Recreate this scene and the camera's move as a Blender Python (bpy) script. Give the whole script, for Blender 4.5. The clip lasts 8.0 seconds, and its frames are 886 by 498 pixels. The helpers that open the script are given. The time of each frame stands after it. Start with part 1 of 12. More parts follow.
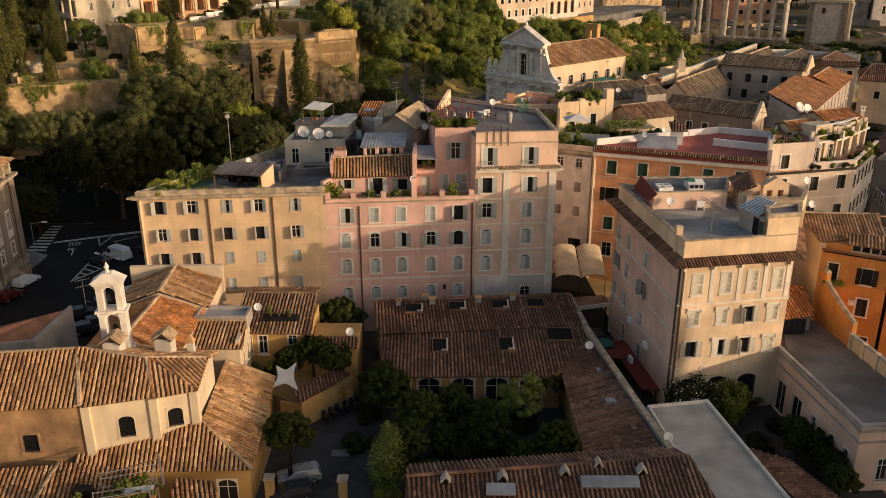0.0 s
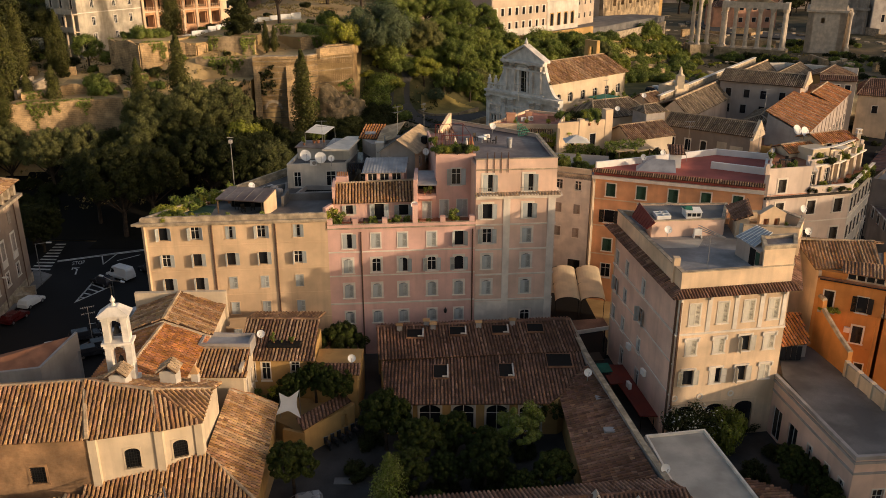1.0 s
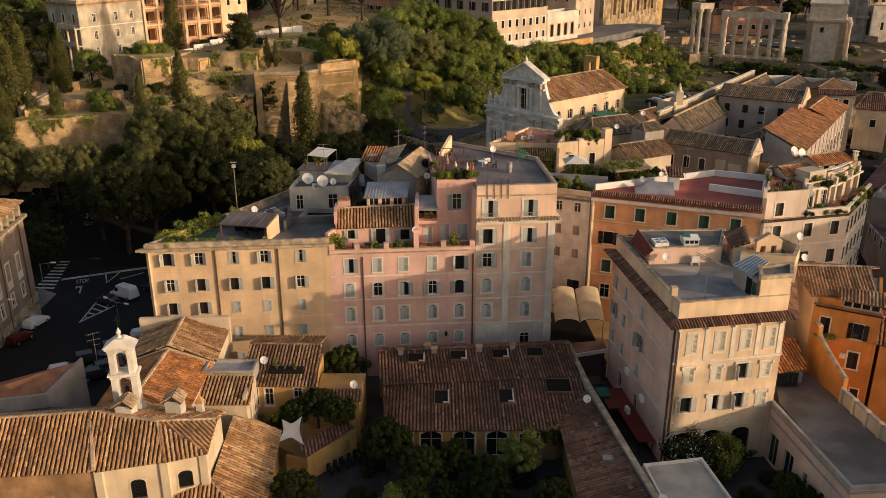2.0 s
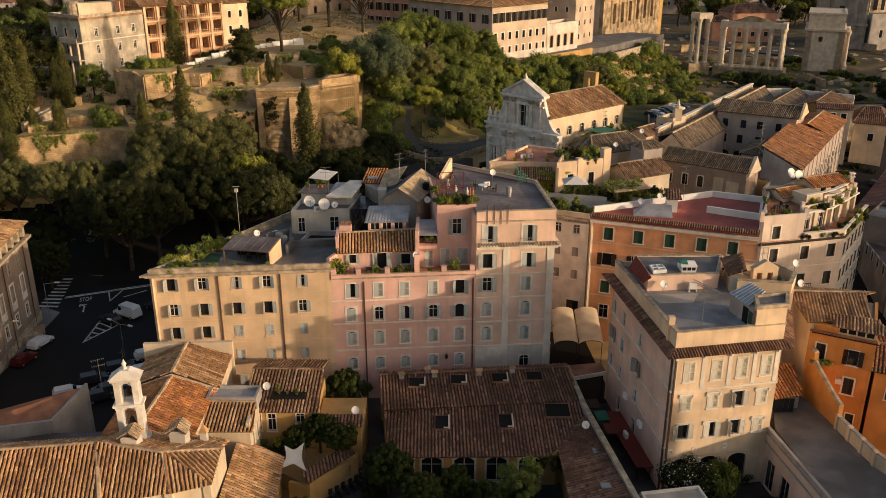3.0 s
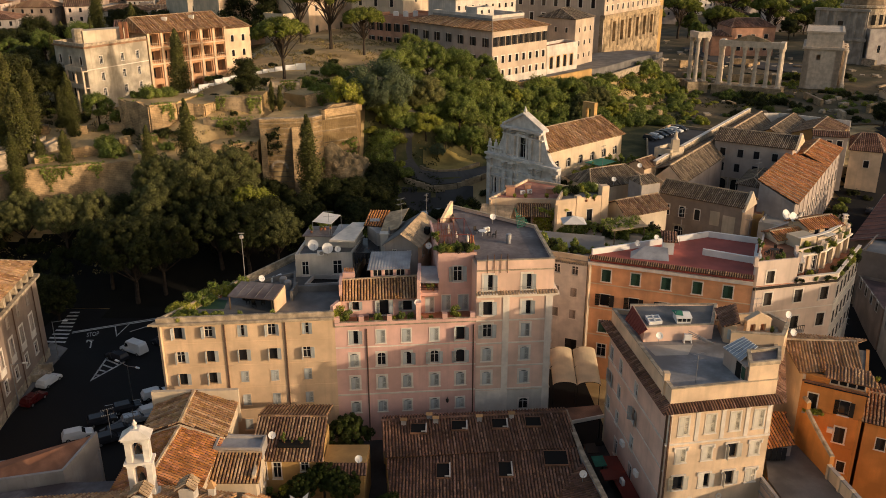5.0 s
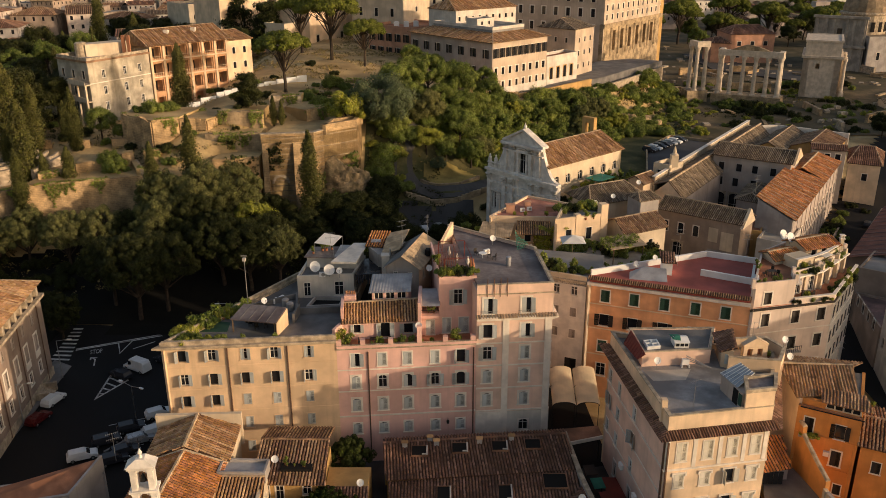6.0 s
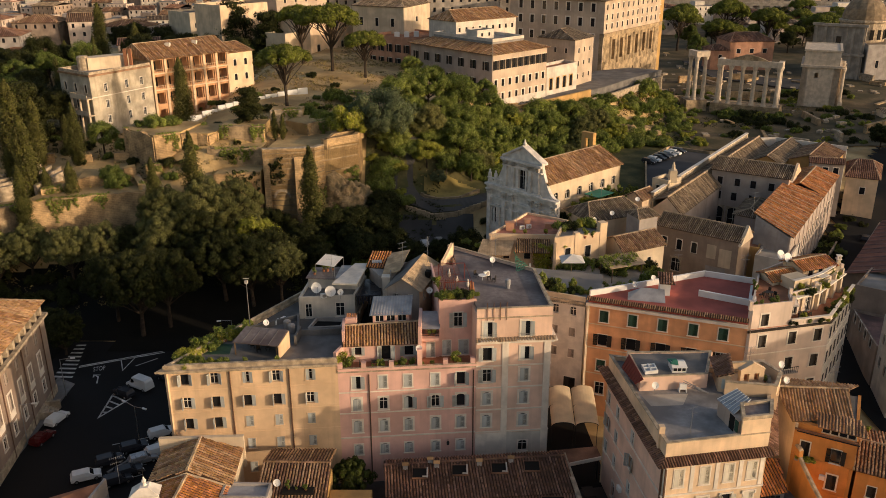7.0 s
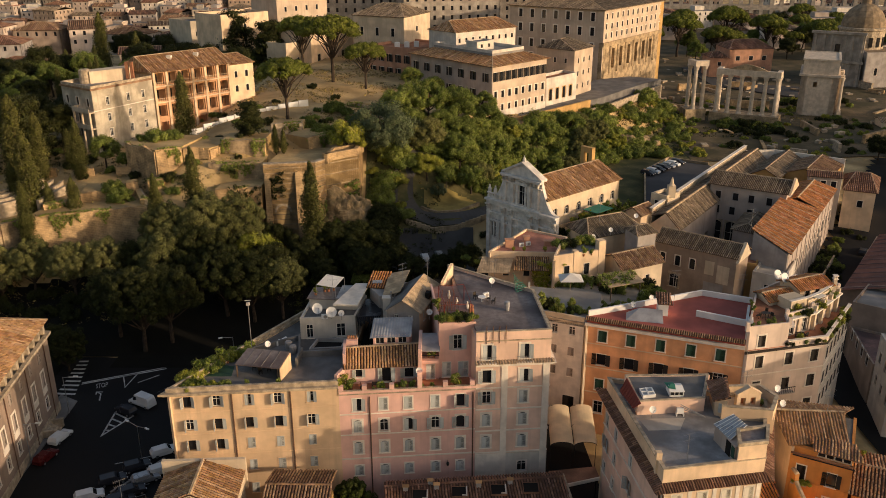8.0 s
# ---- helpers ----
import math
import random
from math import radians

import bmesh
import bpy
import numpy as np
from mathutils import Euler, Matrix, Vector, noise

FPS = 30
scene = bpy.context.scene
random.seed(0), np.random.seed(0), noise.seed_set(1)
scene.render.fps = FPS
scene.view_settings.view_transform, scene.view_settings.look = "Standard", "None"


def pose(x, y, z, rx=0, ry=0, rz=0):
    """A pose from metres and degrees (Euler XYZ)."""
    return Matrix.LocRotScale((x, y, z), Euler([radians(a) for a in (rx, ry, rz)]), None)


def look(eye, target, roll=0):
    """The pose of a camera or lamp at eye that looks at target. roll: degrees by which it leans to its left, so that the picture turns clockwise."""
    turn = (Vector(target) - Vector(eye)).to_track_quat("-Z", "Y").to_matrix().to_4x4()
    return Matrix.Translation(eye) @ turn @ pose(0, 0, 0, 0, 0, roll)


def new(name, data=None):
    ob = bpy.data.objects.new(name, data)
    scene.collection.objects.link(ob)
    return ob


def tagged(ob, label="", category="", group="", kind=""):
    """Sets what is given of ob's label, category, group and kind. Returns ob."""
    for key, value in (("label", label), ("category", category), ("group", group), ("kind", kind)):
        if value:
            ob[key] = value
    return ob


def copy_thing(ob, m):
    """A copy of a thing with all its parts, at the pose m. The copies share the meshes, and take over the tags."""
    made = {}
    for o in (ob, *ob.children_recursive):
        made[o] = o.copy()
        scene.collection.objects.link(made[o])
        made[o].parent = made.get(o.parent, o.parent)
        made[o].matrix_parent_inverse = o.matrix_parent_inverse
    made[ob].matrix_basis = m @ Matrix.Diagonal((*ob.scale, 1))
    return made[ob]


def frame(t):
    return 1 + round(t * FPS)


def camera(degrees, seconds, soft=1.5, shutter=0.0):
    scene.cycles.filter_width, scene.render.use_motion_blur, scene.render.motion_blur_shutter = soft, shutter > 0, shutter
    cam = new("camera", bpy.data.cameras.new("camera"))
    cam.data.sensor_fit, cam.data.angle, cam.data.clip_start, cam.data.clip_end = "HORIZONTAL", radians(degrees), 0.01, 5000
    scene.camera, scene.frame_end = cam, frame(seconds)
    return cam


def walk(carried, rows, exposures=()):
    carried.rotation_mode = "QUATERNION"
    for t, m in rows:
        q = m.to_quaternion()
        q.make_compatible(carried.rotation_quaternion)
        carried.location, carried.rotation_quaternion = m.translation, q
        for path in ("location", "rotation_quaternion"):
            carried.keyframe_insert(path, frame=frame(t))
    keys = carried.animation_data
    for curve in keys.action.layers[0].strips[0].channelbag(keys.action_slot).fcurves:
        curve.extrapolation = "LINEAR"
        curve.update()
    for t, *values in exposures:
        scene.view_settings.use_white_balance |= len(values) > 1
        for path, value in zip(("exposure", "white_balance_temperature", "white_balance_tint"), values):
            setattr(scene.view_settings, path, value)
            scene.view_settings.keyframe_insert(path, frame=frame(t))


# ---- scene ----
cam = camera(56.0, 8.0, soft=0.8)
METRES, EYE, TILT, LEAN, TURN = 25.0, 45.0, -20.7, 0.0, 0.0
ROWS = [
    (0.0, 0.0, 0.0, 0.0, 0.0, 0.0, 0.0),
    (0.5, -0.0009, -0.0221, 0.0579, 0.01, 0.02, -0.0),
    (1.0, -0.0018, -0.0449, 0.1156, 0.02, 0.02, -0.01),
    (1.5, -0.0029, -0.0673, 0.1732, 0.04, 0.02, 0.0),
    (3.0, -0.0053, -0.1343, 0.3493, 0.05, 0.01, 0.01),
    (3.5, -0.0063, -0.1563, 0.4081, 0.06, 0.01, 0.02),
    (4.0, -0.0067, -0.1786, 0.4662, 0.07, 0.01, 0.03),
    (4.5, -0.0068, -0.2014, 0.5242, 0.08, 0.0, 0.02),
    (6.0, -0.0074, -0.2687, 0.7005, 0.12, -0.03, 0.06),
    (6.5, -0.0074, -0.2901, 0.7587, 0.13, -0.02, 0.07),
    (7.0, -0.0063, -0.3114, 0.8178, 0.14, -0.02, 0.06),
    (7.5, -0.0053, -0.3325, 0.8764, 0.15, -0.02, 0.06),
    (8.0, -0.0046, -0.3535, 0.9353, 0.15, -0.02, 0.06),
]
walk(cam, [(t, pose(0, 0, EYE, TILT, LEAN, TURN) @ pose(METRES * x, METRES * y, METRES * z, 90 + pitch, roll, yaw)) for t, x, y, z, yaw, pitch, roll in ROWS])

# ---- light ----
SUN_A, SUN_E = radians(24), radians(11)
SUN_DIR = Vector((math.cos(SUN_E) * math.cos(SUN_A), -math.cos(SUN_E) * math.sin(SUN_A), math.sin(SUN_E)))
world = bpy.data.worlds.new("sky")
scene.world = world
world.use_nodes = True
wn = world.node_tree.nodes
sky = wn.new("ShaderNodeTexSky")
sky.sky_type, sky.sun_disc = "NISHITA", False
sky.sun_elevation, sky.sun_rotation = SUN_E, radians(90) + SUN_A
sky.air_density, sky.dust_density, sky.ozone_density = 1.1, 2.8, 0.65
wn["Background"].inputs[1].default_value = 0.172
world.node_tree.links.new(sky.outputs[0], wn["Background"].inputs[0])
sun = new("sun", bpy.data.lights.new("sun", "SUN"))
sun.data.energy, sun.data.angle, sun.data.color = 3.35, radians(0.7), (1.0, 0.78, 0.52)
sun.matrix_world = look(SUN_DIR * 400, (0, 0, 0))
scene.view_settings.exposure = -0.1
scene.view_settings.use_white_balance = True
scene.view_settings.white_balance_temperature, scene.view_settings.white_balance_tint = 6750, 17


# ---- materials ----
def material(name, base, rough=0.85, metal=0.0, var=0.25, scale=0.6, fine=9.0, bump=0.25, streak=0.0, island=0.0, objrand=0.0, tint=None, translucent=0.0, stretch=(1, 1, 1)):
    """A surface with broad stains, fine grain and relief; island: a shade for each piece; streak: rain marks."""
    m = bpy.data.materials.new(name)
    m.use_nodes = True
    nt = m.node_tree
    n, l = nt.nodes, nt.links
    bs = n["Principled BSDF"]
    tc = n.new("ShaderNodeTexCoord")
    mp = n.new("ShaderNodeMapping")
    mp.inputs["Scale"].default_value = stretch
    l.new(tc.outputs["Object"], mp.inputs[0])

    def noise_tex(s, detail, vec):
        t = n.new("ShaderNodeTexNoise")
        t.inputs["Scale"].default_value, t.inputs["Detail"].default_value = s, detail
        l.new(vec, t.inputs["Vector"])
        return t.outputs[0]

    def mix(fac, a, b, mode="MIX"):
        x = n.new("ShaderNodeMix")
        x.data_type, x.blend_type = "RGBA", mode
        for sock, val in ((x.inputs[0], fac), (x.inputs[6], a), (x.inputs[7], b)):
            if hasattr(val, "is_linked"):
                l.new(val, sock)
            else:
                sock.default_value = val if isinstance(val, float) else (*val, 1)
        return x.outputs[2]

    def span(val, lo, hi, a, b):
        r = n.new("ShaderNodeMapRange")
        r.inputs[1].default_value, r.inputs[2].default_value = lo, hi
        r.inputs[3].default_value, r.inputs[4].default_value = a, b
        l.new(val, r.inputs[0])
        return r.outputs[0]

    dark = tuple(c * (1 - 1.3 * var) for c in base) if tint is None else tint
    light = tuple(min(1, c * (1 + 0.5 * var)) for c in base)
    big = noise_tex(scale, 4, mp.outputs[0])
    small = noise_tex(fine, 5, mp.outputs[0])
    col = mix(span(big, 0.38, 0.66, 0.0, 1.0), dark, light)
    col = mix(span(small, 0.3, 0.7, 0.0, 0.55 * min(1, 2 * var)), col, dark)
    if streak:
        st = n.new("ShaderNodeMapping")
        st.inputs["Scale"].default_value = (1.6, 1.6, 0.10)
        l.new(tc.outputs["Object"], st.inputs[0])
        col = mix(span(noise_tex(1.0, 6, st.outputs[0]), 0.5, 0.75, 0.0, streak), col, tuple(c * 0.55 for c in base))
    if island:
        g = n.new("ShaderNodeNewGeometry")
        hs = n.new("ShaderNodeHueSaturation")
        l.new(span(g.outputs["Random Per Island"], 0, 1, 1 - island, 1 + island), hs.inputs["Value"])
        ml = n.new("ShaderNodeMath")
        ml.operation = "FRACT"
        m2 = n.new("ShaderNodeMath")
        m2.operation = "MULTIPLY"
        m2.inputs[1].default_value = 37.31
        l.new(g.outputs["Random Per Island"], m2.inputs[0])
        l.new(m2.outputs[0], ml.inputs[0])
        l.new(span(ml.outputs[0], 0, 1, 0.5 - 0.035 * island, 0.5 + 0.03 * island), hs.inputs["Hue"])
        l.new(span(ml.outputs[0], 0, 1, 1 - 0.5 * island, 1 + 0.2 * island), hs.inputs["Saturation"])
        l.new(col, hs.inputs["Color"])
        col = hs.outputs[0]
    if objrand:
        oi = n.new("ShaderNodeObjectInfo")
        hs = n.new("ShaderNodeHueSaturation")
        l.new(span(oi.outputs["Random"], 0, 1, 1 - objrand, 1 + objrand), hs.inputs["Value"])
        l.new(span(oi.outputs["Random"], 0, 1, 0.5 + 0.03 * objrand, 0.5 - 0.05 * objrand), hs.inputs["Hue"])
        l.new(col, hs.inputs["Color"])
        col = hs.outputs[0]
    l.new(col, bs.inputs["Base Color"])
    l.new(span(big, 0.3, 0.7, max(0.02, rough - 0.1), min(1, rough + 0.08)), bs.inputs["Roughness"])
    bs.inputs["Metallic"].default_value = metal
    bs.inputs["Specular IOR Level"].default_value = 0.06 if translucent else 0.25
    if bump:
        b = n.new("ShaderNodeBump")
        b.inputs["Strength"].default_value, b.inputs["Distance"].default_value = bump, 0.05
        l.new(small, b.inputs["Height"])
        l.new(b.outputs[0], bs.inputs["Normal"])
    if translucent:
        tr = n.new("ShaderNodeBsdfTranslucent")
        l.new(col, tr.inputs[0])
        ms = n.new("ShaderNodeMixShader")
        ms.inputs[0].default_value = translucent
        l.new(bs.outputs[0], ms.inputs[1])
        l.new(tr.outputs[0], ms.inputs[2])
        l.new(ms.outputs[0], n["Material Output"].inputs[0])
    return m


def brickwork(name, a, b, mortar, w, h):
    """Thin courses of brick or squared stone, too far off to pick apart."""
    m = material(name, a, 0.9, var=0.6, scale=0.45, fine=2.2, streak=0.4, bump=0.9)
    nt = m.node_tree
    n, l = nt.nodes, nt.links
    bs = n["Principled BSDF"]
    old = bs.inputs["Base Color"].links[0].from_socket
    tc = n.new("ShaderNodeTexCoord")
    sx = n.new("ShaderNodeSeparateXYZ")
    l.new(tc.outputs["Object"], sx.inputs[0])
    ad = n.new("ShaderNodeMath")
    l.new(sx.outputs[0], ad.inputs[0])
    l.new(sx.outputs[1], ad.inputs[1])
    cb = n.new("ShaderNodeCombineXYZ")
    l.new(ad.outputs[0], cb.inputs[0])
    l.new(sx.outputs[2], cb.inputs[1])
    br = n.new("ShaderNodeTexBrick")
    br.inputs["Color1"].default_value, br.inputs["Color2"].default_value, br.inputs["Mortar"].default_value = (*a, 1), (*b, 1), (*mortar, 1)
    br.inputs["Scale"].default_value, br.inputs["Brick Width"].default_value, br.inputs["Row Height"].default_value = 1.0, w, h
    br.inputs["Mortar Size"].default_value = h * 0.12
    l.new(cb.outputs[0], br.inputs["Vector"])
    x = n.new("ShaderNodeMix")
    x.data_type, x.blend_type = "RGBA", "MIX"
    x.inputs[0].default_value = 0.3
    l.new(old, x.inputs[6])
    l.new(br.outputs[0], x.inputs[7])
    l.new(x.outputs[2], bs.inputs["Base Color"])
    return m


def glass(name, base):
    m = material(name, base, 0.08, var=0.2, bump=0)
    m.node_tree.nodes["Principled BSDF"].inputs["Specular IOR Level"].default_value = 0.5
    return m


M = dict(
    yellow=material("yellow_plaster", (0.76, 0.545, 0.345), var=0.2, scale=0.25, streak=0.34, bump=0.15),
    pink=material("pink_plaster", (0.80, 0.50, 0.42), var=0.18, scale=0.25, streak=0.3, bump=0.15),
    pinkpale=material("pale_pink_plaster", (0.82, 0.58, 0.455), var=0.18, scale=0.25, streak=0.3, bump=0.15),
    salmon=material("salmon_plaster", (0.58, 0.31, 0.20), var=0.2, scale=0.4, streak=0.3, bump=0.15),
    whitewash=material("white_plaster", (0.66, 0.60, 0.52), var=0.18, scale=0.4, streak=0.4, bump=0.15),
    hotel=material("peach_plaster", (0.80, 0.60, 0.405), var=0.2, scale=0.3, streak=0.36, bump=0.12),
    cream=material("cream_plaster", (0.66, 0.54, 0.39), var=0.18, scale=0.3, streak=0.35, bump=0.15),
    orange=material("orange_plaster", (0.86, 0.44, 0.225), var=0.2, scale=0.3, streak=0.3, bump=0.15),
    orange2=material("deep_orange_plaster", (0.72, 0.31, 0.09), var=0.22, scale=0.3, streak=0.35, bump=0.15),
    cornerp=material("pale_pinkish_beige_plaster", (0.74, 0.60, 0.50), var=0.16, scale=0.3, streak=0.35, bump=0.15),
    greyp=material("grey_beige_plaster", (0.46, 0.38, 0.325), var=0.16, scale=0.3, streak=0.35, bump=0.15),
    ochre=material("ochre_plaster", (0.55, 0.34, 0.13), var=0.2, scale=0.35, streak=0.35, bump=0.15),
    greyst=material("grey_stucco", (0.42, 0.38, 0.35), var=0.2, scale=0.4, streak=0.4, bump=0.2),
    stone=material("travertine", (0.76, 0.71, 0.64), var=0.2, scale=0.8, streak=0.22, bump=0.3),
    trim=material("white_trim", (0.8, 0.72, 0.62), var=0.14, scale=0.7, streak=0.25, bump=0.1),
    cornice=material("weathered_cornice", (0.52, 0.42, 0.30), var=0.35, scale=1.2, streak=0.4, bump=0.3),
    chbrick=brickwork("old_brick", (0.42, 0.24, 0.12), (0.50, 0.31, 0.17), (0.46, 0.36, 0.25), 0.27, 0.08),
    ruin=brickwork("ruin_brick", (0.62, 0.42, 0.22), (0.68, 0.49, 0.28), (0.36, 0.26, 0.16), 0.9, 0.36),
    tuff=brickwork("tuff_blocks", (0.52, 0.39, 0.24), (0.43, 0.32, 0.2), (0.34, 0.26, 0.17), 1.1, 0.55),
    tile=material("clay_tiles", (0.53, 0.30, 0.14), var=0.32, scale=0.5, island=0.2, bump=0.2),
    tilered=material("red_clay_tiles", (0.64, 0.26, 0.085), var=0.35, scale=0.6, island=0.2, bump=0.2),
    tilebrown=material("dark_clay_tiles", (0.31, 0.16, 0.10), var=0.4, scale=0.3, island=0.2, bump=0.2),
    tilemid=material("brown_clay_tiles", (0.36, 0.21, 0.115), var=0.35, scale=0.5, island=0.22, bump=0.2),
    umber=material("umber_plaster", (0.40, 0.305, 0.235), var=0.25, scale=0.3, streak=0.35, bump=0.15),
    tilegrey=material("lichen_grey_tiles", (0.29, 0.215, 0.14), var=0.35, scale=0.5, island=0.22, bump=0.2),
    tilebase=material("tile_bed", (0.11, 0.062, 0.038), var=0.35, scale=0.8, bump=0.3),
    ridge=material("ridge_mortar", (0.52, 0.38, 0.24), var=0.3, scale=1.0, island=0.15, bump=0.3),
    bitumen=material("bitumen_roofing", (0.23, 0.20, 0.19), 0.55, var=0.55, scale=0.2, fine=2.0, bump=0.15, tint=(0.085, 0.062, 0.06)),
    concrete=material("grey_concrete", (0.2, 0.19, 0.18), var=0.3, scale=0.35, streak=0.2, bump=0.2),
    paleroof=material("pale_screed", (0.5, 0.45, 0.38), var=0.22, scale=0.35, streak=0.15, bump=0.15),
    terrace=material("pale_terrace", (0.3, 0.28, 0.26), var=0.25, scale=0.3, bump=0.15),
    redfloor=material("red_terrace", (0.42, 0.115, 0.09), var=0.25, scale=0.3, bump=0.1),
    terracotta=material("terracotta_floor", (0.45, 0.20, 0.11), var=0.3, scale=0.5, bump=0.2),
    asphalt=material("asphalt", (0.0115, 0.011, 0.011), 0.85, var=0.35, scale=0.15, bump=0.2),
    paint=material("road_paint", (0.55, 0.55, 0.53), var=0.3, scale=1.0, bump=0.1),
    ground=material("dry_earth", (0.60, 0.43, 0.21), var=0.4, scale=0.10, fine=1.5, bump=0.5, tint=(0.31, 0.21, 0.095)),
    # near black: the shade below the crowns is put into this colour
    soil=material("shade_black_soil", (0.008, 0.0075, 0.005), 1.0, var=0.4, scale=0.3, fine=3, bump=0.5),
    forumearth=material("trodden_forum_earth", (0.15, 0.11, 0.066), 0.95, var=0.5, scale=0.12, fine=1.2, bump=0.6, tint=(0.06, 0.052, 0.024)),
    cobble=material("dark_cobbles", (0.075, 0.07, 0.066), 0.9, var=0.35, scale=0.3, fine=6, bump=0.5),
    # darker copy of the earth, with the slope's shade in its colour
    slope=material("shaded_slope_earth", (0.14, 0.115, 0.05), 1.0, var=0.5, scale=0.2, fine=2, bump=0.6, tint=(0.05, 0.055, 0.02)),
    carpark=material("pale_tarmac", (0.085, 0.083, 0.086), 0.85, var=0.3, scale=0.15, bump=0.2),
    roofgrey=material("grey_roof_coating", (0.33, 0.32, 0.315), 0.6, var=0.4, scale=0.3, fine=2.0, bump=0.1),
    tarmac=material("grey_tarmac", (0.085, 0.08, 0.075), 0.85, var=0.3, scale=0.15, bump=0.2),
    shutter=material("grey_blue_shutter", (0.47, 0.49, 0.47), 0.6, var=0.15, objrand=0.18, bump=0.1),
    shuttert=material("taupe_shutter", (0.4, 0.33, 0.27), 0.6, var=0.15, objrand=0.18, bump=0.1),
    shutterg=material("green_shutter", (0.035, 0.085, 0.055), 0.6, var=0.2, objrand=0.2, bump=0.1),
    shutterd=material("dark_brown_shutter", (0.035, 0.028, 0.023), 0.6, var=0.2, objrand=0.25, bump=0.1),
    sash=material("white_sash", (0.72, 0.69, 0.63), 0.5, var=0.1, bump=0.05),
    glass=glass("window_glass", (0.02, 0.022, 0.026)),
    dark=material("dark_interior", (0.012, 0.011, 0.010), 0.9, var=0.2, bump=0),
    metal=material("grey_metal", (0.38, 0.38, 0.38), 0.45, metal=0.7, var=0.2, bump=0.05),
    zinc=material("zinc_sheet", (0.42, 0.42, 0.43), 0.5, metal=0.35, var=0.25, scale=0.6, bump=0.1),
    white=material("white_enamel", (0.78, 0.77, 0.74), 0.45, var=0.08, bump=0.02),
    pipe=material("brown_downpipe", (0.16, 0.09, 0.06), 0.5, var=0.2, bump=0.05),
    iron=material("black_iron", (0.03, 0.03, 0.03), 0.5, metal=0.5, var=0.2, bump=0.05),
    wood=material("weathered_wood", (0.20, 0.13, 0.08), 0.8, var=0.3, island=0.25, bump=0.2),
    bark=material("bark", (0.075, 0.055, 0.04), 0.95, var=0.4, scale=1.5, bump=0.6),
    leafd=material("dark_leaves", (0.042, 0.049, 0.014), 0.5, var=0.3, scale=0.3, island=0.45, objrand=0.2, bump=0, translucent=0.08),
    leafm=material("green_leaves", (0.235, 0.29, 0.06), 0.6, var=0.3, scale=0.3, island=0.42, objrand=0.25, bump=0, translucent=0.3),
    leafy=material("yellow_green_leaves", (0.35, 0.36, 0.05), 0.6, var=0.25, scale=0.4, island=0.35, objrand=0.15, bump=0, translucent=0.25),
    leafp=material("pine_needles", (0.19, 0.215, 0.035), 0.6, var=0.3, scale=0.3, island=0.35, objrand=0.12, bump=0, translucent=0.2),
    leafb=material("blue_green_needles", (0.135, 0.17, 0.085), 0.65, var=0.25, scale=0.4, island=0.35, bump=0, translucent=0.15),
    leafn=material("evergreen_leaves", (0.048, 0.066, 0.013), 0.45, var=0.3, scale=0.5, island=0.45, objrand=0.35, bump=0, translucent=0.12),
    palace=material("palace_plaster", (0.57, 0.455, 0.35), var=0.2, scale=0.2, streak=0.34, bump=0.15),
    marble=material("old_marble", (0.62, 0.52, 0.41), var=0.18, scale=0.8, streak=0.35, bump=0.4),
    cyp=material("cypress_leaves", (0.115, 0.118, 0.032), 0.7, var=0.3, scale=0.4, island=0.4, objrand=0.2, bump=0, translucent=0.12),
    grass=material("dry_grass", (0.32, 0.24, 0.08), 0.9, var=0.35, scale=0.3, island=0.4, bump=0),
    bloom=material("white_blossom", (0.70, 0.68, 0.62), 0.7, var=0.15, bump=0, island=0.15),
    canvas=material("cream_canvas", (0.82, 0.68, 0.46), 0.9, var=0.12, scale=0.6, bump=0.05, translucent=0.2),
    sail=material("white_sail", (0.78, 0.76, 0.72), 0.9, var=0.08, bump=0.03, translucent=0.2),
    greencloth=material("green_cloth", (0.04, 0.20, 0.14), 0.9, var=0.2, bump=0.1),
    redpaint=material("red_paint", (0.19, 0.035, 0.025), 0.6, var=0.2, bump=0.05),
    pot=material("clay_pot", (0.40, 0.18, 0.09), 0.85, var=0.25, objrand=0.2, bump=0.1),
    carw=material("white_car_paint", (0.72, 0.72, 0.70), 0.25, var=0.05, bump=0),
    card=material("dark_car_paint", (0.035, 0.036, 0.042), 0.25, var=0.1, bump=0),
    cars=material("silver_car_paint", (0.40, 0.41, 0.42), 0.3, metal=0.4, var=0.06, bump=0),
    carr=material("dark_red_car_paint", (0.09, 0.012, 0.012), 0.3, var=0.1, bump=0),
    villa=material("stained_cream_plaster", (0.56, 0.49, 0.38), var=0.36, scale=0.35, streak=0.55, bump=0.2),
    loggia=material("faded_orange_plaster", (0.66, 0.37, 0.2), var=0.25, scale=0.4, streak=0.4, bump=0.2),
    oldstone=material("soot_grey_stone", (0.42, 0.37, 0.31), var=0.28, scale=0.4, streak=0.45, bump=0.35),
    mauve=material("worn_red_roofing", (0.25, 0.145, 0.125), 0.7, var=0.5, scale=0.35, fine=2.5, bump=0.15, tint=(0.11, 0.075, 0.07)),
    rust=material("rusty_iron", (0.20, 0.075, 0.045), 0.8, var=0.35, scale=2.0, bump=0.1),
    leafo=material("olive_leaves", (0.15, 0.155, 0.05), 0.55, var=0.25, scale=0.5, island=0.35, objrand=0.2, bump=0, translucent=0.03),
    shutterc=material("pale_cream_shutter", (0.66, 0.61, 0.50), 0.6, var=0.12, objrand=0.12, bump=0.1),
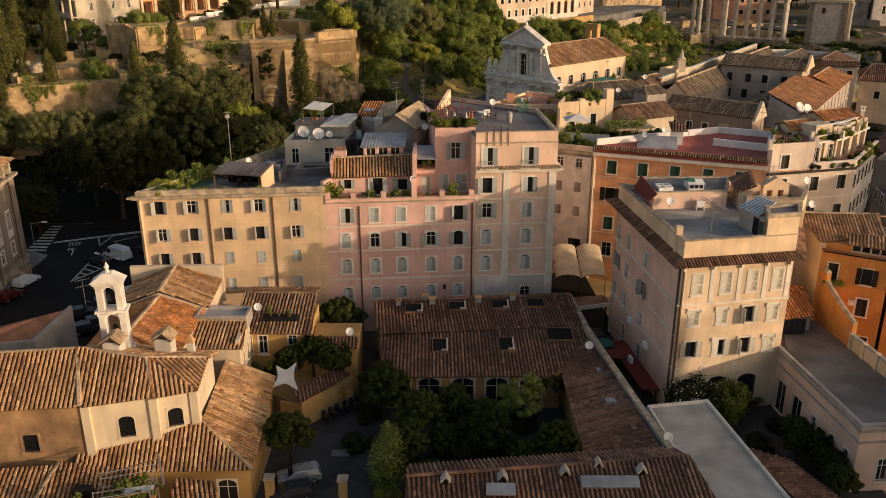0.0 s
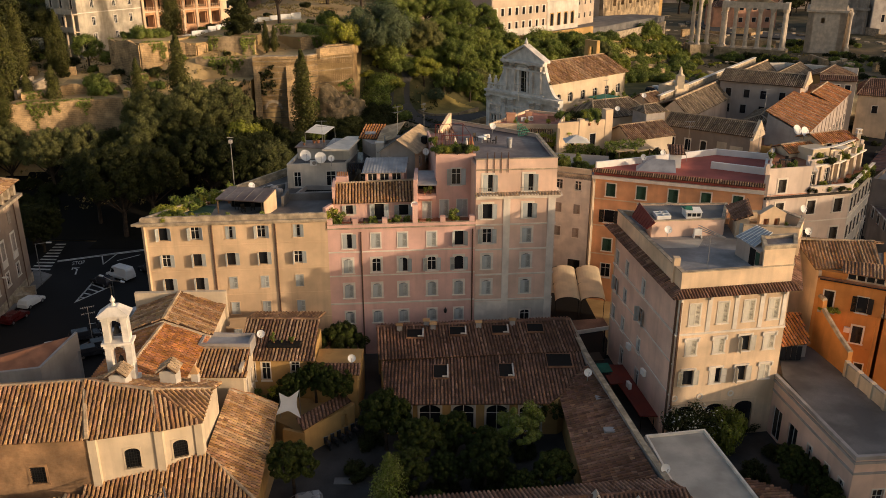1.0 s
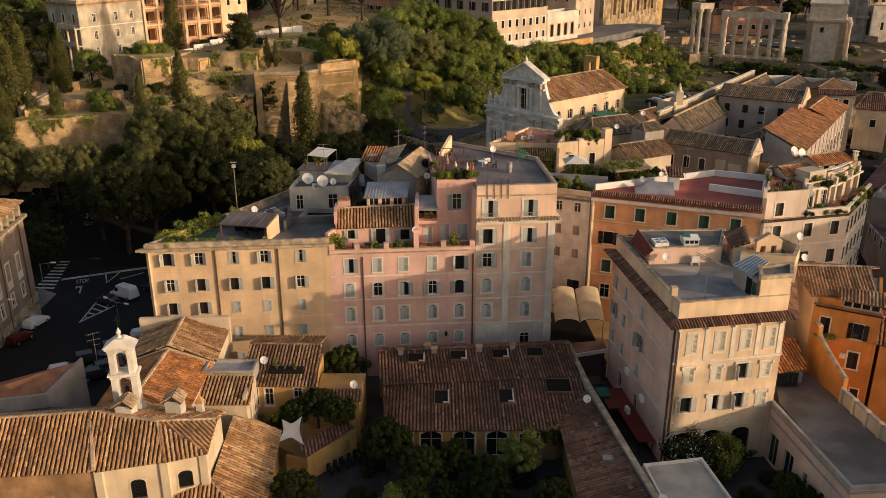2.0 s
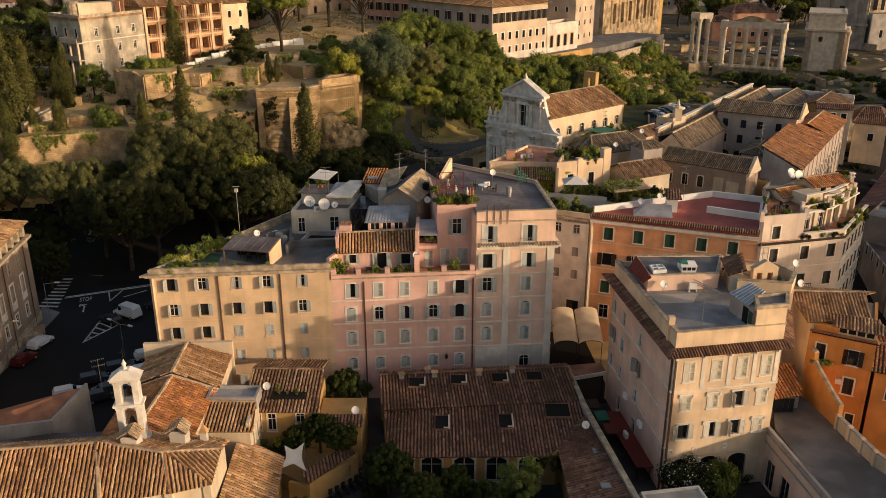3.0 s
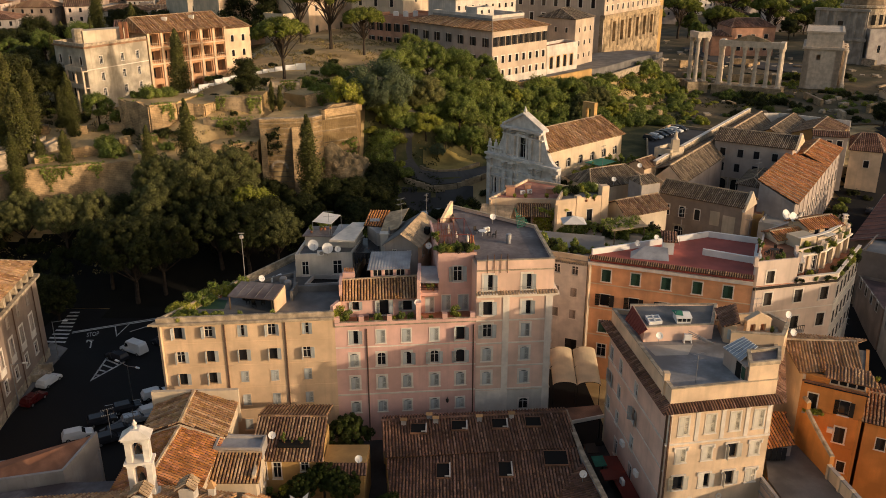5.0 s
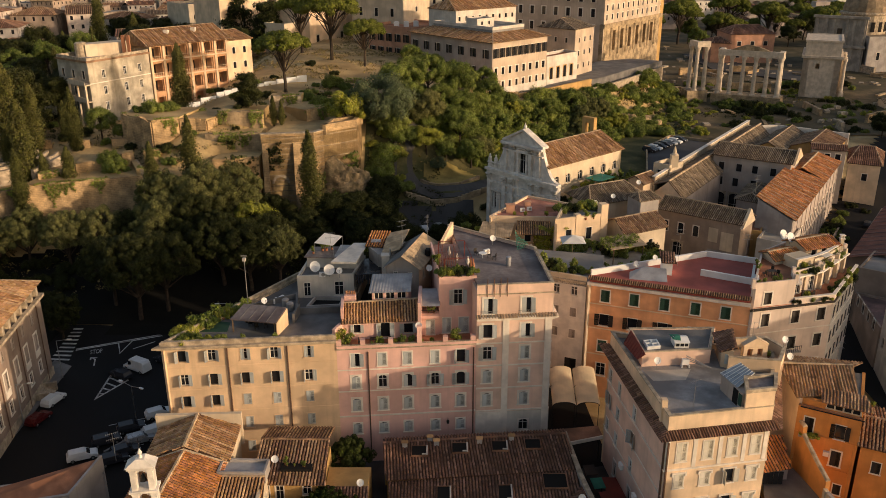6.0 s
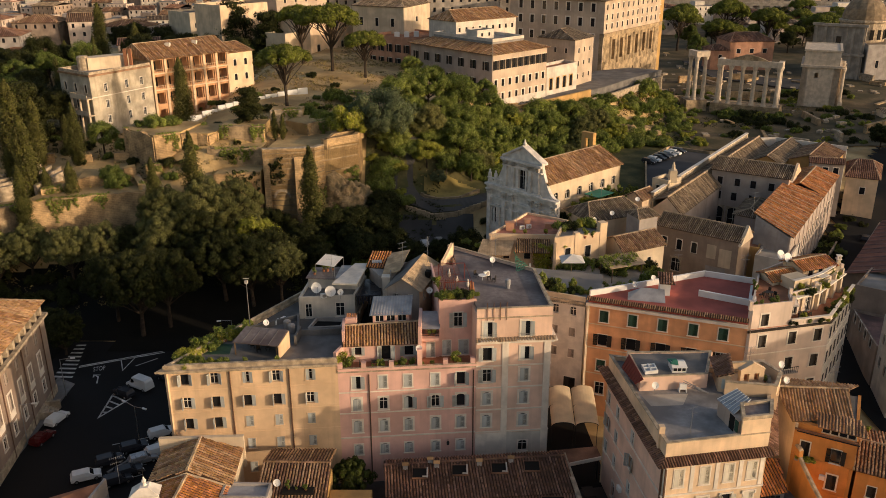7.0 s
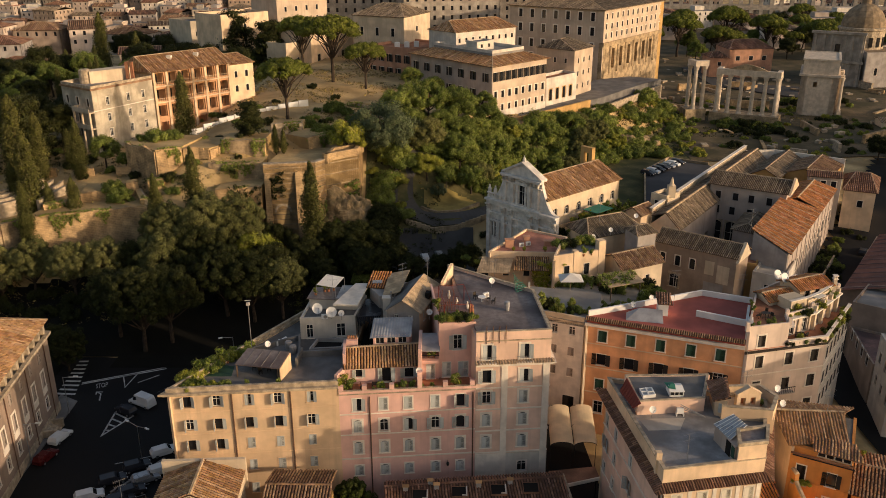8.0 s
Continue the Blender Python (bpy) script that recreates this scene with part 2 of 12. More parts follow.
    brownp=material("dull_brown_plaster", (0.34, 0.255, 0.2), var=0.22, scale=0.3, streak=0.35, bump=0.15),
    rosefloor=material("rose_terrace_paint", (0.58, 0.25, 0.17), var=0.3, scale=0.4, fine=3.0, bump=0.1),
    rubber=material("tyre_rubber", (0.02, 0.02, 0.02), 0.9, var=0.1, bump=0),
)


# lighter and darker rows that lie among the tiles of one roof
TILE_ROWS = dict(tile=((0.63, 0.40, 0.21), (0.44, 0.225, 0.10)), tilered=((0.68, 0.31, 0.115), (0.53, 0.205, 0.075)), tilebrown=((0.36, 0.20, 0.13), (0.235, 0.115, 0.072)), tilemid=((0.45, 0.29, 0.17), (0.25, 0.135, 0.08)), tilegrey=((0.36, 0.28, 0.19), (0.20, 0.15, 0.105)))
for _k, (_p, _d) in TILE_ROWS.items():
    M[_k + "_pale"] = material("pale_" + M[_k].name, _p, var=0.3, scale=0.7, island=0.22, bump=0.2)
    M[_k + "_dark"] = material("stained_" + M[_k].name, _d, var=0.35, scale=0.6, island=0.25, bump=0.2)


# ---- mesh tools ----
class Mesh:
    """Collects points and faces, each face with a material number."""

    def __init__(self):
        self.v, self.f, self.m = [], [], []

    def add(self, pts, faces, mi=0):
        o = len(self.v)
        self.v.extend(tuple(p) for p in pts)
        self.f.extend(tuple(i + o for i in f) for f in faces)
        self.m.extend([mi] * len(faces))
        return self

    def bulk(self, pts, faces, mi=0):
        o = len(self.v)
        self.v.extend(map(tuple, pts.tolist()))
        self.f.extend(map(tuple, (faces + o).tolist()))
        self.m.extend([mi] * len(faces) if isinstance(mi, int) else mi)
        return self

    def box(self, x0, x1, y0, y1, z0, z1, mi=0, mat=None):
        p = [(x, y, z) for z in (z0, z1) for x, y in ((x0, y0), (x1, y0), (x1, y1), (x0, y1))]
        if mat is not None:
            p = [mat @ Vector(q) for q in p]
        return self.add(p, [(3, 2, 1, 0), (4, 5, 6, 7), (0, 1, 5, 4), (1, 2, 6, 5), (2, 3, 7, 6), (3, 0, 4, 7)], mi)

    def prism(self, poly, z0, z1, mi=0):
        n = len(poly)
        p = [(x, y, z0) for x, y in poly] + [(x, y, z1) for x, y in poly]
        fs = [tuple(range(n - 1, -1, -1)), tuple(range(n, 2 * n))] + [(i, (i + 1) % n, n + (i + 1) % n, n + i) for i in range(n)]
        return self.add(p, fs, mi)

    def tube(self, a, b, r0, r1=None, n=8, mi=0, cap=True):
        a, b = Vector(a), Vector(b)
        r1 = r0 if r1 is None else r1
        q = (b - a).to_track_quat("Z", "Y")
        pts = []
        for c, r in ((a, r0), (b, r1)):
            pts += [c + q @ Vector((r * math.cos(2 * math.pi * i / n), r * math.sin(2 * math.pi * i / n), 0)) for i in range(n)]
        fs = [(i, (i + 1) % n, n + (i + 1) % n, n + i) for i in range(n)]
        if cap:
            fs += [tuple(range(n - 1, -1, -1)), tuple(range(n, 2 * n))]
        return self.add(pts, fs, mi)

    def lathe(self, c, prof, n=12, mi=0):
        """prof: (radius, height) from the bottom up."""
        k = len(prof)
        pts = [(c[0] + r * math.cos(2 * math.pi * i / n), c[1] + r * math.sin(2 * math.pi * i / n), c[2] + z) for r, z in prof for i in range(n)]
        fs = [(j * n + i, j * n + (i + 1) % n, (j + 1) * n + (i + 1) % n, (j + 1) * n + i) for j in range(k - 1) for i in range(n)]
        fs += [tuple(range(n - 1, -1, -1)), tuple(range((k - 1) * n, k * n))]
        return self.add(pts, fs, mi)

    def data(self, name, mats):
        me = bpy.data.meshes.new(name)
        me.from_pydata(self.v, [], self.f)
        for mm in mats:
            me.materials.append(mm)
        if len(mats) > 1:
            me.polygons.foreach_set("material_index", self.m)
        me.update()
        return me


def mats_of(mats):
    """Names to materials; a tiled roof (tiles, bed, ridge) also gets its pale and stained rows."""
    if not isinstance(mats, (list, tuple)):
        mats = [mats]
    elif len(mats) > 1:
        top = mats[0]
        mats = [*mats, mats[1]][:3] + ([top + "_pale", top + "_dark"] if top in TILE_ROWS else [top, top])
    return [M[k] if isinstance(k, str) else k for k in mats]


def thing(name, at, label, category, group="", kind=""):
    ob = new(name)
    ob.empty_display_size = 0.5
    ob.matrix_basis = Matrix.Translation(at)
    return tagged(ob, label, category, group, kind)


def part(name, mesh, mats, parent, label="", m=None):
    """One mesh under a thing or part; its points are world places unless m gives a pose."""
    data = mesh.data(name, mats_of(mats)) if isinstance(mesh, Mesh) else mesh
    ob = new(name, data)
    if m is not None:
        ob.matrix_basis = m
    ob.parent = parent
    if parent is not None:
        base = parent.matrix_basis if parent.parent is None else parent.parent.matrix_basis @ parent.matrix_parent_inverse @ parent.matrix_basis
        ob.matrix_parent_inverse = base.inverted()
    return tagged(ob, label)


def solid(name, mesh, mats, label, category, group="", kind=""):
    return tagged(new(name, mesh.data(name, mats_of(mats))), label, category, group, kind)


def V2(p):
    return Vector((p[0], p[1]))


def wall_pose(p0, p1, u, z):
    """On the wall from p0 to p1, whose outside lies to the right: x along it, y inwards, z up."""
    d = (V2(p1) - V2(p0)).normalized()
    o = V2(p0) + d * u
    return Matrix(((d.x, -d.y, 0, o.x), (d.y, d.x, 0, o.y), (0, 0, 1, z), (0, 0, 0, 1)))


def wall_mesh(mesh, p0, p1, z0, z1, holes=(), thick=0.35, mi=0):
    """A wall with thickness; holes (u0, u1, z0, z1) go through it."""
    length = (V2(p1) - V2(p0)).length
    m = wall_pose(p0, p1, 0, 0)
    us = sorted({0.0, length, *[round(h[i], 4) for h in holes for i in (0, 1)]})
    zs = sorted({z0, z1, *[round(h[i], 4) for h in holes for i in (2, 3)]})
    for i in range(len(us) - 1):
        run = None
        for j in range(len(zs) - 1):
            uc, zc = (us[i] + us[i + 1]) / 2, (zs[j] + zs[j + 1]) / 2
            hole = any(h[0] < uc < h[1] and h[2] < zc < h[3] for h in holes)
            if not hole and run is None:
                run = zs[j]
            end = hole or j == len(zs) - 2
            if run is not None and end:
                top = zs[j] if hole else zs[j + 1]
                for y, order in ((0, (0, 1, 2, 3)), (thick, (3, 2, 1, 0))):
                    q = [m @ Vector(c) for c in ((us[i], y, run), (us[i + 1], y, run), (us[i + 1], y, top), (us[i], y, top))]
                    mesh.add(q, [order], mi)
                run = None
    for a, b, c, d in holes:
        q = [m @ Vector(p) for y in (0, thick) for p in ((a, y, c), (b, y, c), (b, y, d), (a, y, d))]
        mesh.add(q, [(0, 4, 5, 1), (1, 5, 6, 2), (2, 6, 7, 3), (3, 7, 4, 0)], mi)
    q = [m @ Vector(p) for y in (0, thick) for p in ((0, y, z0), (length, y, z0), (length, y, z1), (0, y, z1))]
    mesh.add(q, [(3, 2, 6, 7), (0, 3, 7, 4), (1, 5, 6, 2)], mi)


CACHE = {}


def leaf_mesh(w, h, mat):
    key = ("shutter", round(w, 2), round(h, 2), mat)
    if key not in CACHE:
        g = Mesh()
        g.box(0, 0.08, -0.025, 0.025, 0, h).box(w - 0.08, w, -0.025, 0.025, 0, h)
        for z in (0, h / 2 - 0.05, h - 0.1):
            g.box(0.08, w - 0.08, -0.02, 0.02, z, z + 0.1)
        n = max(5, int(h / 0.14))
        for i in range(n):
            z = 0.1 + (h - 0.2) * (i + 0.5) / n
            g.box(0.08, w - 0.08, -0.02, 0.02, -0.075, 0.075, mat=Matrix.Translation((0, 0, z)) @ Matrix.Rotation(radians(-28), 4, "X") @ Matrix.Diagonal((1, 0.35, 1, 1)))
        CACHE[key] = g.data("shutter", [M[mat]])
    return CACHE[key]


def loop_ring(outer, inner, y0, y1):
    """One connected frame between two closed outlines (x, z) with as many points each."""
    n = len(outer)
    g = Mesh()
    g.v = [(x, y, z) for y in (y0, y1) for lp in (outer, inner) for x, z in lp]
    for i in range(n):
        j = (i + 1) % n
        g.f += [(i, j, n + j, n + i), (2 * n + j, 2 * n + i, 3 * n + i, 3 * n + j), (j, i, 2 * n + i, 2 * n + j), (n + i, n + j, 3 * n + j, 3 * n + i)]
        g.m += [0] * 4
    return g


def surround_mesh(w, h, trim, tw, arch):
    key = ("surround", round(w, 2), round(h, 2), trim, tw, arch)
    if key not in CACHE:
        r = w / 2
        if arch:
            k = 8
            top = [(r * math.cos(math.pi * i / k), h - 0.6 * r + 0.6 * r * math.sin(math.pi * i / k)) for i in range(k + 1)]
            inner = [(-r, 0), (r, 0), *top]
            ot = [(r + tw) * min(1, max(-1, 1.5 * math.cos(math.pi * i / k))) for i in range(k + 1)]
            outer = [(-r - tw, -0.02), (r + tw, -0.02)] + [(x, h + tw) for x in ot]
            outer[2], outer[-1] = (r + tw, h - 0.6 * r), (-r - tw, h - 0.6 * r)
        else:
            inner = [(-r, 0), (r, 0), (r, h), (-r, h)]
            outer = [(-r - tw, -0.02), (r + tw, -0.02), (r + tw, h + tw), (-r - tw, h + tw)]
        CACHE[key] = loop_ring(outer, inner, -0.05, 0.08).data("window", [M[trim]])
    return CACHE[key]


def sash_mesh(w, h, bars=True):
    key = ("sash", round(w, 2), round(h, 2), bars)
    if key not in CACHE:
        xs = [-w / 2, -w / 2 + 0.06, -0.035, 0.035, w / 2 - 0.06, w / 2]
        zs = [0, 0.08, h * 0.66, h * 0.66 + 0.05, h - 0.08, h] if bars else [0, 0.08, h - 0.08, h]
        idx, g = {}, Mesh()

        def vert(i, j, y):
            if (i, j, y) not in idx:
                idx[i, j, y] = len(g.v)
                g.v.append((xs[i], 0.14 if y == 0 else 0.2, zs[j]))
            return idx[i, j, y]

        full = lambda i, j: 0 <= i < len(xs) - 1 and 0 <= j < len(zs) - 1 and not (i in (1, 3) and j % 2 == 1)
        for i in range(len(xs) - 1):
            for j in range(len(zs) - 1):
                if not full(i, j):
                    continue
                g.f += [(vert(i, j, 0), vert(i + 1, j, 0), vert(i + 1, j + 1, 0), vert(i, j + 1, 0)), (vert(i, j + 1, 1), vert(i + 1, j + 1, 1), vert(i + 1, j, 1), vert(i, j, 1))]
                for di, dj, e in ((-1, 0, ((i, j), (i, j + 1))), (1, 0, ((i + 1, j + 1), (i + 1, j))), (0, -1, ((i + 1, j), (i, j))), (0, 1, ((i, j + 1), (i + 1, j + 1)))):
                    if not full(i + di, j + dj):
                        (a, b), (c, d) = e
                        g.f.append((vert(a, b, 0), vert(c, d, 0), vert(c, d, 1), vert(a, b, 1)))
        g.m = [0] * len(g.f)
        CACHE[key] = g.data("window_frame", [M["sash"]])
    return CACHE[key]


def grille_mesh(w, h):
    key = ("grille", round(w, 2), round(h, 2))
    if key not in CACHE:
        g = Mesh()
        for i in range(6):
            x = -w / 2 + w * (i + 0.5) / 6
            g.box(x - 0.018, x + 0.018, 0.02, 0.05, 0, h)
        for i in range(7):
            z = h * (i + 0.5) / 7
            g.box(-w / 2, w / 2, 0.015, 0.055, z - 0.018, z + 0.018)
        CACHE[key] = g.data("grille", [M["iron"]])
    return CACHE[key]


def sill_mesh(w, trim):
    key = ("sill", round(w, 2), trim)
    if key not in CACHE:
        CACHE[key] = Mesh().box(-w / 2, w / 2, -0.13, 0.1, -0.14, -0.02).data("window_sill", [M[trim]])
    return CACHE[key]


def pane_mesh(w, h):
    key = ("pane", round(w, 2), round(h, 2))
    if key not in CACHE:
        CACHE[key] = Mesh().box(-w / 2, w / 2, 0.17, 0.19, 0, h).data("pane", [M["glass"]])
    return CACHE[key]


RNG = random.Random(7)


def window(parent, p0, p1, u, z, w, h, style="closed", sh="shutter", trim="trim", tw=0.14, arch=False, far=False, grille=False):
    """style: closed, open, ajar, half, wide, none (no shutters)."""
    m = wall_pose(p0, p1, u, z)
    if tw and not far:
        win = part("window", surround_mesh(w, h, trim, tw, arch), None, parent, m=m)
        part("window_sill", sill_mesh(w + 2 * tw + 0.12, trim), None, win, m=m)
        if grille:
            part("grille", grille_mesh(w, h), None, win, m=m)
        elif style == "none" or style != "closed" and RNG.random() < 0.2:
            part("window_frame", sash_mesh(w, h), None, win, m=m)
    else:
        win = part("window", surround_mesh(w, h, trim, tw, arch) if tw else sash_mesh(w, h, False), None, parent, m=m)
    part("pane", pane_mesh(w, h), None, win, m=m)
    if style == "none":
        return
    lw = w / 2
    data = leaf_mesh(lw, h - (0.12 if arch else 0), sh)
    angles = {"closed": (0, 0), "open": (172, 172), "ajar": (125, 150), "half": (0, 165), "wide": (95, 170)}[style]
    for side, ang in zip((-1, 1), angles):
        hinge = Matrix.Translation((side * (w / 2 + (0.0 if ang < 20 else 0.02)), -0.03 if ang < 20 else -0.09, 0.0))
        if side < 0:
            mm = m @ hinge @ Matrix.Rotation(radians(-ang), 4, "Z")
        else:
            mm = m @ hinge @ Matrix.Rotation(radians(180 + ang), 4, "Z")
        part("shutter", data, None, win, m=mm)


def facade(parent, p0, p1, z0, z1, mat, wins=(), thick=0.35, name="wall", label=""):
    """A wall part with its windows. wins: dicts with u, z, w, h and a style."""
    g = Mesh()
    holes = [(w["u"] - w["w"] / 2, w["u"] + w["w"] / 2, w["z"], w["z"] + w["h"]) for w in wins]
    wall_mesh(g, p0, p1, z0, z1, holes, thick)
    part(name, g, mat, parent, label)
    for w in wins:
        kind = {k: v for k, v in w.items() if k not in ("u", "z", "w", "h")}
        window(parent, p0, p1, w["u"], w["z"], w["w"], w["h"], **kind)


def grid(us, zs, w, h, **kw):
    styles = kw.pop("styles", None)
    out = []
    for z in zs:
        for u in us:
            d = dict(u=u, z=z, w=w, h=h, **kw)
            if styles:
                d["style"] = RNG.choice(styles)
            out.append(d)
    return out


def even(length, n, margin=None):
    margin = length / (2 * n) if margin is None else margin
    return [margin + (length - 2 * margin) * i / max(1, n - 1) for i in range(n)]


def dist(a, b):
    return (V2(b) - V2(a)).length


def tiles(mesh, pts, step=0.37, seg=0.42, r=0.125, mi=0, base=1, slab=0.10, jitter=0.03):
    """Rows of half-round cover tiles lying on the sloping flat polygon pts, on a bed slab."""
    pts = [Vector(p) for p in pts]
    nrm = Vector((0, 0, 0))
    for i in range(len(pts)):
        nrm += pts[i].cross(pts[(i + 1) % len(pts)])
    nrm.normalize()
    if nrm.z < 0:
        pts.reverse()
        nrm = -nrm
    n = len(pts)
    mid = sum(pts, Vector((0, 0, 0))) / n
    pts = [p - nrm * (p - mid).dot(nrm) for p in pts]
    low = [p - nrm * slab for p in pts]
    mesh.add(pts + low, [tuple(range(n)), tuple(range(2 * n - 1, n - 1, -1))] + [(i, n + i, n + (i + 1) % n, (i + 1) % n) for i in range(n)], base)
    down = Vector((nrm.x * nrm.z, nrm.y * nrm.z, -(nrm.x ** 2 + nrm.y ** 2)))
    if down.length < 1e-4:
        return
    down.normalize()
    side = nrm.cross(down)
    uv = [(p.dot(side), p.dot(down)) for p in pts]
    off = nrm * pts[0].dot(nrm)
    u = min(a for a, _ in uv) + step * 0.5
    top = max(a for a, _ in uv)
    rows, kinds = [], []
    while u < top:
        tone = noise.noise((u * 0.9, mid.x * 0.3, mid.y * 0.3))
        pick = RNG.random()
        cuts = []
        for i in range(n):
            (a, b), (c, d) = uv[i], uv[(i + 1) % n]
            if (a <= u) != (c <= u):
                cuts.append(b + (d - b) * (u - a) / (c - a))
        cuts.sort()
        for v0, v1 in zip(cuts[::2], cuts[1::2]):
            if v1 - v0 > 0.15:
                k = max(1, round((v1 - v0) / seg))
                for i in range(k):
                    rows.append((u, v0 + (v1 - v0) * i / k, v0 + (v1 - v0) * (i + 1) / k))
                    p = pick if RNG.random() < 0.85 else RNG.random()
                    kinds.append(mi if mi else 3 if p < 0.24 + 0.3 * tone else 4 if p > 0.76 + 0.3 * tone else 0)
        u += step
    if not rows:
        return
    a = np.array(rows)
    k = len(a)
    jit = np.random.uniform(-jitter, jitter, (k, 2))
    prof = [(-1, 0.0), (-0.55, 0.85), (0.55, 0.85), (1, 0.0)]
    out = np.zeros((k, 8, 3))
    s, d, nn, o = (np.array(x) for x in (side, down, nrm, off))
    for e in (0, 1):
        rr = r * (0.82 if e == 0 else 1.0)
        lift = 0.0 if e == 0 else 0.035
        for i, (px, pz) in enumerate(prof):
            uu = a[:, 0] + jit[:, e] + px * rr
            vv = a[:, 1 + e] + (0.03 if e else 0)
            out[:, e * 4 + i] = o + uu[:, None] * s + vv[:, None] * d + (pz * rr + lift * (pz > 0)) * nn
    idx = np.array([(0, 1, 5, 4), (1, 2, 6, 5), (2, 3, 7, 6), (4, 5, 6, 7)])
    faces = (np.arange(k) * 8)[:, None, None] + idx[None]
    mesh.bulk(out.reshape(-1, 3), faces.reshape(-1, 4), [q for q in kinds for _ in range(4)])


def sheet_roof(mesh, quad, wave=0.3, depth=0.045, mi=0):
    """One corrugated sheet skin over quad; the ribs run from edge 0-1 to edge 3-2."""
    a, b, c, d = (Vector(p) for p in quad)
    n = max(4, int((b - a).length / wave)) * 2
    up = (b - a).cross(d - a).normalized()
    up = up if up.z > 0 else -up
    pts = []
    for lift in (0.0, -0.05):
        for p, q in ((a, b), (d, c)):
            pts += [p.lerp(q, i / n) + up * (lift + (depth if i % 2 else 0.0)) for i in range(n + 1)]
    k = n + 1
    fs = []
    for i in range(n):
        fs += [(i, i + 1, k + i + 1, k + i), (2 * k + i + 1, 2 * k + i, 3 * k + i, 3 * k + i + 1), (i + 1, i, 2 * k + i, 2 * k + i + 1), (k + i, k + i + 1, 3 * k + i + 1, 3 * k + i)]
    fs += [(0, k, 3 * k, 2 * k), (n + k, n, 2 * k + n, 3 * k + n)]
    mesh.add(pts, fs, mi)
    return mesh


def ridge_caps(mesh, a, b, r=0.14, mi=2):
    """A line of mortared ridge tiles."""
    a, b = Vector(a), Vector(b)
    n = max(1, int((b - a).length / 0.5))
    d = (b - a) / n
    side = d.cross(Vector((0, 0, 1))).normalized()
    for i in range(n):
        p, q = a + d * i, a + d * (i + 1)
        rr = r * RNG.uniform(0.9, 1.1)
        pts = [c + side * x * rr + Vector((0, 0, z * rr)) for c in (p, q) for x, z in ((-1.2, -0.3), (-0.6, 0.8), (0.6, 0.8), (1.2, -0.3))]
        mesh.add(pts, [(0, 1, 5, 4), (1, 2, 6, 5), (2, 3, 7, 6), (4, 5, 6, 7), (3, 2, 1, 0)], mi)


def hip_roof(mesh, quad, z, rise, over=0.5, inset=None, **kw):
    """quad: four corners counter-clockwise, the ridge runs along edge 0-1; inset 0 makes a gable. Returns the ridge."""
    c = sum((V2(p) for p in quad), Vector((0, 0))) / 4
    q = []
    for i in range(4):
        a, b, d = V2(quad[i - 1]), V2(quad[i]), V2(quad[(i + 1) % 4])
        q.append(b + ((b - a).normalized() + (b - d).normalized()) * over)
    half = ((q[1] - q[2]).length + (q[0] - q[3]).length) / 4
    zz = z - rise * over / max(half, 0.1) * 0.6
    e0, e1 = (q[0] + q[3]) / 2, (q[1] + q[2]) / 2
    ax = (e1 - e0).normalized()
    ins = half if inset is None else inset
    r0, r1 = e0 + ax * ins, e1 - ax * ins
    P = [Vector((*p, zz)) for p in q]
    R0, R1 = Vector((*r0, z + rise)), Vector((*r1, z + rise))
    tiles(mesh, [P[0], P[1], R1, R0], **kw)
    tiles(mesh, [P[2], P[3], R0, R1], **kw)
    if ins > 0.1:
        tiles(mesh, [P[1], P[2], R1], **kw)
        tiles(mesh, [P[3], P[0], R0], **kw)
        for p, r in ((P[0], R0), (P[3], R0), (P[1], R1), (P[2], R1)):
            ridge_caps(mesh, r, p, 0.12)
    ridge_caps(mesh, R0, R1)
    return R0, R1


def gable_fill(mesh, quad, z, rise, mi=0, sides=((3, 0), (1, 2))):
    """The two triangles of wall under a gable roof over quad."""
    for a, b in sides:
        p, q = Vector((*quad[a], z)), Vector((*quad[b], z))
        t = (p + q) / 2 + Vector((0, 0, rise - 0.05))
        inn = (Vector((*quad[(b + 1) % 4], z)) - q).normalized() * 0.3
        mesh.add([p, q, t, p + inn, q + inn, t + inn], [(0, 1, 2), (5, 4, 3), (0, 3, 4, 1), (1, 4, 5, 2), (2, 5, 3, 0)], mi)


def strip(mesh, path, z0, z1, w, mi=0, close=False, out=0.0):
    """An upright band along path; out: how far its outer face stands off to the right of the path."""
    pts = [V2(p) for p in path]
    n = len(pts)
    nor = []
    for i in range(n):
        ds = []
        if close or i > 0:
            ds.append((pts[i] - pts[i - 1]).normalized())
        if close or i < n - 1:
            ds.append((pts[(i + 1) % n] - pts[i]).normalized())
        ns = [Vector((d.y, -d.x)) for d in ds]
        s = sum(ns, Vector((0, 0)))
        s.normalize()
        nor.append(s / max(0.35, s.dot(ns[0])))
    o = [p + s * out for p, s in zip(pts, nor)]
    i_ = [p + s * (out - w) for p, s in zip(pts, nor)]
    for k in range(n if close else n - 1):
        j = (k + 1) % n
        q = [(*o[k], z0), (*o[j], z0), (*i_[j], z0), (*i_[k], z0), (*o[k], z1), (*o[j], z1), (*i_[j], z1), (*i_[k], z1)]
        mesh.add(q, [(3, 2, 1, 0), (4, 5, 6, 7), (0, 1, 5, 4), (1, 2, 6, 5), (2, 3, 7, 6), (3, 0, 4, 7)], mi)
    return mesh


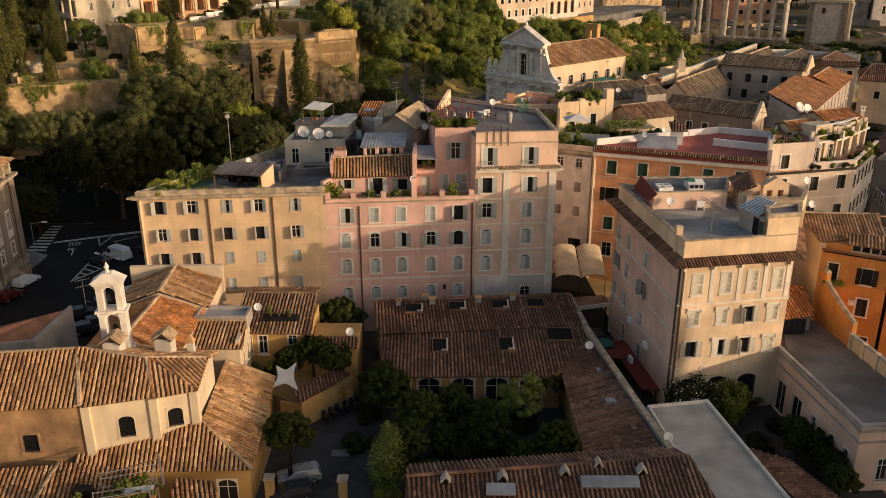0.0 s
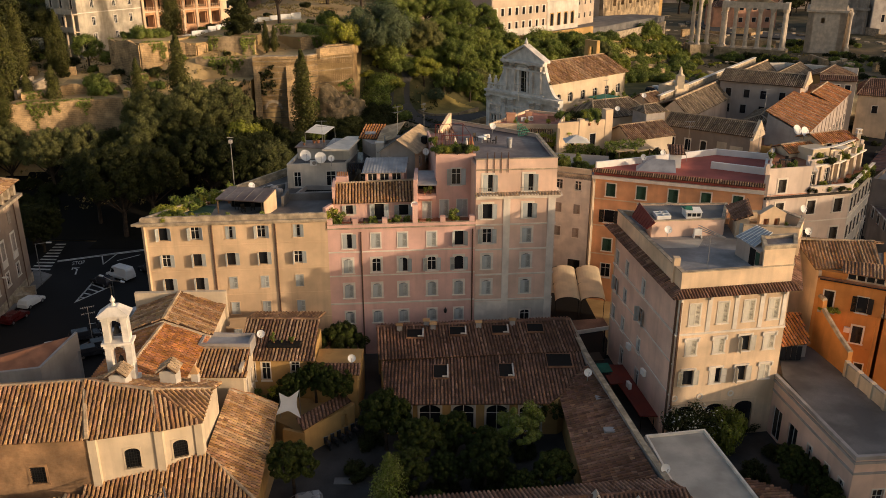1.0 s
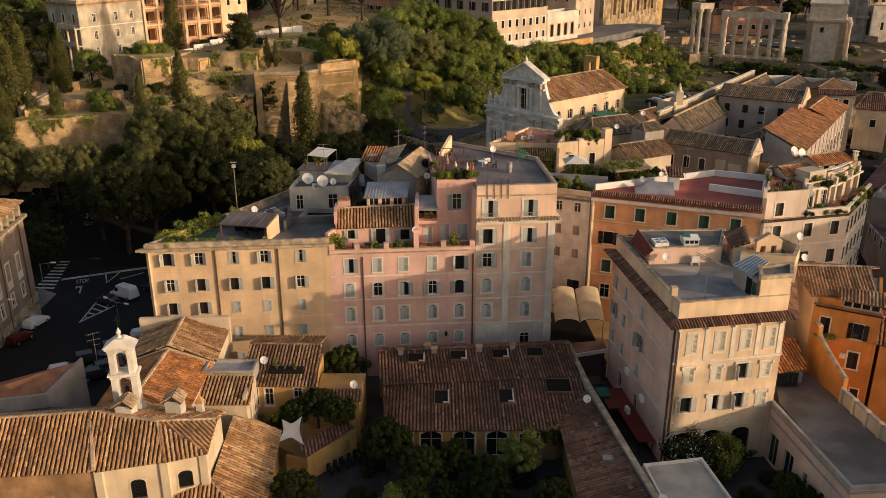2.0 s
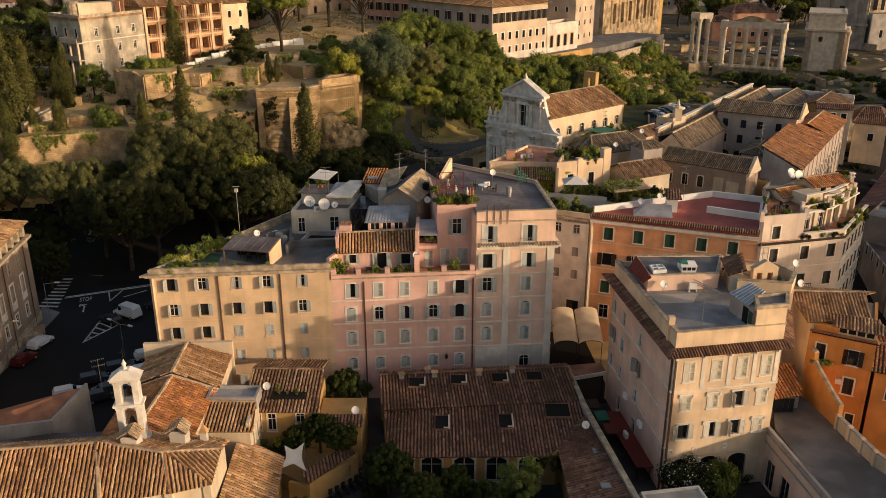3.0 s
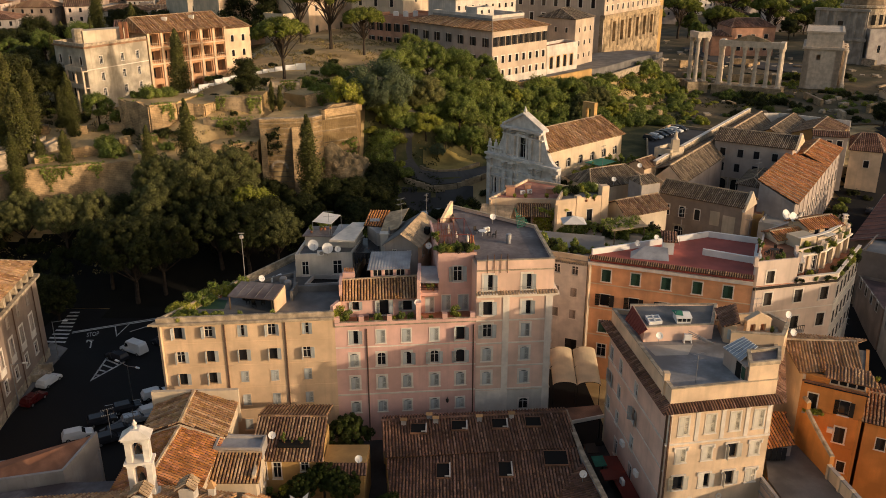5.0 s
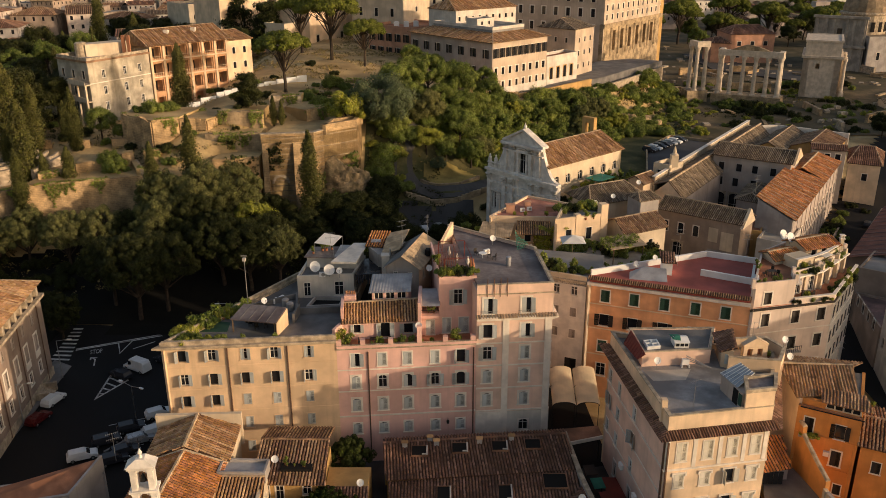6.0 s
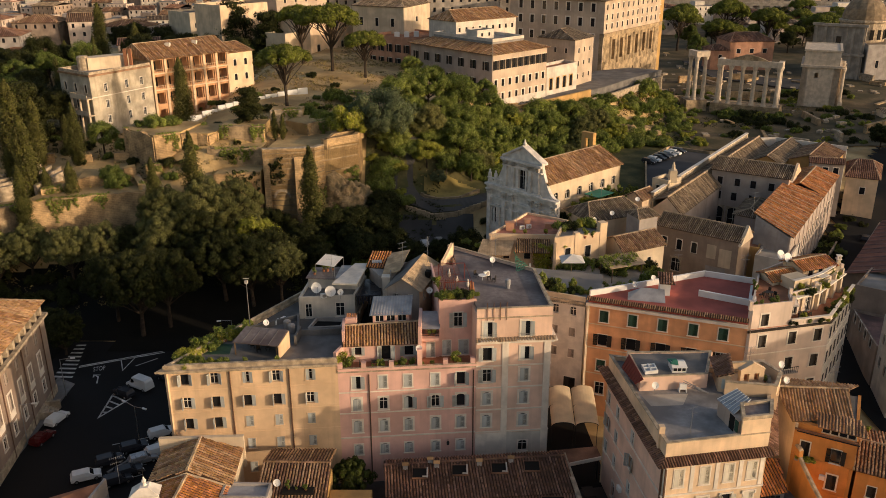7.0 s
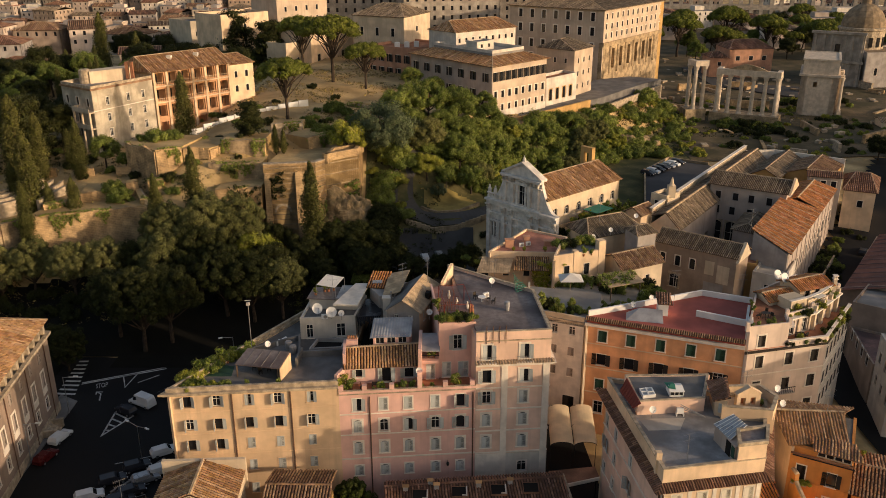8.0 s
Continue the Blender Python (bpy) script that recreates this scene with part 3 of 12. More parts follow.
def plain_block(name, label, poly, z0, z1, mat, spec=(), category="building", flat="bitumen", par=0.8, over=None, group="", sides=None):
    """A house on a counter-clockwise plan. spec: windows for each edge; flat: its terrace; par: parapet."""
    c = sum((V2(p) for p in poly), Vector((0, 0))) / len(poly)
    t = thing(name, (c.x, c.y, z0), label, category, group)
    n = len(poly)
    for i in range(n):
        w = spec[i] if i < len(spec) and spec[i] else ()
        facade(t, poly[i], poly[(i + 1) % n], z0, z1, mat if sides is None else sides[i], w)
    if flat:
        part("roof_terrace", Mesh().prism(inset_poly(poly, 0.3), z1 - 0.35, z1 - 0.05), flat, t)
    if par:
        g = Mesh()
        strip(g, poly, z1 - 0.004, z1 + par, 0.3, close=True)
        part("parapet", g, over or mat, t)
    return t


def inset_poly(poly, d):
    pts = [V2(p) for p in poly]
    n = len(pts)
    out = []
    for i in range(n):
        a = (pts[i] - pts[i - 1]).normalized()
        b = (pts[(i + 1) % n] - pts[i]).normalized()
        s = Vector((-a.y - b.y, a.x + b.x))
        s.normalize()
        out.append(pts[i] + s * d / max(0.35, s.dot(Vector((-a.y, a.x)))))
    return out


def band(t, path, z, h, out, mat, name="string_course", close=False):
    g = Mesh()
    strip(g, path, z, z + h, out + 0.05, out=out, close=close)
    return part(name, g, mat, t)


# ---- ground ----
def smooth(t):
    t = min(1.0, max(0.0, t))
    return t * t * (3 - 2 * t)


def height(x, y):
    """The lie of the land: a flat quarter, and a hill that rises behind it."""
    foot = float(np.interp(x, (-60, -52, -46, -36, -20, 0, 20, 40, 60, 80), (148, 149, 151, 160, 165, 180, 198, 222, 248, 272)))
    rise = float(np.interp(x, (-90, -64, -57, -50, -40, 0, 20, 50, 70, 85), (13.2, 14.0, 17.2, 18.4, 18.6, 16.5, 12.5, 9.5, 8, 0)))
    low = float(np.interp(y, (118 + 14 * smooth((10 - x) / 12), 150, 200, 260), (0, 5, 9, 9.8)))
    low *= 1 - 0.5 * smooth((x - 55) / 25) * smooth((210 - y) / 60)
    s = y - foot
    z = low + rise * smooth(s / 26)
    z += 2.0 * smooth((s - 40) / 40) * smooth((10 - x) / 30) * smooth((x + 70) / 40)
    z += 4.2 * smooth((y - 167) / 8) * smooth((x + 15) / 6) * smooth((15 - x) / 6) * smooth((202 - y) / 14)
    # unseen rise in the east, added to shade the forum ground
    z += 26 * smooth((x - 165) / 40) * smooth((285 - y) / 50) * smooth((y - 20) / 60)
    z -= 18 * smooth((y - 300 + 0.3 * x) / 120) * smooth((40 - x) / 60)
    return z


def bumps(x, y):
    """Small unevenness of the open land, none under the streets."""
    return noise.noise((x * 0.12, y * 0.12, 0)) * 0.35 * smooth((y - 118 - 14 * smooth((10 - x) / 12)) / 10)


def build_ground():
    xs = np.concatenate([np.linspace(-3000, -150, 12), np.arange(-140, 200, 3.0), np.linspace(205, 3000, 14)])
    ys = np.concatenate([np.linspace(-1500, 30, 8), np.arange(36, 420, 3.0), np.linspace(425, 4500, 18)])
    g = Mesh()
    nx = len(xs)
    for y in ys:
        for x in xs:
            g.v.append((x, y, height(x, y) + bumps(x, y)))
    for j in range(len(ys) - 1):
        for i in range(nx - 1):
            g.f.append((j * nx + i, j * nx + i + 1, (j + 1) * nx + i + 1, (j + 1) * nx + i))
            g.m.append(0)
    ob = solid("ground", g, "ground", "dry earth and grass over flat quarter and hill", "ground", kind="structure")
    ob.data.polygons.foreach_set("use_smooth", [True] * len(ob.data.polygons))


build_ground()


def land_sheet(name, mat, label, category, inside, x0, x1, y0, y1, step, lift):
    """A skin of other soil laid over the land where inside(x, y) holds."""
    g = Mesh()
    ids = {}
    nx, ny = int((x1 - x0) / step), int((y1 - y0) / step)

    def vid(i, j):
        if (i, j) not in ids:
            x, y = x0 + i * step, y0 + j * step
            ids[(i, j)] = len(g.v)
            g.v.append((x, y, height(x, y) + bumps(x, y) + lift))
        return ids[(i, j)]

    for j in range(ny):
        for i in range(nx):
            if inside(x0 + (i + 0.5) * step, y0 + (j + 0.5) * step):
                g.f.append((vid(i, j), vid(i + 1, j), vid(i + 1, j + 1), vid(i, j + 1)))
                g.m.append(0)
    ob = solid(name, g, mat, label, category, kind="structure")
    ob.data.polygons.foreach_set("use_smooth", [True] * len(ob.data.polygons))


FOOT = lambda x: float(np.interp(x, (-112, -84, -76, -60, -46, -36, -20, 0, 20, 40), (143, 150, 153, 158, 164, 166, 170, 178, 186, 186)))
# blackened sheet carries the wood's shade in its colour
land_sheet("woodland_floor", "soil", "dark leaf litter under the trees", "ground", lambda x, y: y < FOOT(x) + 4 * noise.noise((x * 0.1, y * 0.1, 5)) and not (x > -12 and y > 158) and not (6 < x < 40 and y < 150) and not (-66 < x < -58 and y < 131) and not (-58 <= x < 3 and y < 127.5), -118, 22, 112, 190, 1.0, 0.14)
# sheet darkens the slope by colour, as shade would
land_sheet("slope_floor", "slope", "shaded earth and scrub on the slope below the palaces", "ground", lambda x, y: FOOT(x) - 6 < y < FOOT(x) + 34 + 4 * noise.noise((x * 0.1, y * 0.1, 4)) + max(0, (x - 20)) * 0.9 and y < 219 + max(0, x - 5) * 1.0 and not (x < 0 and y > 206), -18, 70, 160, 276, 2.0, 0.2)
land_sheet("forum_ground", "forumearth", "trodden brown earth and gravel of the forum", "ground", lambda x, y: y > 232 + 6 * noise.noise((x * 0.06, y * 0.06, 2)) and x > 70 + 5 * noise.noise((x * 0.06, y * 0.06, 9)), 66, 420, 222, 760, 4.0, 0.3)

land_sheet("grass_verge", "grass", "dry grass island inside the bend of the hill road", "ground", lambda x, y: ((x - 1.0) / 6.2) ** 2 + ((y - 181.6) / 4.4) ** 2 < 1, -7, 9, 175, 189, 0.7, 0.5)
land_sheet("church_square", "tarmac", "grey-brown paved square beside the white church", "pavement", lambda x, y: y < 171.5 + 1.5 * noise.noise((x * 0.2, y * 0.2, 8)) and x > -13 + 0.25 * (y - 158) and x < 6.5, -14, 8, 150, 174, 1.0, 0.3)

# road and square
g = Mesh()
g.prism([(-75, 40), (-33, 40), (-33, 86), (-30, 104), (-17, 117), (-2, 124), (-2, 130), (-44, 129), (-60.4, 131), (-66, 131), (-75, 118)], -0.4, 0.06)
solid("road", g, "asphalt", "worn dark asphalt road with parking bays", "road", kind="structure")


def marking(name, paths, width, label):
    g = Mesh()
    for path in paths:
        strip(g, path, 0.055, 0.078, width, out=width / 2)
    solid(name, g, "paint", label, "road marking", kind="structure")


marking("zebra_crossing", [[(-63.4 - 0.11 * i, 118.5 + 1.36 * i), (-60.3 - 0.29 * i, 118.3 + 1.39 * i)] for i in range(9)], 0.5, "worn white zebra crossing stripes")
marking("stop_line", [[(-60.6, 121.5), (-54.6, 124.1), (-48.1, 126.8)], [(-60.7, 121.9), (-48.3, 127.3)]], 0.28, "white stop line across the road")
marking("give_way_triangle", [[(-54.6, 124.2), (-52.5, 124.9), (-53.0, 120.5), (-54.6, 124.2)], [(-51.4, 122.0), (-48.6, 124.6)]], 0.2, "white give way triangle")
marking("hatched_island", [[(-51.8, 114.2), (-48.6, 111.7), (-51.4, 106.3), (-51.8, 114.2)]] + [[(-51.8 + 0.04 * k, 114.2 - 1.6 * k), (-48.6 - 0.53 * k, 111.9 - 1.05 * k)] for k in (1, 2, 3, 4)], 0.3, "white hatched traffic island")
marking("road_arrow", [[(-55.6, 116.3), (-56.2, 118.4), (-57.0, 119.0)], [(-56.9, 118.2), (-57.1, 119.0), (-56.1, 119.0)]], 0.22, "white turning arrow")
marking("bay_line", [[(-44.6 - i * 0.55, 90 + i * 2.3), (-40.2 - i * 0.2, 92.4 + i * 2.3)] for i in range(5)] + [[(-63.4 + 0.25 * i, 108 - 3.2 * i), (-59.6 + 0.25 * i, 107.2 - 3.2 * i)] for i in range(7)], 0.12, "thin white parking bay lines")
cv = bpy.data.curves.new("stop_word", "FONT")
cv.body, cv.size, cv.extrude = "STOP", 1.0, 0.008
tmp = bpy.data.objects.new("stop_word", cv)
word = new("road_lettering", bpy.data.meshes.new_from_object(tmp))
bpy.data.objects.remove(tmp)
word.data.materials.append(M["paint"])
word.matrix_basis = Matrix.Translation((-57.7, 120.1, 0.075)) @ Matrix.Rotation(radians(20), 4, "Z") @ Matrix.Diagonal((0.78, 2.2, 1, 1))
tagged(word, "white painted word on the asphalt", "road marking", "", "structure")
g = Mesh()
strip(g, [(-44.6, 92.2), (-42.0, 95.9), (-39.8, 99.9)], 0.0, 0.55, 0.35)
solid("low_wall", g, "concrete", "low concrete wall beside the parking bays", "wall")
g = Mesh()
g.prism([(-63.5, 92), (-58.5, 92), (-59, 116), (-62.5, 118)], -0.3, 0.2)
solid("pavement", g, "concrete", "grey stone pavement with a kerb", "pavement", kind="structure")
g = Mesh()
g.prism([(-16, 50), (38, 50), (38, 92), (-16, 92)], -0.4, 0.03)
solid("courtyard", g, "cobble", "dark grey paved courtyard and garden floor", "courtyard", kind="structure")


# ---- apartment block across the middle ----
def fy(x):
    return 88.65 + 0.092 * (x + 34.2)


def apartment_yellow():
    a, b, c, d = (-34.1, fy(-34.1)), (-13.4, fy(-13.4)), (-11.5, 113), (-20.3, 112.5)
    poly = [a, b, c, d]
    t = thing("apartment_house", (-24, 98, 0), "ochre-yellow five-storey apartment house with a roof garden", "apartment house")
    w = []
    for x in (-31.8, -28.3, -24.5, -20.9, -16.9):
        u = dist(a, (x, fy(x)))
        for z in (15.55, 12.3, 9.35, 6.1, 2.6):
            narrow = x in (-24.5, -16.9) and z > 15
            op = z > 9 and not (z < 10 and x > -25)
            w.append(dict(u=u, z=z, w=0.8 if narrow else 0.95, h=1.5, style="closed" if not op else "half" if narrow else "ajar" if z > 15 else "wide", sh="shutter", trim="yellow", tw=0.08))
    facade(t, a, b, 0, 17.3, "yellow", w)
    facade(t, b, c, 0, 17.3, "yellow")
    facade(t, c, d, 0, 17.3, "yellow")
    L = dist(d, a)
    facade(t, d, a, 0, 17.3, "yellow", grid(even(L, 6), (15.5, 12.3, 9.3, 6.1), 1.0, 1.6, style="open", sh="shuttert", tw=0.1, far=True))
    part("roof_terrace", Mesh().prism(inset_poly(poly, 0.3), 16.9, 17.25), "concrete", t)
    g = Mesh()
    strip(g, [d, a, b], 17.3, 17.5, 0.6, out=0.25)
    strip(g, [d, a, b], 17.5, 17.75, 0.9, out=0.5)
    part("cornice", g, "cornice", t, "stained stone cornice")
    g = Mesh()
    strip(g, [c, d, a, b], 17.75, 18.25, 0.3, out=0.05)
    part("parapet", g, "cornice", t)
    for i in range(42):
        m = wall_pose(a, b, 0.3 + i * 0.49, 18.25)
        part("coping_stone", Mesh().box(-0.235, 0.235, -0.02 - 0.03 * (i % 3 == 0), 0.34, 0, 0.06 + 0.02 * (i * 7 % 3), mat=m), "cornice", t)
    for x in (-26.4, -19.3):
        y = fy(x)
        part("downpipe", Mesh().tube((x, y - 0.12, 0), (x, y - 0.12, 17.3), 0.09, n=6), "pipe", t)
    for z in (14.75, 11.6, 8.5, 5.3):
        band(t, [a, b], z, 0.12, 0.05, "yellow")
    return t


def apartment_pink():
    a, b = (-13.4, fy(-13.4)), (3.7, fy(3.7))
    c, d = (1.2, 113), (-11.5, 113)
    t = thing("apartment_house", (-5, 100, 0), "pink four-storey apartment house with grey shutters and a roof terrace", "apartment house")
    w = []
    for x in (-11.2, -7.9, -4.8, -1.4, 1.8):
        u = dist(a, (x, fy(x)))
        for k, z in enumerate((13.9, 10.8, 7.6, 4.3)):
            style = "closed"
            if k == 0 and x == -11.2:
                style = "half"
            if k == 0 and x == 1.8:
                style = "ajar"
            if k == 1 and x in (-7.9, -4.8, -1.4, 1.8):
                style = {-7.9: "none", -4.8: "half", -1.4: "open", 1.8: "open"}[x]
            w.append(dict(u=u, z=z, w=1.05, h=1.75 if k < 3 else 1.5, style=style, tw=0.22 if k in (1, 2) else 0.14, arch=k >= 1))
    facade(t, a, b, 0, 16.3, "pink", w)
    facade(t, b, c, 0, 16.3, "pink")
    facade(t, c, d, 0, 16.3, "pink")
    part("roof_terrace", Mesh().prism(inset_poly([a, b, c, d], 0.3), 15.9, 16.25), "terracotta", t)
    g = Mesh()
    strip(g, [a, b], 16.3, 16.45, 0.5, out=0.2)
    part("cornice", g, "cornice", t)
    part("wall_lantern", Mesh().tube((0.2, fy(0.2) - 0.05, 5.9), (0.2, fy(0.2) - 0.55, 5.9), 0.04, n=6).lathe((0.2, fy(0.2) - 0.6, 5.4), [(0.05, 0), (0.16, 0.1), (0.2, 0.45), (0.05, 0.65)], 6), "iron", t, "black iron wall lantern")
    g = Mesh()
    strip(g, [a, b], 16.45, 16.8, 0.25, out=0.1)
    for x in (-13.1, -10.2, -6.8, -3.3, -0.1, 3.3):
        m = wall_pose(a, b, dist(a, (x, fy(x))), 16.45)
        g.box(-0.3, 0.3, -0.12, 0.45, 0, 1.05 if x != -3.3 else 2.6, mat=m)
    part("parapet", g, "pink", t)
    g = Mesh()
    for x in range(36):
        m = wall_pose(a, b, 0.2 + x * 0.48, 16.8)
        part("coping_stone", Mesh().box(-0.22, 0.22, -0.14 - 0.02 * (x % 3 == 0), 0.2, 0, 0.05 + 0.015 * (x * 5 % 3), mat=m), "cornice", t)
    for z, h, mt in ((13.35, 0.16, "trim"), (10.35, 0.16, "trim"), (6.75, 0.2, "trim")):
        band(t, [a, b], z, h, 0.06, mt)
    for x in (-9.6, 3.4):
        part("downpipe", Mesh().tube((x, fy(x) - 0.1, 0), (x, fy(x) - 0.1, 15.9), 0.08, n=6), "pipe", t)
    # attic dwelling behind the terrace
    p, q, r, s = (-12.9, 93.3), (-3.5, 94.2), (-3.8, 98.0), (-13.2, 97.1)
    facade(t, p, q, 16.25, 18.9, "pink", [dict(u=1.8, z=17.2, w=0.8, h=1.1, style="open", tw=0.08), dict(u=5.3, z=16.4, w=1.1, h=2.0, style="open", tw=0.1), dict(u=8.2, z=16.9, w=1.1, h=1.3, style="open", tw=0.08)], 0.25, "attic_wall")
    g = Mesh()
    strip(g, [q, r, s, p], 16.25, 18.9, 0.25)
    strip(g, [p, s], 18.9, 20.6, 0.35, out=0.2)
    strip(g, [(-13.6, 91.4), p], 16.25, 18.6, 0.4, out=0.0)
    part("gable_wall", g, "pink", t)
    g = Mesh()
    tiles(g, [(-13.0, 92.7, 18.75), (-3.4, 93.6, 18.75), (-3.6, 96.2, 20.6), (-13.1, 95.3, 20.4)])
    tiles(g, [(-13.1, 98, 19.2), (-3.6, 98.9, 19.2), (-3.6, 96.2, 20.6), (-13.1, 95.3, 20.4)])
    ridge_caps(g, (-13.1, 95.3, 20.45), (-3.6, 96.2, 20.65))
    part("attic_roof", g, ["tile", "tilebase", "ridge"], t, "weathered clay tile roof")
    g = Mesh()
    g.box(-12.9, -11.5, 96.2, 97.2, 18.9, 21.0)
    part("chimney", g, "pink", t)
    g = Mesh()
    for i in range(6):
        g.tube((-12.7 + i * 0.22, 96.7, 21.0), (-12.7 + i * 0.22, 96.7, 21.5), 0.09, 0.07, 6)
    part("chimney_pot", g, "pot", t)
    # dormer room with three windows
    e, f = (-9.4, 96.3), (-4.8, 96.7)
    facade(t, e, f, 19.6, 21.6, "pink", grid((0.85, 2.3, 3.75), (20.4,), 1.1, 0.95, style="none", tw=0, sh="shutter"), 0.25, "dormer_wall")
    g = Mesh()
    strip(g, [f, (-4.6, 100.5), (-9.3, 100.2), e], 19.0, 21.6, 0.25)
    part("dormer_side", g, "pink", t)
    g = Mesh()
    sheet_roof(g, [(-9.8, 95.9, 21.5), (-4.5, 96.3, 21.5), (-4.4, 100.6, 22.3), (-9.6, 100.2, 22.3)], 0.36, 0.05)
    part("dormer_roof", g, "zinc", t, "grey corrugated sheet roof")
    # open loggia and tower room
    g = Mesh()
    g.box(-3.5, -3.1, 92.6, 98, 16.2, 21.6).box(-3.1, -0.9, 97.5, 97.9, 16.2, 21.0).box(-3.1, -0.9, 93.9, 97.6, 18.9, 19.3)
    part("loggia_wall", g, "pink", t)
    facade(t, (-3.1, 94.6), (-0.9, 94.8), 16.2, 18.9, "pink", [dict(u=1.1, z=16.3, w=1.1, h=2.1, style="closed", tw=0.05)], 0.2, "loggia_front")
    # black panel added so the loggia's depth looks shaded
    part("loggia_recess", Mesh().box(-3.05, -0.95, 96.9, 97.0, 19.3, 20.9), "dark", t, "deep shaded back of the loggia")
    part("loggia_rail", Mesh().box(-3.1, -0.9, 93.92, 93.98, 20.0, 20.05).box(-3.1, -0.9, 93.92, 93.98, 19.65, 19.7), "iron", t)
    part("loggia_awning", Mesh().add([(-3.2, 94.0, 20.6), (-0.8, 94.0, 20.6), (-0.8, 97.6, 21.4), (-3.2, 97.6, 21.4), (-3.2, 94.0, 20.55), (-0.8, 94.0, 20.55), (-0.8, 97.6, 21.35), (-3.2, 97.6, 21.35)], [(0, 1, 2, 3), (7, 6, 5, 4), (0, 4, 5, 1), (1, 5, 6, 2), (2, 6, 7, 3), (3, 7, 4, 0)]), "zinc", t)
    k0, k1 = (-0.9, 95.0), (3.8, 95.4)
    facade(t, k0, k1, 16.2, 23.6, "pink", [dict(u=2.4, z=20.3, w=1.1, h=2.0, style="open", tw=0.12), dict(u=3.1, z=16.4, w=1.3, h=2.1, style="closed", tw=0.06), dict(u=0.2 + 0.75, z=16.4, w=1.1, h=2.1, style="closed", tw=0.06)], 0.3, "tower_wall")
    g = Mesh()
    strip(g, [(3.8, 95.4), (2.2, 108), (-2.2, 107.6), k0], 16.2, 23.6, 0.3)
    strip(g, [(-2.2, 107.6), k0, k1], 23.6, 24.05, 0.25)
    part("tower_side", g, "pink", t)
    part("tower_terrace", Mesh().prism([(-0.6, 95.3), (3.6, 95.7), (2.0, 107.8), (-2.0, 107.4)], 23.2, 23.72), "mauve", t)
    return t


def apartment_corner():
    a, b, c, d, e = (3.72, fy(3.72)), (13.1, fy(13.1)), (12.1, 105.3), (0.4, 114.7), (1.2, 108)
    poly = [a, b, c, d, e]
    t = thing("apartment_house", (7, 102, 0), "tall pink corner apartment house with white pilasters and flat roof", "apartment house")
    w = []
    for x in (5.1, 9.8):
        u = dist(a, (x, fy(x)))
        for k, z in enumerate((20.35, 17.05, 14.0, 10.75, 7.45)):
            style = "closed"
            if x < 6 and k in (1, 2):
                style = "open"
            if k == 0 or (x > 6 and k == 1):
                style = "half"
            w.append(dict(u=u, z=z, w=1.1, h=1.8 if k else 2.0, style=style, tw=0.24, arch=k > 2))
    w.append(dict(u=dist(a, (9.9, fy(9.9))), z=3.6, w=1.2, h=1.6, style="none", tw=0.12, arch=True))
    facade(t, a, b, 0, 23.4, "pinkpale", w)
    out = (V2(b) - V2(a)).normalized()
    out = Vector((out.y, -out.x)) * 0.05
    u0 = dist(a, (9.9, fy(9.9)))
    g = Mesh()
    wall_mesh(g, V2(a) + out, V2(b) + out, 0, 6.5, [(u0 - 0.75, u0 + 0.75, 3.4, 5.4)], 0.06)
    part("limewashed_base", g, "trim", t, "whitewashed base of the wall")
    L = dist(b, c)
    facade(t, b, c, 0, 23.4, "pinkpale", grid(even(L, 3), (17, 14, 10.7, 7.4), 1.0, 1.8, style="closed", far=True))
    for p, q in ((c, d), (d, e), (e, a)):
        facade(t, p, q, 0, 23.4, "pinkpale")
    part("roof_terrace", Mesh().prism(inset_poly(poly, 0.28), 23.1, 23.75), "bitumen", t)
    g = Mesh()
    strip(g, [a, b, c, d], 23.4, 24.15, 0.28)
    part("parapet", g, "pinkpale", t)
    g = Mesh()
    strip(g, [a, b, c, d], 24.15, 24.22, 0.4, out=0.06)
    part("coping", g, "cornice", t)
    g = Mesh()
    strip(g, [a, b, c], 19.5, 19.75, 0.5, out=0.35)
    strip(g, [a, b, c], 19.75, 19.95, 0.75, out=0.65)
    part("cornice", g, "trim", t)
    g = Mesh()
    tiles(g, [(3.6, fy(3.6) - 0.7, 19.96), (13.6, fy(13.6) - 0.7, 19.96), (13.6, fy(13.6) + 0.02, 20.2), (3.6, fy(3.6) + 0.02, 20.2)], seg=0.4, slab=0.03)
    part("cornice_tiles", g, ["ridge", "cornice"], t)
    band(t, [a, b, c], 22.85, 0.16, 0.1, "cornice")
    for z in (16.2, 13.1, 9.9, 6.6):
        band(t, [a, b, c], z, 0.18, 0.08, "trim")
    for x0, x1 in ((6.95, 7.75), (12.2, 13.05)):
        u0, u1 = dist(a, (x0, fy(x0))), dist(a, (x1, fy(x1)))
        m = wall_pose(a, b, 0, 0)
        part("pilaster", Mesh().box(u0, u1, -0.1, 0.02, 3.0, 19.5, mat=m), "trim", t)
    m = wall_pose(a, b, 0, 0)
    g = Mesh()
    u = dist(a, (9.9, fy(9.9)))
    L = dist(a, b)
    for x0, x1, z0, z1 in ((3.3, u - 0.75, 2, 6.5), (u + 0.75, L + 0.05, 2, 6.5), (u - 0.75, u + 0.75, 5.35, 6.5)):
        g.box(x0, x1, -0.06, 0.01, z0, z1, mat=m)
    part("base_course", g, "whitewash", t)
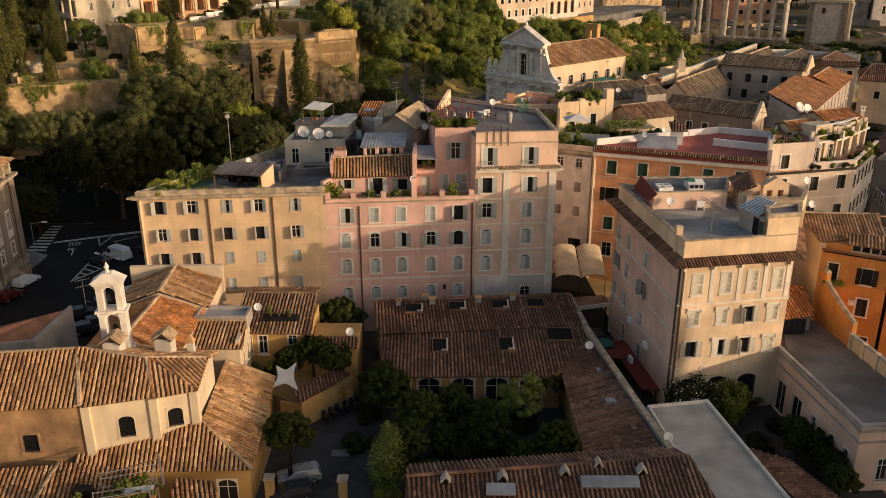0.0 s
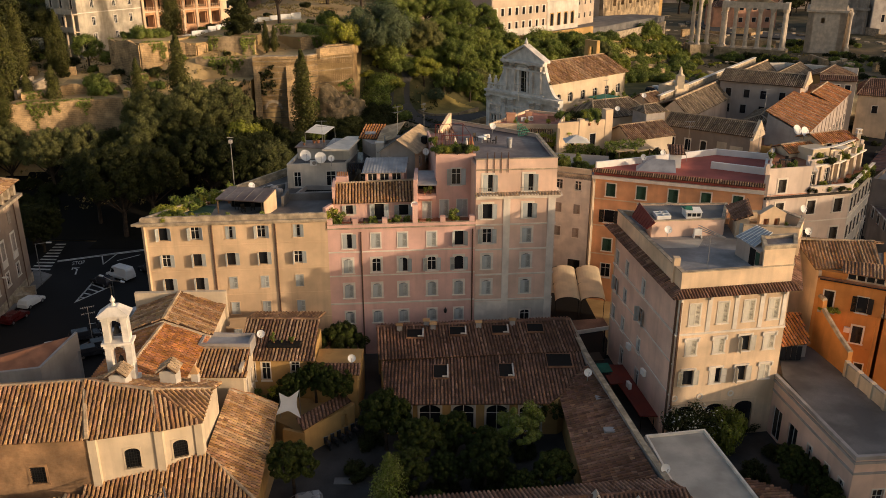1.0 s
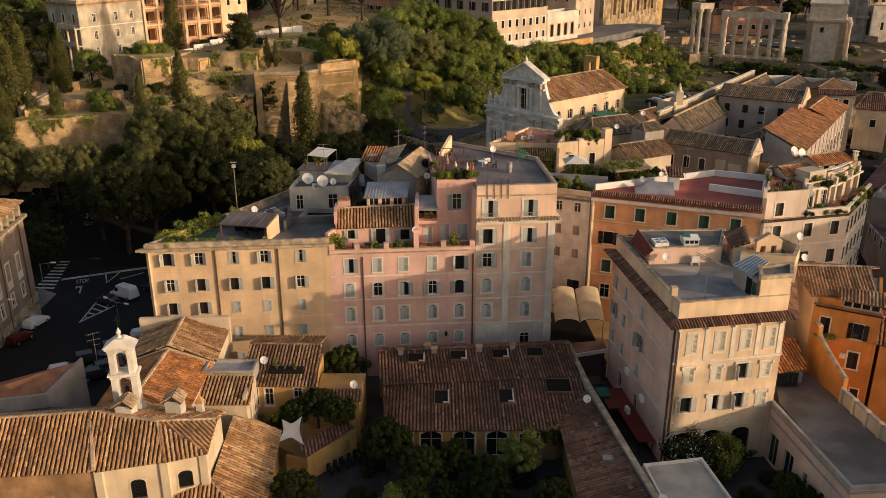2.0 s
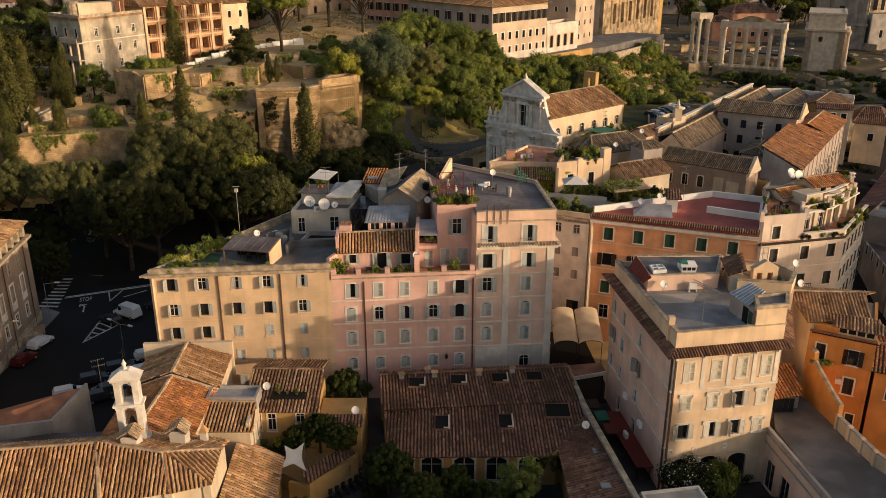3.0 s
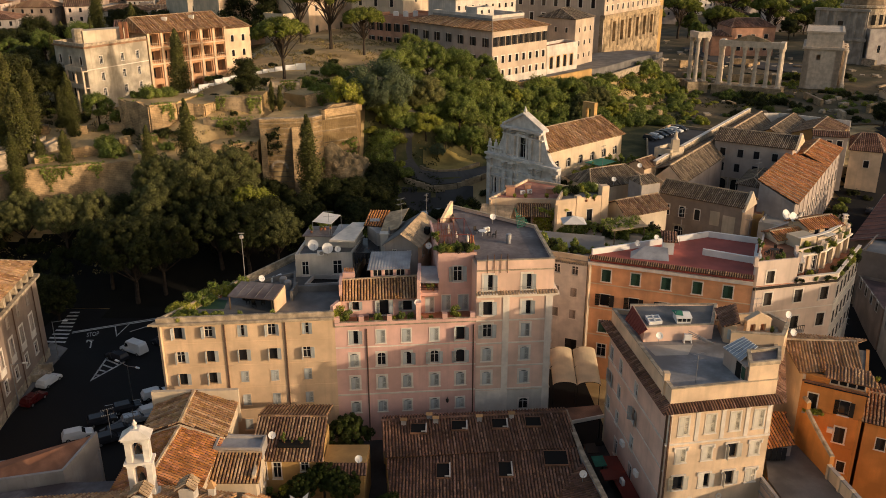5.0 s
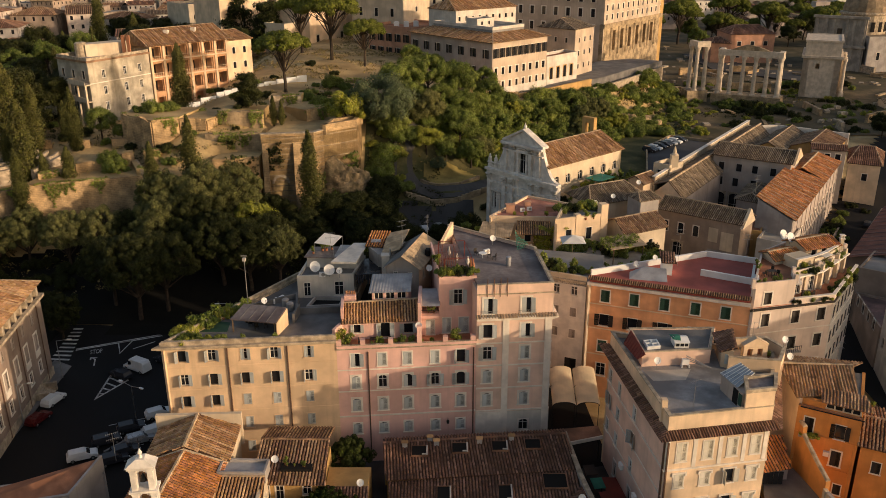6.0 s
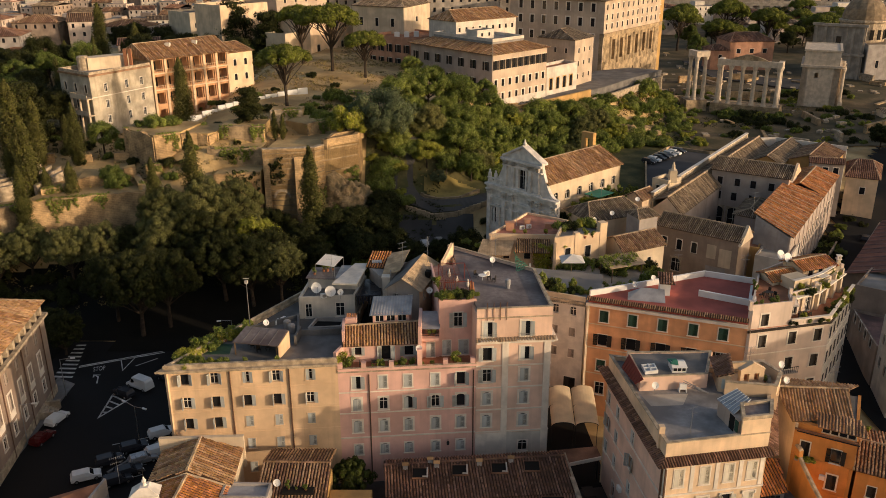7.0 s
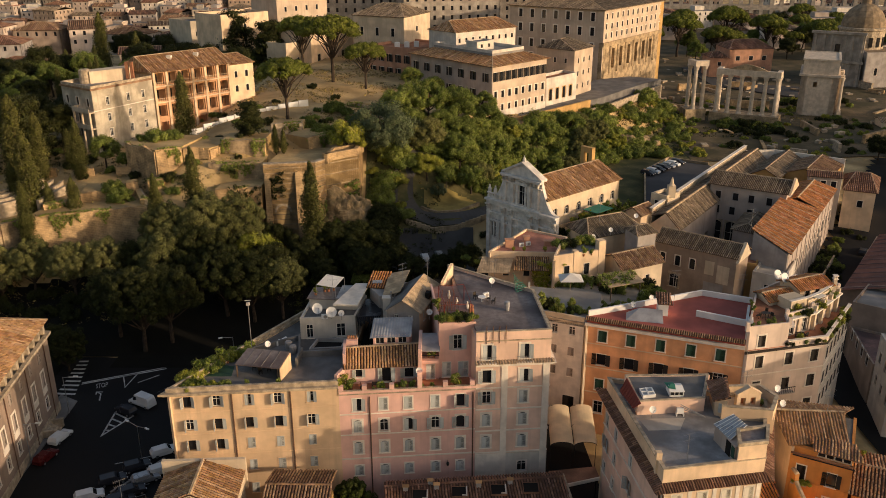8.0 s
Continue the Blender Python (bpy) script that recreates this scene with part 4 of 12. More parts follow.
    for x in (5.1, 9.8):
        u = dist(a, (x, fy(x)))
        bal = part("balcony", Mesh().box(u - 1.1, u + 1.1, -0.75, 0, 19.98, 20.08, mat=m), "trim", t)
        part("handrail", Mesh().box(u - 1.1, u + 1.1, -0.74, -0.71, 20.95, 21.0, mat=m), "metal", bal)
        for i in range(12):
            xx = u - 1.08 + i * 0.196
            part("baluster", Mesh().box(xx, xx + 0.02, -0.735, -0.715, 20.08, 20.95, mat=m), "metal", bal)
    return t


apartment_yellow()
apartment_pink()
apartment_corner()


# rooms on the roofs of the block
def roof_rooms():
    t = plain_block("penthouse", "whitewashed stepped penthouse on a flat roof", [(-20.2, 104.0), (-12.6, 104.8), (-11.6, 111.8), (-19.6, 111.6)], 17.25, 20.2, "whitewash", [[dict(u=1.3, z=17.4, w=0.9, h=2.0, style="none", tw=0.06), dict(u=5.6, z=17.4, w=1.2, h=2.0, style="none", tw=0.06)]], "penthouse", "concrete", 0.25)
    part("upper_room", Mesh().prism([(-19.4, 108.0), (-12.4, 107.4), (-11.8, 111.6), (-19.0, 111.4)], 20.1, 21.7), "whitewash", t)
    part("upper_roof", Mesh().prism([(-19.7, 107.7), (-15.6, 107.3), (-15.2, 111.8), (-19.3, 111.7)], 21.7, 21.82), "bitumen", t)
    part("upper_roof", Mesh().prism([(-15.5, 107.2), (-11.9, 107.0), (-11.4, 111.8), (-15.1, 111.8)], 21.9, 22.05), "zinc", t)
    part("parapet_slab", Mesh().prism([(-15.6, 104.6), (-12.2, 104.4), (-11.2, 112.0), (-13.2, 112.0)], 22.06, 22.3), "trim", t, "long pale roof slab")
    k = thing("roof_court", (-10.5, 106, 16), "dark sunken roof court with black shade netting", "roof court")
    # near-black floor stands for the shade down in the court
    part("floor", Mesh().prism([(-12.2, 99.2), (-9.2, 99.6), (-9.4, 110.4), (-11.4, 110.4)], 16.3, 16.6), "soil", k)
    part("awning", Mesh().prism([(-12.4, 104.6), (-9.0, 105.0), (-9.2, 110.6), (-11.6, 110.6)], 20.3, 20.42), "card", k, "black awning cloth")
    rr = random.Random(8)
    for i in range(12):
        x = -12.3 + 0.27 * i
        part("fringe", Mesh().box(x, x + 0.2, 104.5 + 0.1 * i / 3, 104.54 + 0.1 * i / 3, 20.3 - rr.uniform(0.5, 1.3), 20.35), "card", k)
    for x in (-12.2, -10.7, -9.2):
        part("post", Mesh().tube((x, 104.7, 16.4), (x, 104.7, 20.3), 0.06, n=6), "iron", k)
    # no well is cut: a black slab stands for its shade
    part("hatch", Mesh().prism([(-18.2, 100.2), (-14.2, 100.6), (-14.0, 102.8), (-17.6, 103.0)], 17.2, 17.36), "dark", k, "black open stair well")
    part("hatch_wall", strip(Mesh(), [(-18.2, 100.2), (-14.2, 100.6), (-14.0, 102.8), (-17.6, 103.0)], 17.2, 17.9, 0.2, close=True, out=0.2), "greyst", k)
    for x, y in ((-20.6, 100.0), (-21.4, 101.2)):
        part("tank", Mesh().lathe((x, y, 17.25), [(0.0, 0), (0.5, 0), (0.5, 1.0), (0.35, 1.15), (0, 1.2)], 12), "greyst", k)
    # gabled dwelling on the roof, set at a slant
    fl, fr, br, bl = (-8.0, 102.4), (-3.6, 101.5), (-0.9, 110.3), (-5.6, 111.2)
    t = plain_block("roof_shed", "grey gabled roof dwelling with sheet roof", [fl, fr, br, bl], 16.25, 22.5, "greyst", [[dict(u=1.3, z=21.4, w=0.5, h=0.5, style="none", tw=0.05), dict(u=3.3, z=21.4, w=0.5, h=0.5, style="none", tw=0.05)], [dict(u=u, z=20.6, w=0.8, h=1.2, style="none", tw=0.06) for u in (2.0, 4.6, 7.2)]], "house", None, 0, sides=["greyst", "hotel", "greyst", "greyst"])
    g = Mesh()
    gable_fill(g, [fr, br, bl, fl], 22.5, 1.7, sides=((3, 0),))
    part("gable", g, "greyst", t)
    r0, r1 = (-5.9, 101.5, 24.25), (-3.2, 111.0, 24.25)
    part("roof", sheet_roof(Mesh(), [(-3.3, 100.9, 22.55), (-0.5, 110.6, 22.55), r1, r0], 0.42), "ridge", t, "cream corrugated sheets")
    part("roof", sheet_roof(Mesh(), [(-5.9, 111.6, 22.45), (-8.4, 102.0, 22.45), r0, r1], 0.42), "concrete", t, "dark grey corrugated sheets")
    part("roof_hatch", Mesh().prism([(-2.9, 105.2), (-2.3, 105.0), (-2.1, 105.9), (-2.7, 106.1)], 22.9, 23.75), "dark", t)
    k = thing("roof_annex", (-8, 109, 16), "low roof annex under pale ribbed sheets and old red tiles", "roof annex")
    part("wall", Mesh().prism([(-9.4, 107.4), (-6.8, 106.8), (-5.4, 112.4), (-10.6, 113.0), (-11.0, 110.6)], 16.25, 22.3), "greyst", k)
    part("sheet_roof", sheet_roof(Mesh(), [(-8.3, 112.9, 23.5), (-8.9, 107.0, 22.5), (-6.4, 106.6, 23.3), (-5.2, 112.6, 24.2)], 0.5, 0.06), "ridge", k, "pale ribbed sheet roof")
    g = Mesh()
    tiles(g, [(-11.5, 110.2, 22.4), (-8.5, 109.6, 22.5), (-7.9, 113.0, 23.7), (-10.8, 113.4, 23.7)])
    part("tile_roof", g, ["tilered", "tilebase"], k)
    part("skylight", Mesh().box(-0.7, 0.7, -0.3, 0.3, 0.1, 0.25, mat=Matrix.Translation((-9.9, 111.0, 22.8)) @ Matrix.Rotation(radians(20), 4, "X")), "cars", k, "small glazed roof light")
    part("stack", Mesh().box(-8.75, -7.75, 105.0, 106.0, 16.3, 22.9).box(-8.85, -7.65, 104.9, 106.1, 22.9, 23.05), "whitewash", k)
    part("flue", Mesh().tube((-7.6, 105.4, 22.9), (-7.6, 105.4, 23.9), 0.1, n=8), "metal", k)
    # raking party wall between the dwelling and the tall flat roof
    g = Mesh()
    g.add([(-0.75, 108.6, 22.4), (-0.35, 108.6, 22.4), (1.05, 111.6, 22.4), (0.65, 111.6, 22.4), (-0.75, 108.6, 23.9), (-0.35, 108.6, 23.9), (1.05, 111.6, 25.6), (0.65, 111.6, 25.6)], [(3, 2, 1, 0), (4, 5, 6, 7), (0, 1, 5, 4), (1, 2, 6, 5), (2, 3, 7, 6), (3, 0, 4, 7)])
    solid("party_wall", g, "hotel", "raking plastered party wall above the roofs", "wall")
    g = Mesh()
    strip(g, [(-20.4, 104), (-26.2, 100.2)], 17.25, 18.0, 0.3)
    strip(g, [(-13.6, 99.6), (-19.4, 99.0), (-20.2, 104.0)], 17.25, 18.1, 0.3)
    strip(g, [(-19.4, 99.0), (-19.6, 96.0)], 17.25, 18.6, 0.3)
    solid("terrace_wall", g, "concrete", "low rendered walls dividing the roof terrace", "wall")


roof_rooms()


# ---- peach hotel ----
def hotel():
    a, b, c, d = (22.3, 72.0), (33.5, 74.0), (37.9, 86.0), (20.0, 91.0)
    poly = [a, b, c, d]
    t = thing("hotel_building", (28, 80, 0), "peach-coloured four-storey hotel with grey shutters and flat roof", "hotel building")
    L = dist(a, b)
    us = [1.75, 4.65, 7.35, 9.95]
    w = []
    for i, u in enumerate(us):
        w.append(dict(u=u, z=13.0, w=1.1, h=2.2, style="closed", sh="shutterc", tw=0.1))
        w.append(dict(u=u, z=9.75, w=1.1, h=1.65, style="wide" if i == 2 else "closed", sh="shutterc", tw=0.1))
        w.append(dict(u=u, z=6.4, w=1.1, h=1.65, style=("open", "half", "wide", "closed")[i], sh="shutterc", tw=0.1))
    arches = [dict(u=u, z=0.1, w=2.0, h=3.9, style="none", tw=0.3, arch=True, trim="hotel", far=True) for u in (1.8, 5.0, 8.2)]
    facade(t, a, b, 0, 16.3, "hotel", w + arches)
    L2 = dist(d, a)
    ww = []
    for i, u in enumerate((1.2, 4.6, 9.9)):
        for z in (12.3, 8.9, 5.4):
            ww.append(dict(u=u, z=z, w=1.0, h=1.75, style="ajar" if i == 2 and z == 8.9 else "open" if i == 0 and z == 8.9 else "closed", tw=0.07))
    ww += [dict(u=u, z=1.2, w=1.0, h=2.2, style="none", tw=0.15, arch=True, trim="trim") for u in (5.0, 10.2)]
    # pinker than the front: the shaded side's tone is in the plaster
    facade(t, d, a, 0, 16.3, "pinkpale", ww)
    facade(t, b, c, 0, 16.3, "hotel", grid(even(dist(b, c), 3), (13, 9.7), 1.0, 1.7, style="closed", far=True))
    facade(t, c, d, 0, 16.3, "hotel")
    part("roof_terrace", Mesh().prism(inset_poly(poly, 0.25), 16.6, 18.0), "roofgrey", t)
    g = Mesh()
    strip(g, poly, 16.3, 16.5, 0.5, close=True, out=0.35)
    part("cornice", g, "trim", t)
    g = Mesh()
    o = [Vector(p) for p in inset_poly(poly, -1.05)]
    i_ = [Vector(p) for p in inset_poly(poly, -0.02)]
    for k in range(4):
        j = (k + 1) % 4
        tiles(g, [(*o[k], 16.3), (*o[j], 16.3), (*i_[j], 16.86), (*i_[k], 16.86)], step=0.3, seg=0.5, r=0.09, slab=0.05)
    part("eaves_tiles", g, ["tilebrown", "tilebase"], t, "narrow skirt of clay tiles")
    g = Mesh()
    strip(g, poly, 16.5, 18.5, 0.25, close=True)
    part("parapet", g, "hotel", t)
    # pale slab stands for the sun patch on the roof
    part("screed_patch", Mesh().prism([(22.6, 80.0), (26.2, 80.2), (27.4, 82.6), (22.0, 82.4)], 18.0, 18.006), "paleroof", t, "dusty pale patch of screed")
    g = Mesh()
    strip(g, poly, 18.5, 18.6, 0.4, close=True, out=0.06)
    part("coping", g, "cornice", t)
    m = wall_pose(a, b, 0, 0)
    for u in (0.2, 3.2, 6.0, 8.65, 11.0):
        part("pilaster", Mesh().box(u - 0.22, u + 0.22, -0.05, 0.02, 12.2, 16.2, mat=m).box(u - 0.12, u + 0.12, -0.3, 0.0, 15.6, 16.25, mat=m), "trim", t)
    band(t, [d, a, b, c], 11.95, 0.2, 0.1, "trim")
    for z in (8.8, 5.4):
        band(t, [d, a], z, 0.15, 0.07, "trim")
    for u in us:
        for z in (11.55, 8.2):
            part("hood_mould", Mesh().box(u - 0.8, u + 0.8, -0.16, 0.02, z - 0.02, z + 0.1, mat=m), "trim", t)
            for s in (-0.72, 0.72):
                part("console", Mesh().box(u + s - 0.09, u + s + 0.09, -0.13, 0.02, z - 0.38, z - 0.02, mat=m), "trim", t)
    for u in (0.6, 3.3, 6.6):
        ring = [[(u + r * math.cos(2 * math.pi * i / 16), 5.0 + r * math.sin(2 * math.pi * i / 16)) for i in range(16)] for r in (0.34, 0.2)]
        g = loop_ring(*ring, -0.06, 0.02)
        g.v = [tuple(m @ Vector(v)) for v in g.v]
        part("roundel", g, "trim", t)
    for p, q in ((a, b), (d, a)):
        mm = wall_pose(p, q, dist(p, q) - 0.25 if q == a else 0.2, 0)
        part("downpipe", Mesh().box(-0.08, 0.08, -0.18, -0.02, 0, 16.4, mat=mm), "pipe", t)
    part("corner_post", Mesh().box(21.9, 22.5, 73.6, 74.2, 16.6, 19.4), "hotel", t)
    # rooftop rooms
    q = [(22.0, 83.2), (29.9, 84.0), (32.0, 89.6), (21.7, 89.4)]
    r = plain_block("penthouse", "low flat-roofed rooftop room with a skylight and weathered coping", q, 17.6, 19.75, "pinkpale", [], "penthouse", "concrete", 0.12, "cornice")
    part("skylight_frame", strip(Mesh(), [(22.7, 84.0), (24.25, 84.3), (24.2, 86.0), (22.6, 85.7)], 19.60, 20.10, 0.14, close=True).box(23.35, 23.5, 84.1, 85.9, 19.90, 20.12).box(22.7, 24.2, 84.9, 85.05, 19.90, 20.12), "white", r)
    part("skylight_pane", Mesh().prism([(22.75, 84.05), (24.2, 84.35), (24.15, 85.95), (22.65, 85.65)], 19.60, 20.00), "cars", r, "pale frosted skylight panes")
    k = thing("roof_lantern", (26.6, 85, 19.70), "white roof lantern half covered in green cloth", "roof lantern")
    part("body", Mesh().box(25.9, 27.5, 84.4, 86.2, 19.60, 20.35), "white", k)
    for i in range(3):
        part("pane", Mesh().box(26.02 + i * 0.5, 26.4 + i * 0.5, 84.36, 84.42, 19.95, 20.30), "glass", k)
    part("cover", Mesh().add([(25.8, 84.3, 20.40), (27.6, 84.3, 20.40), (27.6, 86.3, 20.40), (25.8, 86.3, 20.40), (25.9, 85.3, 20.75), (27.5, 85.3, 20.75)], [(0, 1, 5, 4), (2, 3, 4, 5), (1, 2, 5), (3, 0, 4), (3, 2, 1, 0)]), "white", k)
    part("cloth", Mesh().add([(25.75, 84.8, 20.62), (26.6, 84.6, 20.56), (26.7, 86.4, 20.50), (25.7, 86.45, 20.45), (26.1, 85.3, 20.86), (26.65, 85.3, 20.84)], [(0, 1, 5, 4), (2, 3, 4, 5), (1, 2, 5), (3, 0, 4)]), "greencloth", k, "green cloth")
    # sunken terrace behind warm walls, with an arched gable
    k = thing("roof_terrace", (35, 84.5, 17), "sunken roof terrace with warm plaster walls and an arched gable", "roof terrace")
    part("base", Mesh().prism([(31.4, 82.4), (37.2, 81.6), (38.6, 84.6), (37.4, 87.4), (31.8, 87.2)], 15, 18.3), "hotel", k)
    part("outer_wall", strip(Mesh(), [(31.4, 82.4), (36.9, 81.5), (38.6, 84.6), (37.4, 87.4), (32.0, 87.0)], 18.3, 19.6, 0.3), "hotel", k)
    part("wall_coping", strip(Mesh(), [(31.4, 82.4), (36.9, 81.5), (38.6, 84.6), (37.4, 87.4), (32.0, 87.0)], 19.6, 19.72, 0.42, out=0.06), "cornice", k)
    g = Mesh()
    wall_mesh(g, (33.5, 83.7), (36.3, 84.0), 18.3, 20.4, [(0.45, 1.05, 18.9, 19.9), (1.65, 2.25, 18.9, 19.9)], 0.6)
    p = wall_pose((33.5, 83.7), (36.3, 84.0), 0, 20.4)
    g.add([p @ Vector(v) for v in ((-0.15, -0.05, 0), (2.95, -0.05, 0), (1.4, -0.05, 0.9), (-0.15, 0.65, 0), (2.95, 0.65, 0), (1.4, 0.65, 0.9))], [(0, 1, 2), (5, 4, 3), (0, 2, 5, 3), (2, 1, 4, 5), (1, 0, 3, 4)])
    part("arched_gable", g, "hotel", k)
    part("gable_backing", Mesh().box(0.2, 2.6, 0.5, 0.6, 18.3, 20.3, mat=wall_pose((33.5, 83.7), (36.3, 84.0), 0, 0)), "terracotta", k)
    part("turret", Mesh().prism([(30.9, 83.2), (32.0, 82.6), (32.6, 85.6), (31.4, 86.8)], 17, 20.2), "hotel", k)
    g = Mesh()
    tiles(g, [(30.5, 83.0, 20.0), (30.9, 87.0, 20.3), (32.8, 85.9, 21.5), (32.2, 82.2, 20.8)], step=0.28, seg=0.5)
    part("turret_roof", g, ["tilebrown", "tilebase"], k)
    part("turret_shutter", Mesh().box(0.35, 0.75, -0.05, 0.0, 18.5, 19.7, mat=wall_pose((30.9, 83.2), (32.0, 82.6), 0, 0)), "shutter", k)
    # stair head with water basin and glazed lean-to
    s = thing("stair_head", (32, 76, 17.6), "warm plaster stair head with a glazed lean-to and a roof basin", "stair head")
    part("wall", Mesh().prism([(30.3, 73.48), (33.45, 74.04), (34.6, 77.0), (31.0, 76.3)], 17.0, 20.3), "hotel", s)
    part("coping", strip(Mesh(), [(30.3, 73.48), (33.45, 74.04), (34.6, 77.0), (31.0, 76.3)], 20.3, 20.7, 0.35, close=True, out=0.1), "cornice", s)
    part("water", Mesh().prism([(30.6, 73.8), (33.2, 74.3), (34.2, 76.7), (31.2, 76.0)], 20.3, 20.42), "bitumen", s)
    part("side_wall", Mesh().prism([(29.3, 78.2), (30.2, 74.2), (31.0, 74.4), (31.4, 78.6)], 17.6, 19.8), "greyp", s)
    part("door", Mesh().box(-0.45, 0.45, -0.05, 0.0, 17.9, 19.7, mat=wall_pose((29.3, 78.2), (30.2, 74.2), 2.9, 0)), "dark", s)
    part("shutter", Mesh().box(-0.3, 0.3, -0.06, 0.0, 18.3, 19.6, mat=wall_pose((29.3, 78.2), (30.2, 74.2), 3.8, 0)), "shutterg", s)
    for i in range(7):
        f = i / 6
        x0, y0, x1, y1 = 29.2 + 0.85 * f, 78.4 - 3.0 * f, 31.4 + 0.7 * f, 78.8 - 2.2 * f
        part("glazing_bar", Mesh().tube((x0, y0, 19.85), (x1, y1, 20.9), 0.05, n=5), "white", s)
        if i < 6:
            part("roof_pane", Mesh().add([(x0, y0, 19.84), (x1, y1, 20.88), (x1 + 0.117, y1 - 0.367, 20.88), (x0 + 0.142, y0 - 0.5, 19.84), (x0, y0, 19.8), (x1, y1, 20.84), (x1 + 0.117, y1 - 0.367, 20.84), (x0 + 0.142, y0 - 0.5, 19.8)], [(0, 1, 2, 3), (7, 6, 5, 4), (0, 4, 5, 1), (1, 5, 6, 2), (2, 6, 7, 3), (3, 7, 4, 0)]), "cars", s)
    # red sheet lean-to over the lower back terrace
    g = Mesh()
    tiles(g, [(20.5, 86.6, 19.2), (21.5, 83.2, 18.9), (22.1, 82.7, 19.9), (21.5, 87.2, 20.6)], step=0.5, seg=2.0, r=0.03)
    solid("lean_to_roof", g, ["redpaint", "redpaint"], "dull red sheet lean-to on the roof", "roof")
    solid("air_conditioner", Mesh().box(26.5, 27.3, 83.0, 83.4, 18.3, 19.0).box(26.45, 26.55, 82.9, 83.5, 18.0, 18.3).box(27.25, 27.35, 82.9, 83.5, 18.0, 18.3), "white", "white air-conditioning unit on the hotel roof", "air conditioner")
    for i in range(3):
        solid("roof_pipe", Mesh().tube((26.9, 83.2, 18.9 + 0.25 * i), (29.6, 82.6 - 0.2 * i, 18.1 + 0.12 * i), 0.05, n=6), "metal", "grey metal pipe on the hotel roof", "pipe", "pipes on the hotel roof")


hotel()


def loggia():
    t = thing("garden_loggia", (35, 67, 0), "peach arcaded garden wing with a flat terrace roof", "loggia")
    a, b, c = (33.4, 74.1), (35.0, 59.8), (44.2, 60.6)
    facade(t, a, b, 0, 6.4, "pinkpale", [dict(u=u, z=0.1, w=1.7, h=3.4, style="none", tw=0.0, arch=True) for u in (1.6, 4.6)] + [dict(u=u, z=1.4, w=0.8, h=2.0, style="none", tw=0.1, arch=True) for u in (7.8, 10.8, 13.0)])
    facade(t, b, c, 0, 6.4, "pinkpale", [dict(u=2.6, z=1.0, w=1.0, h=2.2, style="none", tw=0.12)])
    part("roof_terrace", Mesh().prism([(34.3, 74.2), (35.4, 60.1), (43.9, 61.0), (41.3, 68), (40.6, 75), (39.8, 80.5), (37.2, 84)], 6.0, 6.3), "concrete", t)
    g = Mesh()
    strip(g, [a, b, c], 6.4, 6.75, 0.35, out=0.12)
    part("parapet", g, "greyst", t)
    band(t, [a, b, c], 6.0, 0.2, 0.15, "greyst")
    band(t, [a, b, c], 4.9, 0.2, 0.1, "greyst")
    P0, P1, P2 = (40.55, 74.3), (41.3, 67.9), (44.0, 60.9)
    g = Mesh()
    strip(g, [P0, P1, P2], 4.0, 7.75, 0.3)
    part("boundary_wall", g, "cream", t)
    g = Mesh()
    strip(g, [P0, P1, P2], 7.75, 7.9, 0.42, out=0.06)
    part("coping", g, "greyst", t)
    for p, q, n in ((P0, P1, 3), (P1, P2, 3)):
        for i in range(n):
            o = V2(p).lerp(V2(q), i / n)
            part("pier", Mesh().box(o.x - 0.14, o.x + 0.3, o.y - 0.22, o.y + 0.22, 4.0, 8.0), "cream", t)
    prof = [(81.5, 4.0), (74.5, 4.0), (74.5, 8.9), (76.8, 9.6), (79.4, 10.6), (80.2, 11.0), (80.25, 12.0), (81.5, 12.1)]
    n = len(prof)
    g = Mesh()
    g.add([(40.6 - (y - 74.5) * 0.1, y, z) for y, z in prof] + [(41.05 - (y - 74.5) * 0.1, y, z) for y, z in prof], [tuple(range(n)), tuple(range(2 * n - 1, n - 1, -1))] + [(i, i + n, (i + 1) % n + n, (i + 1) % n) for i in range(n)])
    part("raking_wall", g, "orange2", t, "orange plastered raking wall")
    g = Mesh()
    for (y, z), (y1, z1) in zip(prof[2:-1], prof[3:]):
        if abs(y1 - y) > 0.3:
            g.tube((40.8 - (y - 74.5) * 0.1, y, z + 0.02), (40.8 - (y1 - 74.5) * 0.1, y1, z1 + 0.02), 0.28, n=6)
    part("rail_coping", g, "cornice", t)
    k = thing("terrace_room", (36.5, 79, 6.3), "small terrace room with orange tiled roof and glazed front", "garden room")
    g = Mesh()
    tiles(g, [(34.9, 76.9, 8.3), (38.2, 77.6, 8.3), (38.6, 82.0, 9.8), (36.4, 82.0, 9.8)])
    part("roof", g, ["tilered", "tilebase"], k)
    part("wall", Mesh().box(36.6, 38.2, 78.4, 82, 6.3, 8.5), "greyst", k)
    g = Mesh()
    for i in range(4):
        g.box(35.1 + i * 0.55, 35.6 + i * 0.55, 77.3, 77.35, 6.5, 8.1)
    part("pane", g, "glass", k)


loggia()


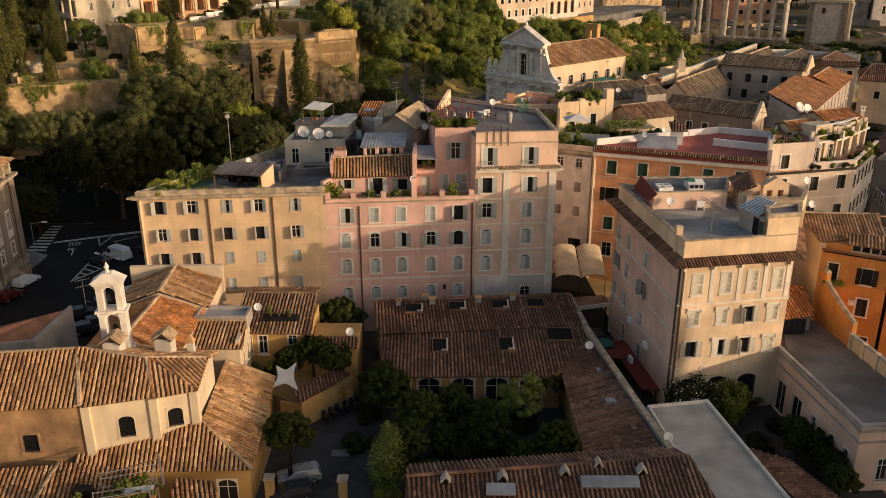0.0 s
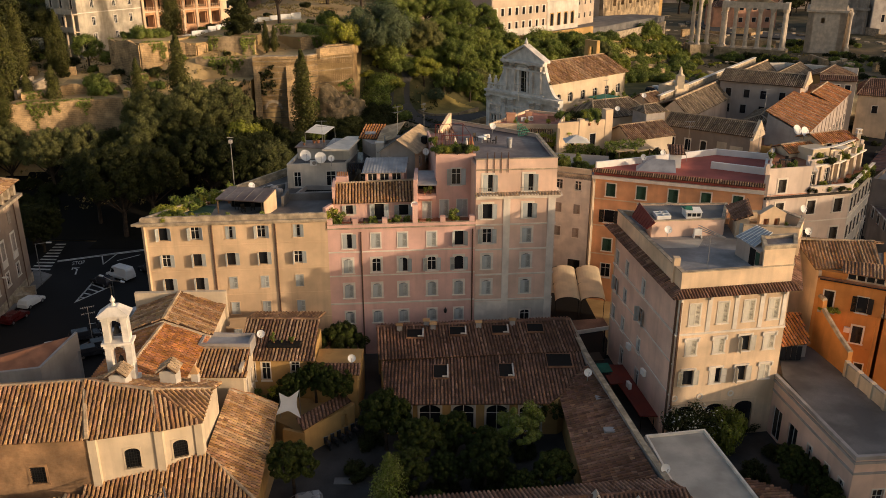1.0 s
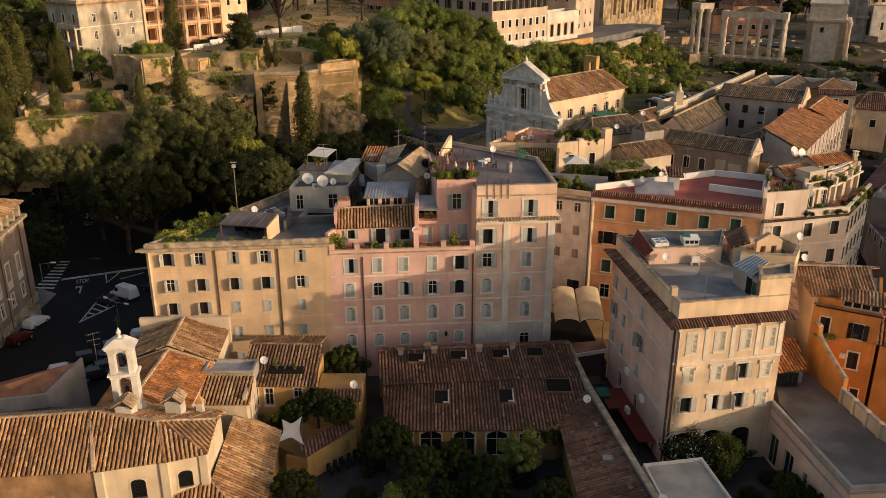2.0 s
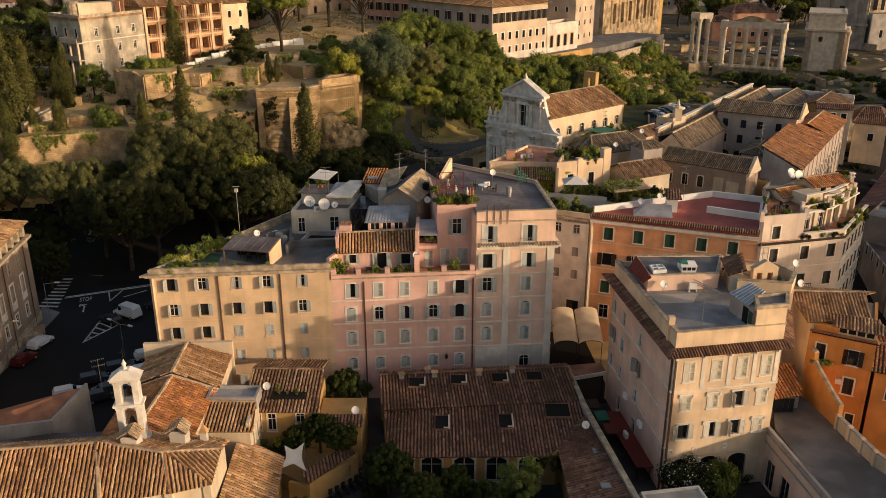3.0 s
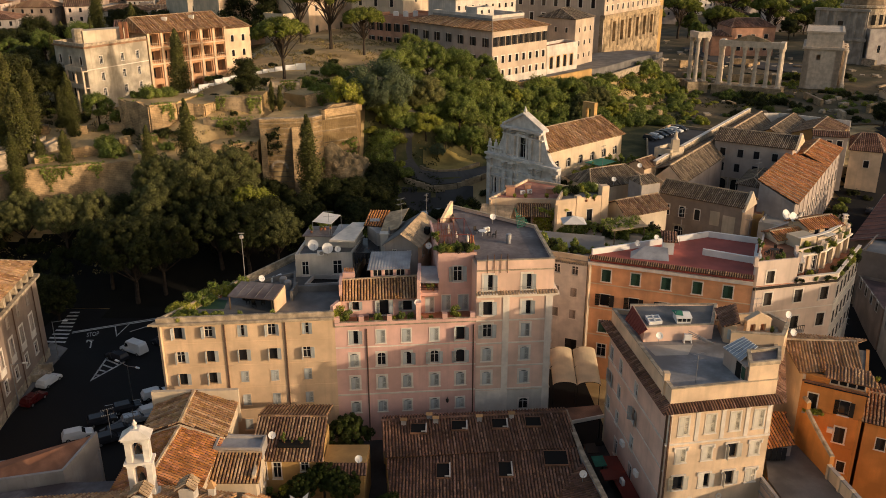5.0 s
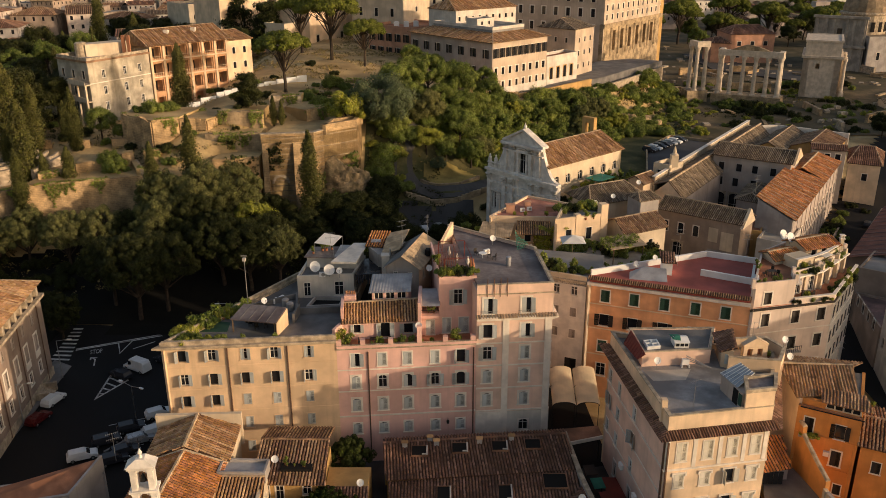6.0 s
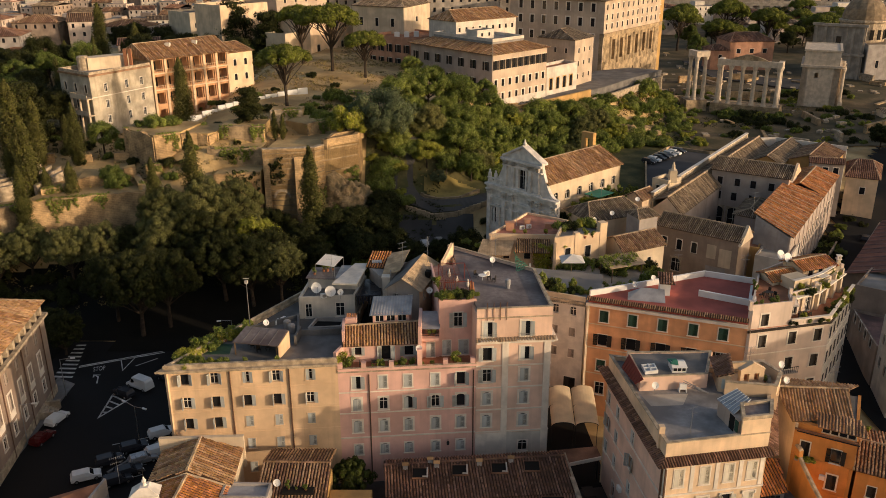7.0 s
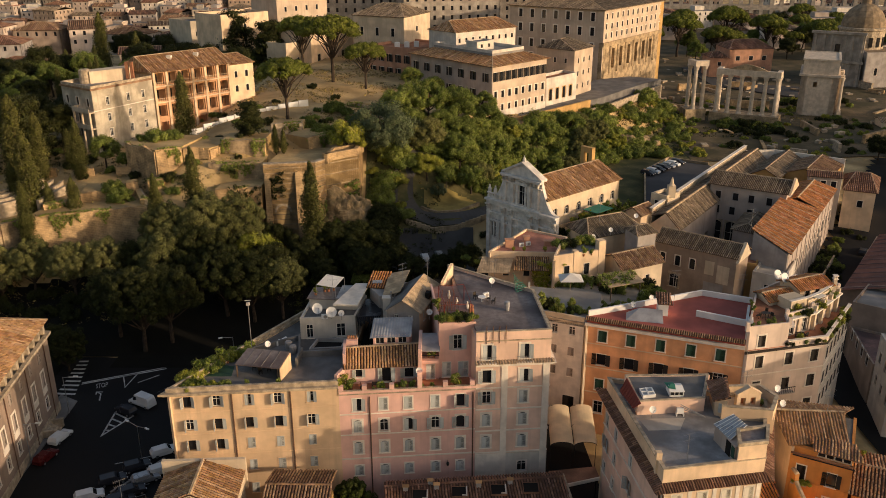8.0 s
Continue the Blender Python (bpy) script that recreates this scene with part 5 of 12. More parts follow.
# ---- church with octagonal apse ----
def church():
    t = thing("church", (-28, 66, 0), "old brick and ochre church with tiled octagonal apse", "church")
    A, B, C, D = (-29.0, 58.6), (-23.9, 59.8), (-20.9, 61.0), (-20.9, 67.2)
    N = (-44, 57.0)
    facade(t, N, (-29.2, 58.5), 0, 9.6, "chbrick", [dict(u=10.4, z=5.3, w=1.25, h=1.6, style="none", tw=0.2, trim="chbrick", grille=True)])
    facade(t, A, B, 0, 9.6, "cream", [dict(u=2.95, z=5.95, w=1.25, h=1.95, style="none", tw=0.1, arch=True, trim="cream", grille=True)])
    facade(t, B, C, 0, 9.6, "cream", [dict(u=1.6, z=6.3, w=1.2, h=1.7, style="none", tw=0.12, arch=True, trim="cream", grille=True)])
    facade(t, C, D, 0, 9.6, "cream")
    for x, y in (A, B, C):
        part("buttress", Mesh().prism([(x - 0.3, y - 0.3), (x + 0.35, y - 0.22), (x + 0.4, y + 0.3), (x - 0.35, y + 0.3)], 0, 9.3), "cream", t)
    g = Mesh()
    ap = (-24.8, 61.9, 12.0)
    rl = (-30.8, 62.7, 12.4)
    R = (-20.3, 64.3, 10.7)
    e = 9.65
    pa, pb, pc = (-29.0, 57.9, e), (-23.6, 59.1, e), (-20.3, 60.4, e)
    tiles(g, [(-44, 56.3, e), (-29.2, 57.85, e), rl, (-44, 60.9, 12.4)])
    tiles(g, [pa, pb, ap, rl])
    tiles(g, [pb, pc, ap])
    tiles(g, [pc, R, ap])
    tiles(g, [(-44, 60.9, 12.4), rl, (-31.0, 67, 10.2), (-44, 66, 9.8)])
    tiles(g, [rl, ap, R, (-20.6, 68, 9.0), (-26, 69, 9.4), (-31.0, 68, 10.0)])
    ridge_caps(g, (-44, 60.9, 12.45), rl)
    ridge_caps(g, rl, ap)
    ridge_caps(g, ap, R)
    ridge_caps(g, ap, pb, 0.11)
    ridge_caps(g, (-29.1, 57.9, e + 0.1), rl, 0.17)
    part("roof", g, ["tile", "tilebase", "ridge"], t, "sun-bleached ribbed clay tile roof")
    # lower skirt roof and its walls
    g = Mesh()
    z = 3.5
    tip, far, hip = (-15.6, 57.6, 3.9), (-16.5, 72.1, 4.3), (-20.6, 61.2, 6.2)
    tiles(g, [(-30.2, 57.2, 3.7), tip, hip, (-30.2, 59.2, 5.6)])
    tiles(g, [tip, far, (-20.9, 71.0, 6.7), hip])
    ridge_caps(g, tip, hip)
    tiles(g, [far, (-21.0, 75.0, 4.4), (-20.9, 71.0, 6.7)])
    ridge_caps(g, far, (-20.9, 71.0, 6.7))
    part("aisle_roof", g, ["tile", "tilebase", "ridge"], t, "lower clay tile roof round the apse")
    facade(t, (-29.8, 57.7), (-16.1, 58.2), 0, 3.7, "ochre", [dict(u=11.8, z=0.1, w=1.6, h=2.4, style="none", tw=0.1, arch=True)])
    facade(t, (-16.1, 58.2), (-16.9, 71.8), 0, 3.9, "ochre")
    # nave behind, running away
    g = Mesh()
    r0, r1, r2 = (-29.6, 68.0, 10.1), (-29.0, 78.6, 10.5), (-29.1, 84.2, 11.3)
    tiles(g, [(-33.6, 78.0, 9.3), (-33.6, 84.0, 9.6), r2, (r1[0], r1[1] - 0.6, 10.9)])
    tiles(g, [(-24.0, 77.8, 9.2), (-24.2, 84.3, 9.6), r2, (r1[0], r1[1] - 0.6, 10.9)])
    ridge_caps(g, (r1[0], r1[1] - 0.6, 10.95), r2, 0.2)
    part("nave_roof", g, ["tile", "tilebase", "ridge"], t, "gabled roof of clay tiles")
    g = Mesh()
    tiles(g, [(-33.6, 68.0, 8.4), (-33.6, 78.2, 8.8), r1, r0])
    tiles(g, [(-24.6, 68.0, 8.4), (-24.4, 78.2, 8.8), r1, r0])
    ridge_caps(g, r0, r1, 0.2)
    part("hall_roof", g, ["tilered", "tilebase", "ridge"], t, "gabled roof of orange clay tiles")
    g = Mesh()
    g.prism([(-33.2, 67.2), (-24.8, 67.2), (-24.4, 84.2), (-33.2, 84)], 0, 8.5)
    g.add([(-24.3, 77.9, 8), (-24.3, 84.2, 8), (-24.3, 84.2, 9.5), (-24.3, 77.9, 9.1), (-33.3, 77.9, 8), (-33.3, 84.0, 8), (-33.3, 84.0, 9.5), (-33.3, 77.9, 9.2), (-29.0, 77.9, 10.8), (-29.1, 84.2, 11.2)], [(0, 1, 2, 3), (5, 4, 7, 6), (4, 0, 3, 8, 7), (1, 5, 6, 9, 2)])
    strip(g, [(-24.1, 84.8), (-34.0, 84.3)], 7, 11.25, 0.5)
    part("nave_wall", g, "cream", t)
    return t


church()


def bell_tower():
    t = thing("bell_tower", (-28.5, 66, 10.3), "white two-tier bell gable with bronze bells and cross", "bell tower")
    R = Matrix.Translation((-28.75, 66.0, 0)) @ Matrix.Rotation(radians(8), 4, "Z")
    g = Mesh()
    for z0, z1, hw in ((10.4, 14.4, 1.12), (14.4, 17.0, 1.05)):
        for s in (-1, 1):
            x0, x1 = sorted((s * hw, s * (hw - 0.52)))
            g.box(x0, x1, -0.6, 0.6, z0, z1, mat=R)
            g.box(x0 - 0.06, x1 + 0.06, -0.66, 0.66, z1 - 0.3, z1 - 0.12, mat=R)
        k = 8
        r = hw - 0.52
        for i in range(k):
            a0, a1 = math.pi * i / k, math.pi * (i + 1) / k
            x0, x1 = sorted((-r * math.cos(a0), -r * math.cos(a1)))
            zz = z1 - 0.75 + r * 0.9 * min(math.sin(a0), math.sin(a1))
            g.box(x0, x1, -0.5, 0.5, zz, z1, mat=R)
        g.box(-hw - 0.2, hw + 0.2, -0.8, 0.8, z1 - 0.02, z1 + 0.2, mat=R)
    g.box(-1.35, 1.35, -0.85, 0.85, 9.2, 10.8, mat=R)
    part("pier", g, "stone", t)
    g = Mesh()
    pts = [R @ Vector(p) for p in ((-1.4, -0.85, 17.2), (1.4, -0.85, 17.2), (1.4, 0.85, 17.2), (-1.4, 0.85, 17.2), (-0.4, -0.5, 17.95), (0.4, -0.5, 17.95), (0.4, 0.5, 17.95), (-0.4, 0.5, 17.95))]
    g.add(pts, [(3, 2, 1, 0), (0, 1, 5, 4), (1, 2, 6, 5), (2, 3, 7, 6), (3, 0, 4, 7), (4, 5, 6, 7)])
    part("cap", g, "stone", t)
    c = R @ Vector((0, 0, 17.95))
    part("finial", Mesh().lathe(c, [(0.22, 0), (0.12, 0.25), (0.24, 0.5), (0.1, 0.75), (0.03, 0.95)], 10), "stone", t)
    g = Mesh()
    g.tube(c + Vector((0, 0, 0.9)), c + Vector((0, 0, 2.0)), 0.035, n=6).tube(c + Vector((-0.3, 0, 1.65)), c + Vector((0.3, 0, 1.65)), 0.03, n=6)
    part("cross", g, "iron", t)
    for z in (12.9, 15.9):
        b = R @ Vector((0, 0, z - 0.55))
        part("bell", Mesh().lathe(b, [(0.36, 0), (0.30, 0.12), (0.22, 0.35), (0.2, 0.55), (0.08, 0.68), (0.03, 0.8)], 12), "iron", t)
    return t


bell_tower()
M["shedred"] = material("dull_red_sheet", (0.20, 0.085, 0.06), 0.7, var=0.3, scale=0.3, island=0.15, bump=0.1)


# ---- low houses and courts ----
def tiled_house(name, label, quad, z0, z1, rise, mat, spec=(), roof="tile", inset=0.0, step=0.37, seg=0.5, over=0.4, category="house", group=""):
    """quad counter-clockwise; the ridge runs along edge 0-1."""
    t = plain_block(name, label, quad, z0, z1, mat, spec, category, None, 0, group=group)
    g = Mesh()
    hip_roof(g, quad, z1, rise, over, inset, step=step, seg=seg, r=step * 0.34)
    part("roof", g, [roof, "tilebase", "ridge"], t)
    if inset == 0:
        for side in ((3, 0), (1, 2)):
            g = Mesh()
            gable_fill(g, quad, z1, rise, sides=(side,))
            part("gable", g, mat, t)
    return t


def skylight(parent, c, w, d, nrm_tilt, name="skylight"):
    """An open roof light: a pale frame round a dark pane, lying on a slope that falls towards -y."""
    m = Matrix.Translation(c) @ Matrix.Rotation(radians(nrm_tilt), 4, "X")
    g = loop_ring([(-w / 2 - 0.07, -d / 2 - 0.07), (w / 2 + 0.07, -d / 2 - 0.07), (w / 2 + 0.07, d / 2 + 0.07), (-w / 2 - 0.07, d / 2 + 0.07)], [(-w / 2, -d / 2), (w / 2, -d / 2), (w / 2, d / 2), (-w / 2, d / 2)], 0, 0.26)
    g.v = [tuple(m @ Vector((x, z, y))) for x, y, z in g.v]
    s = part(name, g, "tilebrown", parent)
    g = Mesh()
    g.v = [tuple(m @ Vector(p)) for p in ((-w / 2, -d / 2, 0.2), (w / 2, -d / 2, 0.2), (w / 2, d / 2, 0.2), (-w / 2, d / 2, 0.2), (-w / 2, -d / 2, 0.1), (w / 2, -d / 2, 0.1), (w / 2, d / 2, 0.1), (-w / 2, d / 2, 0.1))]
    g.f, g.m = [(0, 1, 2, 3), (7, 6, 5, 4)], [0, 0]
    part("pane", g, "dark", s)
    rr = random.Random(int(c[0] * 10))
    if rr.random() < 0.75:
        g = Mesh()
        x = w / 2 - 0.1
        g.box(x, x + 0.16, -d / 2, d / 2, 0.22, 0.36, mat=m)
        g.box(x - 0.5, x, -d / 2 + 0.1, -d / 2 + 0.2, 0.22, 0.36, mat=m)
        part("reveal", g, "whitewash", s, "white painted reveal")


def brown_house():
    t = thing("courtyard_house", (3, 79, 0), "long low courtyard house under dark worn clay tiles", "house")
    a, b = (-6.0, 73.4), (11.6, 73.4)
    w = [dict(u=u, z=0.5, w=2.2, h=3.0, style="none", tw=0.16, arch=True, trim="whitewash") for u in (1.6, 4.6, 8.0, 11.4, 14.8)]
    facade(t, a, b, 0, 4.1, "ochre", w)
    g = Mesh()
    strip(g, [b, (14.6, 76), (15.2, 87.2), (-7.3, 85.2), a], 0, 4.2, 0.35)
    strip(g, [(14.8, 88), (-7.6, 86.2)], 0, 5.9, 0.35)
    g.add([(-6.3, 79.4, 4), (-7.3, 85.4, 4), (-7.3, 85.4, 6.0), (-6.3, 79.4, 4.9)], [(0, 1, 2, 3), (3, 2, 1, 0)])
    part("wall", g, "ochre", t)
    g = Mesh()
    tiles(g, [(-6.9, 79.5, 5.35), (15.4, 81.6, 5.35), (14.7, 87.8, 6.2), (-7.7, 85.8, 6.2)])
    tiles(g, [(-7.7, 85.8, 6.2), (14.7, 87.8, 6.2), (14.8, 89.6, 5.6), (-7.8, 87.6, 5.6)])
    ridge_caps(g, (-7.7, 85.8, 6.25), (14.7, 87.8, 6.25))
    part("upper_roof", g, ["tilebrown", "tilebase", "tilebrown"], t)
    g = Mesh()
    tiles(g, [(-5.8, 72.3, 4.1), (10.6, 72.5, 4.2), (15.0, 77.4, 4.8), (15.3, 81.8, 5.15), (-6.7, 79.7, 5.15)])
    part("lower_roof", g, ["tilebrown", "tilebase"], t)
    for x, y in ((-3.2, 84.2), (1.6, 84.8), (6.4, 85.2), (10.4, 85.6)):
        skylight(t, (x, y, 6.2 - (86.8 + 0.09 * (x - 3.5) - y) * 0.13 + 0.06), 1.8, 1.6, 7.3)
    for x, y, s in ((-0.3, 77.6, 1.5), (6.6, 77.8, 1.5), (12.4, 79.6, 2.6)):
        skylight(t, (x, y, 5.12 - (80.2 - y) * 0.14 + 0.06), s, 2.2, 8)
    for x, y in ((-5.0, 85.2), (-1.2, 85.6), (4.0, 86.0), (7.9, 86.6), (-2.0, 86.4)):
        c = thing("chimney", (x, y, 6.6), "small plastered chimney with a tile cap", "chimney", "chimneys on the courtyard roof")
        part("shaft", Mesh().box(x - 0.3, x + 0.3, y - 0.25, y + 0.25, 5.6, 6.75), "greyst", c)
        part("cap", Mesh().add([(x - 0.4, y - 0.35, 6.75), (x + 0.4, y - 0.35, 6.75), (x + 0.4, y + 0.35, 6.75), (x - 0.4, y + 0.35, 6.75), (x - 0.4, y, 7.0), (x + 0.4, y, 7.0)], [(0, 1, 5, 4), (2, 3, 4, 5), (1, 2, 5), (3, 0, 4), (3, 2, 1, 0)]), "tile", c)
    # wing along the alley wall
    t = thing("side_wing", (15, 67, 0), "low side wing with a lean-to roof of dark tiles", "house")
    g = Mesh()
    tiles(g, [(11.8, 75.0, 4.0), (12.0, 57.0, 4.0), (18.2, 57.0, 5.3), (15.5, 79.0, 5.3)])
    part("roof", g, ["tilebrown", "tilebase"], t)
    g = Mesh()
    strip(g, [(12.3, 57), (12.2, 75.0)][::-1], 0, 3.9, 0.35)
    part("wall", g, "ochre", t)
    for x, y in ((15.6, 72.2), (15.4, 66.5)):
        m = Matrix.Translation((x, y, 4.85))
        part("skylight", Mesh().box(-0.5, 0.5, -0.4, 0.4, 0, 0.25, mat=m), "zinc", t)
    t = thing("alley_wall", (17, 72, 0), "long rendered boundary wall with worn coping", "wall")
    g = Mesh()
    strip(g, [(19.2, 55.5), (17.9, 63.5), (15.6, 80), (14.9, 89)], 0, 5.7, 0.4)
    part("wall", g, "greyst", t)
    g = Mesh()
    strip(g, [(19.2, 55.5), (17.9, 63.5), (15.6, 80), (14.9, 89)], 5.7, 5.8, 0.55, out=0.07)
    part("coping", g, "cornice", t)
    # front range, partly under the eye
    t = thing("front_range", (8, 52, 0), "low range under a ribbed brown tile roof", "house")
    g = Mesh()
    tiles(g, [(-2.9, 49.0, 5.1), (21.0, 49.5, 5.1), (19.3, 55.4, 6.7), (-2.8, 52.8, 6.7)])
    tiles(g, [(-2.8, 56.0, 5.4), (18.9, 58.6, 5.4), (19.3, 55.4, 6.7), (-2.8, 52.8, 6.7)])
    ridge_caps(g, (-2.8, 52.8, 6.75), (19.3, 55.4, 6.75))
    part("roof", g, ["tilebrown", "tilebase", "tilebrown"], t)
    part("wall", Mesh().prism([(-2.5, 49.6), (20.4, 50.0), (18.7, 58.2), (-2.5, 55.6)], 0, 5.1), "ochre", t)
    for x, y, w in ((4.3, 51.7, 2.2), (12.6, 52.6, 4.4)):
        part("skylight", Mesh().box(-w / 2, w / 2, -0.5, 0.5, 0.12, 0.3, mat=Matrix.Translation((x, y, 6.2)) @ Matrix.Rotation(radians(22), 4, "X")), "zinc", t, "grey roof light")
    for x, y in ((0.2, 52.5), (4.5, 52.8), (9.3, 53.4), (15.2, 53.6), (12.0, 54.4)):
        c = thing("roof_vent", (x, y, 6), "small roof vent under two leaning tiles", "vent", "vents on the front range")
        part("shaft", Mesh().box(x - 0.2, x + 0.2, y - 0.25, y + 0.25, 5.8, 6.8), "dark", c)
        part("cap", Mesh().add([(x - 0.42, y - 0.4, 6.6), (x - 0.3, y - 0.4, 6.6), (x, y - 0.4, 7.02), (x + 0.3, y - 0.4, 6.6), (x + 0.42, y - 0.4, 6.6), (x, y - 0.4, 7.2), (x - 0.42, y + 0.4, 6.6), (x - 0.3, y + 0.4, 6.6), (x, y + 0.4, 7.02), (x + 0.3, y + 0.4, 6.6), (x + 0.42, y + 0.4, 6.6), (x, y + 0.4, 7.2)], [(0, 1, 2, 5), (2, 3, 4, 5), (0, 5, 11, 6), (5, 4, 10, 11), (7, 6, 11, 8), (8, 11, 10, 9), (1, 7, 8, 2), (2, 8, 9, 3)]), "paleroof", c, "two leaning pale tiles")
    t = thing("flat_roofed_hall", (21, 58, 0), "low hall with a pale flat roof", "building")
    poly = [(19.6, 50), (26.2, 50), (24.0, 65.8), (18.3, 64.8)]
    part("wall", Mesh().prism(poly, 0, 5.0), "greyst", t)
    part("roof_slab", Mesh().prism(inset_poly(poly, -0.1), 5.0, 5.35), "paleroof", t)
    g = Mesh()
    strip(g, poly, 5.35, 5.6, 0.2, close=True)
    part("kerb", g, "trim", t)
    t = thing("garden_shed", (30, 58, 0), "low garden shed with mossy brown tiles", "shed")
    g = Mesh()
    tiles(g, [(26.6, 62.6, 2.7), (30.2, 61.6, 2.0), (33.6, 53.0, 2.0), (28.4, 53.0, 2.9)])
    part("roof", g, ["tilebrown", "tilebase"], t)
    part("wall", Mesh().prism([(26.8, 62), (29.6, 61.2), (32.8, 53.2), (28.6, 53.2)], 0, 1.95), "ochre", t)


brown_house()


def low_houses():
    # ochre house between church and courtyard
    t = thing("low_house", (-17.5, 80, 0), "low ochre house with brown tiled roof and cut-in terrace", "house")
    a, b, c, d = (-21.3, 77.6), (-13.8, 77.4), (-13.8, 84.5), (-21.8, 84.6)
    w = [dict(u=1.0, z=4.0, w=0.9, h=2.1, style="none", tw=0.1), dict(u=2.6, z=4.0, w=0.9, h=2.1, style="none", tw=0.1), dict(u=5.7, z=5.0, w=0.9, h=1.2, style="none", tw=0.08)]
    facade(t, a, b, 0, 6.6, "ochre", w)
    g = Mesh()
    strip(g, [b, c, d, a], 0, 6.6, 0.35)
    part("wall", g, "ochre", t)
    g = Mesh()
    tiles(g, [(-21.6, 77.1, 6.6), (-13.5, 76.9, 6.6), (-13.7, 83.0, 8.5), (-21.7, 83.2, 8.5)])
    tiles(g, [(-13.7, 83.0, 8.5), (-21.7, 83.2, 8.5), (-21.7, 88, 7), (-13.7, 88, 7)])
    ridge_caps(g, (-21.7, 83.2, 8.55), (-13.7, 83.0, 8.55))
    part("roof", g, ["tilemid", "tilebase", "tilemid"], t)
    # black box on the tiles stands for the shaded notch
    part("cut_terrace", Mesh().box(-18.7, -15.2, 78.6, 80.0, 7.2, 7.55), "dark", t)
    t = thing("garden_wing", (-11.5, 78, 0), "small ochre garden wing with tile coping", "house")
    part("wall", Mesh().prism([(-13.7, 76.4), (-9.0, 76.4), (-8.8, 82), (-13.7, 82)], 0, 5.4), "ochre", t)
    g = Mesh()
    tiles(g, [(-13.8, 76.1, 5.4), (-8.8, 76.1, 5.4), (-8.7, 77.6, 6.0), (-13.8, 77.6, 6.0)])
    part("roof", g, ["tilebrown", "tilebase"], t)
    t = thing("garden_wall", (-11.5, 72, 0), "curving ochre garden wall capped with tiles", "wall")
    g = Mesh()
    wall_mesh(g, (-13.6, 69.8), (-9.2, 74.4), 0, 2.9, [(4.6, 5.4, 0.8, 2.3)], 0.4)
    strip(g, [(-15.9, 70.6), (-13.6, 69.8)], 0, 2.4, 0.4)
    part("wall", g, "ochre", t)
    g = Mesh()
    tiles(g, [(-13.7, 69.6, 2.9), (-9.4, 74.0, 3.6), (-10.4, 75.0, 3.9), (-14.6, 71.2, 3.3)])
    part("coping", g, ["tilebrown", "tilebase"], t)
    part("raised_bed", Mesh().prism([(-15.8, 72), (-13.6, 70.2), (-9.4, 74.8), (-9.4, 77), (-20.5, 77.4), (-20.5, 75)], 0, 2.0), "ground", t)
    # annex of the church
    t = thing("church_annex", (-22.3, 74, 0), "cream annex with ribbed tiled roof and roof tank", "house")
    facade(t, (-25.0, 72.4), (-19.8, 72.4), 0, 7.5, "cream")
    L = 4.5
    facade(t, (-19.8, 72.4), (-19.9, 77.4), 0, 8.2, "cream", [dict(u=1.4, z=4.5, w=0.7, h=1.8, style="none", tw=0.08), dict(u=3.4, z=4.5, w=0.7, h=1.8, style="none", tw=0.08)])
    g = Mesh()
    tiles(g, [(-25.2, 71.9, 7.5), (-19.4, 71.9, 7.5), (-19.7, 75.7, 8.7), (-25.0, 75.8, 8.7)])
    ridge_caps(g, (-25.0, 75.8, 8.75), (-19.7, 75.7, 8.75))
    part("roof", g, ["tile", "tilebase", "ridge"], t)
    g = Mesh()
    strip(g, [(-25.0, 75.9), (-19.7, 75.7), (-19.7, 78.3), (-25.0, 78.5)], 7.8, 9.15, 0.25, close=True)
    part("tank_wall", g, "greyst", t)
    part("tank_floor", Mesh().prism([(-24.8, 76.1), (-19.9, 75.9), (-19.9, 78.1), (-24.8, 78.3)], 8.2, 8.8), "zinc", t)
    # dormers and chimney on the church roof
    for x, y, z in ((-28.1, 63.6, 11.8), (-24.4, 65.4, 11.2)):
        c = thing("roof_dormer", (x, y, z), "small white dormer with a tiled cap", "dormer", "dormers on the church roof")
        part("wall", Mesh().box(x - 0.7, x + 0.7, y - 0.6, y + 0.8, z - 0.8, z + 0.9), "whitewash", c)
        g = Mesh()
        tiles(g, [(x - 0.9, y - 0.8, z + 0.8), (x - 0.9, y + 1.0, z + 0.8), (x + 0.1, y + 1.0, z + 1.5), (x + 0.1, y - 0.8, z + 1.5)], seg=0.4)
        tiles(g, [(x + 0.9, y - 0.8, z + 0.8), (x + 0.9, y + 1.0, z + 0.8), (x + 0.1, y + 1.0, z + 1.5), (x + 0.1, y - 0.8, z + 1.5)], seg=0.4)
        part("cap", g, ["ridge", "tilebase"], c)
    c = thing("chimney", (-22.6, 66.8, 10), "white chimney with a pointed tile cap", "chimney")
    part("shaft", Mesh().box(-22.9, -22.3, 66.5, 67.1, 8.4, 10.9), "whitewash", c)
    part("cap", Mesh().add([(-23.0, 66.4, 10.9), (-22.2, 66.4, 10.9), (-22.2, 67.2, 10.9), (-23.0, 67.2, 10.9), (-22.6, 66.8, 11.7)], [(0, 1, 4), (1, 2, 4), (2, 3, 4), (3, 0, 4), (3, 2, 1, 0)]), "tile", c)
    # walled yard west of the church
    t = thing("yard_shed", (-42, 76, 0), "long shed with a faded terracotta roof and white walls", "shed")
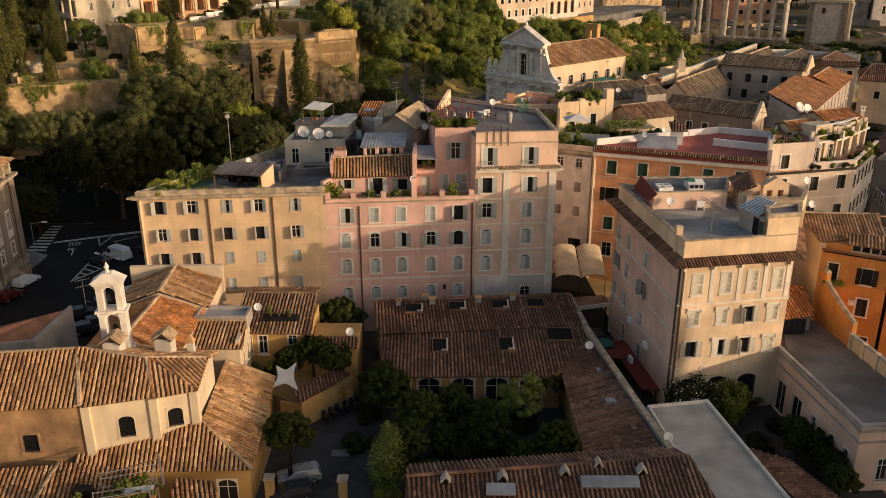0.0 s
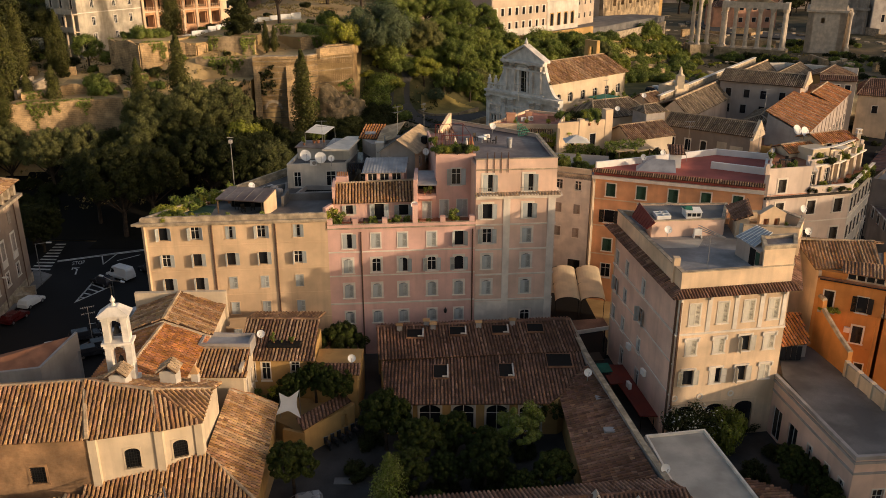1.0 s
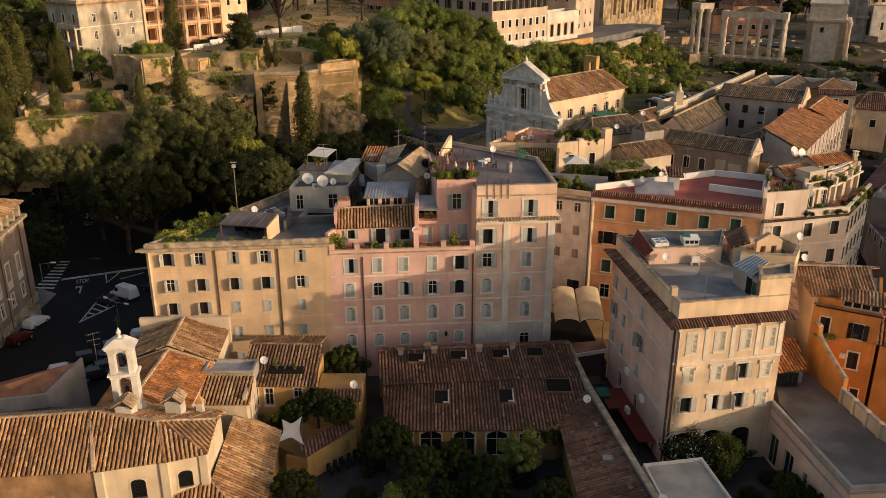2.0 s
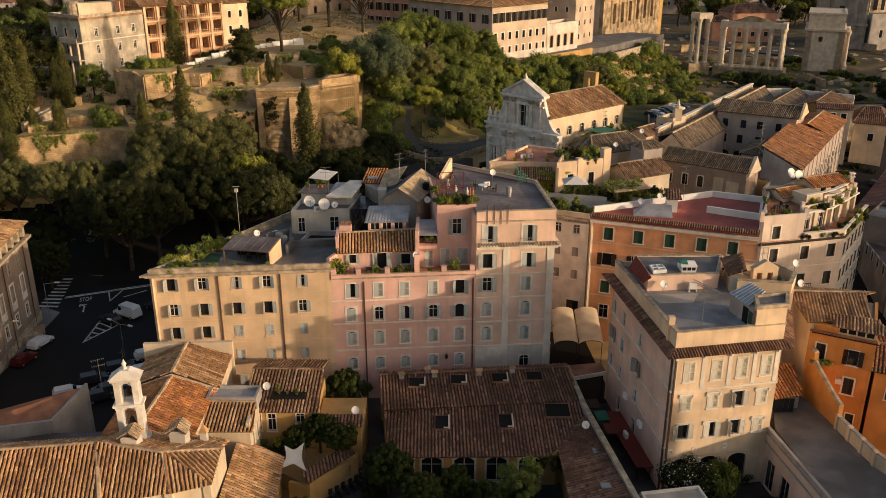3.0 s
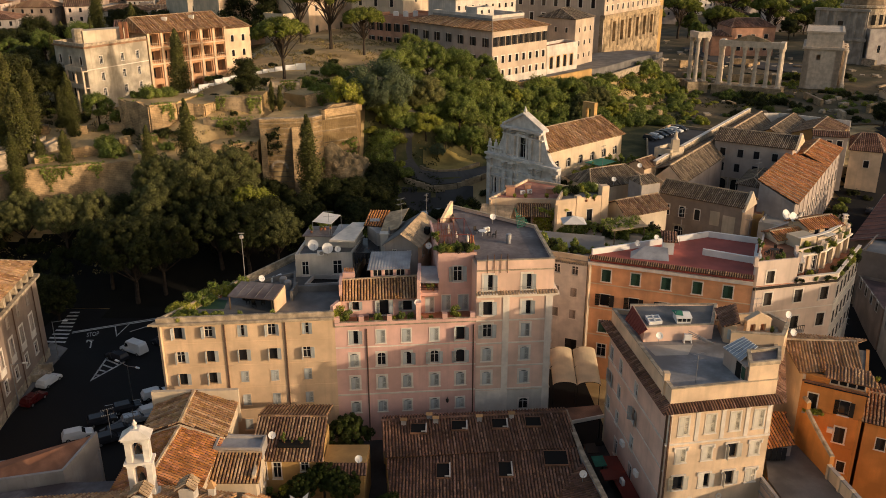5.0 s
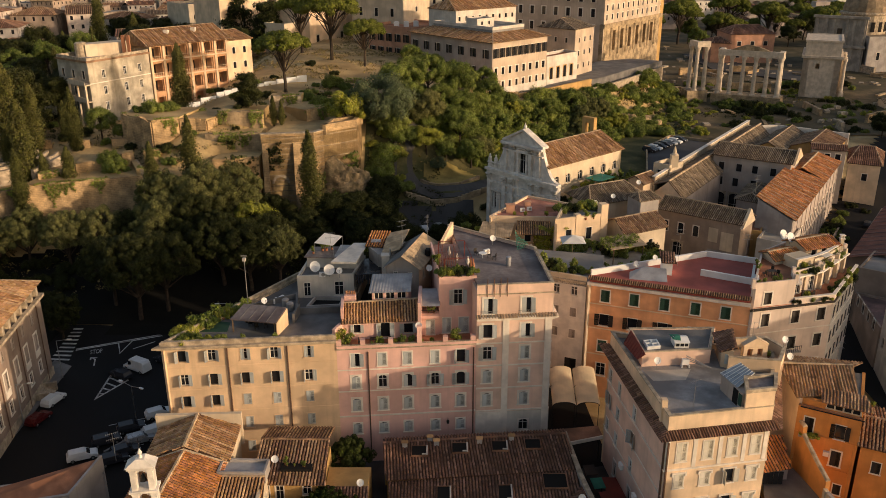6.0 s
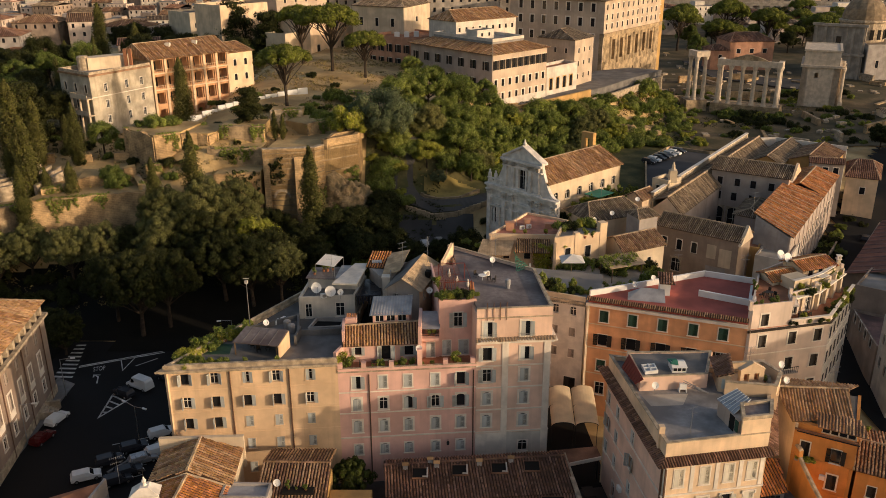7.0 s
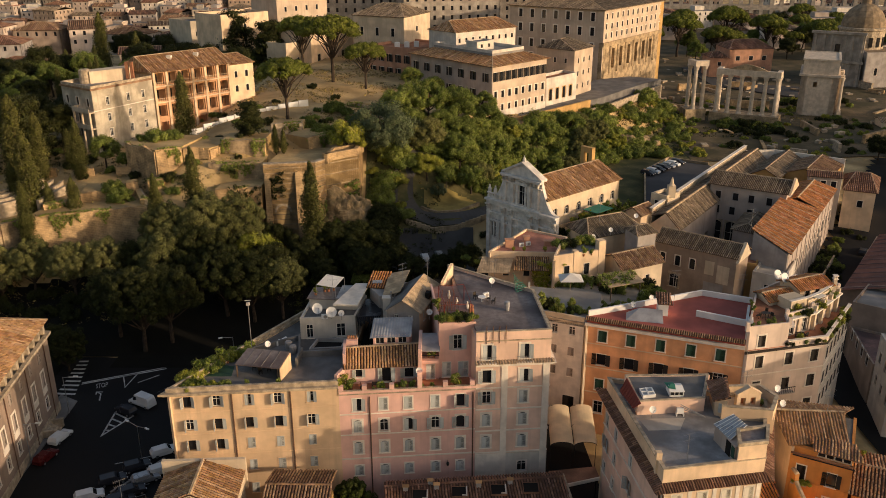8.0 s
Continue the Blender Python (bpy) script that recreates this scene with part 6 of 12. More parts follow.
    part("roof", Mesh().add([(-52, 72.5, 6.6), (-41.2, 75.2, 6.4), (-39.6, 80.0, 8.0), (-52, 76.5, 5.8), (-52, 72.5, 6.3), (-41.2, 75.2, 6.1), (-39.6, 80.0, 7.7), (-52, 76.5, 5.5)], [(0, 1, 2, 3), (7, 6, 5, 4), (0, 4, 5, 1), (1, 5, 6, 2), (2, 6, 7, 3), (3, 7, 4, 0)]), "terracotta", t)
    g = Mesh()
    strip(g, [(-52, 72.0), (-41.0, 74.9), (-39.2, 80.2)], 0, 6.9, 0.35)
    g.add([(-41.0, 74.9, 6.9), (-39.2, 80.2, 6.9), (-39.2, 80.2, 8.3), (-41.3, 75, 6.9), (-39.5, 80.3, 6.9), (-39.5, 80.3, 8.3)], [(0, 1, 2), (5, 4, 3), (0, 2, 5, 3), (1, 4, 5, 2)])
    strip(g, [(-39.2, 80.2), (-52, 77)], 0, 6.2, 0.35)
    part("wall", g, "greyst", t)
    part("lower_roof", Mesh().prism([(-50, 68.2), (-33.8, 70), (-33.8, 75), (-40.8, 74.6), (-50, 72)], 3, 5.6), "bitumen", t)
    # awnings over the alley
    for x in (14.4, 17.7):
        c = thing("awning", (x + 1.5, 101, 5), "cream canvas barrel awning in the alley", "awning", "awnings in the alley")
        k, n = 12, 6
        g = Mesh()
        for s in (0, 0.03):
            for j in range(n + 1):
                yy = 98.0 + 7.4 * j / n
                for i in range(k + 1):
                    an = math.pi * i / k
                    g.v.append((x + 1.6 - 1.6 * math.cos(an) + 0.05 * j, yy, 3.9 + 0.24 * j + (0.62 - s) * math.sin(an)))
        o = (k + 1) * (n + 1)
        for j in range(n):
            for i in range(k):
                a0 = j * (k + 1) + i
                g.f += [(a0, a0 + 1, a0 + k + 2, a0 + k + 1), (o + a0 + k + 1, o + a0 + k + 2, o + a0 + 1, o + a0)]
        g.m = [0] * len(g.f)
        part("canvas", g, "canvas", c)
        for xx in (x + 0.05, x + 3.0):
            part("post", Mesh().tube((xx, 98.1, 0), (xx, 98.1, 3.9), 0.04, n=6), "iron", c)
        for yy, zz in ((98.05, 3.9), (101.7, 4.62), (105.3, 5.34)):
            g = Mesh()
            for i in range(8):
                p0, p1 = math.pi * i / 8, math.pi * (i + 1) / 8
                g.tube((x + 1.6 - 1.53 * math.cos(p0), yy, zz - 0.05 + 0.58 * math.sin(p0)), (x + 1.6 - 1.53 * math.cos(p1), yy, zz - 0.05 + 0.58 * math.sin(p1)), 0.035, n=5, cap=False)
            part("hoop", g, "iron", c)
    t = thing("alley_canopy", (17, 91, 0), "dark flat canopy roof over the alley", "canopy")
    part("roof", Mesh().prism([(14.0, 89.2), (20.0, 91.2), (19.8, 93.6), (13.6, 92.6)], 3.4, 3.6), "tilebrown", t)
    part("edge_board", Mesh().prism([(13.98, 89.0), (20.02, 91.0), (20.0, 91.18), (13.96, 89.18)], 3.3, 3.75), "trim", t)
    for x, y in ((14.3, 89.6), (19.6, 91.4)):
        part("post", Mesh().box(x - 0.08, x + 0.08, y - 0.08, y + 0.08, 0, 3.4), "iron", t)


low_houses()
g = Mesh()
g.prism([(13, 88.5), (21, 90), (20, 107.5), (12, 111)], -0.3, 0.08)
solid("alley", g, "asphalt", "dark paved alley between the houses", "road", kind="structure")


# ---- row behind the hotel ----
def street_row():
    t = thing("narrow_house", (16, 110, 0), "narrow beige plastered house with small dark windows", "house")
    a, b = (11.8, 111.3), (19.75, 107.75)
    L = dist(a, b)
    w = [dict(u=u, z=z, w=0.9, h=1.35, style="none" if z > 14 else "closed", sh="shuttert", tw=0.06) for u in (4.4, 7.0) for z in (15.6, 12.3, 8.9)] + [dict(u=7.0, z=2.6, w=1.7, h=3.0, style="closed", sh="shutterd", tw=0.1)]
    facade(t, a, b, 0, 18.0, "trim", w)
    band(t, [a, b], 17.6, 0.35, 0.2, "cornice", "cornice")
    part("roof_terrace", Mesh().prism([a, b, (22, 108.5), (24, 118), (13, 121)], 17.2, 18.0), "terrace", t)
    g = Mesh()
    strip(g, [(13, 121), a, b], 18.0, 18.7, 0.3)
    part("parapet", g, "cream", t)

    t = thing("apartment_house", (31, 107, 0), "orange palazzo with green shutters and red roof terrace", "apartment house")
    a, b = (19.9, 107.8), (40.2, 100.2)
    poly = [a, b, (45.4, 112.4), (38.6, 115.6), (22.3, 108.9)]
    w = []
    for k, u in enumerate((2.6, 6.6, 10.7, 14.8, 18.7)):
        w.append(dict(u=u, z=15.3, w=1.2, h=1.75, style="closed", sh="shutterg", tw=0.16))
        w.append(dict(u=u, z=11.6, w=1.3, h=1.75, style="open", sh="shutterd", tw=0.1))
        w.append(dict(u=u, z=7.5, w=1.2, h=1.75, style="closed" if k < 2 else "open", sh="shutterg" if k < 2 else "shutterd", tw=0.16))
        w.append(dict(u=u, z=3.6, w=1.3, h=2.0, style="none", sh="shutterd", tw=0.1))
    facade(t, a, b, 0, 18.0, "orange", w)
    for i in range(1, 5):
        facade(t, poly[i], poly[(i + 1) % 5], 0, 18.0, "cream")
    part("roof_terrace", Mesh().prism(inset_poly(poly, 0.1), 17.6, 18.9), "redfloor", t, "dark red painted terrace")
    g = Mesh()
    strip(g, [a, b], 17.6, 18.05, 0.35, out=0.3)
    part("cornice", g, "trim", t)
    g = Mesh()
    d = (V2(b) - V2(a)).normalized()
    nn = Vector((d.y, -d.x))
    p, q = V2(a) + nn * 0.42, V2(b) + nn * 0.42
    p2, q2 = V2(a) - nn * 0.2, V2(b) - nn * 0.2
    tiles(g, [(*p, 18.55), (*q, 18.55), (*q2, 18.94), (*p2, 18.94)], step=0.3, seg=0.4, r=0.09, slab=0.06)
    part("eaves_tiles", g, ["tilemid", "tilebase"], t)
    for z in (14.75, 11.0, 6.9):
        band(t, [a, b], z, 0.16, 0.06, "hotel")
    g = Mesh()
    strip(g, [(45.2, 112.4), (38.6, 115.4), (22.3, 108.9), (20.3, 108.2)], 18.85, 19.75, 0.3)
    part("parapet", g, "white", t, "whitewashed parapet")
    g = Mesh()
    strip(g, [(35.6, 107.8), (41.8, 104.4), (43.9, 109.6)], 18.9, 19.8, 0.35)
    strip(g, [(41.8, 104.4), (41.2, 102.6)], 18.9, 20.5, 0.6)
    part("terrace_wall", g, "white", t)
    part("stair_hood", Mesh().add([(25.4, 106.6, 18.9), (30.4, 105.4, 18.9), (31.0, 108.2, 18.9), (26.0, 109.2, 18.9), (27.6, 108.0, 20.2), (30.6, 107.2, 20.2)], [(0, 1, 5, 4), (1, 2, 5), (2, 3, 4, 5), (3, 0, 4)]), "zinc", t)
    part("stair_head", Mesh().prism([(30.2, 108.2), (31.6, 107.8), (32.0, 110.0), (30.6, 110.4)], 18.9, 21.0), "white", t)
    g = Mesh()
    tiles(g, [(30.0, 107.7, 20.9), (32.0, 107.3, 20.9), (32.3, 110.2, 21.5), (30.3, 110.7, 21.5)])
    part("stair_roof", g, ["tilebrown", "tilebase"], t)

    t = thing("apartment_house", (50, 106, 0), "grey-beige corner palazzo with planted stepped roof terraces", "apartment house")
    a, b, c = (40.25, 100.15), (52.6, 103.2), (60.6, 113.8)
    poly = [a, b, c, (54, 120), (45.5, 112.5)]
    w = grid((2.4, 7.0, 11.0), (14.5, 10.6, 6.8), 1.15, 1.8, style="closed", sh="shutterd", tw=0.22)
    facade(t, a, b, 0, 17.2, "cornerp", w)
    L = dist(b, c)
    facade(t, b, c, 0, 17.2, "whitewash", grid(even(L, 6), (14.2, 10.4, 6.8), 1.0, 1.8, style="closed", sh="shutterd", tw=0.15))
    for i in range(2, 5):
        facade(t, poly[i], poly[(i + 1) % 5], 0, 17.2, "cornerp")
    part("roof_terrace", Mesh().prism(inset_poly(poly, 0.2), 16.6, 17.3), "terracotta", t)
    band(t, [a, b, c], 16.9, 0.3, 0.18, "shutterd", "gutter")
    band(t, [a, b, c], 13.4, 0.15, 0.06, "trim")
    g = Mesh()
    strip(g, [(46.6, 101.7), b, c], 17.2, 18.0, 0.3)
    part("parapet", g, "cornerp", t)
    up = [(40.3, 100.4), (46.5, 101.9), (47.2, 104.6), (51.6, 106.8), (58.2, 113.6), (54, 119), (45.6, 112.6)]
    facade(t, up[0], up[1], 17.2, 20.1, "cornerp", [dict(u=2.4, z=17.6, w=1.1, h=1.7, style="closed", sh="shutterd", tw=0.22)])
    for i in range(1, 7):
        p, q = up[i], up[(i + 1) % 7]
        L = dist(p, q)
        facade(t, p, q, 17.2, 20.1, "cornerp", [dict(u=u, z=17.35, w=0.9, h=2.1, style="none", tw=0.08) for u in even(L, 2)] if i in (1, 2, 3) else ())
    part("upper_terrace", Mesh().prism(inset_poly(up, 0.15), 19.6, 20.15), "terracotta", t)
    g = Mesh()
    strip(g, up, 20.1, 20.8, 0.25, close=True)
    for p in up[:5]:
        g.box(p[0] - 0.2, p[0] + 0.25, p[1], p[1] + 0.45, 20.1, 21.4)
    part("upper_parapet", g, "cornerp", t)
    k = tiled_house("roof_room", "small roof room with an orange tiled roof", [(51.2, 110.6), (56.6, 112.6), (54.6, 116.4), (49.6, 114)], 20.1, 21.8, 0.8, "hotel", [grid((1.4, 3.2, 4.8), (20.4,), 0.9, 1.1, style="none", tw=0.12, far=True)], roof="tilered", inset=0.0)
    k = tiled_house("roof_room", "low lean-to room under red-brown tiles", [(46.2, 108.6), (50.6, 110.4), (49.0, 113.6), (45.4, 111.8)], 20.1, 20.9, 0.7, "cream", roof="tilered", inset=0.0)
    part("recess_door", Mesh().box(0.2, 2.4, -0.06, 0.0, 17.4, 19.6, mat=wall_pose(up[1], up[2], 0, 0)), "glass", t, "dark glazed terrace door")
    for i in range(3):
        m2 = wall_pose(up[2], up[3], 0.3 + i * 2.1, 0)
        part("pier", Mesh().box(-0.14, 0.14, -0.22, 0.0, 17.3, 20.2, mat=m2), "cream", t)
    for i in range(4):
        m2 = wall_pose(up[3], up[4], 0.4 + i * 2.8, 0)
        part("pier", Mesh().box(-0.3, 0.3, -0.5, 0.0, 17.3, 21.0, mat=m2), "cream", t)
    part("terrace_slab", strip(Mesh(), [up[1], up[2], up[3], up[4]], 20.0, 20.22, 1.0, out=0.75), "trim", t)
    part("terrace_slab", strip(Mesh(), [(46.6, 101.7), b, c], 18.0, 18.14, 0.45, out=0.1), "trim", t)
    # second tier
    part("tier_wall", Mesh().prism([(48.4, 106.6), (51.2, 108.0), (50.2, 110.2), (47.4, 109.0)], 20.15, 21.7), "cream", t)
    part("tier_parapet", strip(Mesh(), [(51.4, 108.0), (53.6, 109.6), (57.6, 113.4)], 20.15, 21.3, 0.3), "cream", t)
    part("tier_coping", strip(Mesh(), [(48.3, 106.5), (51.3, 107.9), (53.6, 109.5), (57.7, 113.4)], 21.7, 21.82, 0.5, out=0.1), "trim", t)
    part("trellis_deck", Mesh().prism([(53.0, 108.4), (54.6, 109.6), (53.8, 110.8), (52.2, 109.6)], 21.3, 21.38), "sash", t)
    ch = thing("chimney", (57.2, 113, 20), "tall cream chimney with an open lantern top", "chimney")
    part("shaft", Mesh().box(56.9, 57.4, 112.7, 113.2, 20.1, 22.5), "cream", ch)
    part("cap", Mesh().box(56.8, 57.5, 112.6, 113.3, 22.5, 22.62).box(56.9, 57.05, 112.7, 113.2, 22.62, 23.0).box(57.25, 57.4, 112.7, 113.2, 22.62, 23.0).box(56.8, 57.5, 112.6, 113.3, 23.0, 23.12), "trim", ch)
    # small balcony with outdoor units
    m2 = wall_pose(a, b, 7.0, 0)
    part("balcony", Mesh().box(-1.2, 1.2, -0.8, 0.0, 10.2, 10.35, mat=m2), "greyst", t)
    for i in range(9):
        part("baluster", Mesh().box(-1.18 + i * 0.29, -1.14 + i * 0.29, -0.8, -0.76, 10.35, 11.2, mat=m2), "iron", t)
    part("handrail", Mesh().box(-1.2, 1.2, -0.82, -0.74, 11.2, 11.26, mat=m2), "iron", t)

    t = thing("apartment_house", (45, 82, 0), "deep orange house with dark shutters and tiled roofs", "apartment house")
    a, b = (39.6, 81.4), (45.3, 78.2)
    w = [dict(u=1.35, z=10.9, w=0.95, h=2.0, style="closed", sh="shutterd", tw=0.14),
         dict(u=4.6, z=11.1, w=1.0, h=1.75, style="open", sh="shutterd", tw=0.1),
         dict(u=4.6, z=7.6, w=1.0, h=1.9, style="closed", sh="shutterd", tw=0.18),
         dict(u=1.9, z=3.6, w=1.3, h=2.2, style="none", tw=0.14),
         dict(u=5.3, z=4.0, w=0.8, h=1.3, style="closed", sh="shutterd", tw=0.12)]
    facade(t, a, b, 0, 14.3, "orange2", w)
    facade(t, (39.2, 92), a, 0, 14.9, "hotel", [dict(u=5.6, z=11.6, w=0.7, h=1.3, style="none", tw=0.06)])
    facade(t, b, (50.4, 88.4), 0, 14.3, "orange2", [dict(u=3, z=11, w=1.0, h=1.7, style="closed", sh="shutterd", tw=0.1), dict(u=7, z=11, w=1.0, h=1.7, style="closed", sh="shutterd", tw=0.1)])
    band(t, [a, b], 14.2, 0.16, 0.16, "tilebrown")
    band(t, [a, b], 10.7, 0.2, 0.07, "orange2")
    band(t, [a, b], 6.9, 0.2, 0.07, "orange2")
    part("loft_floor", Mesh().prism([(39.7, 81.5), (45.2, 78.4), (50.2, 88.2), (39.3, 91.8)], 13.9, 14.25), "concrete", t)
    part("upper_wall", Mesh().prism([(39.7, 81.7), (42.2, 80.3), (42.2, 81.0), (39.7, 82.5)], 14.25, 14.95), "orange2", t)
    part("gable_wall", Mesh().add([(39.62, 82.0, 14.2), (39.2, 92, 14.2), (39.2, 92, 14.9), (39.4, 87.2, 16.2), (39.62, 82.0, 14.85), (40.0, 82.0, 14.2), (39.6, 92, 14.2), (39.6, 92, 14.9), (39.8, 87.2, 16.2), (40.0, 82.0, 14.85)], [(4, 3, 2, 1, 0), (5, 6, 7, 8, 9), (0, 1, 6, 5), (0, 5, 9, 4), (4, 9, 8, 3), (3, 8, 7, 2), (1, 2, 7, 6)]), "hotel", t)
    g = Mesh()
    tiles(g, [(39.3, 81.6, 14.9), (46.2, 81.6, 15.5), (47.6, 86.4, 16.35), (39.2, 87.2, 16.35)], step=0.34, r=0.105)
    tiles(g, [(39.2, 87.2, 16.35), (47.6, 86.4, 16.35), (50.4, 89.4, 15.0), (39.0, 92.4, 15.0)], step=0.34, r=0.105)
    ridge_caps(g, (39.2, 87.2, 16.4), (47.6, 86.4, 16.4), 0.16)
    tiles(g, [(41.5, 80.0, 15.35), (46.2, 77.6, 15.2), (46.4, 80.4, 15.9), (42.1, 82.2, 15.8)], step=0.34, r=0.105)
    part("roof", g, ["tile", "tilemid", "ridge"], t)
    g = Mesh()
    strip(g, [(42.1, 80.35), (45.3, 78.55), (46.6, 81.4)], 14.25, 14.5, 0.12)
    strip(g, [(42.1, 80.35), (45.3, 78.55), (46.6, 81.4)], 15.05, 15.2, 0.12)
    part("dormer_wall", g, "cream", t)
    for i in range(4):
        m = wall_pose((42.1, 80.35), (45.3, 78.55), 0.5 + i * 0.88, 14.5)
        f = part("window_frame", Mesh().box(-0.42, -0.36, -0.04, 0.02, 0, 0.56, mat=m).box(0.36, 0.42, -0.04, 0.02, 0, 0.56, mat=m), "trim", t)
        part("pane", Mesh().box(-0.36, 0.36, -0.02, 0.0, 0.0, 0.56, mat=m), "glass" if i != 1 else "dark", f)
    part("gutter", Mesh().tube((39.7, 81.1, 14.12), (45.4, 77.95, 14.1), 0.07, n=6), "iron", t)
    part("downpipe", Mesh().tube((44.9, 78.28, 0.2), (44.9, 78.28, 11.0), 0.06, n=6), "orange2", t)
    m = wall_pose(a, b, 1.3, 10.6)
    part("balcony", Mesh().box(-0.8, 0.9, -0.75, 0.0, 0.0, 0.12, mat=m), "greyst", t)
    part("air_conditioner", Mesh().box(2.0, 2.6, -0.35, 0.0, -1.9, -1.35, mat=m), "white", t)
    k = tiled_house("side_annex", "low orange annex with a clay tile roof", [(45.6, 78.0), (49.0, 76.2), (53.0, 84.4), (49.4, 86.0)], 0, 11.2, 1.2, "orange2", [grid((1.8,), (8.0,), 0.9, 1.4, style="closed", sh="shutterd", tw=0.1)], roof="tilemid")
    return


street_row()


# ---- house on the west side of the square ----
def west_house():
    t = thing("apartment_house", (-62, 98, 0), "tall umber corner house with pale window surrounds and an attic storey", "apartment house")
    a, b, c = (-55.8, 72), (-60.7, 113.6), (-76, 114.6)
    L = dist(a, b)
    us = [L - 4.3 - 3.9 * i for i in range(9)]
    w = grid(us, (10.6,), 1.0, 1.7, style="closed", sh="shuttert", tw=0.0)
    w += grid(us, (6.6,), 1.15, 2.5, styles=["closed", "none", "closed"], sh="shuttert", tw=0.3, trim="trim")
    w += grid(us, (2.9,), 1.0, 1.8, style="none", tw=0.22, trim="trim")
    facade(t, a, b, 0, 13.2, "brownp", w)
    facade(t, b, c, 0, 13.2, "brownp")
    band(t, [a, b, c], 13.2, 0.4, 0.55, "cornice", "cornice")
    band(t, [a, b, c], 0.0, 1.5, 0.12, "cornice", "base_course")
    m = wall_pose(a, b, 0, 0)
    for u in us:
        part("apron", Mesh().box(u - 0.9, u + 0.9, -0.07, 0.02, 5.5, 6.35, mat=m), "trim", t)
    for k in range(5):
        u = L - 2.3 - 7.8 * k
        part("downpipe", Mesh().tube(m @ Vector((u, -0.14, 0.3)), m @ Vector((u, -0.14, 13.2)), 0.08, n=6), "pipe", t)
    # attic storey, set back behind piers
    part("attic_wall", strip(Mesh(), [a, b, c], 13.6, 15.5, 0.4, out=-0.9), "cream", t)
    for k in range(18):
        u = L - 0.5 - 2.2 * k
        part("attic_pier", Mesh().box(u - 0.35, u + 0.35, 0.05, 0.95, 13.6, 15.4, mat=m), "cornice", t)
        if k % 2 == 0:
            part("attic_window", Mesh().box(u - 1.55, u - 0.65, 0.84, 0.9, 13.9, 15.1, mat=m), "dark", t)
    g = Mesh()
    e0, e1, e2, r0, r1 = (-55.3, 71.5, 15.5), (-60.3, 114.1, 15.5), (-76.5, 115.2, 15.5), (-64.4, 71.5, 18.6), (-68.4, 107.4, 18.6)
    tiles(g, [e0, e1, r1, r0])
    tiles(g, [e1, e2, r1])
    ridge_caps(g, e1, r1)
    part("roof", g, ["tile", "tilebase", "ridge"], t)
    # entrance steps between pale posts
    for k in range(5):
        part("step", Mesh().box(L - 7.6, L - 5.2, -1.9 + 0.35 * k, 0.0, 0.06, 0.18 + 0.17 * k, mat=m), "cornice", t)
    for u in (L - 8.0, L - 4.9):
        part("entrance_pier", Mesh().box(u - 0.22, u + 0.22, -2.0, -0.05, 0.05, 1.3, mat=m).box(u - 0.28, u + 0.28, -2.06, -1.5, 1.3, 1.42, mat=m), "cornice", t)


west_house()


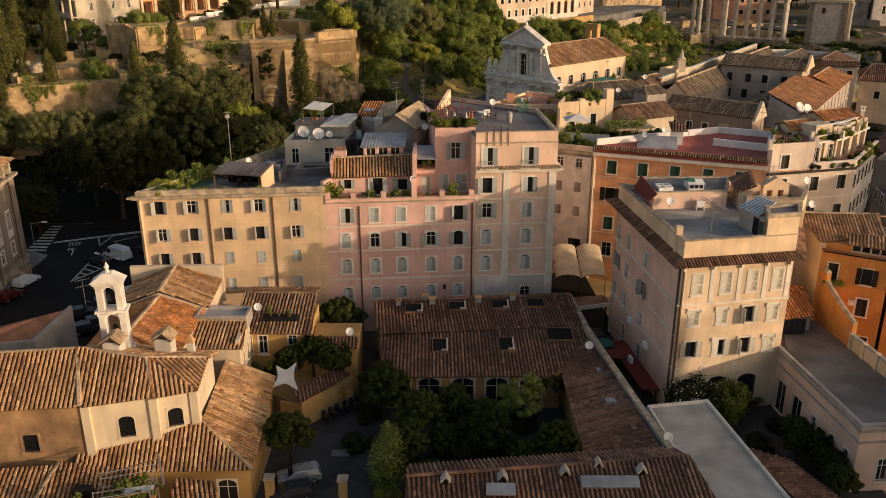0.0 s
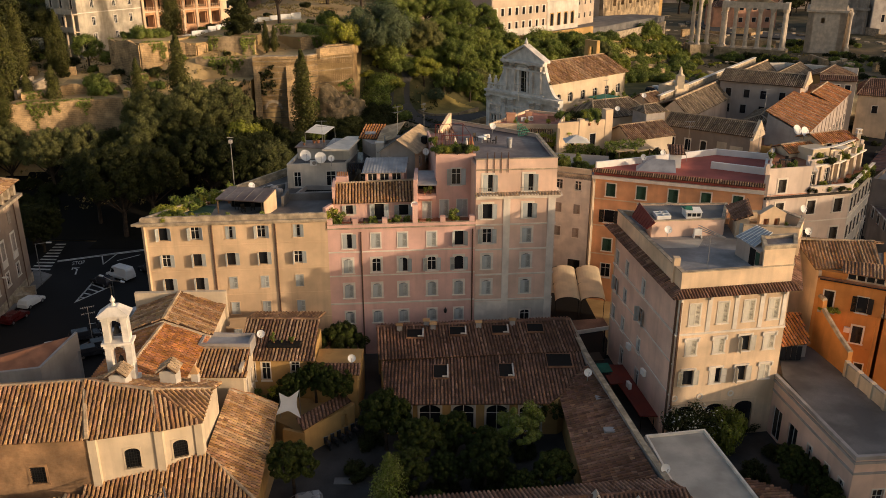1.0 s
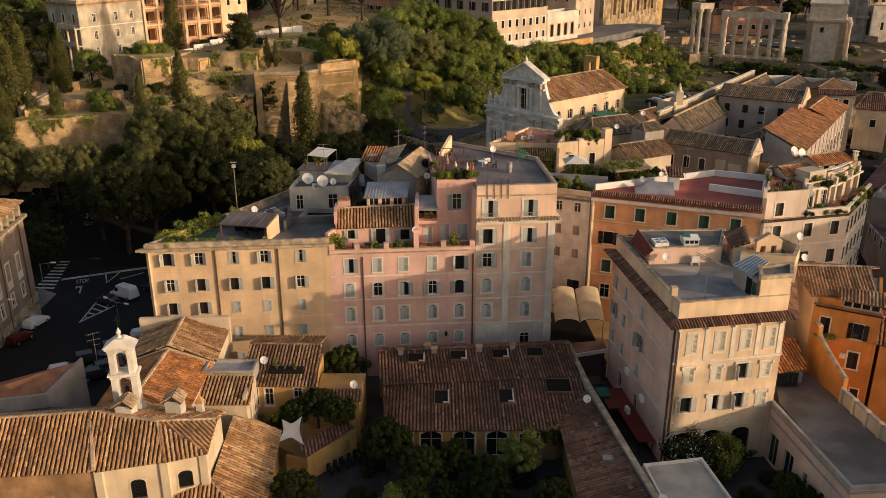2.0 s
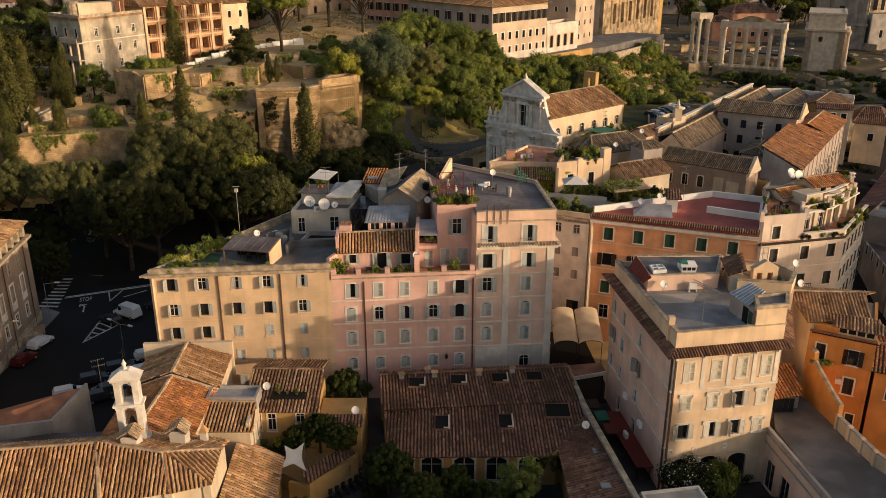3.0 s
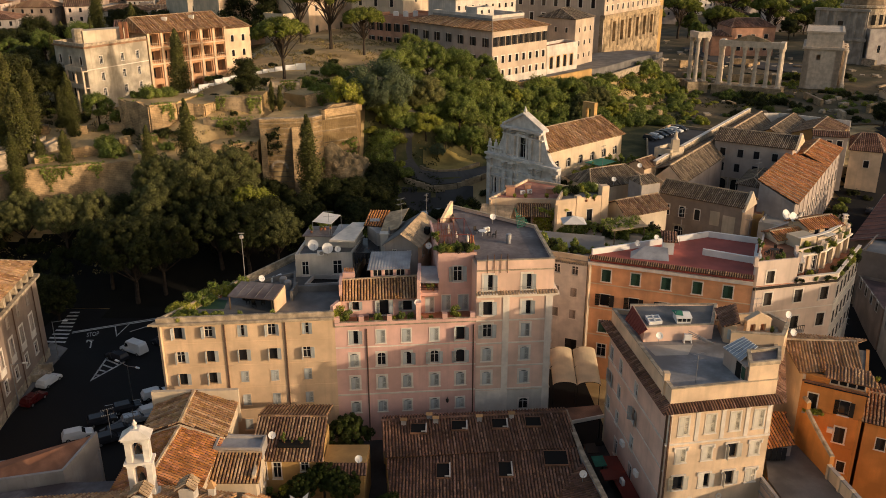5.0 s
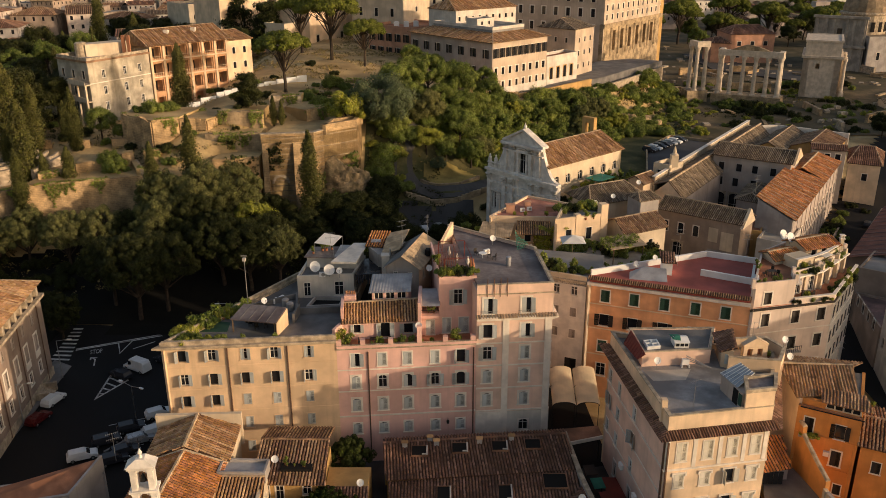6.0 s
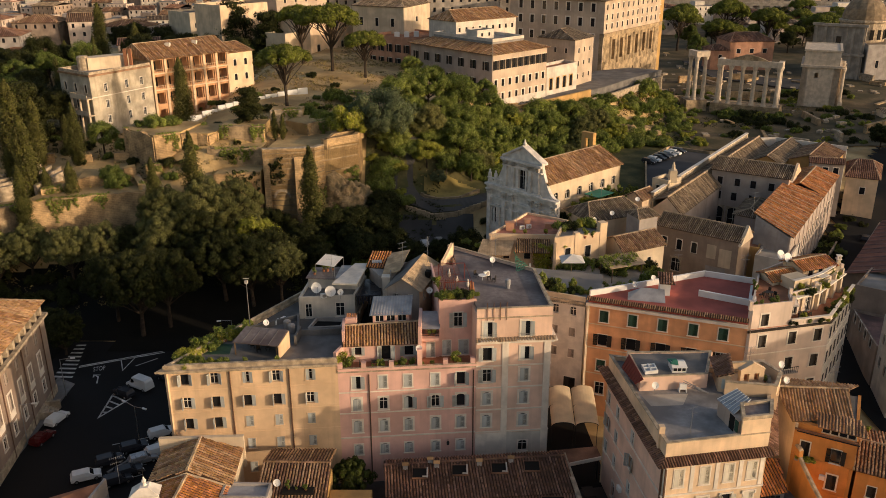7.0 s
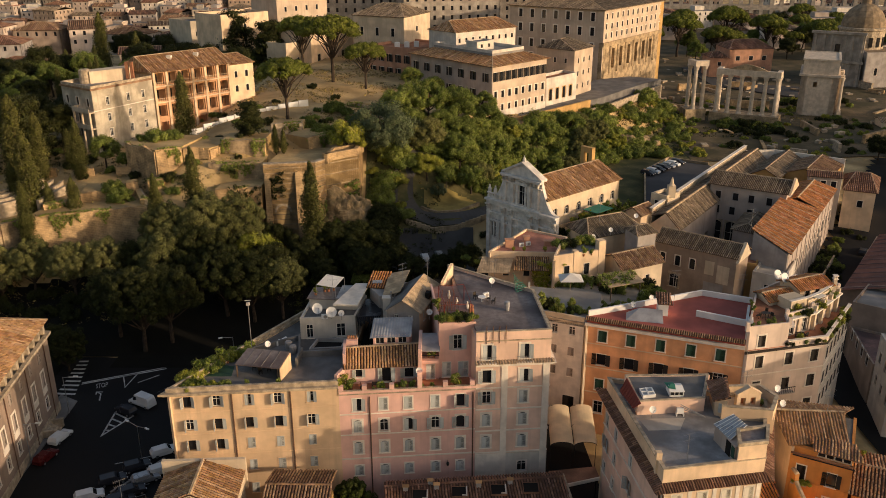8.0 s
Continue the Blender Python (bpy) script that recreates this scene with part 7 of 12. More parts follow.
# ---- gardens and houses behind the row ----
def garden_quarter():
    t = plain_block("garden_house", "warm plaster house with a salmon terrace roof", [(7.2, 131.4), (19.6, 130.6), (21.5, 138.5), (14.6, 143)], 3, 19.6, "hotel", [grid((3, 6.5, 10), (15.5, 11.5), 1.0, 1.6, style="none", tw=0.1, far=True)], "house", "rosefloor", 0.3)
    for x, y, w, d, h in ((10.2, 133.6, 1.4, 0.9, 1.5), (13.6, 136.4, 1.0, 0.8, 1.1), (17.0, 134.6, 1.2, 0.7, 0.9)):
        part("chimney_stub", Mesh().box(x, x + w, y, y + d, 19.5, 19.5 + h).box(x - 0.12, x + w + 0.12, y - 0.12, y + d + 0.12, 19.5 + h, 19.6 + h), "salmon", t)
    g = Mesh()
    tiles(g, [(5.0, 127.6, 17.6), (10.4, 127.2, 17.6), (11.5, 131.2, 18.8), (6.2, 131.8, 18.8)], step=0.4, seg=2, r=0.03)
    solid("lean_to_roof", g, ["ridge", "ridge"], "cream sheet lean-to roof", "roof")
    g = Mesh()
    tiles(g, [(11.2, 128.0, 17.8), (17.0, 127.6, 17.8), (17.4, 131.0, 19.2), (12.0, 131.4, 19.2)])
    solid("lean_to_roof", g, ["tile", "tilebase"], "small lean-to roof of clay tiles", "roof")
    t = plain_block("terrace_house", "warm plaster terrace house with tall end piers", [(17.5, 126.0), (26.2, 129.2), (25.6, 135.5), (19.5, 133)], 4, 20.3, "hotel", [grid((2.5, 6.2), (17.0, 13.2), 1.0, 2.0, style="none", tw=0.1, far=True)], "house", "terrace", 0.8)
    part("pier", Mesh().prism([(25.3, 128.8), (26.5, 129.2), (26.1, 130.4), (24.9, 130.0)], 14, 22.6), "hotel", t)
    part("pier", Mesh().prism([(21.0, 127.2), (21.8, 127.5), (21.5, 128.4), (20.7, 128.1)], 14, 21.4), "hotel", t)
    t = thing("raised_terrace", (24, 121, 0), "paved raised garden terrace with a cream retaining wall", "terrace")
    part("slab", Mesh().prism([(14, 118), (23.5, 114.8), (36, 121), (33, 130), (18, 127)], 4, 15.4), "cream", t)
    part("paving", Mesh().prism(inset_poly([(14, 118), (23.5, 114.8), (36, 121), (33, 130), (18, 127)], 0.3), 15.4, 15.5), "paleroof", t)
    g = Mesh()
    strip(g, [(14, 118), (23.5, 114.8), (36, 121)], 15.4, 16.3, 0.25)
    part("parapet", g, "cream", t)
    c = thing("pergola", (28, 123, 15.5), "timber pergola with cream reed matting", "pergola")
    g = Mesh()
    for x, y in ((26, 120.5), (31, 122.5), (25, 124.5), (30, 126.5)):
        g.tube((x, y, 15.5), (x, y, 18.0), 0.09, n=6)
    part("post", g, "wood", c)
    g = Mesh()
    g.add([(25.6, 120.1, 18.0), (31.6, 122.4, 18.0), (30.4, 127, 18.3), (24.4, 124.7, 18.3), (25.6, 120.1, 18.1), (31.6, 122.4, 18.1), (30.4, 127, 18.4), (24.4, 124.7, 18.4)], [(3, 2, 1, 0), (4, 5, 6, 7), (0, 1, 5, 4), (1, 2, 6, 5), (2, 3, 7, 6), (3, 0, 4, 7)])
    part("matting", g, "ridge", c)
    t = tiled_house("cream_house", "cream house with a terracotta roof terrace", [(29.0, 126.5), (36.5, 130.5), (34.0, 136.8), (27.0, 133.0)], 4, 18.4, 1.6, "cream", [[dict(u=5.4, z=15.0, w=0.8, h=1.6, style="none", tw=0.08, far=True)]], roof="tilemid", inset=0.0)
    tiled_house("brown_roofed_house", "rendered house with dark brown tile roof", [(26, 141.5), (36.8, 146.8), (33.4, 154.5), (22.6, 149)], 4, 18.6, 2.2, "cream", roof="tilegrey", inset=2.5, step=0.35, seg=0.8)
    tiled_house("tower_house", "tall grey tower house", [(34.0, 138.6), (37.6, 140.4), (36.2, 144.4), (32.6, 142.6)], 4, 20.2, 0.9, "greyst", roof="tilegrey", inset=1.2)
    tiled_house("gabled_house", "small warm plaster house with a gable", [(37.3, 151.2), (40.6, 154.6), (38.4, 157.5), (35, 154.2)], 4, 19.6, 1.2, "hotel", roof="tilemid", inset=0)


garden_quarter()


# ---- white church on the slope ----
def loop_ring_box(m, u0, u1, z0, z1, w, d):
    """A raised rectangular surround on a wall."""
    g = Mesh()
    g.box(u0, u0 + w, -d, 0.02, z0, z1, mat=m).box(u1 - w, u1, -d, 0.02, z0, z1, mat=m).box(u0 - 0.1, u1 + 0.1, -d - 0.08, 0.02, z1, z1 + w, mat=m)
    return g


def leafy_capital(m, u, z0, z1, w):
    """A carved capital: a bell that flares in three tiers under a slab."""
    g = Mesh()
    h = z1 - z0
    for k in range(3):
        ww = w + 0.07 * k
        za, zb = z0 + h * 0.27 * k, z0 + h * (0.27 * k + 0.2)
        for e in (-1, -0.33, 0.33, 1):
            x = u + e * ww * 0.72
            g.add([m @ Vector(p) for p in ((x - 0.1, -0.5 - 0.02 * k, za), (x + 0.1, -0.5 - 0.02 * k, za), (x + 0.13, -0.68 - 0.06 * k, zb), (x - 0.13, -0.68 - 0.06 * k, zb), (x - 0.1, 0.0, za), (x + 0.1, 0.0, za), (x + 0.13, 0.0, zb), (x - 0.13, 0.0, zb))], [(0, 1, 2, 3), (3, 2, 6, 7), (0, 3, 7, 4), (1, 5, 6, 2), (0, 4, 5, 1)])
    return g.box(u - w - 0.22, u + w + 0.22, -0.85, 0.02, z1 - h * 0.18, z1, mat=m)


def white_church():
    ax, fx = Vector((0.74, 0.67)), Vector((0.67, -0.74))
    o = Vector((14.5, 153.5))

    def at(u, v):
        p = o + fx * u + ax * v
        return (p.x, p.y)

    t = thing("church", (14.5, 153.5, 4), "white baroque church front with pediment and tiled nave", "church")
    facade(t, at(-9.2, 0.3), at(9.0, 0.3), 3, 20.6, "stone", [dict(u=1.7, z=12.5, w=1.2, h=3.2, style="none", tw=0.3, trim="stone"), dict(u=9.1, z=5, w=2.4, h=5.0, style="none", tw=0.4, trim="stone"), dict(u=16.5, z=12.5, w=1.2, h=3.2, style="none", tw=0.3, trim="stone")], 0.6)
    facade(t, at(-4.9, 0.3), at(4.9, 0.3), 20.6, 26.6, "stone", [dict(u=4.9, z=20.9, w=1.8, h=3.9, style="none", tw=0.35, trim="stone")], 0.6)
    g = Mesh()
    strip(g, [at(-9.4, 0.3), at(9.2, 0.3)], 20.2, 20.6, 1.2, out=0.95)
    part("cornice", g, "stone", t)
    for n0, e, z0, z1, off in (("frieze", 9.2, 19.5, 20.2, 0.55), ("string_course", 9.2, 16.0, 16.35, 0.4), ("architrave", 9.2, 17.6, 18.0, 0.45), ("upper_cornice", 5.2, 26.2, 26.6, 0.95), ("upper_architrave", 5.1, 24.9, 25.15, 0.5), ("plinth_course", 5.1, 20.6, 20.95, 0.5)):
        part(n0, strip(Mesh(), [at(-e, 0.3), at(e, 0.3)], z0, z1, off + 0.1, out=off), "stone", t)
    p = wall_pose(at(-5.2, 0.3), at(5.2, 0.3), 0, 26.6)
    g = Mesh()
    g.add([p @ Vector(q) for q in ((0, 0, 0), (10.4, 0, 0), (5.2, 0, 2.6), (0, 0.8, 0), (10.4, 0.8, 0), (5.2, 0.8, 2.6))], [(0, 1, 2), (5, 4, 3), (0, 3, 4, 1)])
    part("pediment", g, "stone", t)
    g = Mesh()
    for q0, q1 in (((0, 0), (5.2, 2.6)), ((5.2, 2.6), (10.4, 0))):
        g.add([p @ Vector(q) for q in ((q0[0], -0.5, q0[1]), (q1[0], -0.5, q1[1]), (q1[0], 1.1, q1[1]), (q0[0], 1.1, q0[1]), (q0[0], -0.5, q0[1] + 0.4), (q1[0], -0.5, q1[1] + 0.4), (q1[0], 1.1, q1[1] + 0.4), (q0[0], 1.1, q0[1] + 0.4))], [(3, 2, 1, 0), (4, 5, 6, 7), (0, 1, 5, 4), (1, 2, 6, 5), (2, 3, 7, 6), (3, 0, 4, 7)])
    part("raking_cornice", g, "stone", t)
    m = wall_pose(at(-9.2, 0.3), at(9.0, 0.3), 0, 0)
    for u in (0.5, 4.6, 6.6, 11.6, 13.6, 17.6):
        part("pilaster", Mesh().box(u - 0.42, u + 0.42, -0.5, 0.02, 4, 19.5, mat=m), "stone", t)
    for u in (4.8, 6.8, 11.2, 13.2):
        part("pilaster", Mesh().box(u - 0.36, u + 0.36, -0.45, 0.02, 20.95, 25.2, mat=m), "stone", t)
    for u in (0.5, 4.6, 6.6, 11.6, 13.6, 17.6):
        part("capital", leafy_capital(m, u, 18.3, 19.5, 0.42), "stone", t)
        part("plinth", Mesh().box(u - 0.52, u + 0.52, -0.42, 0.02, 3.5, 5.4, mat=m), "stone", t)
    for u in (4.8, 6.8, 11.2, 13.2):
        part("capital", leafy_capital(m, u, 25.1, 26.2, 0.36), "stone", t)
    # window with curved hood, and side niches
    part("window_surround", loop_ring_box(m, 9.1 - 1.35, 9.1 + 1.35, 20.9, 25.0, 0.45, 0.3), "stone", t)
    g = Mesh()
    for i in range(10):
        p0, p1 = math.pi * i / 10, math.pi * (i + 1) / 10
        g.tube(m @ Vector((9.1 - 1.6 * math.cos(p0), -0.3, 24.9 + 0.9 * math.sin(p0))), m @ Vector((9.1 - 1.6 * math.cos(p1), -0.3, 24.9 + 0.9 * math.sin(p1))), 0.16, n=6)
    part("curved_hood", g, "stone", t)
    part("portal", loop_ring_box(m, 9.1 - 1.8, 9.1 + 1.8, 4.2, 11.2, 0.6, 0.45), "stone", t)
    part("portal_hood", Mesh().add([m @ Vector(v) for v in ((6.9, -0.7, 11.2), (11.3, -0.7, 11.2), (9.1, -0.7, 12.6), (6.9, 0.1, 11.2), (11.3, 0.1, 11.2), (9.1, 0.1, 12.6))], [(0, 1, 2), (0, 2, 5, 3), (2, 1, 4, 5), (1, 0, 3, 4)]), "stone", t)
    for u in (2.6, 15.6):
        part("niche_frame", loop_ring_box(m, u - 0.9, u + 0.9, 12.2, 16.0, 0.3, 0.25), "stone", t)
    # curved side scrolls
    for s in (-1, 1):
        g = Mesh()
        k = 8
        prof = [(4.9 + 4.0 * (i / k) ** 1.0, 20.6 + 5.2 * (1 - i / k) ** 2.4) for i in range(k + 1)]
        for (u0, z0), (u1, z1) in zip(prof, prof[1:]):
            q = [(*at(s * u, v), z) for v in (0.3, 1.0) for u, z in ((u0, 20.6), (u1, 20.6), (u1, z1 + 0.02), (u0, z0 + 0.02))]
            g.add(q, [(0, 1, 2, 3), (7, 6, 5, 4), (3, 2, 6, 7)])
        part("scroll", g, "stone", t)
    g = Mesh()
    x, y = at(0, 0.6)
    g.lathe((x, y, 29.5), [(0.3, 0), (0.35, 0.4), (0.15, 0.8), (0.05, 1.2)], 8)
    part("finial", g, "stone", t)
    bal = part("balustrade", strip(Mesh(), [at(-9.3, 0.0), at(-5.0, 0.0)], 21.5, 21.7, 0.4), "stone", t)
    for i in range(11):
        x, y = at(-9.1 + 0.4 * i, 0.2)
        part("baluster", Mesh().lathe((x, y, 20.6), [(0.11, 0), (0.06, 0.2), (0.13, 0.45), (0.06, 0.75), (0.11, 0.92)], 6), "stone", bal)
    for u in (-9.0, -7.4, -5.8):
        x, y = at(u, 0.5)
        s = solid("statue", Mesh().lathe((x, y, 20.6), [(0.45, 0), (0.45, 0.5), (0.3, 0.6), (0.38, 1.3), (0.34, 1.9), (0.18, 2.1), (0.2, 2.35), (0.08, 2.6)], 8), "stone", "weathered white stone statue on the church parapet", "statue")
    # nave
    a, b, c, d = at(6.0, 0.9), at(6.0, 23), at(-6.0, 23), at(-6.0, 0.9)
    L = dist(a, b)
    facade(t, a, b, 4, 23.2, "cream", [dict(u=u, z=19.2, w=1.3, h=1.8, style="none", tw=0.15, arch=True, trim="cream") for u in (2.2, 5.6, 9.2, 12.8, 16.4, 20)])
    facade(t, b, c, 4, 23.2, "cream")
    facade(t, c, d, 4, 23.2, "cream")
    g = Mesh()
    hip_roof(g, [a, b, c, d], 23.2, 2.7, 0.5, 0.0, step=0.36, seg=0.9, r=0.13)
    part("nave_roof", g, ["tile", "tilebase", "ridge"], t)
    for side in ((3, 0), (1, 2)):
        g = Mesh()
        gable_fill(g, [a, b, c, d], 23.2, 2.7, sides=(side,))
        part("gable", g, "cream", t)
    x, y = at(-2, 22)
    g = Mesh()
    wall_mesh(g, at(-3.6, 22), at(-0.6, 22), 22, 28.4, [(0.9, 2.1, 25.0, 27.2)], 1.0)
    part("bell_gable", g, "ochre", t)
    # planted terrace beside the nave
    k = thing("roof_terrace", (30, 158, 4), "pot-planted roof terrace with a green awning beside the church", "terrace")
    q = [at(6.2, 3), at(14, 4), at(14, 24), at(6.2, 22.5)]
    part("slab", Mesh().prism(q, 4, 17.4), "cream", k)
    g = Mesh()
    strip(g, q[0:3], 17.4, 18.2, 0.25)
    part("parapet", g, "cream", k)
    for v in range(8):
        p = at(13.2, 5 + v * 2.4)
        part("post", Mesh().tube((*p, 17.4), (*p, 20.0), 0.06, n=6), "wood", k)
    q = [at(8.0, 9), at(11.5, 9), at(11.5, 14), at(8.0, 14)]
    c2 = solid("awning", Mesh().prism(q, 20.0, 20.08), "greencloth", "flat green cloth awning over a roof terrace", "awning")
    tw = plain_block("corner_tower", "cream tower-like house with spiked pinnacle", [at(12.5, 25), at(16, 25.3), at(16, 30), at(12.5, 29.5)], 4, 20.6, "cream", [grid((1.4, 3.2), (18.5,), 0.9, 1.4, style="none", tw=0.08, far=True)], "house", "concrete", 0.6)
    x, y = at(15.8, 27)
    part("pinnacle", Mesh().box(x - 0.7, x + 0.7, y - 0.7, y + 0.7, 20.6, 23.0).lathe((x, y, 23.0), [(0.8, 0), (0.4, 0.4), (0.3, 1.0), (0.08, 1.7)], 8), "cream", tw)


white_church()


# ---- convent with cloister ----
def convent():
    W = dict(style="none", tw=0.14, far=True)
    N = Vector((0.82, -0.571))
    D = Vector((0.571, 0.821))
    P = Vector((40.06, 154.3))

    def at(s, o):
        return tuple(P + D * s + N * o)

    # front wing
    q = [(39.0, 144.9), (50.9, 135.6), (54.6, 140.3), (42.7, 149.6)]
    t = tiled_house("convent_building", "convent front wing, stained brown plaster with arched windows", q, 3, 16.9, 1.7, "umber", [grid((1.5, 4.4, 7.2), (12.9,), 1.0, 2.0, arch=True, **W) + grid((4.0,), (8.6,), 1.7, 2.6, arch=True, style="none", tw=0.3, trim="cornice")], roof="tilegrey", inset=0.0, step=0.34, seg=0.6, category="convent")
    for u, w, z, h in ((10.4, 1.7, 12.6, 2.6), (12.9, 2.2, 11.4, 3.4), (11.4, 3.6, 9.6, 1.6)):
        part("limewash_patch", Mesh().box(-w / 2, w / 2, -0.012, 0.02, z, z + h, mat=wall_pose(q[0], q[1], u, 0)), "greyst" if z < 10 else "cream", t)
    g = Mesh()
    g.add([(50.5, 135.0, 16.2), (54.5, 140.2, 16.2), (52.6, 137.7, 19.2), (50.9, 134.7, 16.2), (54.9, 139.9, 16.2), (53.0, 137.4, 19.2)], [(0, 2, 1), (3, 4, 5), (0, 3, 5, 2), (2, 5, 4, 1), (0, 1, 4, 3)])
    part("gable_parapet", g, "cream", t)
    # cloister wing
    q = [(56.3, 170.5), (69.3, 162.3), (74.2, 170.2), (61.2, 178.4)]
    W2 = dict(W, trim="greyst")
    t = tiled_house("cloister_wing", "grey plastered cloister wing with tall dark arches", q, 4, 20.5, 1.7, "greyp", [grid((1.8, 5.4, 8.6, 12.2), (17.4,), 1.1, 1.6, **W2) + grid((1.8, 5.0, 8.6), (14.2,), 1.1, 1.7, **W2) + grid((1.9, 5.3, 8.8), (5.4,), 2.5, 7.2, style="none", tw=0.3, arch=True, trim="cornice")], roof="tilegrey", inset=0.0, step=0.34, seg=0.6, category="convent")
    # peach instead of greyp: the sunlight is painted onto this gable
    part("lit_gable", Mesh().add([(69.5, 162.0, 20.2), (74.3, 169.8, 20.2), (71.9, 165.9, 22.9), (69.9, 161.8, 20.2), (74.7, 169.6, 20.2), (72.3, 165.7, 22.9)], [(0, 2, 1), (3, 4, 5), (0, 3, 5, 2), (2, 5, 4, 1), (0, 1, 4, 3)]), "hotel", t)
    # long range beside the car park: ridge near its outer wall
    t = thing("cloister_gallery", (60, 185, 4), "long convent range with a brown ridged roof", "convent")
    g = Mesh()
    tiles(g, [(*at(-1, 6.4), 16.9), (*at(61, 6.4), 16.9), (*at(61, 3.2), 19.9), (*at(-1, 3.2), 19.9)], step=0.38, seg=0.7)
    tiles(g, [(*at(61, 0.3), 18.9), (*at(-1, 0.3), 18.9), (*at(-1, 3.2), 19.9), (*at(61, 3.2), 19.9)], step=0.38, seg=0.7)
    ridge_caps(g, (*at(-1, 3.2), 20.0), (*at(61, 3.2), 20.0), 0.2)
    part("roof", g, ["tilegrey", "tilebase", "ridge"], t)
    part("parapet_wall", strip(Mesh(), [at(61, 0), at(-1, 0)], 4, 20.3, 0.5), "cornice", t)
    part("coping", strip(Mesh(), [at(61, 0), at(-1, 0)], 20.3, 20.46, 0.75, out=0.12), "trim", t)
    g = Mesh()
    wall_mesh(g, at(-1, 6.0), at(61, 6.0), 4, 16.9, [(u, u + 2.4, 5, 11.5) for u in (3, 7.6, 12.2, 16.8)], 0.5)
    part("court_wall", g, "greyp", t)
    wall_mesh(g := Mesh(), at(-1, 0), at(-1, 6.0), 4, 16.9, (), 0.5)
    g.add([(*at(-1, 0), 16.9), (*at(-1, 6.2), 16.9), (*at(-1, 3.2), 19.85), (*at(-0.5, 0), 16.9), (*at(-0.5, 6.2), 16.9), (*at(-0.5, 3.2), 19.85)], [(0, 1, 2), (5, 4, 3), (0, 2, 5, 3), (2, 1, 4, 5)])
    part("end_wall", g, "hotel", t)
    # far wings with ridges side by side
    for s0, s1, o0, o1, lab in ((45, 66, 6.4, 12.6, "far convent wing under a brown gabled roof"), (51, 66, 12.7, 22.0, "end convent wing with a golden-brown gabled roof")):
        tiled_house("convent_building", lab, [at(s0, o1), at(s1, o1), at(s1, o0), at(s0, o0)], 4, 17.7, 1.7, "ochre", roof="tilegrey" if o0 < 10 else "tilemid", inset=0.0, step=0.4, seg=0.8, category="convent")
    solid("boundary_wall", strip(Mesh(), [at(66.5, 22.6), at(66.6, 6), at(61.4, -0.3)], 4, 19.0, 0.4), "trim", "whitewashed wall closing the convent roofs", "wall")
    q = [(82.6, 183.2), (89.2, 181.2), (90.4, 185.0), (83.8, 187.0)]
    tiled_house("convent_end_house", "pale end house with a small red-brown roof", q, 4, 18.5, 0.8, "greyp", [grid((3.2, 5.4), (16.0,), 1.1, 1.5, **W)], roof="tilebrown", inset=0.0, step=0.4, seg=0.8)
    part_wall = [(74.6, 168.4), (82.6, 178.4), (79.0, 181.4), (71.6, 171.6)]
    plain_block("link_building", "low link building between the convent wings", part_wall, 4, 16.2, "greyp", (), "house", "terracotta", 0.3)
    # church hall: a shed roof over the court, then a short ridge
    t = thing("convent_church", (74, 160, 3), "pale church hall under a long orange-red tile roof", "church")
    e0, e1, e2 = Vector((61.4, 138.2)), Vector((77.4, 163.1)), Vector((87.3, 178.5))
    r0, r1, r2, r3 = Vector((55.9, 143.8)), Vector((69.4, 164.6)), Vector((73.0, 165.6)), Vector((81.9, 178.9))
    g = Mesh()
    tiles(g, [(*e0, 16.6), (*e1, 16.6), (*r1, 19.6), (*r0, 19.4)], step=0.3, seg=0.5, r=0.1)
    tiles(g, [(*e1, 16.6), (*e2, 16.6), (*r3, 18.7), (*r2, 18.7)], step=0.3, seg=0.5, r=0.1)
    tiles(g, [(*r3, 18.7), (*r2, 18.7), (69.6, 168.0, 17.2), (78.0, 181.6, 17.2)], step=0.3, seg=0.5, r=0.1)
    ridge_caps(g, (*r2, 18.75), (*r3, 18.75), 0.16)
    for f in (0.02, 0.075, 0.13, 0.20, 0.26, 0.335, 0.42, 0.51, 0.60, 0.70, 0.82, 0.93):
        a, b = r0.lerp(r1, f), e0.lerp(e1, f)
        ridge_caps(g, (*a, 19.5 + 0.1 * f), (*b, 16.72), 0.1)
    for f in (0.2, 0.5, 0.8):
        ridge_caps(g, (*r2.lerp(r3, f), 18.78), (*e1.lerp(e2, f), 16.72), 0.1)
    part("roof", g, ["tilered", "tilebase", "ridge"], t)
    a, b = (61.0, 138.7), (86.9, 178.9)
    L = dist(a, b)
    facade(t, a, b, 3, 16.5, "greyp", grid(even(L, 11), (9.6,), 1.2, 2.6, **W))
    for i in range(12):
        part("pilaster", Mesh().box(-0.3, 0.3, -0.1, 0.05, 3, 15.6, mat=wall_pose(a, b, 0.8 + i * (L - 1.6) / 11, 0)), "greyp", t)
    facade(t, (56.3, 143.6), a, 3, 16.4, "greyst")
    part("gable", Mesh().add([(56.3, 143.6, 16.4), (61.0, 138.7, 16.4), (56.3, 143.6, 19.0), (56.6, 143.9, 16.4), (61.3, 139.0, 16.4), (56.6, 143.9, 19.0)], [(0, 1, 2), (5, 4, 3), (0, 2, 5, 3), (1, 4, 5, 2)]), "greyst", t)
    facade(t, (69.2, 164.4), (56.3, 143.6), 3, 19.2, "greyp")
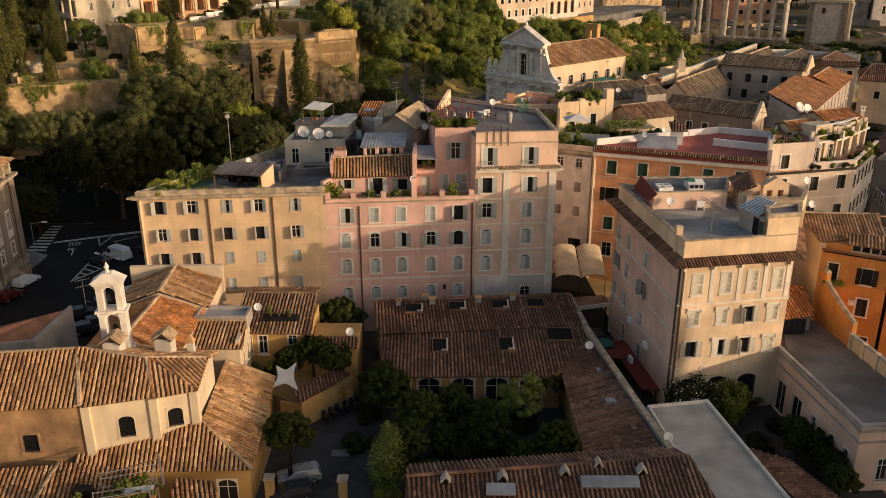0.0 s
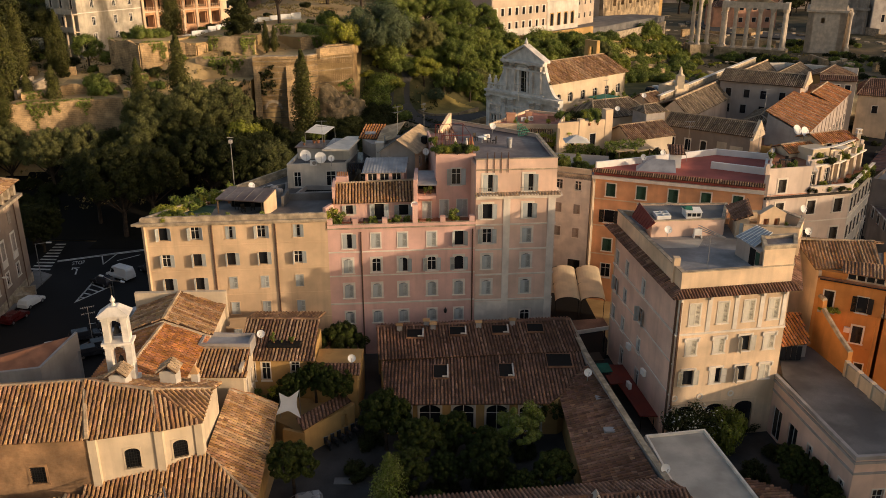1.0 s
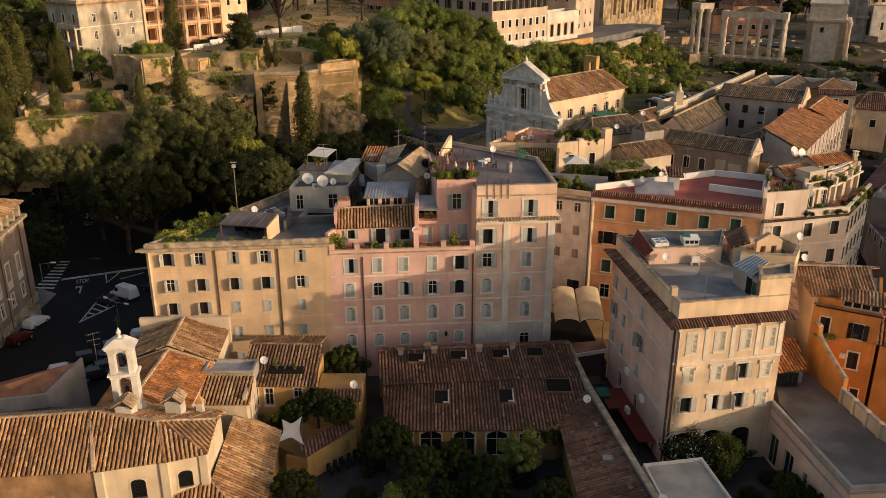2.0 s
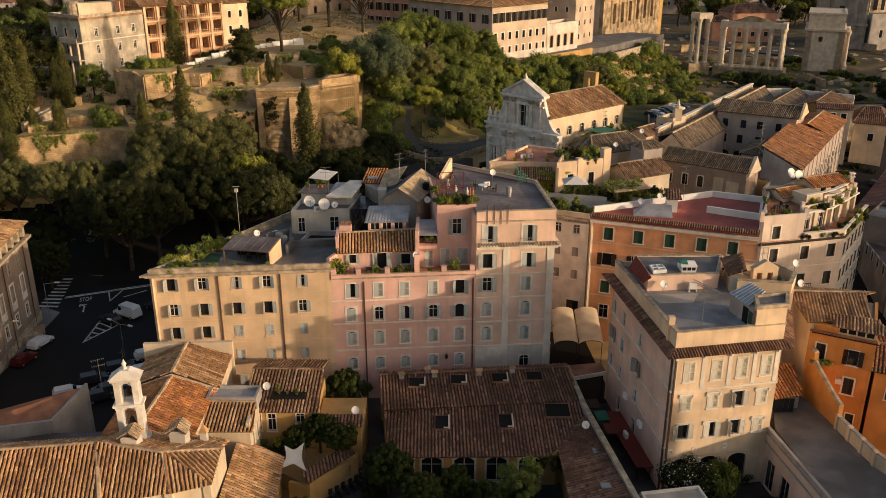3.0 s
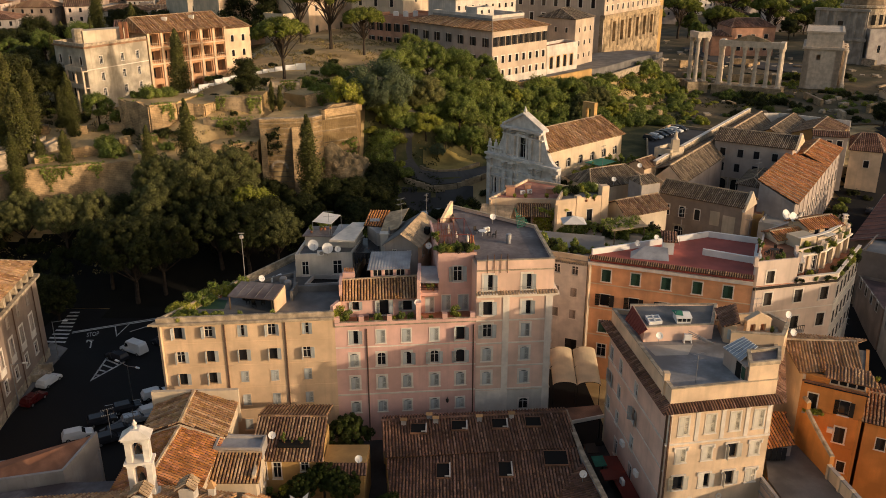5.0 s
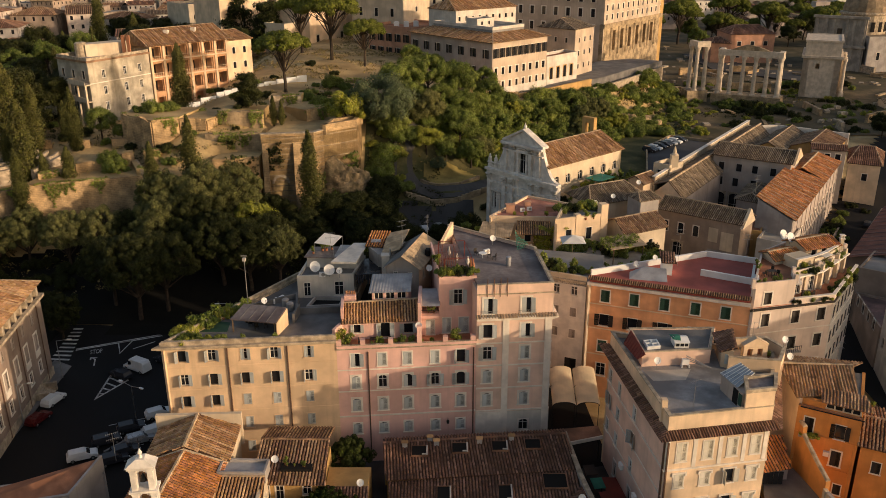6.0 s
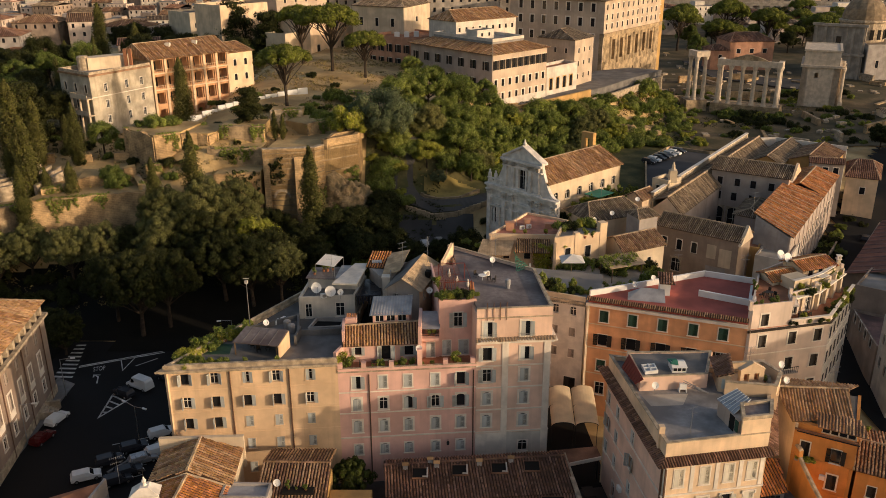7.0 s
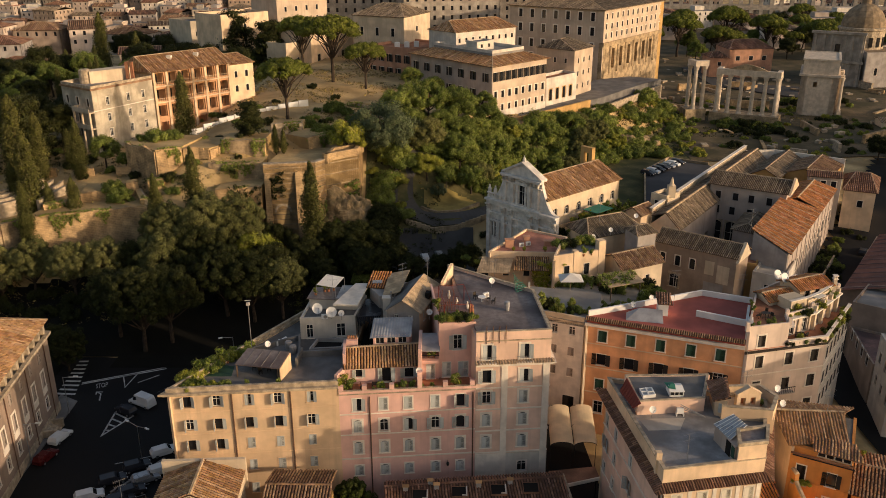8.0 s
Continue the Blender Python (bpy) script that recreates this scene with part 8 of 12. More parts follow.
    tiled_house("low_annex", "low cloister annex with a dark brown tile roof", [(61.0, 152.8), (67.4, 163.0), (62.8, 165.8), (57.0, 156.2)], 3, 15.2, 1.2, "greyp", roof="tilegrey", inset=2.0, step=0.34, seg=0.8)
    plain_block("flat_annex", "whitewashed annex with a worn flat roof", [(54.8, 137.9), (59.4, 134.8), (64.6, 143.0), (59.8, 145.8)], 3, 13.2, "whitewash", [grid((2.6,), (9.6,), 0.7, 1.9, **W), grid((3, 6.4), (9.4,), 0.9, 1.7, **W)], "house", "paleroof", 0.35)
    plain_block("low_annex", "low ochre passage roofed with screed", [(53.6, 141.6), (56.4, 140.4), (59.2, 146.4), (56.2, 148.0)], 3, 13.6, "ochre", (), "house", "terracotta", 0.3)
    # car park behind
    g = Mesh()
    g.prism([(44.0, 166.0), (47.0, 165.4), (73.4, 204.2), (72.4, 222.6), (62.8, 229.2), (53.0, 215.6), (46.9, 188.0)], 5.0, 10.4)
    solid("car_park", g, "carpark", "dark asphalt car park behind the convent", "car park", kind="structure")
    solid("boundary_wall", strip(Mesh(), [(72.4, 222.6), (62.8, 229.2), (53.0, 215.6), (46.9, 188.0), (44.0, 166.0)], 8.4, 11.1, 0.4), "tuff", "low tuff kerb wall round the car park", "wall")
    # street and houses to the east
    land_sheet("side_street", "asphalt", "asphalt side street beside the convent", "road", lambda x, y: x > 61 + max(0, y - 139) * 0.66 and not (y > 208 and x < 96), 60, 152, 92, 232, 2.0, 0.4)
    solid("boundary_wall", strip(Mesh(), [(66.5, 140.8), (80.0, 161.6), (92.0, 180.2)], 3, 5.0, 0.35), "cornice", "low worn wall between the hedge and the street", "wall")
    tiled_house("yellow_house", "golden rendered house with a red hipped roof", [(90.9, 182.6), (96.8, 179.8), (103.4, 192.4), (97.2, 195.4)], 4, 15.4, 2.6, "hotel", [grid((3.6,), (11.5,), 1.1, 1.6, **W)], roof="tilebrown", inset=2.2, step=0.4, seg=0.8)
    t = thing("long_shed", (85, 148, 2), "long low hall with a dull red ribbed roof", "shed")
    e0, e1, r0, r1 = Vector((71.0, 137.2)), Vector((92.0, 166.6)), Vector((79.2, 131.4)), Vector((100.2, 160.8))
    g = Mesh()
    sheet_roof(g, [(*e1, 10.2), (*e0, 10.2), (*r0, 13.2), (*r1, 13.2)], wave=0.5)
    sheet_roof(g, [(87.4, 125.6, 10.2), (108.4, 155.0, 10.2), (*r1, 13.2), (*r0, 13.2)], wave=0.5)
    for i in range(13):
        f = (i + 0.3) / 13
        ridge_caps(g, (*r0.lerp(r1, f), 13.26), (*e0.lerp(e1, f), 10.28), 0.11, 1)
    part("roof", g, ["shedred", "mauve"], t)
    facade(t, (91.6, 166.8), (71.7, 138.2), 2, 9.7, "umber", grid(even(34.9, 8), (6.0,), 1.2, 1.8, **W))
    facade(t, (71.4, 138.4), (87.2, 127.2), 2, 10.1, "umber")
    part("gable", Mesh().add([(71.4, 138.4, 10.1), (87.2, 127.2, 10.1), (79.3, 132.8, 13.0), (71.6, 138.7, 10.1), (87.4, 127.5, 10.1), (79.5, 133.1, 13.0)], [(0, 1, 2), (5, 4, 3), (0, 2, 5, 3), (1, 4, 5, 2)]), "umber", t)
    plain_block("street_house", "low umber house with a grey flat roof", [(69.0, 129.2), (78.0, 122.6), (84.5, 131.0), (75.4, 137.0)], 0, 11.2, "umber", [(), (), (), grid((2, 5), (6.0,), 1.0, 1.7, **W)], "house", "terrace", 0.3)
    plain_block("street_house", "dark umber house with a worn bitumen roof", [(66.4, 115.0), (78, 110.6), (80, 121.0), (69.0, 128.6)], 0, 7.0, "umber", [(), (), (), grid((2, 5, 8, 11), (5.6,), 1.0, 1.7, **W)], "house", "mauve", 0.3)
    plain_block("corner_house", "white corner house beside the street", [(64.2, 105.5), (76, 101), (79, 110), (66.4, 114.5)], 0, 12.2, "whitewash", [(), (), (), grid((2, 5, 8), (8.8, 5.0), 1.0, 1.7, **W)], "house", "concrete", 0.7)


convent()


# plain blocks out of view to the south-east, added to cast shade
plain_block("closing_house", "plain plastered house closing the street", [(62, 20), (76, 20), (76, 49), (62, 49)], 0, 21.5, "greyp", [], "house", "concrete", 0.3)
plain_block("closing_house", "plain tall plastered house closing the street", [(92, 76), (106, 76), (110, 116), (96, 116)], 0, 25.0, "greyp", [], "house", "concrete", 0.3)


# ---- terraces of the hill ----
HILL_WALLS = []


def hill_terraces():
    def terrace(label, path, back, z0, z1, mat="ruin"):
        t = thing("retaining_wall", (*path[0], z0), label, "retaining wall")
        part("earth_bank", Mesh().prism(list(path) + list(back), z0, z1 - 0.25), "ground", t)
        g = Mesh()
        rr = random.Random(len(label) + int(abs(path[0][0]) * 10))
        HILL_WALLS.append((path, back, z0, z1))
        for p, q in zip(path, path[1:]):
            p, q = V2(p), V2(q)
            n = max(2, int((q - p).length / 0.5))
            for i in range(n):
                c = p + (q - p) * (i / n)
                top = z1 - 0.45 * (0.5 + noise.noise((c.x * 0.35, c.y * 0.35, z1))) - 0.5 * max(0, noise.noise((c.x * 1.1, c.y * 1.1, z1 + 7))) - rr.random() * 0.06
                strip(g, [c, p + (q - p) * ((i + 1) / n)], z0, top, 0.7 + 0.05 * (i % 2), out=0.35 + rr.uniform(-0.03, 0.03))
        part("wall", g, mat, t)
        return t

    terrace("rough brick retaining wall in front of the planted beds", [(-81.5, 152.8), (-77, 154.6), (-70.8, 156.8), (-60.5, 160.4)], [(-64.8, 169.5), (-80, 164)], 11, 19.0)
    terrace("side wall of the planted bed", [(-60.7, 161.2), (-65.0, 169.6)], [(-66, 169.4), (-61.8, 161)], 13, 20.2, "cornice")
    terrace("low inner brick wall with an open end", [(-80, 157.6), (-74.7, 161.8)], [(-74.7, 166), (-82, 166)], 14, 20.1)
    terrace("inner brick wall behind the planted bed", [(-74.5, 162.6), (-66.8, 166.8)], [(-67, 172), (-76, 170)], 15, 20.9)
    terrace("raised stub of a brick wall", [(-66.7, 167.0), (-64.8, 168.4)], [(-65.4, 170), (-67, 169)], 15, 21.9)
    terrace("grey rubble wall at the garden corner", [(-100, 145), (-86, 151.6), (-83.0, 156.9)], [(-84, 160), (-100, 158)], 9, 18.0, "tuff")
    terrace("sunlit brick wall beside a dark gate", [(-62, 166.6), (-59.2, 168.2)], [(-59.2, 173), (-62, 173)], 13, 22.4)
    terrace("sunlit brick wall with a broken top", [(-57.6, 169.0), (-53.4, 170.4), (-51.8, 172.2)], [(-52, 176), (-57.6, 175)], 13, 22.2)
    terrace("square brick pier of a gate", [(-57.0, 166.6), (-54.0, 167.6)], [(-54.2, 170), (-57.2, 169.6)], 13, 20.6)
    terrace("angular grey retaining wall below the villa", [(-69.5, 177.4), (-60.8, 170.2), (-56.3, 173.3)], [(-54, 184), (-69, 186)], 17, 28.0)
    terrace("curved sunlit wall on the terrace edge", [(-56.0, 173.5), (-52.9, 174.3), (-50.5, 173.8), (-49.2, 175.4), (-48.8, 178.4)], [(-49, 184), (-55, 184)], 17, 27.6)
    terrace("tall rubble wall in two shades", [(-48.6, 176.8), (-39.4, 177.6)], [(-39.4, 185), (-48.6, 185)], 15, 28.4, "tuff")
    terrace("broken rubble wall on the slope", [(-50.2, 171.4), (-44, 171.4), (-39.0, 172.6)], [(-39, 178), (-49, 178)], 11, 24.9, "tuff")
    terrace("low crumbled wall at the foot of the slope", [(-47.5, 164.8), (-42, 165.6), (-38.4, 166.6)], [(-38.4, 172), (-47, 172)], 10, 21.2)
    terrace("curved wall by the hill path", [(-30.8, 182.2), (-27, 186.4), (-26.4, 192)], [(-34, 192), (-36, 186)], 22, 27.8)
    terrace("golden parapet above the terraced path", [(-40, 188.4), (-33, 190.4)], [(-33, 194), (-40, 193)], 22, 29.6, "cornice")
    terrace("pale wall under the palazzo garden", [(-16, 205), (-6, 209.5), (6, 214)], [(4, 222), (-18, 216)], 16, 27.2, "cornice")
    terrace("brown excavated ruin with an earth-covered roof", [(-25.5, 218.5), (-13, 216.5), (-4.9, 225)], [(-5, 240), (-22, 237)], 20, 28.7, "cornice")
    terrace("golden wall end beside the ruin", [(-4.4, 224.4), (1.2, 221.6)], [(2, 225), (-4, 229)], 20, 27.8, "hotel")
    # pale ramp wall and curved stone benches
    t = thing("ramp_wall", (-80, 162, 18), "pale sloping ramp wall in the garden", "wall")
    part("face", Mesh().add([(-81.4, 159.2, 17), (-77.8, 164.6, 17), (-77.8, 164.6, 21.8), (-81.4, 159.2, 20.2), (-82.2, 159.6, 17), (-78.6, 165.0, 17), (-78.6, 165.0, 21.8), (-82.2, 159.6, 20.2)], [(0, 1, 2, 3), (7, 6, 5, 4), (3, 2, 6, 7), (0, 3, 7, 4), (1, 5, 6, 2)]), "cornice", t)
    for k in range(4):
        c = V2((-101, 169))
        r = 19 - k * 2.0
        g = Mesh()
        an = np.linspace(-0.95, 0.18, 12)
        g.prism([(c.x + (r + 0.28) * math.cos(v), c.y + (r + 0.28) * math.sin(v)) for v in an] + [(c.x + (r - 0.28) * math.cos(v), c.y + (r - 0.28) * math.sin(v)) for v in an[::-1]], 17, 20.7 + 0.28 * k)
        solid("stone_bench", g, "cornice", "curved row of worn stone seating in the garden", "bench", "curved garden benches")
    for i, (x, y, w, d, z) in enumerate(((-72, 176, 3.4, 1.6, 21.6), (-79, 175.5, 2.2, 1.2, 21.4), (-88, 176, 2.8, 1.4, 21.4))):
        solid("low_ruin", Mesh().prism([(x, y), (x + w, y + 0.3), (x + w - 0.2, y + d), (x + 0.1, y + d - 0.2)], z - 2, z + 0.9), "ruin", "low stub of an old brick wall", "ruin", "ruins in the hill garden")
    # bastion
    t = thing("brick_bastion", (-30, 170, 10), "tall brick bastion with buttresses and an arched recess", "bastion")
    path = [(-37.8, 167.2), (-27.2, 168.8), (-25.6, 171.2), (-19.0, 176.6), (-18.6, 182)]
    part("earth_bank", Mesh().prism([*path, (-36, 185)], 9, 25.0), "ground", t)
    g = Mesh()
    wall_mesh(g, path[0], path[1], 9, 25.4, [(2.2, 4.8, 9.2, 15.0)], 0.9)
    wall_mesh(g, path[1], path[2], 9, 25.4, (), 0.9)
    part("wall", g, "ruin", t)
    g = Mesh()
    strip(g, path[2:], 12, 26.6, 0.9)
    strip(g, [path[4], (-24.6, 177.6), path[2]], 24.5, 26.6, 0.7)
    part("upper_wall", g, "ruin", t)
    # black backing gives the arch its shade by colour
    part("recess", Mesh().prism([(-36, 168.3), (-32.6, 168.8), (-32.8, 169.4), (-36.2, 169.0)], 9, 15.2), "dark", t)
    for u, w in ((0.7, 1.2), (7.3, 1.7)):
        m = wall_pose(path[0], path[1], u, 0)
        g = Mesh()
        g.add([m @ Vector(p) for p in ((-w / 2, -2.6, 9), (w / 2, -2.6, 9), (w / 2, 0.1, 9), (-w / 2, 0.1, 9), (-w / 2, -0.3, 23.6), (w / 2, -0.3, 23.6), (w / 2, 0.1, 23.6), (-w / 2, 0.1, 23.6))], [(0, 1, 5, 4), (1, 2, 6, 5), (3, 0, 4, 7), (4, 5, 6, 7)])
        part("buttress", g, "ruin", t)
    for k in range(13):
        z = 11.0 + 1.12 * k
        part("brick_course", strip(Mesh(), path[:3], z, z + 0.2, 0.3, out=0.07 + 0.02 * (k % 2)), "tuff", t)
    for k, z in enumerate((14.5, 17.0, 19.5, 22.0, 24.4)):
        part("brick_course", strip(Mesh(), path[2:4], z, z + 0.2, 0.3, out=0.06), "tuff", t)
    m = wall_pose(path[0], path[1], 3.5, 15.0)
    g = Mesh()
    n = 12
    for k in range(n):
        a0, a1 = math.pi * k / n, math.pi * (k + 1) / n
        g.add([m @ Vector((r * math.cos(a), y, r * math.sin(a))) for y in (-0.14, 0.1) for r, a in ((1.35, a0), (1.85, a0), (1.85, a1), (1.35, a1))], [(3, 2, 1, 0), (4, 5, 6, 7), (1, 2, 6, 5), (0, 4, 7, 3)])
    part("arch_ring", g, "cornice", t, "worn round brick arch over the recess")
    g = Mesh()
    strip(g, path[:3], 25.4, 25.6, 1.2, out=0.15)
    part("coping", g, "cornice", t)
    # garden parapet: white wall along the hill path
    t = thing("garden_parapet", (-45, 187, 30), "long white garden parapet wall", "wall")
    path = [(-64.4, 192.0, 23.8), (-55.3, 201.6, 26.0), (-50.7, 206.0, 26.6), (-42.5, 211.0, 27.6), (-35.4, 215.4, 28.2)]
    for p, q in zip(path, path[1:]):
        a, b = Vector(p), Vector(q)
        n = 3
        for i in range(n):
            c, d = a + (b - a) * (i / n), a + (b - a) * ((i + 0.94) / n)
            g = Mesh()
            strip(g, [c.xy, d.xy], height(c.x, c.y) - 1.5, c.z + 1.9, 0.35)
            part("panel", g, "white", t)
    # hill road
    g = Mesh()
    road = [(13, 181.0), (7.6, 176.6), (2.6, 174.6), (-2.4, 174.2), (-6.6, 175.8), (-9.4, 179.4), (-9.6, 184.4), (-7.6, 189.0), (-3, 192.4), (3, 193.6)]
    road = [V2(p).lerp(V2(q), k / 5) for p, q in zip(road, road[1:]) for k in range(5)]
    strip(g, road, 0, 0.1, 4.2, out=2.1)
    g.v = [(x, y, height(x, y) + 0.5 + z) for x, y, z in g.v]
    solid("hill_road", g, "tarmac", "narrow grey road winding up the hill", "road", kind="structure")
    g = Mesh()
    for path in ([(13, 178.4), (7.6, 174.0), (2.6, 172.0), (-2.4, 171.6), (-8.2, 173.4), (-11.8, 178.4), (-12.0, 185.0), (-9.6, 191.0)], [(7.4, 182.0), (3.0, 177.6), (-1.6, 176.8), (-5.4, 179.0)]):
        for p, q in zip(path, path[1:]):
            for k in range(6):
                c, d = V2(p).lerp(V2(q), k / 6), V2(p).lerp(V2(q), (k + 1) / 6)
                strip(g, [c, d], min(height(c.x, c.y), height(d.x, d.y)) - 1.0, height(c.x, c.y) + 0.9, 0.5)
    solid("road_wall", g, "tuff", "low stone walls beside the hill road", "wall")
    # rock outcrops
    for x, y, r, h in ((-22, 173, 6, 8), (13, 166, 4, 12), (52, 244, 6, 5), (60, 250, 6, 4)):
        g = Mesh()
        n, k = 64, 30
        for j in range(k + 1):
            for i in range(n):
                an, el = 2 * math.pi * i / n, math.pi / 2 * j / k
                c = Vector((r * math.cos(an) * math.cos(el) ** 0.6, r * 0.7 * math.sin(an) * math.cos(el) ** 0.6, h * math.sin(el)))
                o = Vector((x, y, 0))
                d = 1 + 0.3 * noise.noise((c + o) * 0.22) + 0.17 * noise.noise((c + o) * 0.6) + 0.08 * noise.noise((c + o) * 1.5)
                g.v.append((x + c.x * d, y + c.y * d, height(x, y) - 2 + c.z * d))
        for j in range(k):
            for i in range(n):
                g.f.append((j * n + i, j * n + (i + 1) % n, (j + 1) * n + (i + 1) % n, (j + 1) * n + i))
                g.m.append(0)
        solid("rock_outcrop", g, "rock", "bare ochre tuff rock face on the slope", "rock", "rocks on the hillside")


M["rock"] = material("tuff_rock", (0.44, 0.31, 0.17), 0.95, var=0.5, scale=0.5, fine=3, bump=0.9, tint=(0.17, 0.13, 0.07))
hill_terraces()
W = dict(style="none", tw=0.12, far=True)


# ---- villa on the hill ----
def villa():
    a, b, c, d = (-81.2, 191.1), (-72.6, 207.2), (-83, 213), (-91.4, 198.8)
    L = dist(a, b)
    t = plain_block("villa", "cream four-storey villa block with a roof terrace", [a, b, c, d], 18, 36.6, "villa", [grid((4.2, 10.4, 15.0), (32.6, 28.8, 25.2), 0.9, 1.9, **W), (), (), grid(even(dist(d, a), 3), (32.6, 28.8, 25.2), 1.0, 1.9, **W)], "villa", "terrace", 0.9, "cornice")
    g = Mesh()
    strip(g, [d, a, b], 36.5, 36.9, 0.9, out=0.45)
    part("cornice", g, "tilemid", t, "soot-brown stained cornice")
    band(t, [d, a, b], 31.6, 0.2, 0.1, "trim")
    part("roof_room", Mesh().prism([(-85, 200.5), (-77, 208), (-80, 211), (-87, 204)], 36.4, 39.4), "cream", t)
    for i in range(2):
        part("chimney", Mesh().box(-77 - i * 1.2, -76.3 - i * 1.2, 205.5, 206.2, 36.5, 41.0), "terracotta", t)
    m = wall_pose(d, a, 0, 0)
    for z in (27.6, 31.4):
        part("balcony", Mesh().box(6.0, 13.0, -1.5, 0.0, z, z + 0.2, mat=m).box(6.0, 13.0, -1.5, -1.4, z + 0.2, z + 1.1, mat=m).box(6.0, 6.1, -1.5, 0, z + 0.2, z + 1.1, mat=m), "cream", t)
    for u in (6.2, 9.5, 12.8):
        part("balcony_pier", Mesh().box(u - 0.2, u + 0.2, -1.45, -1.05, 20, 31.4, mat=m), "cream", t)
    for i, u in enumerate((4.2, 10.4, 15.0)):
        for z in (32.6, 28.8, 25.2):
            mm = wall_pose(a, b, u, z)
            part("window_frame", sash_mesh(0.9, 1.9), None, t, m=mm @ Matrix.Translation((0, -0.03, 0)))
    part("roof_tank", Mesh().lathe((-86.5, 201.5, 36.4), [(1.4, 0), (1.4, 3.2), (1.1, 3.5), (0, 3.6)], 14), "cornice", t)
    # three-tier loggia wing
    a, b, c, d = (-72.4, 207.4), (-57.6, 224.0), (-67, 233), (-82, 214)
    t = thing("loggia_wing", (-68, 215, 24), "villa wing with three tiers of orange loggias", "villa wing")
    L = dist(a, b)
    us = even(L, 6)
    holes = [(u - 1.15, u + 1.15, z, z + 2.8) for u in us for z in (27.0, 31.0, 35.0)]
    g = Mesh()
    wall_mesh(g, a, b, 19, 38.4, holes + [(u - 1.2, u + 1.2, 22.6, 25.6) for u in us], 0.5)
    part("arcade", g, "loggia", t)
    m = wall_pose(a, b, 0, 0)
    part("back_wall", Mesh().box(0, L, 2.2, 2.5, 19, 38.4, mat=m), "loggia", t)
    for u in [0.2] + [(p + q) / 2 for p, q in zip(us, us[1:])] + [L - 0.2]:
        part("pier", Mesh().box(u - 0.28, u + 0.28, -0.3, 0.02, 19, 38.3, mat=m), "hotel", t)
    for u in us:
        for z in (27.0, 31.0, 35.0):
            part("shutter", Mesh().box(u - 0.95, u - 0.45, 1.95, 2.2, z, z + 2.3, mat=m), "shutterd", t)
            part("doorway", Mesh().box(u - 0.4, u + 0.5, 2.1, 2.22, z, z + 2.3, mat=m), "dark", t)
    for z in (30.6, 34.6):
        part("floor_slab", Mesh().box(-0.2, L + 0.2, -0.5, 2.2, z - 0.2, z + 0.1, mat=m), "hotel", t)
        g = Mesh()
        g.box(-0.2, L + 0.2, -0.48, -0.42, z + 0.95, z + 1.02, mat=m)
        for i in range(40):
            x = L * i / 39
            g.box(x - 0.03, x + 0.03, -0.47, -0.43, z + 0.1, z + 0.95, mat=m)
        part("balustrade", g, "hotel", t)
    g = Mesh()
    strip(g, [b, c, d, a], 19, 38.4, 0.4)
    part("wall", g, "hotel", t)
    g = Mesh()
    hip_roof(g, [a, b, c, d], 38.4, 3.2, 0.9, 0.5, step=0.4, seg=1.0, r=0.13)
    part("roof", g, ["tile", "tilebase", "ridge"], t)
    for u in (0.35, 0.7):
        p = V2(a) + (V2(b) - V2(a)) * u + Vector((-3.2, 2.4))
        part("roof_dormer", Mesh().box(p.x - 0.6, p.x + 0.6, p.y - 0.6, p.y + 0.6, 39, 41.2), "whitewash", t)
    q = [(-57.4, 224.2), (-52.4, 229.8), (-61.8, 238.8), (-66.8, 233.2)]
    tiled_house("villa_pavilion", "cream end pavilion of the villa with arched windows", q, 20, 37.6, 2.0, "hotel", [grid((1.8, 5.2), (34.0, 30.2, 26.0), 0.9, 1.7, arch=True, **W), grid((3, 6.5, 10), (27, 30.6), 0.9, 1.6, **W)], roof="tile", inset=1.0, step=0.4, seg=1.0)


villa()


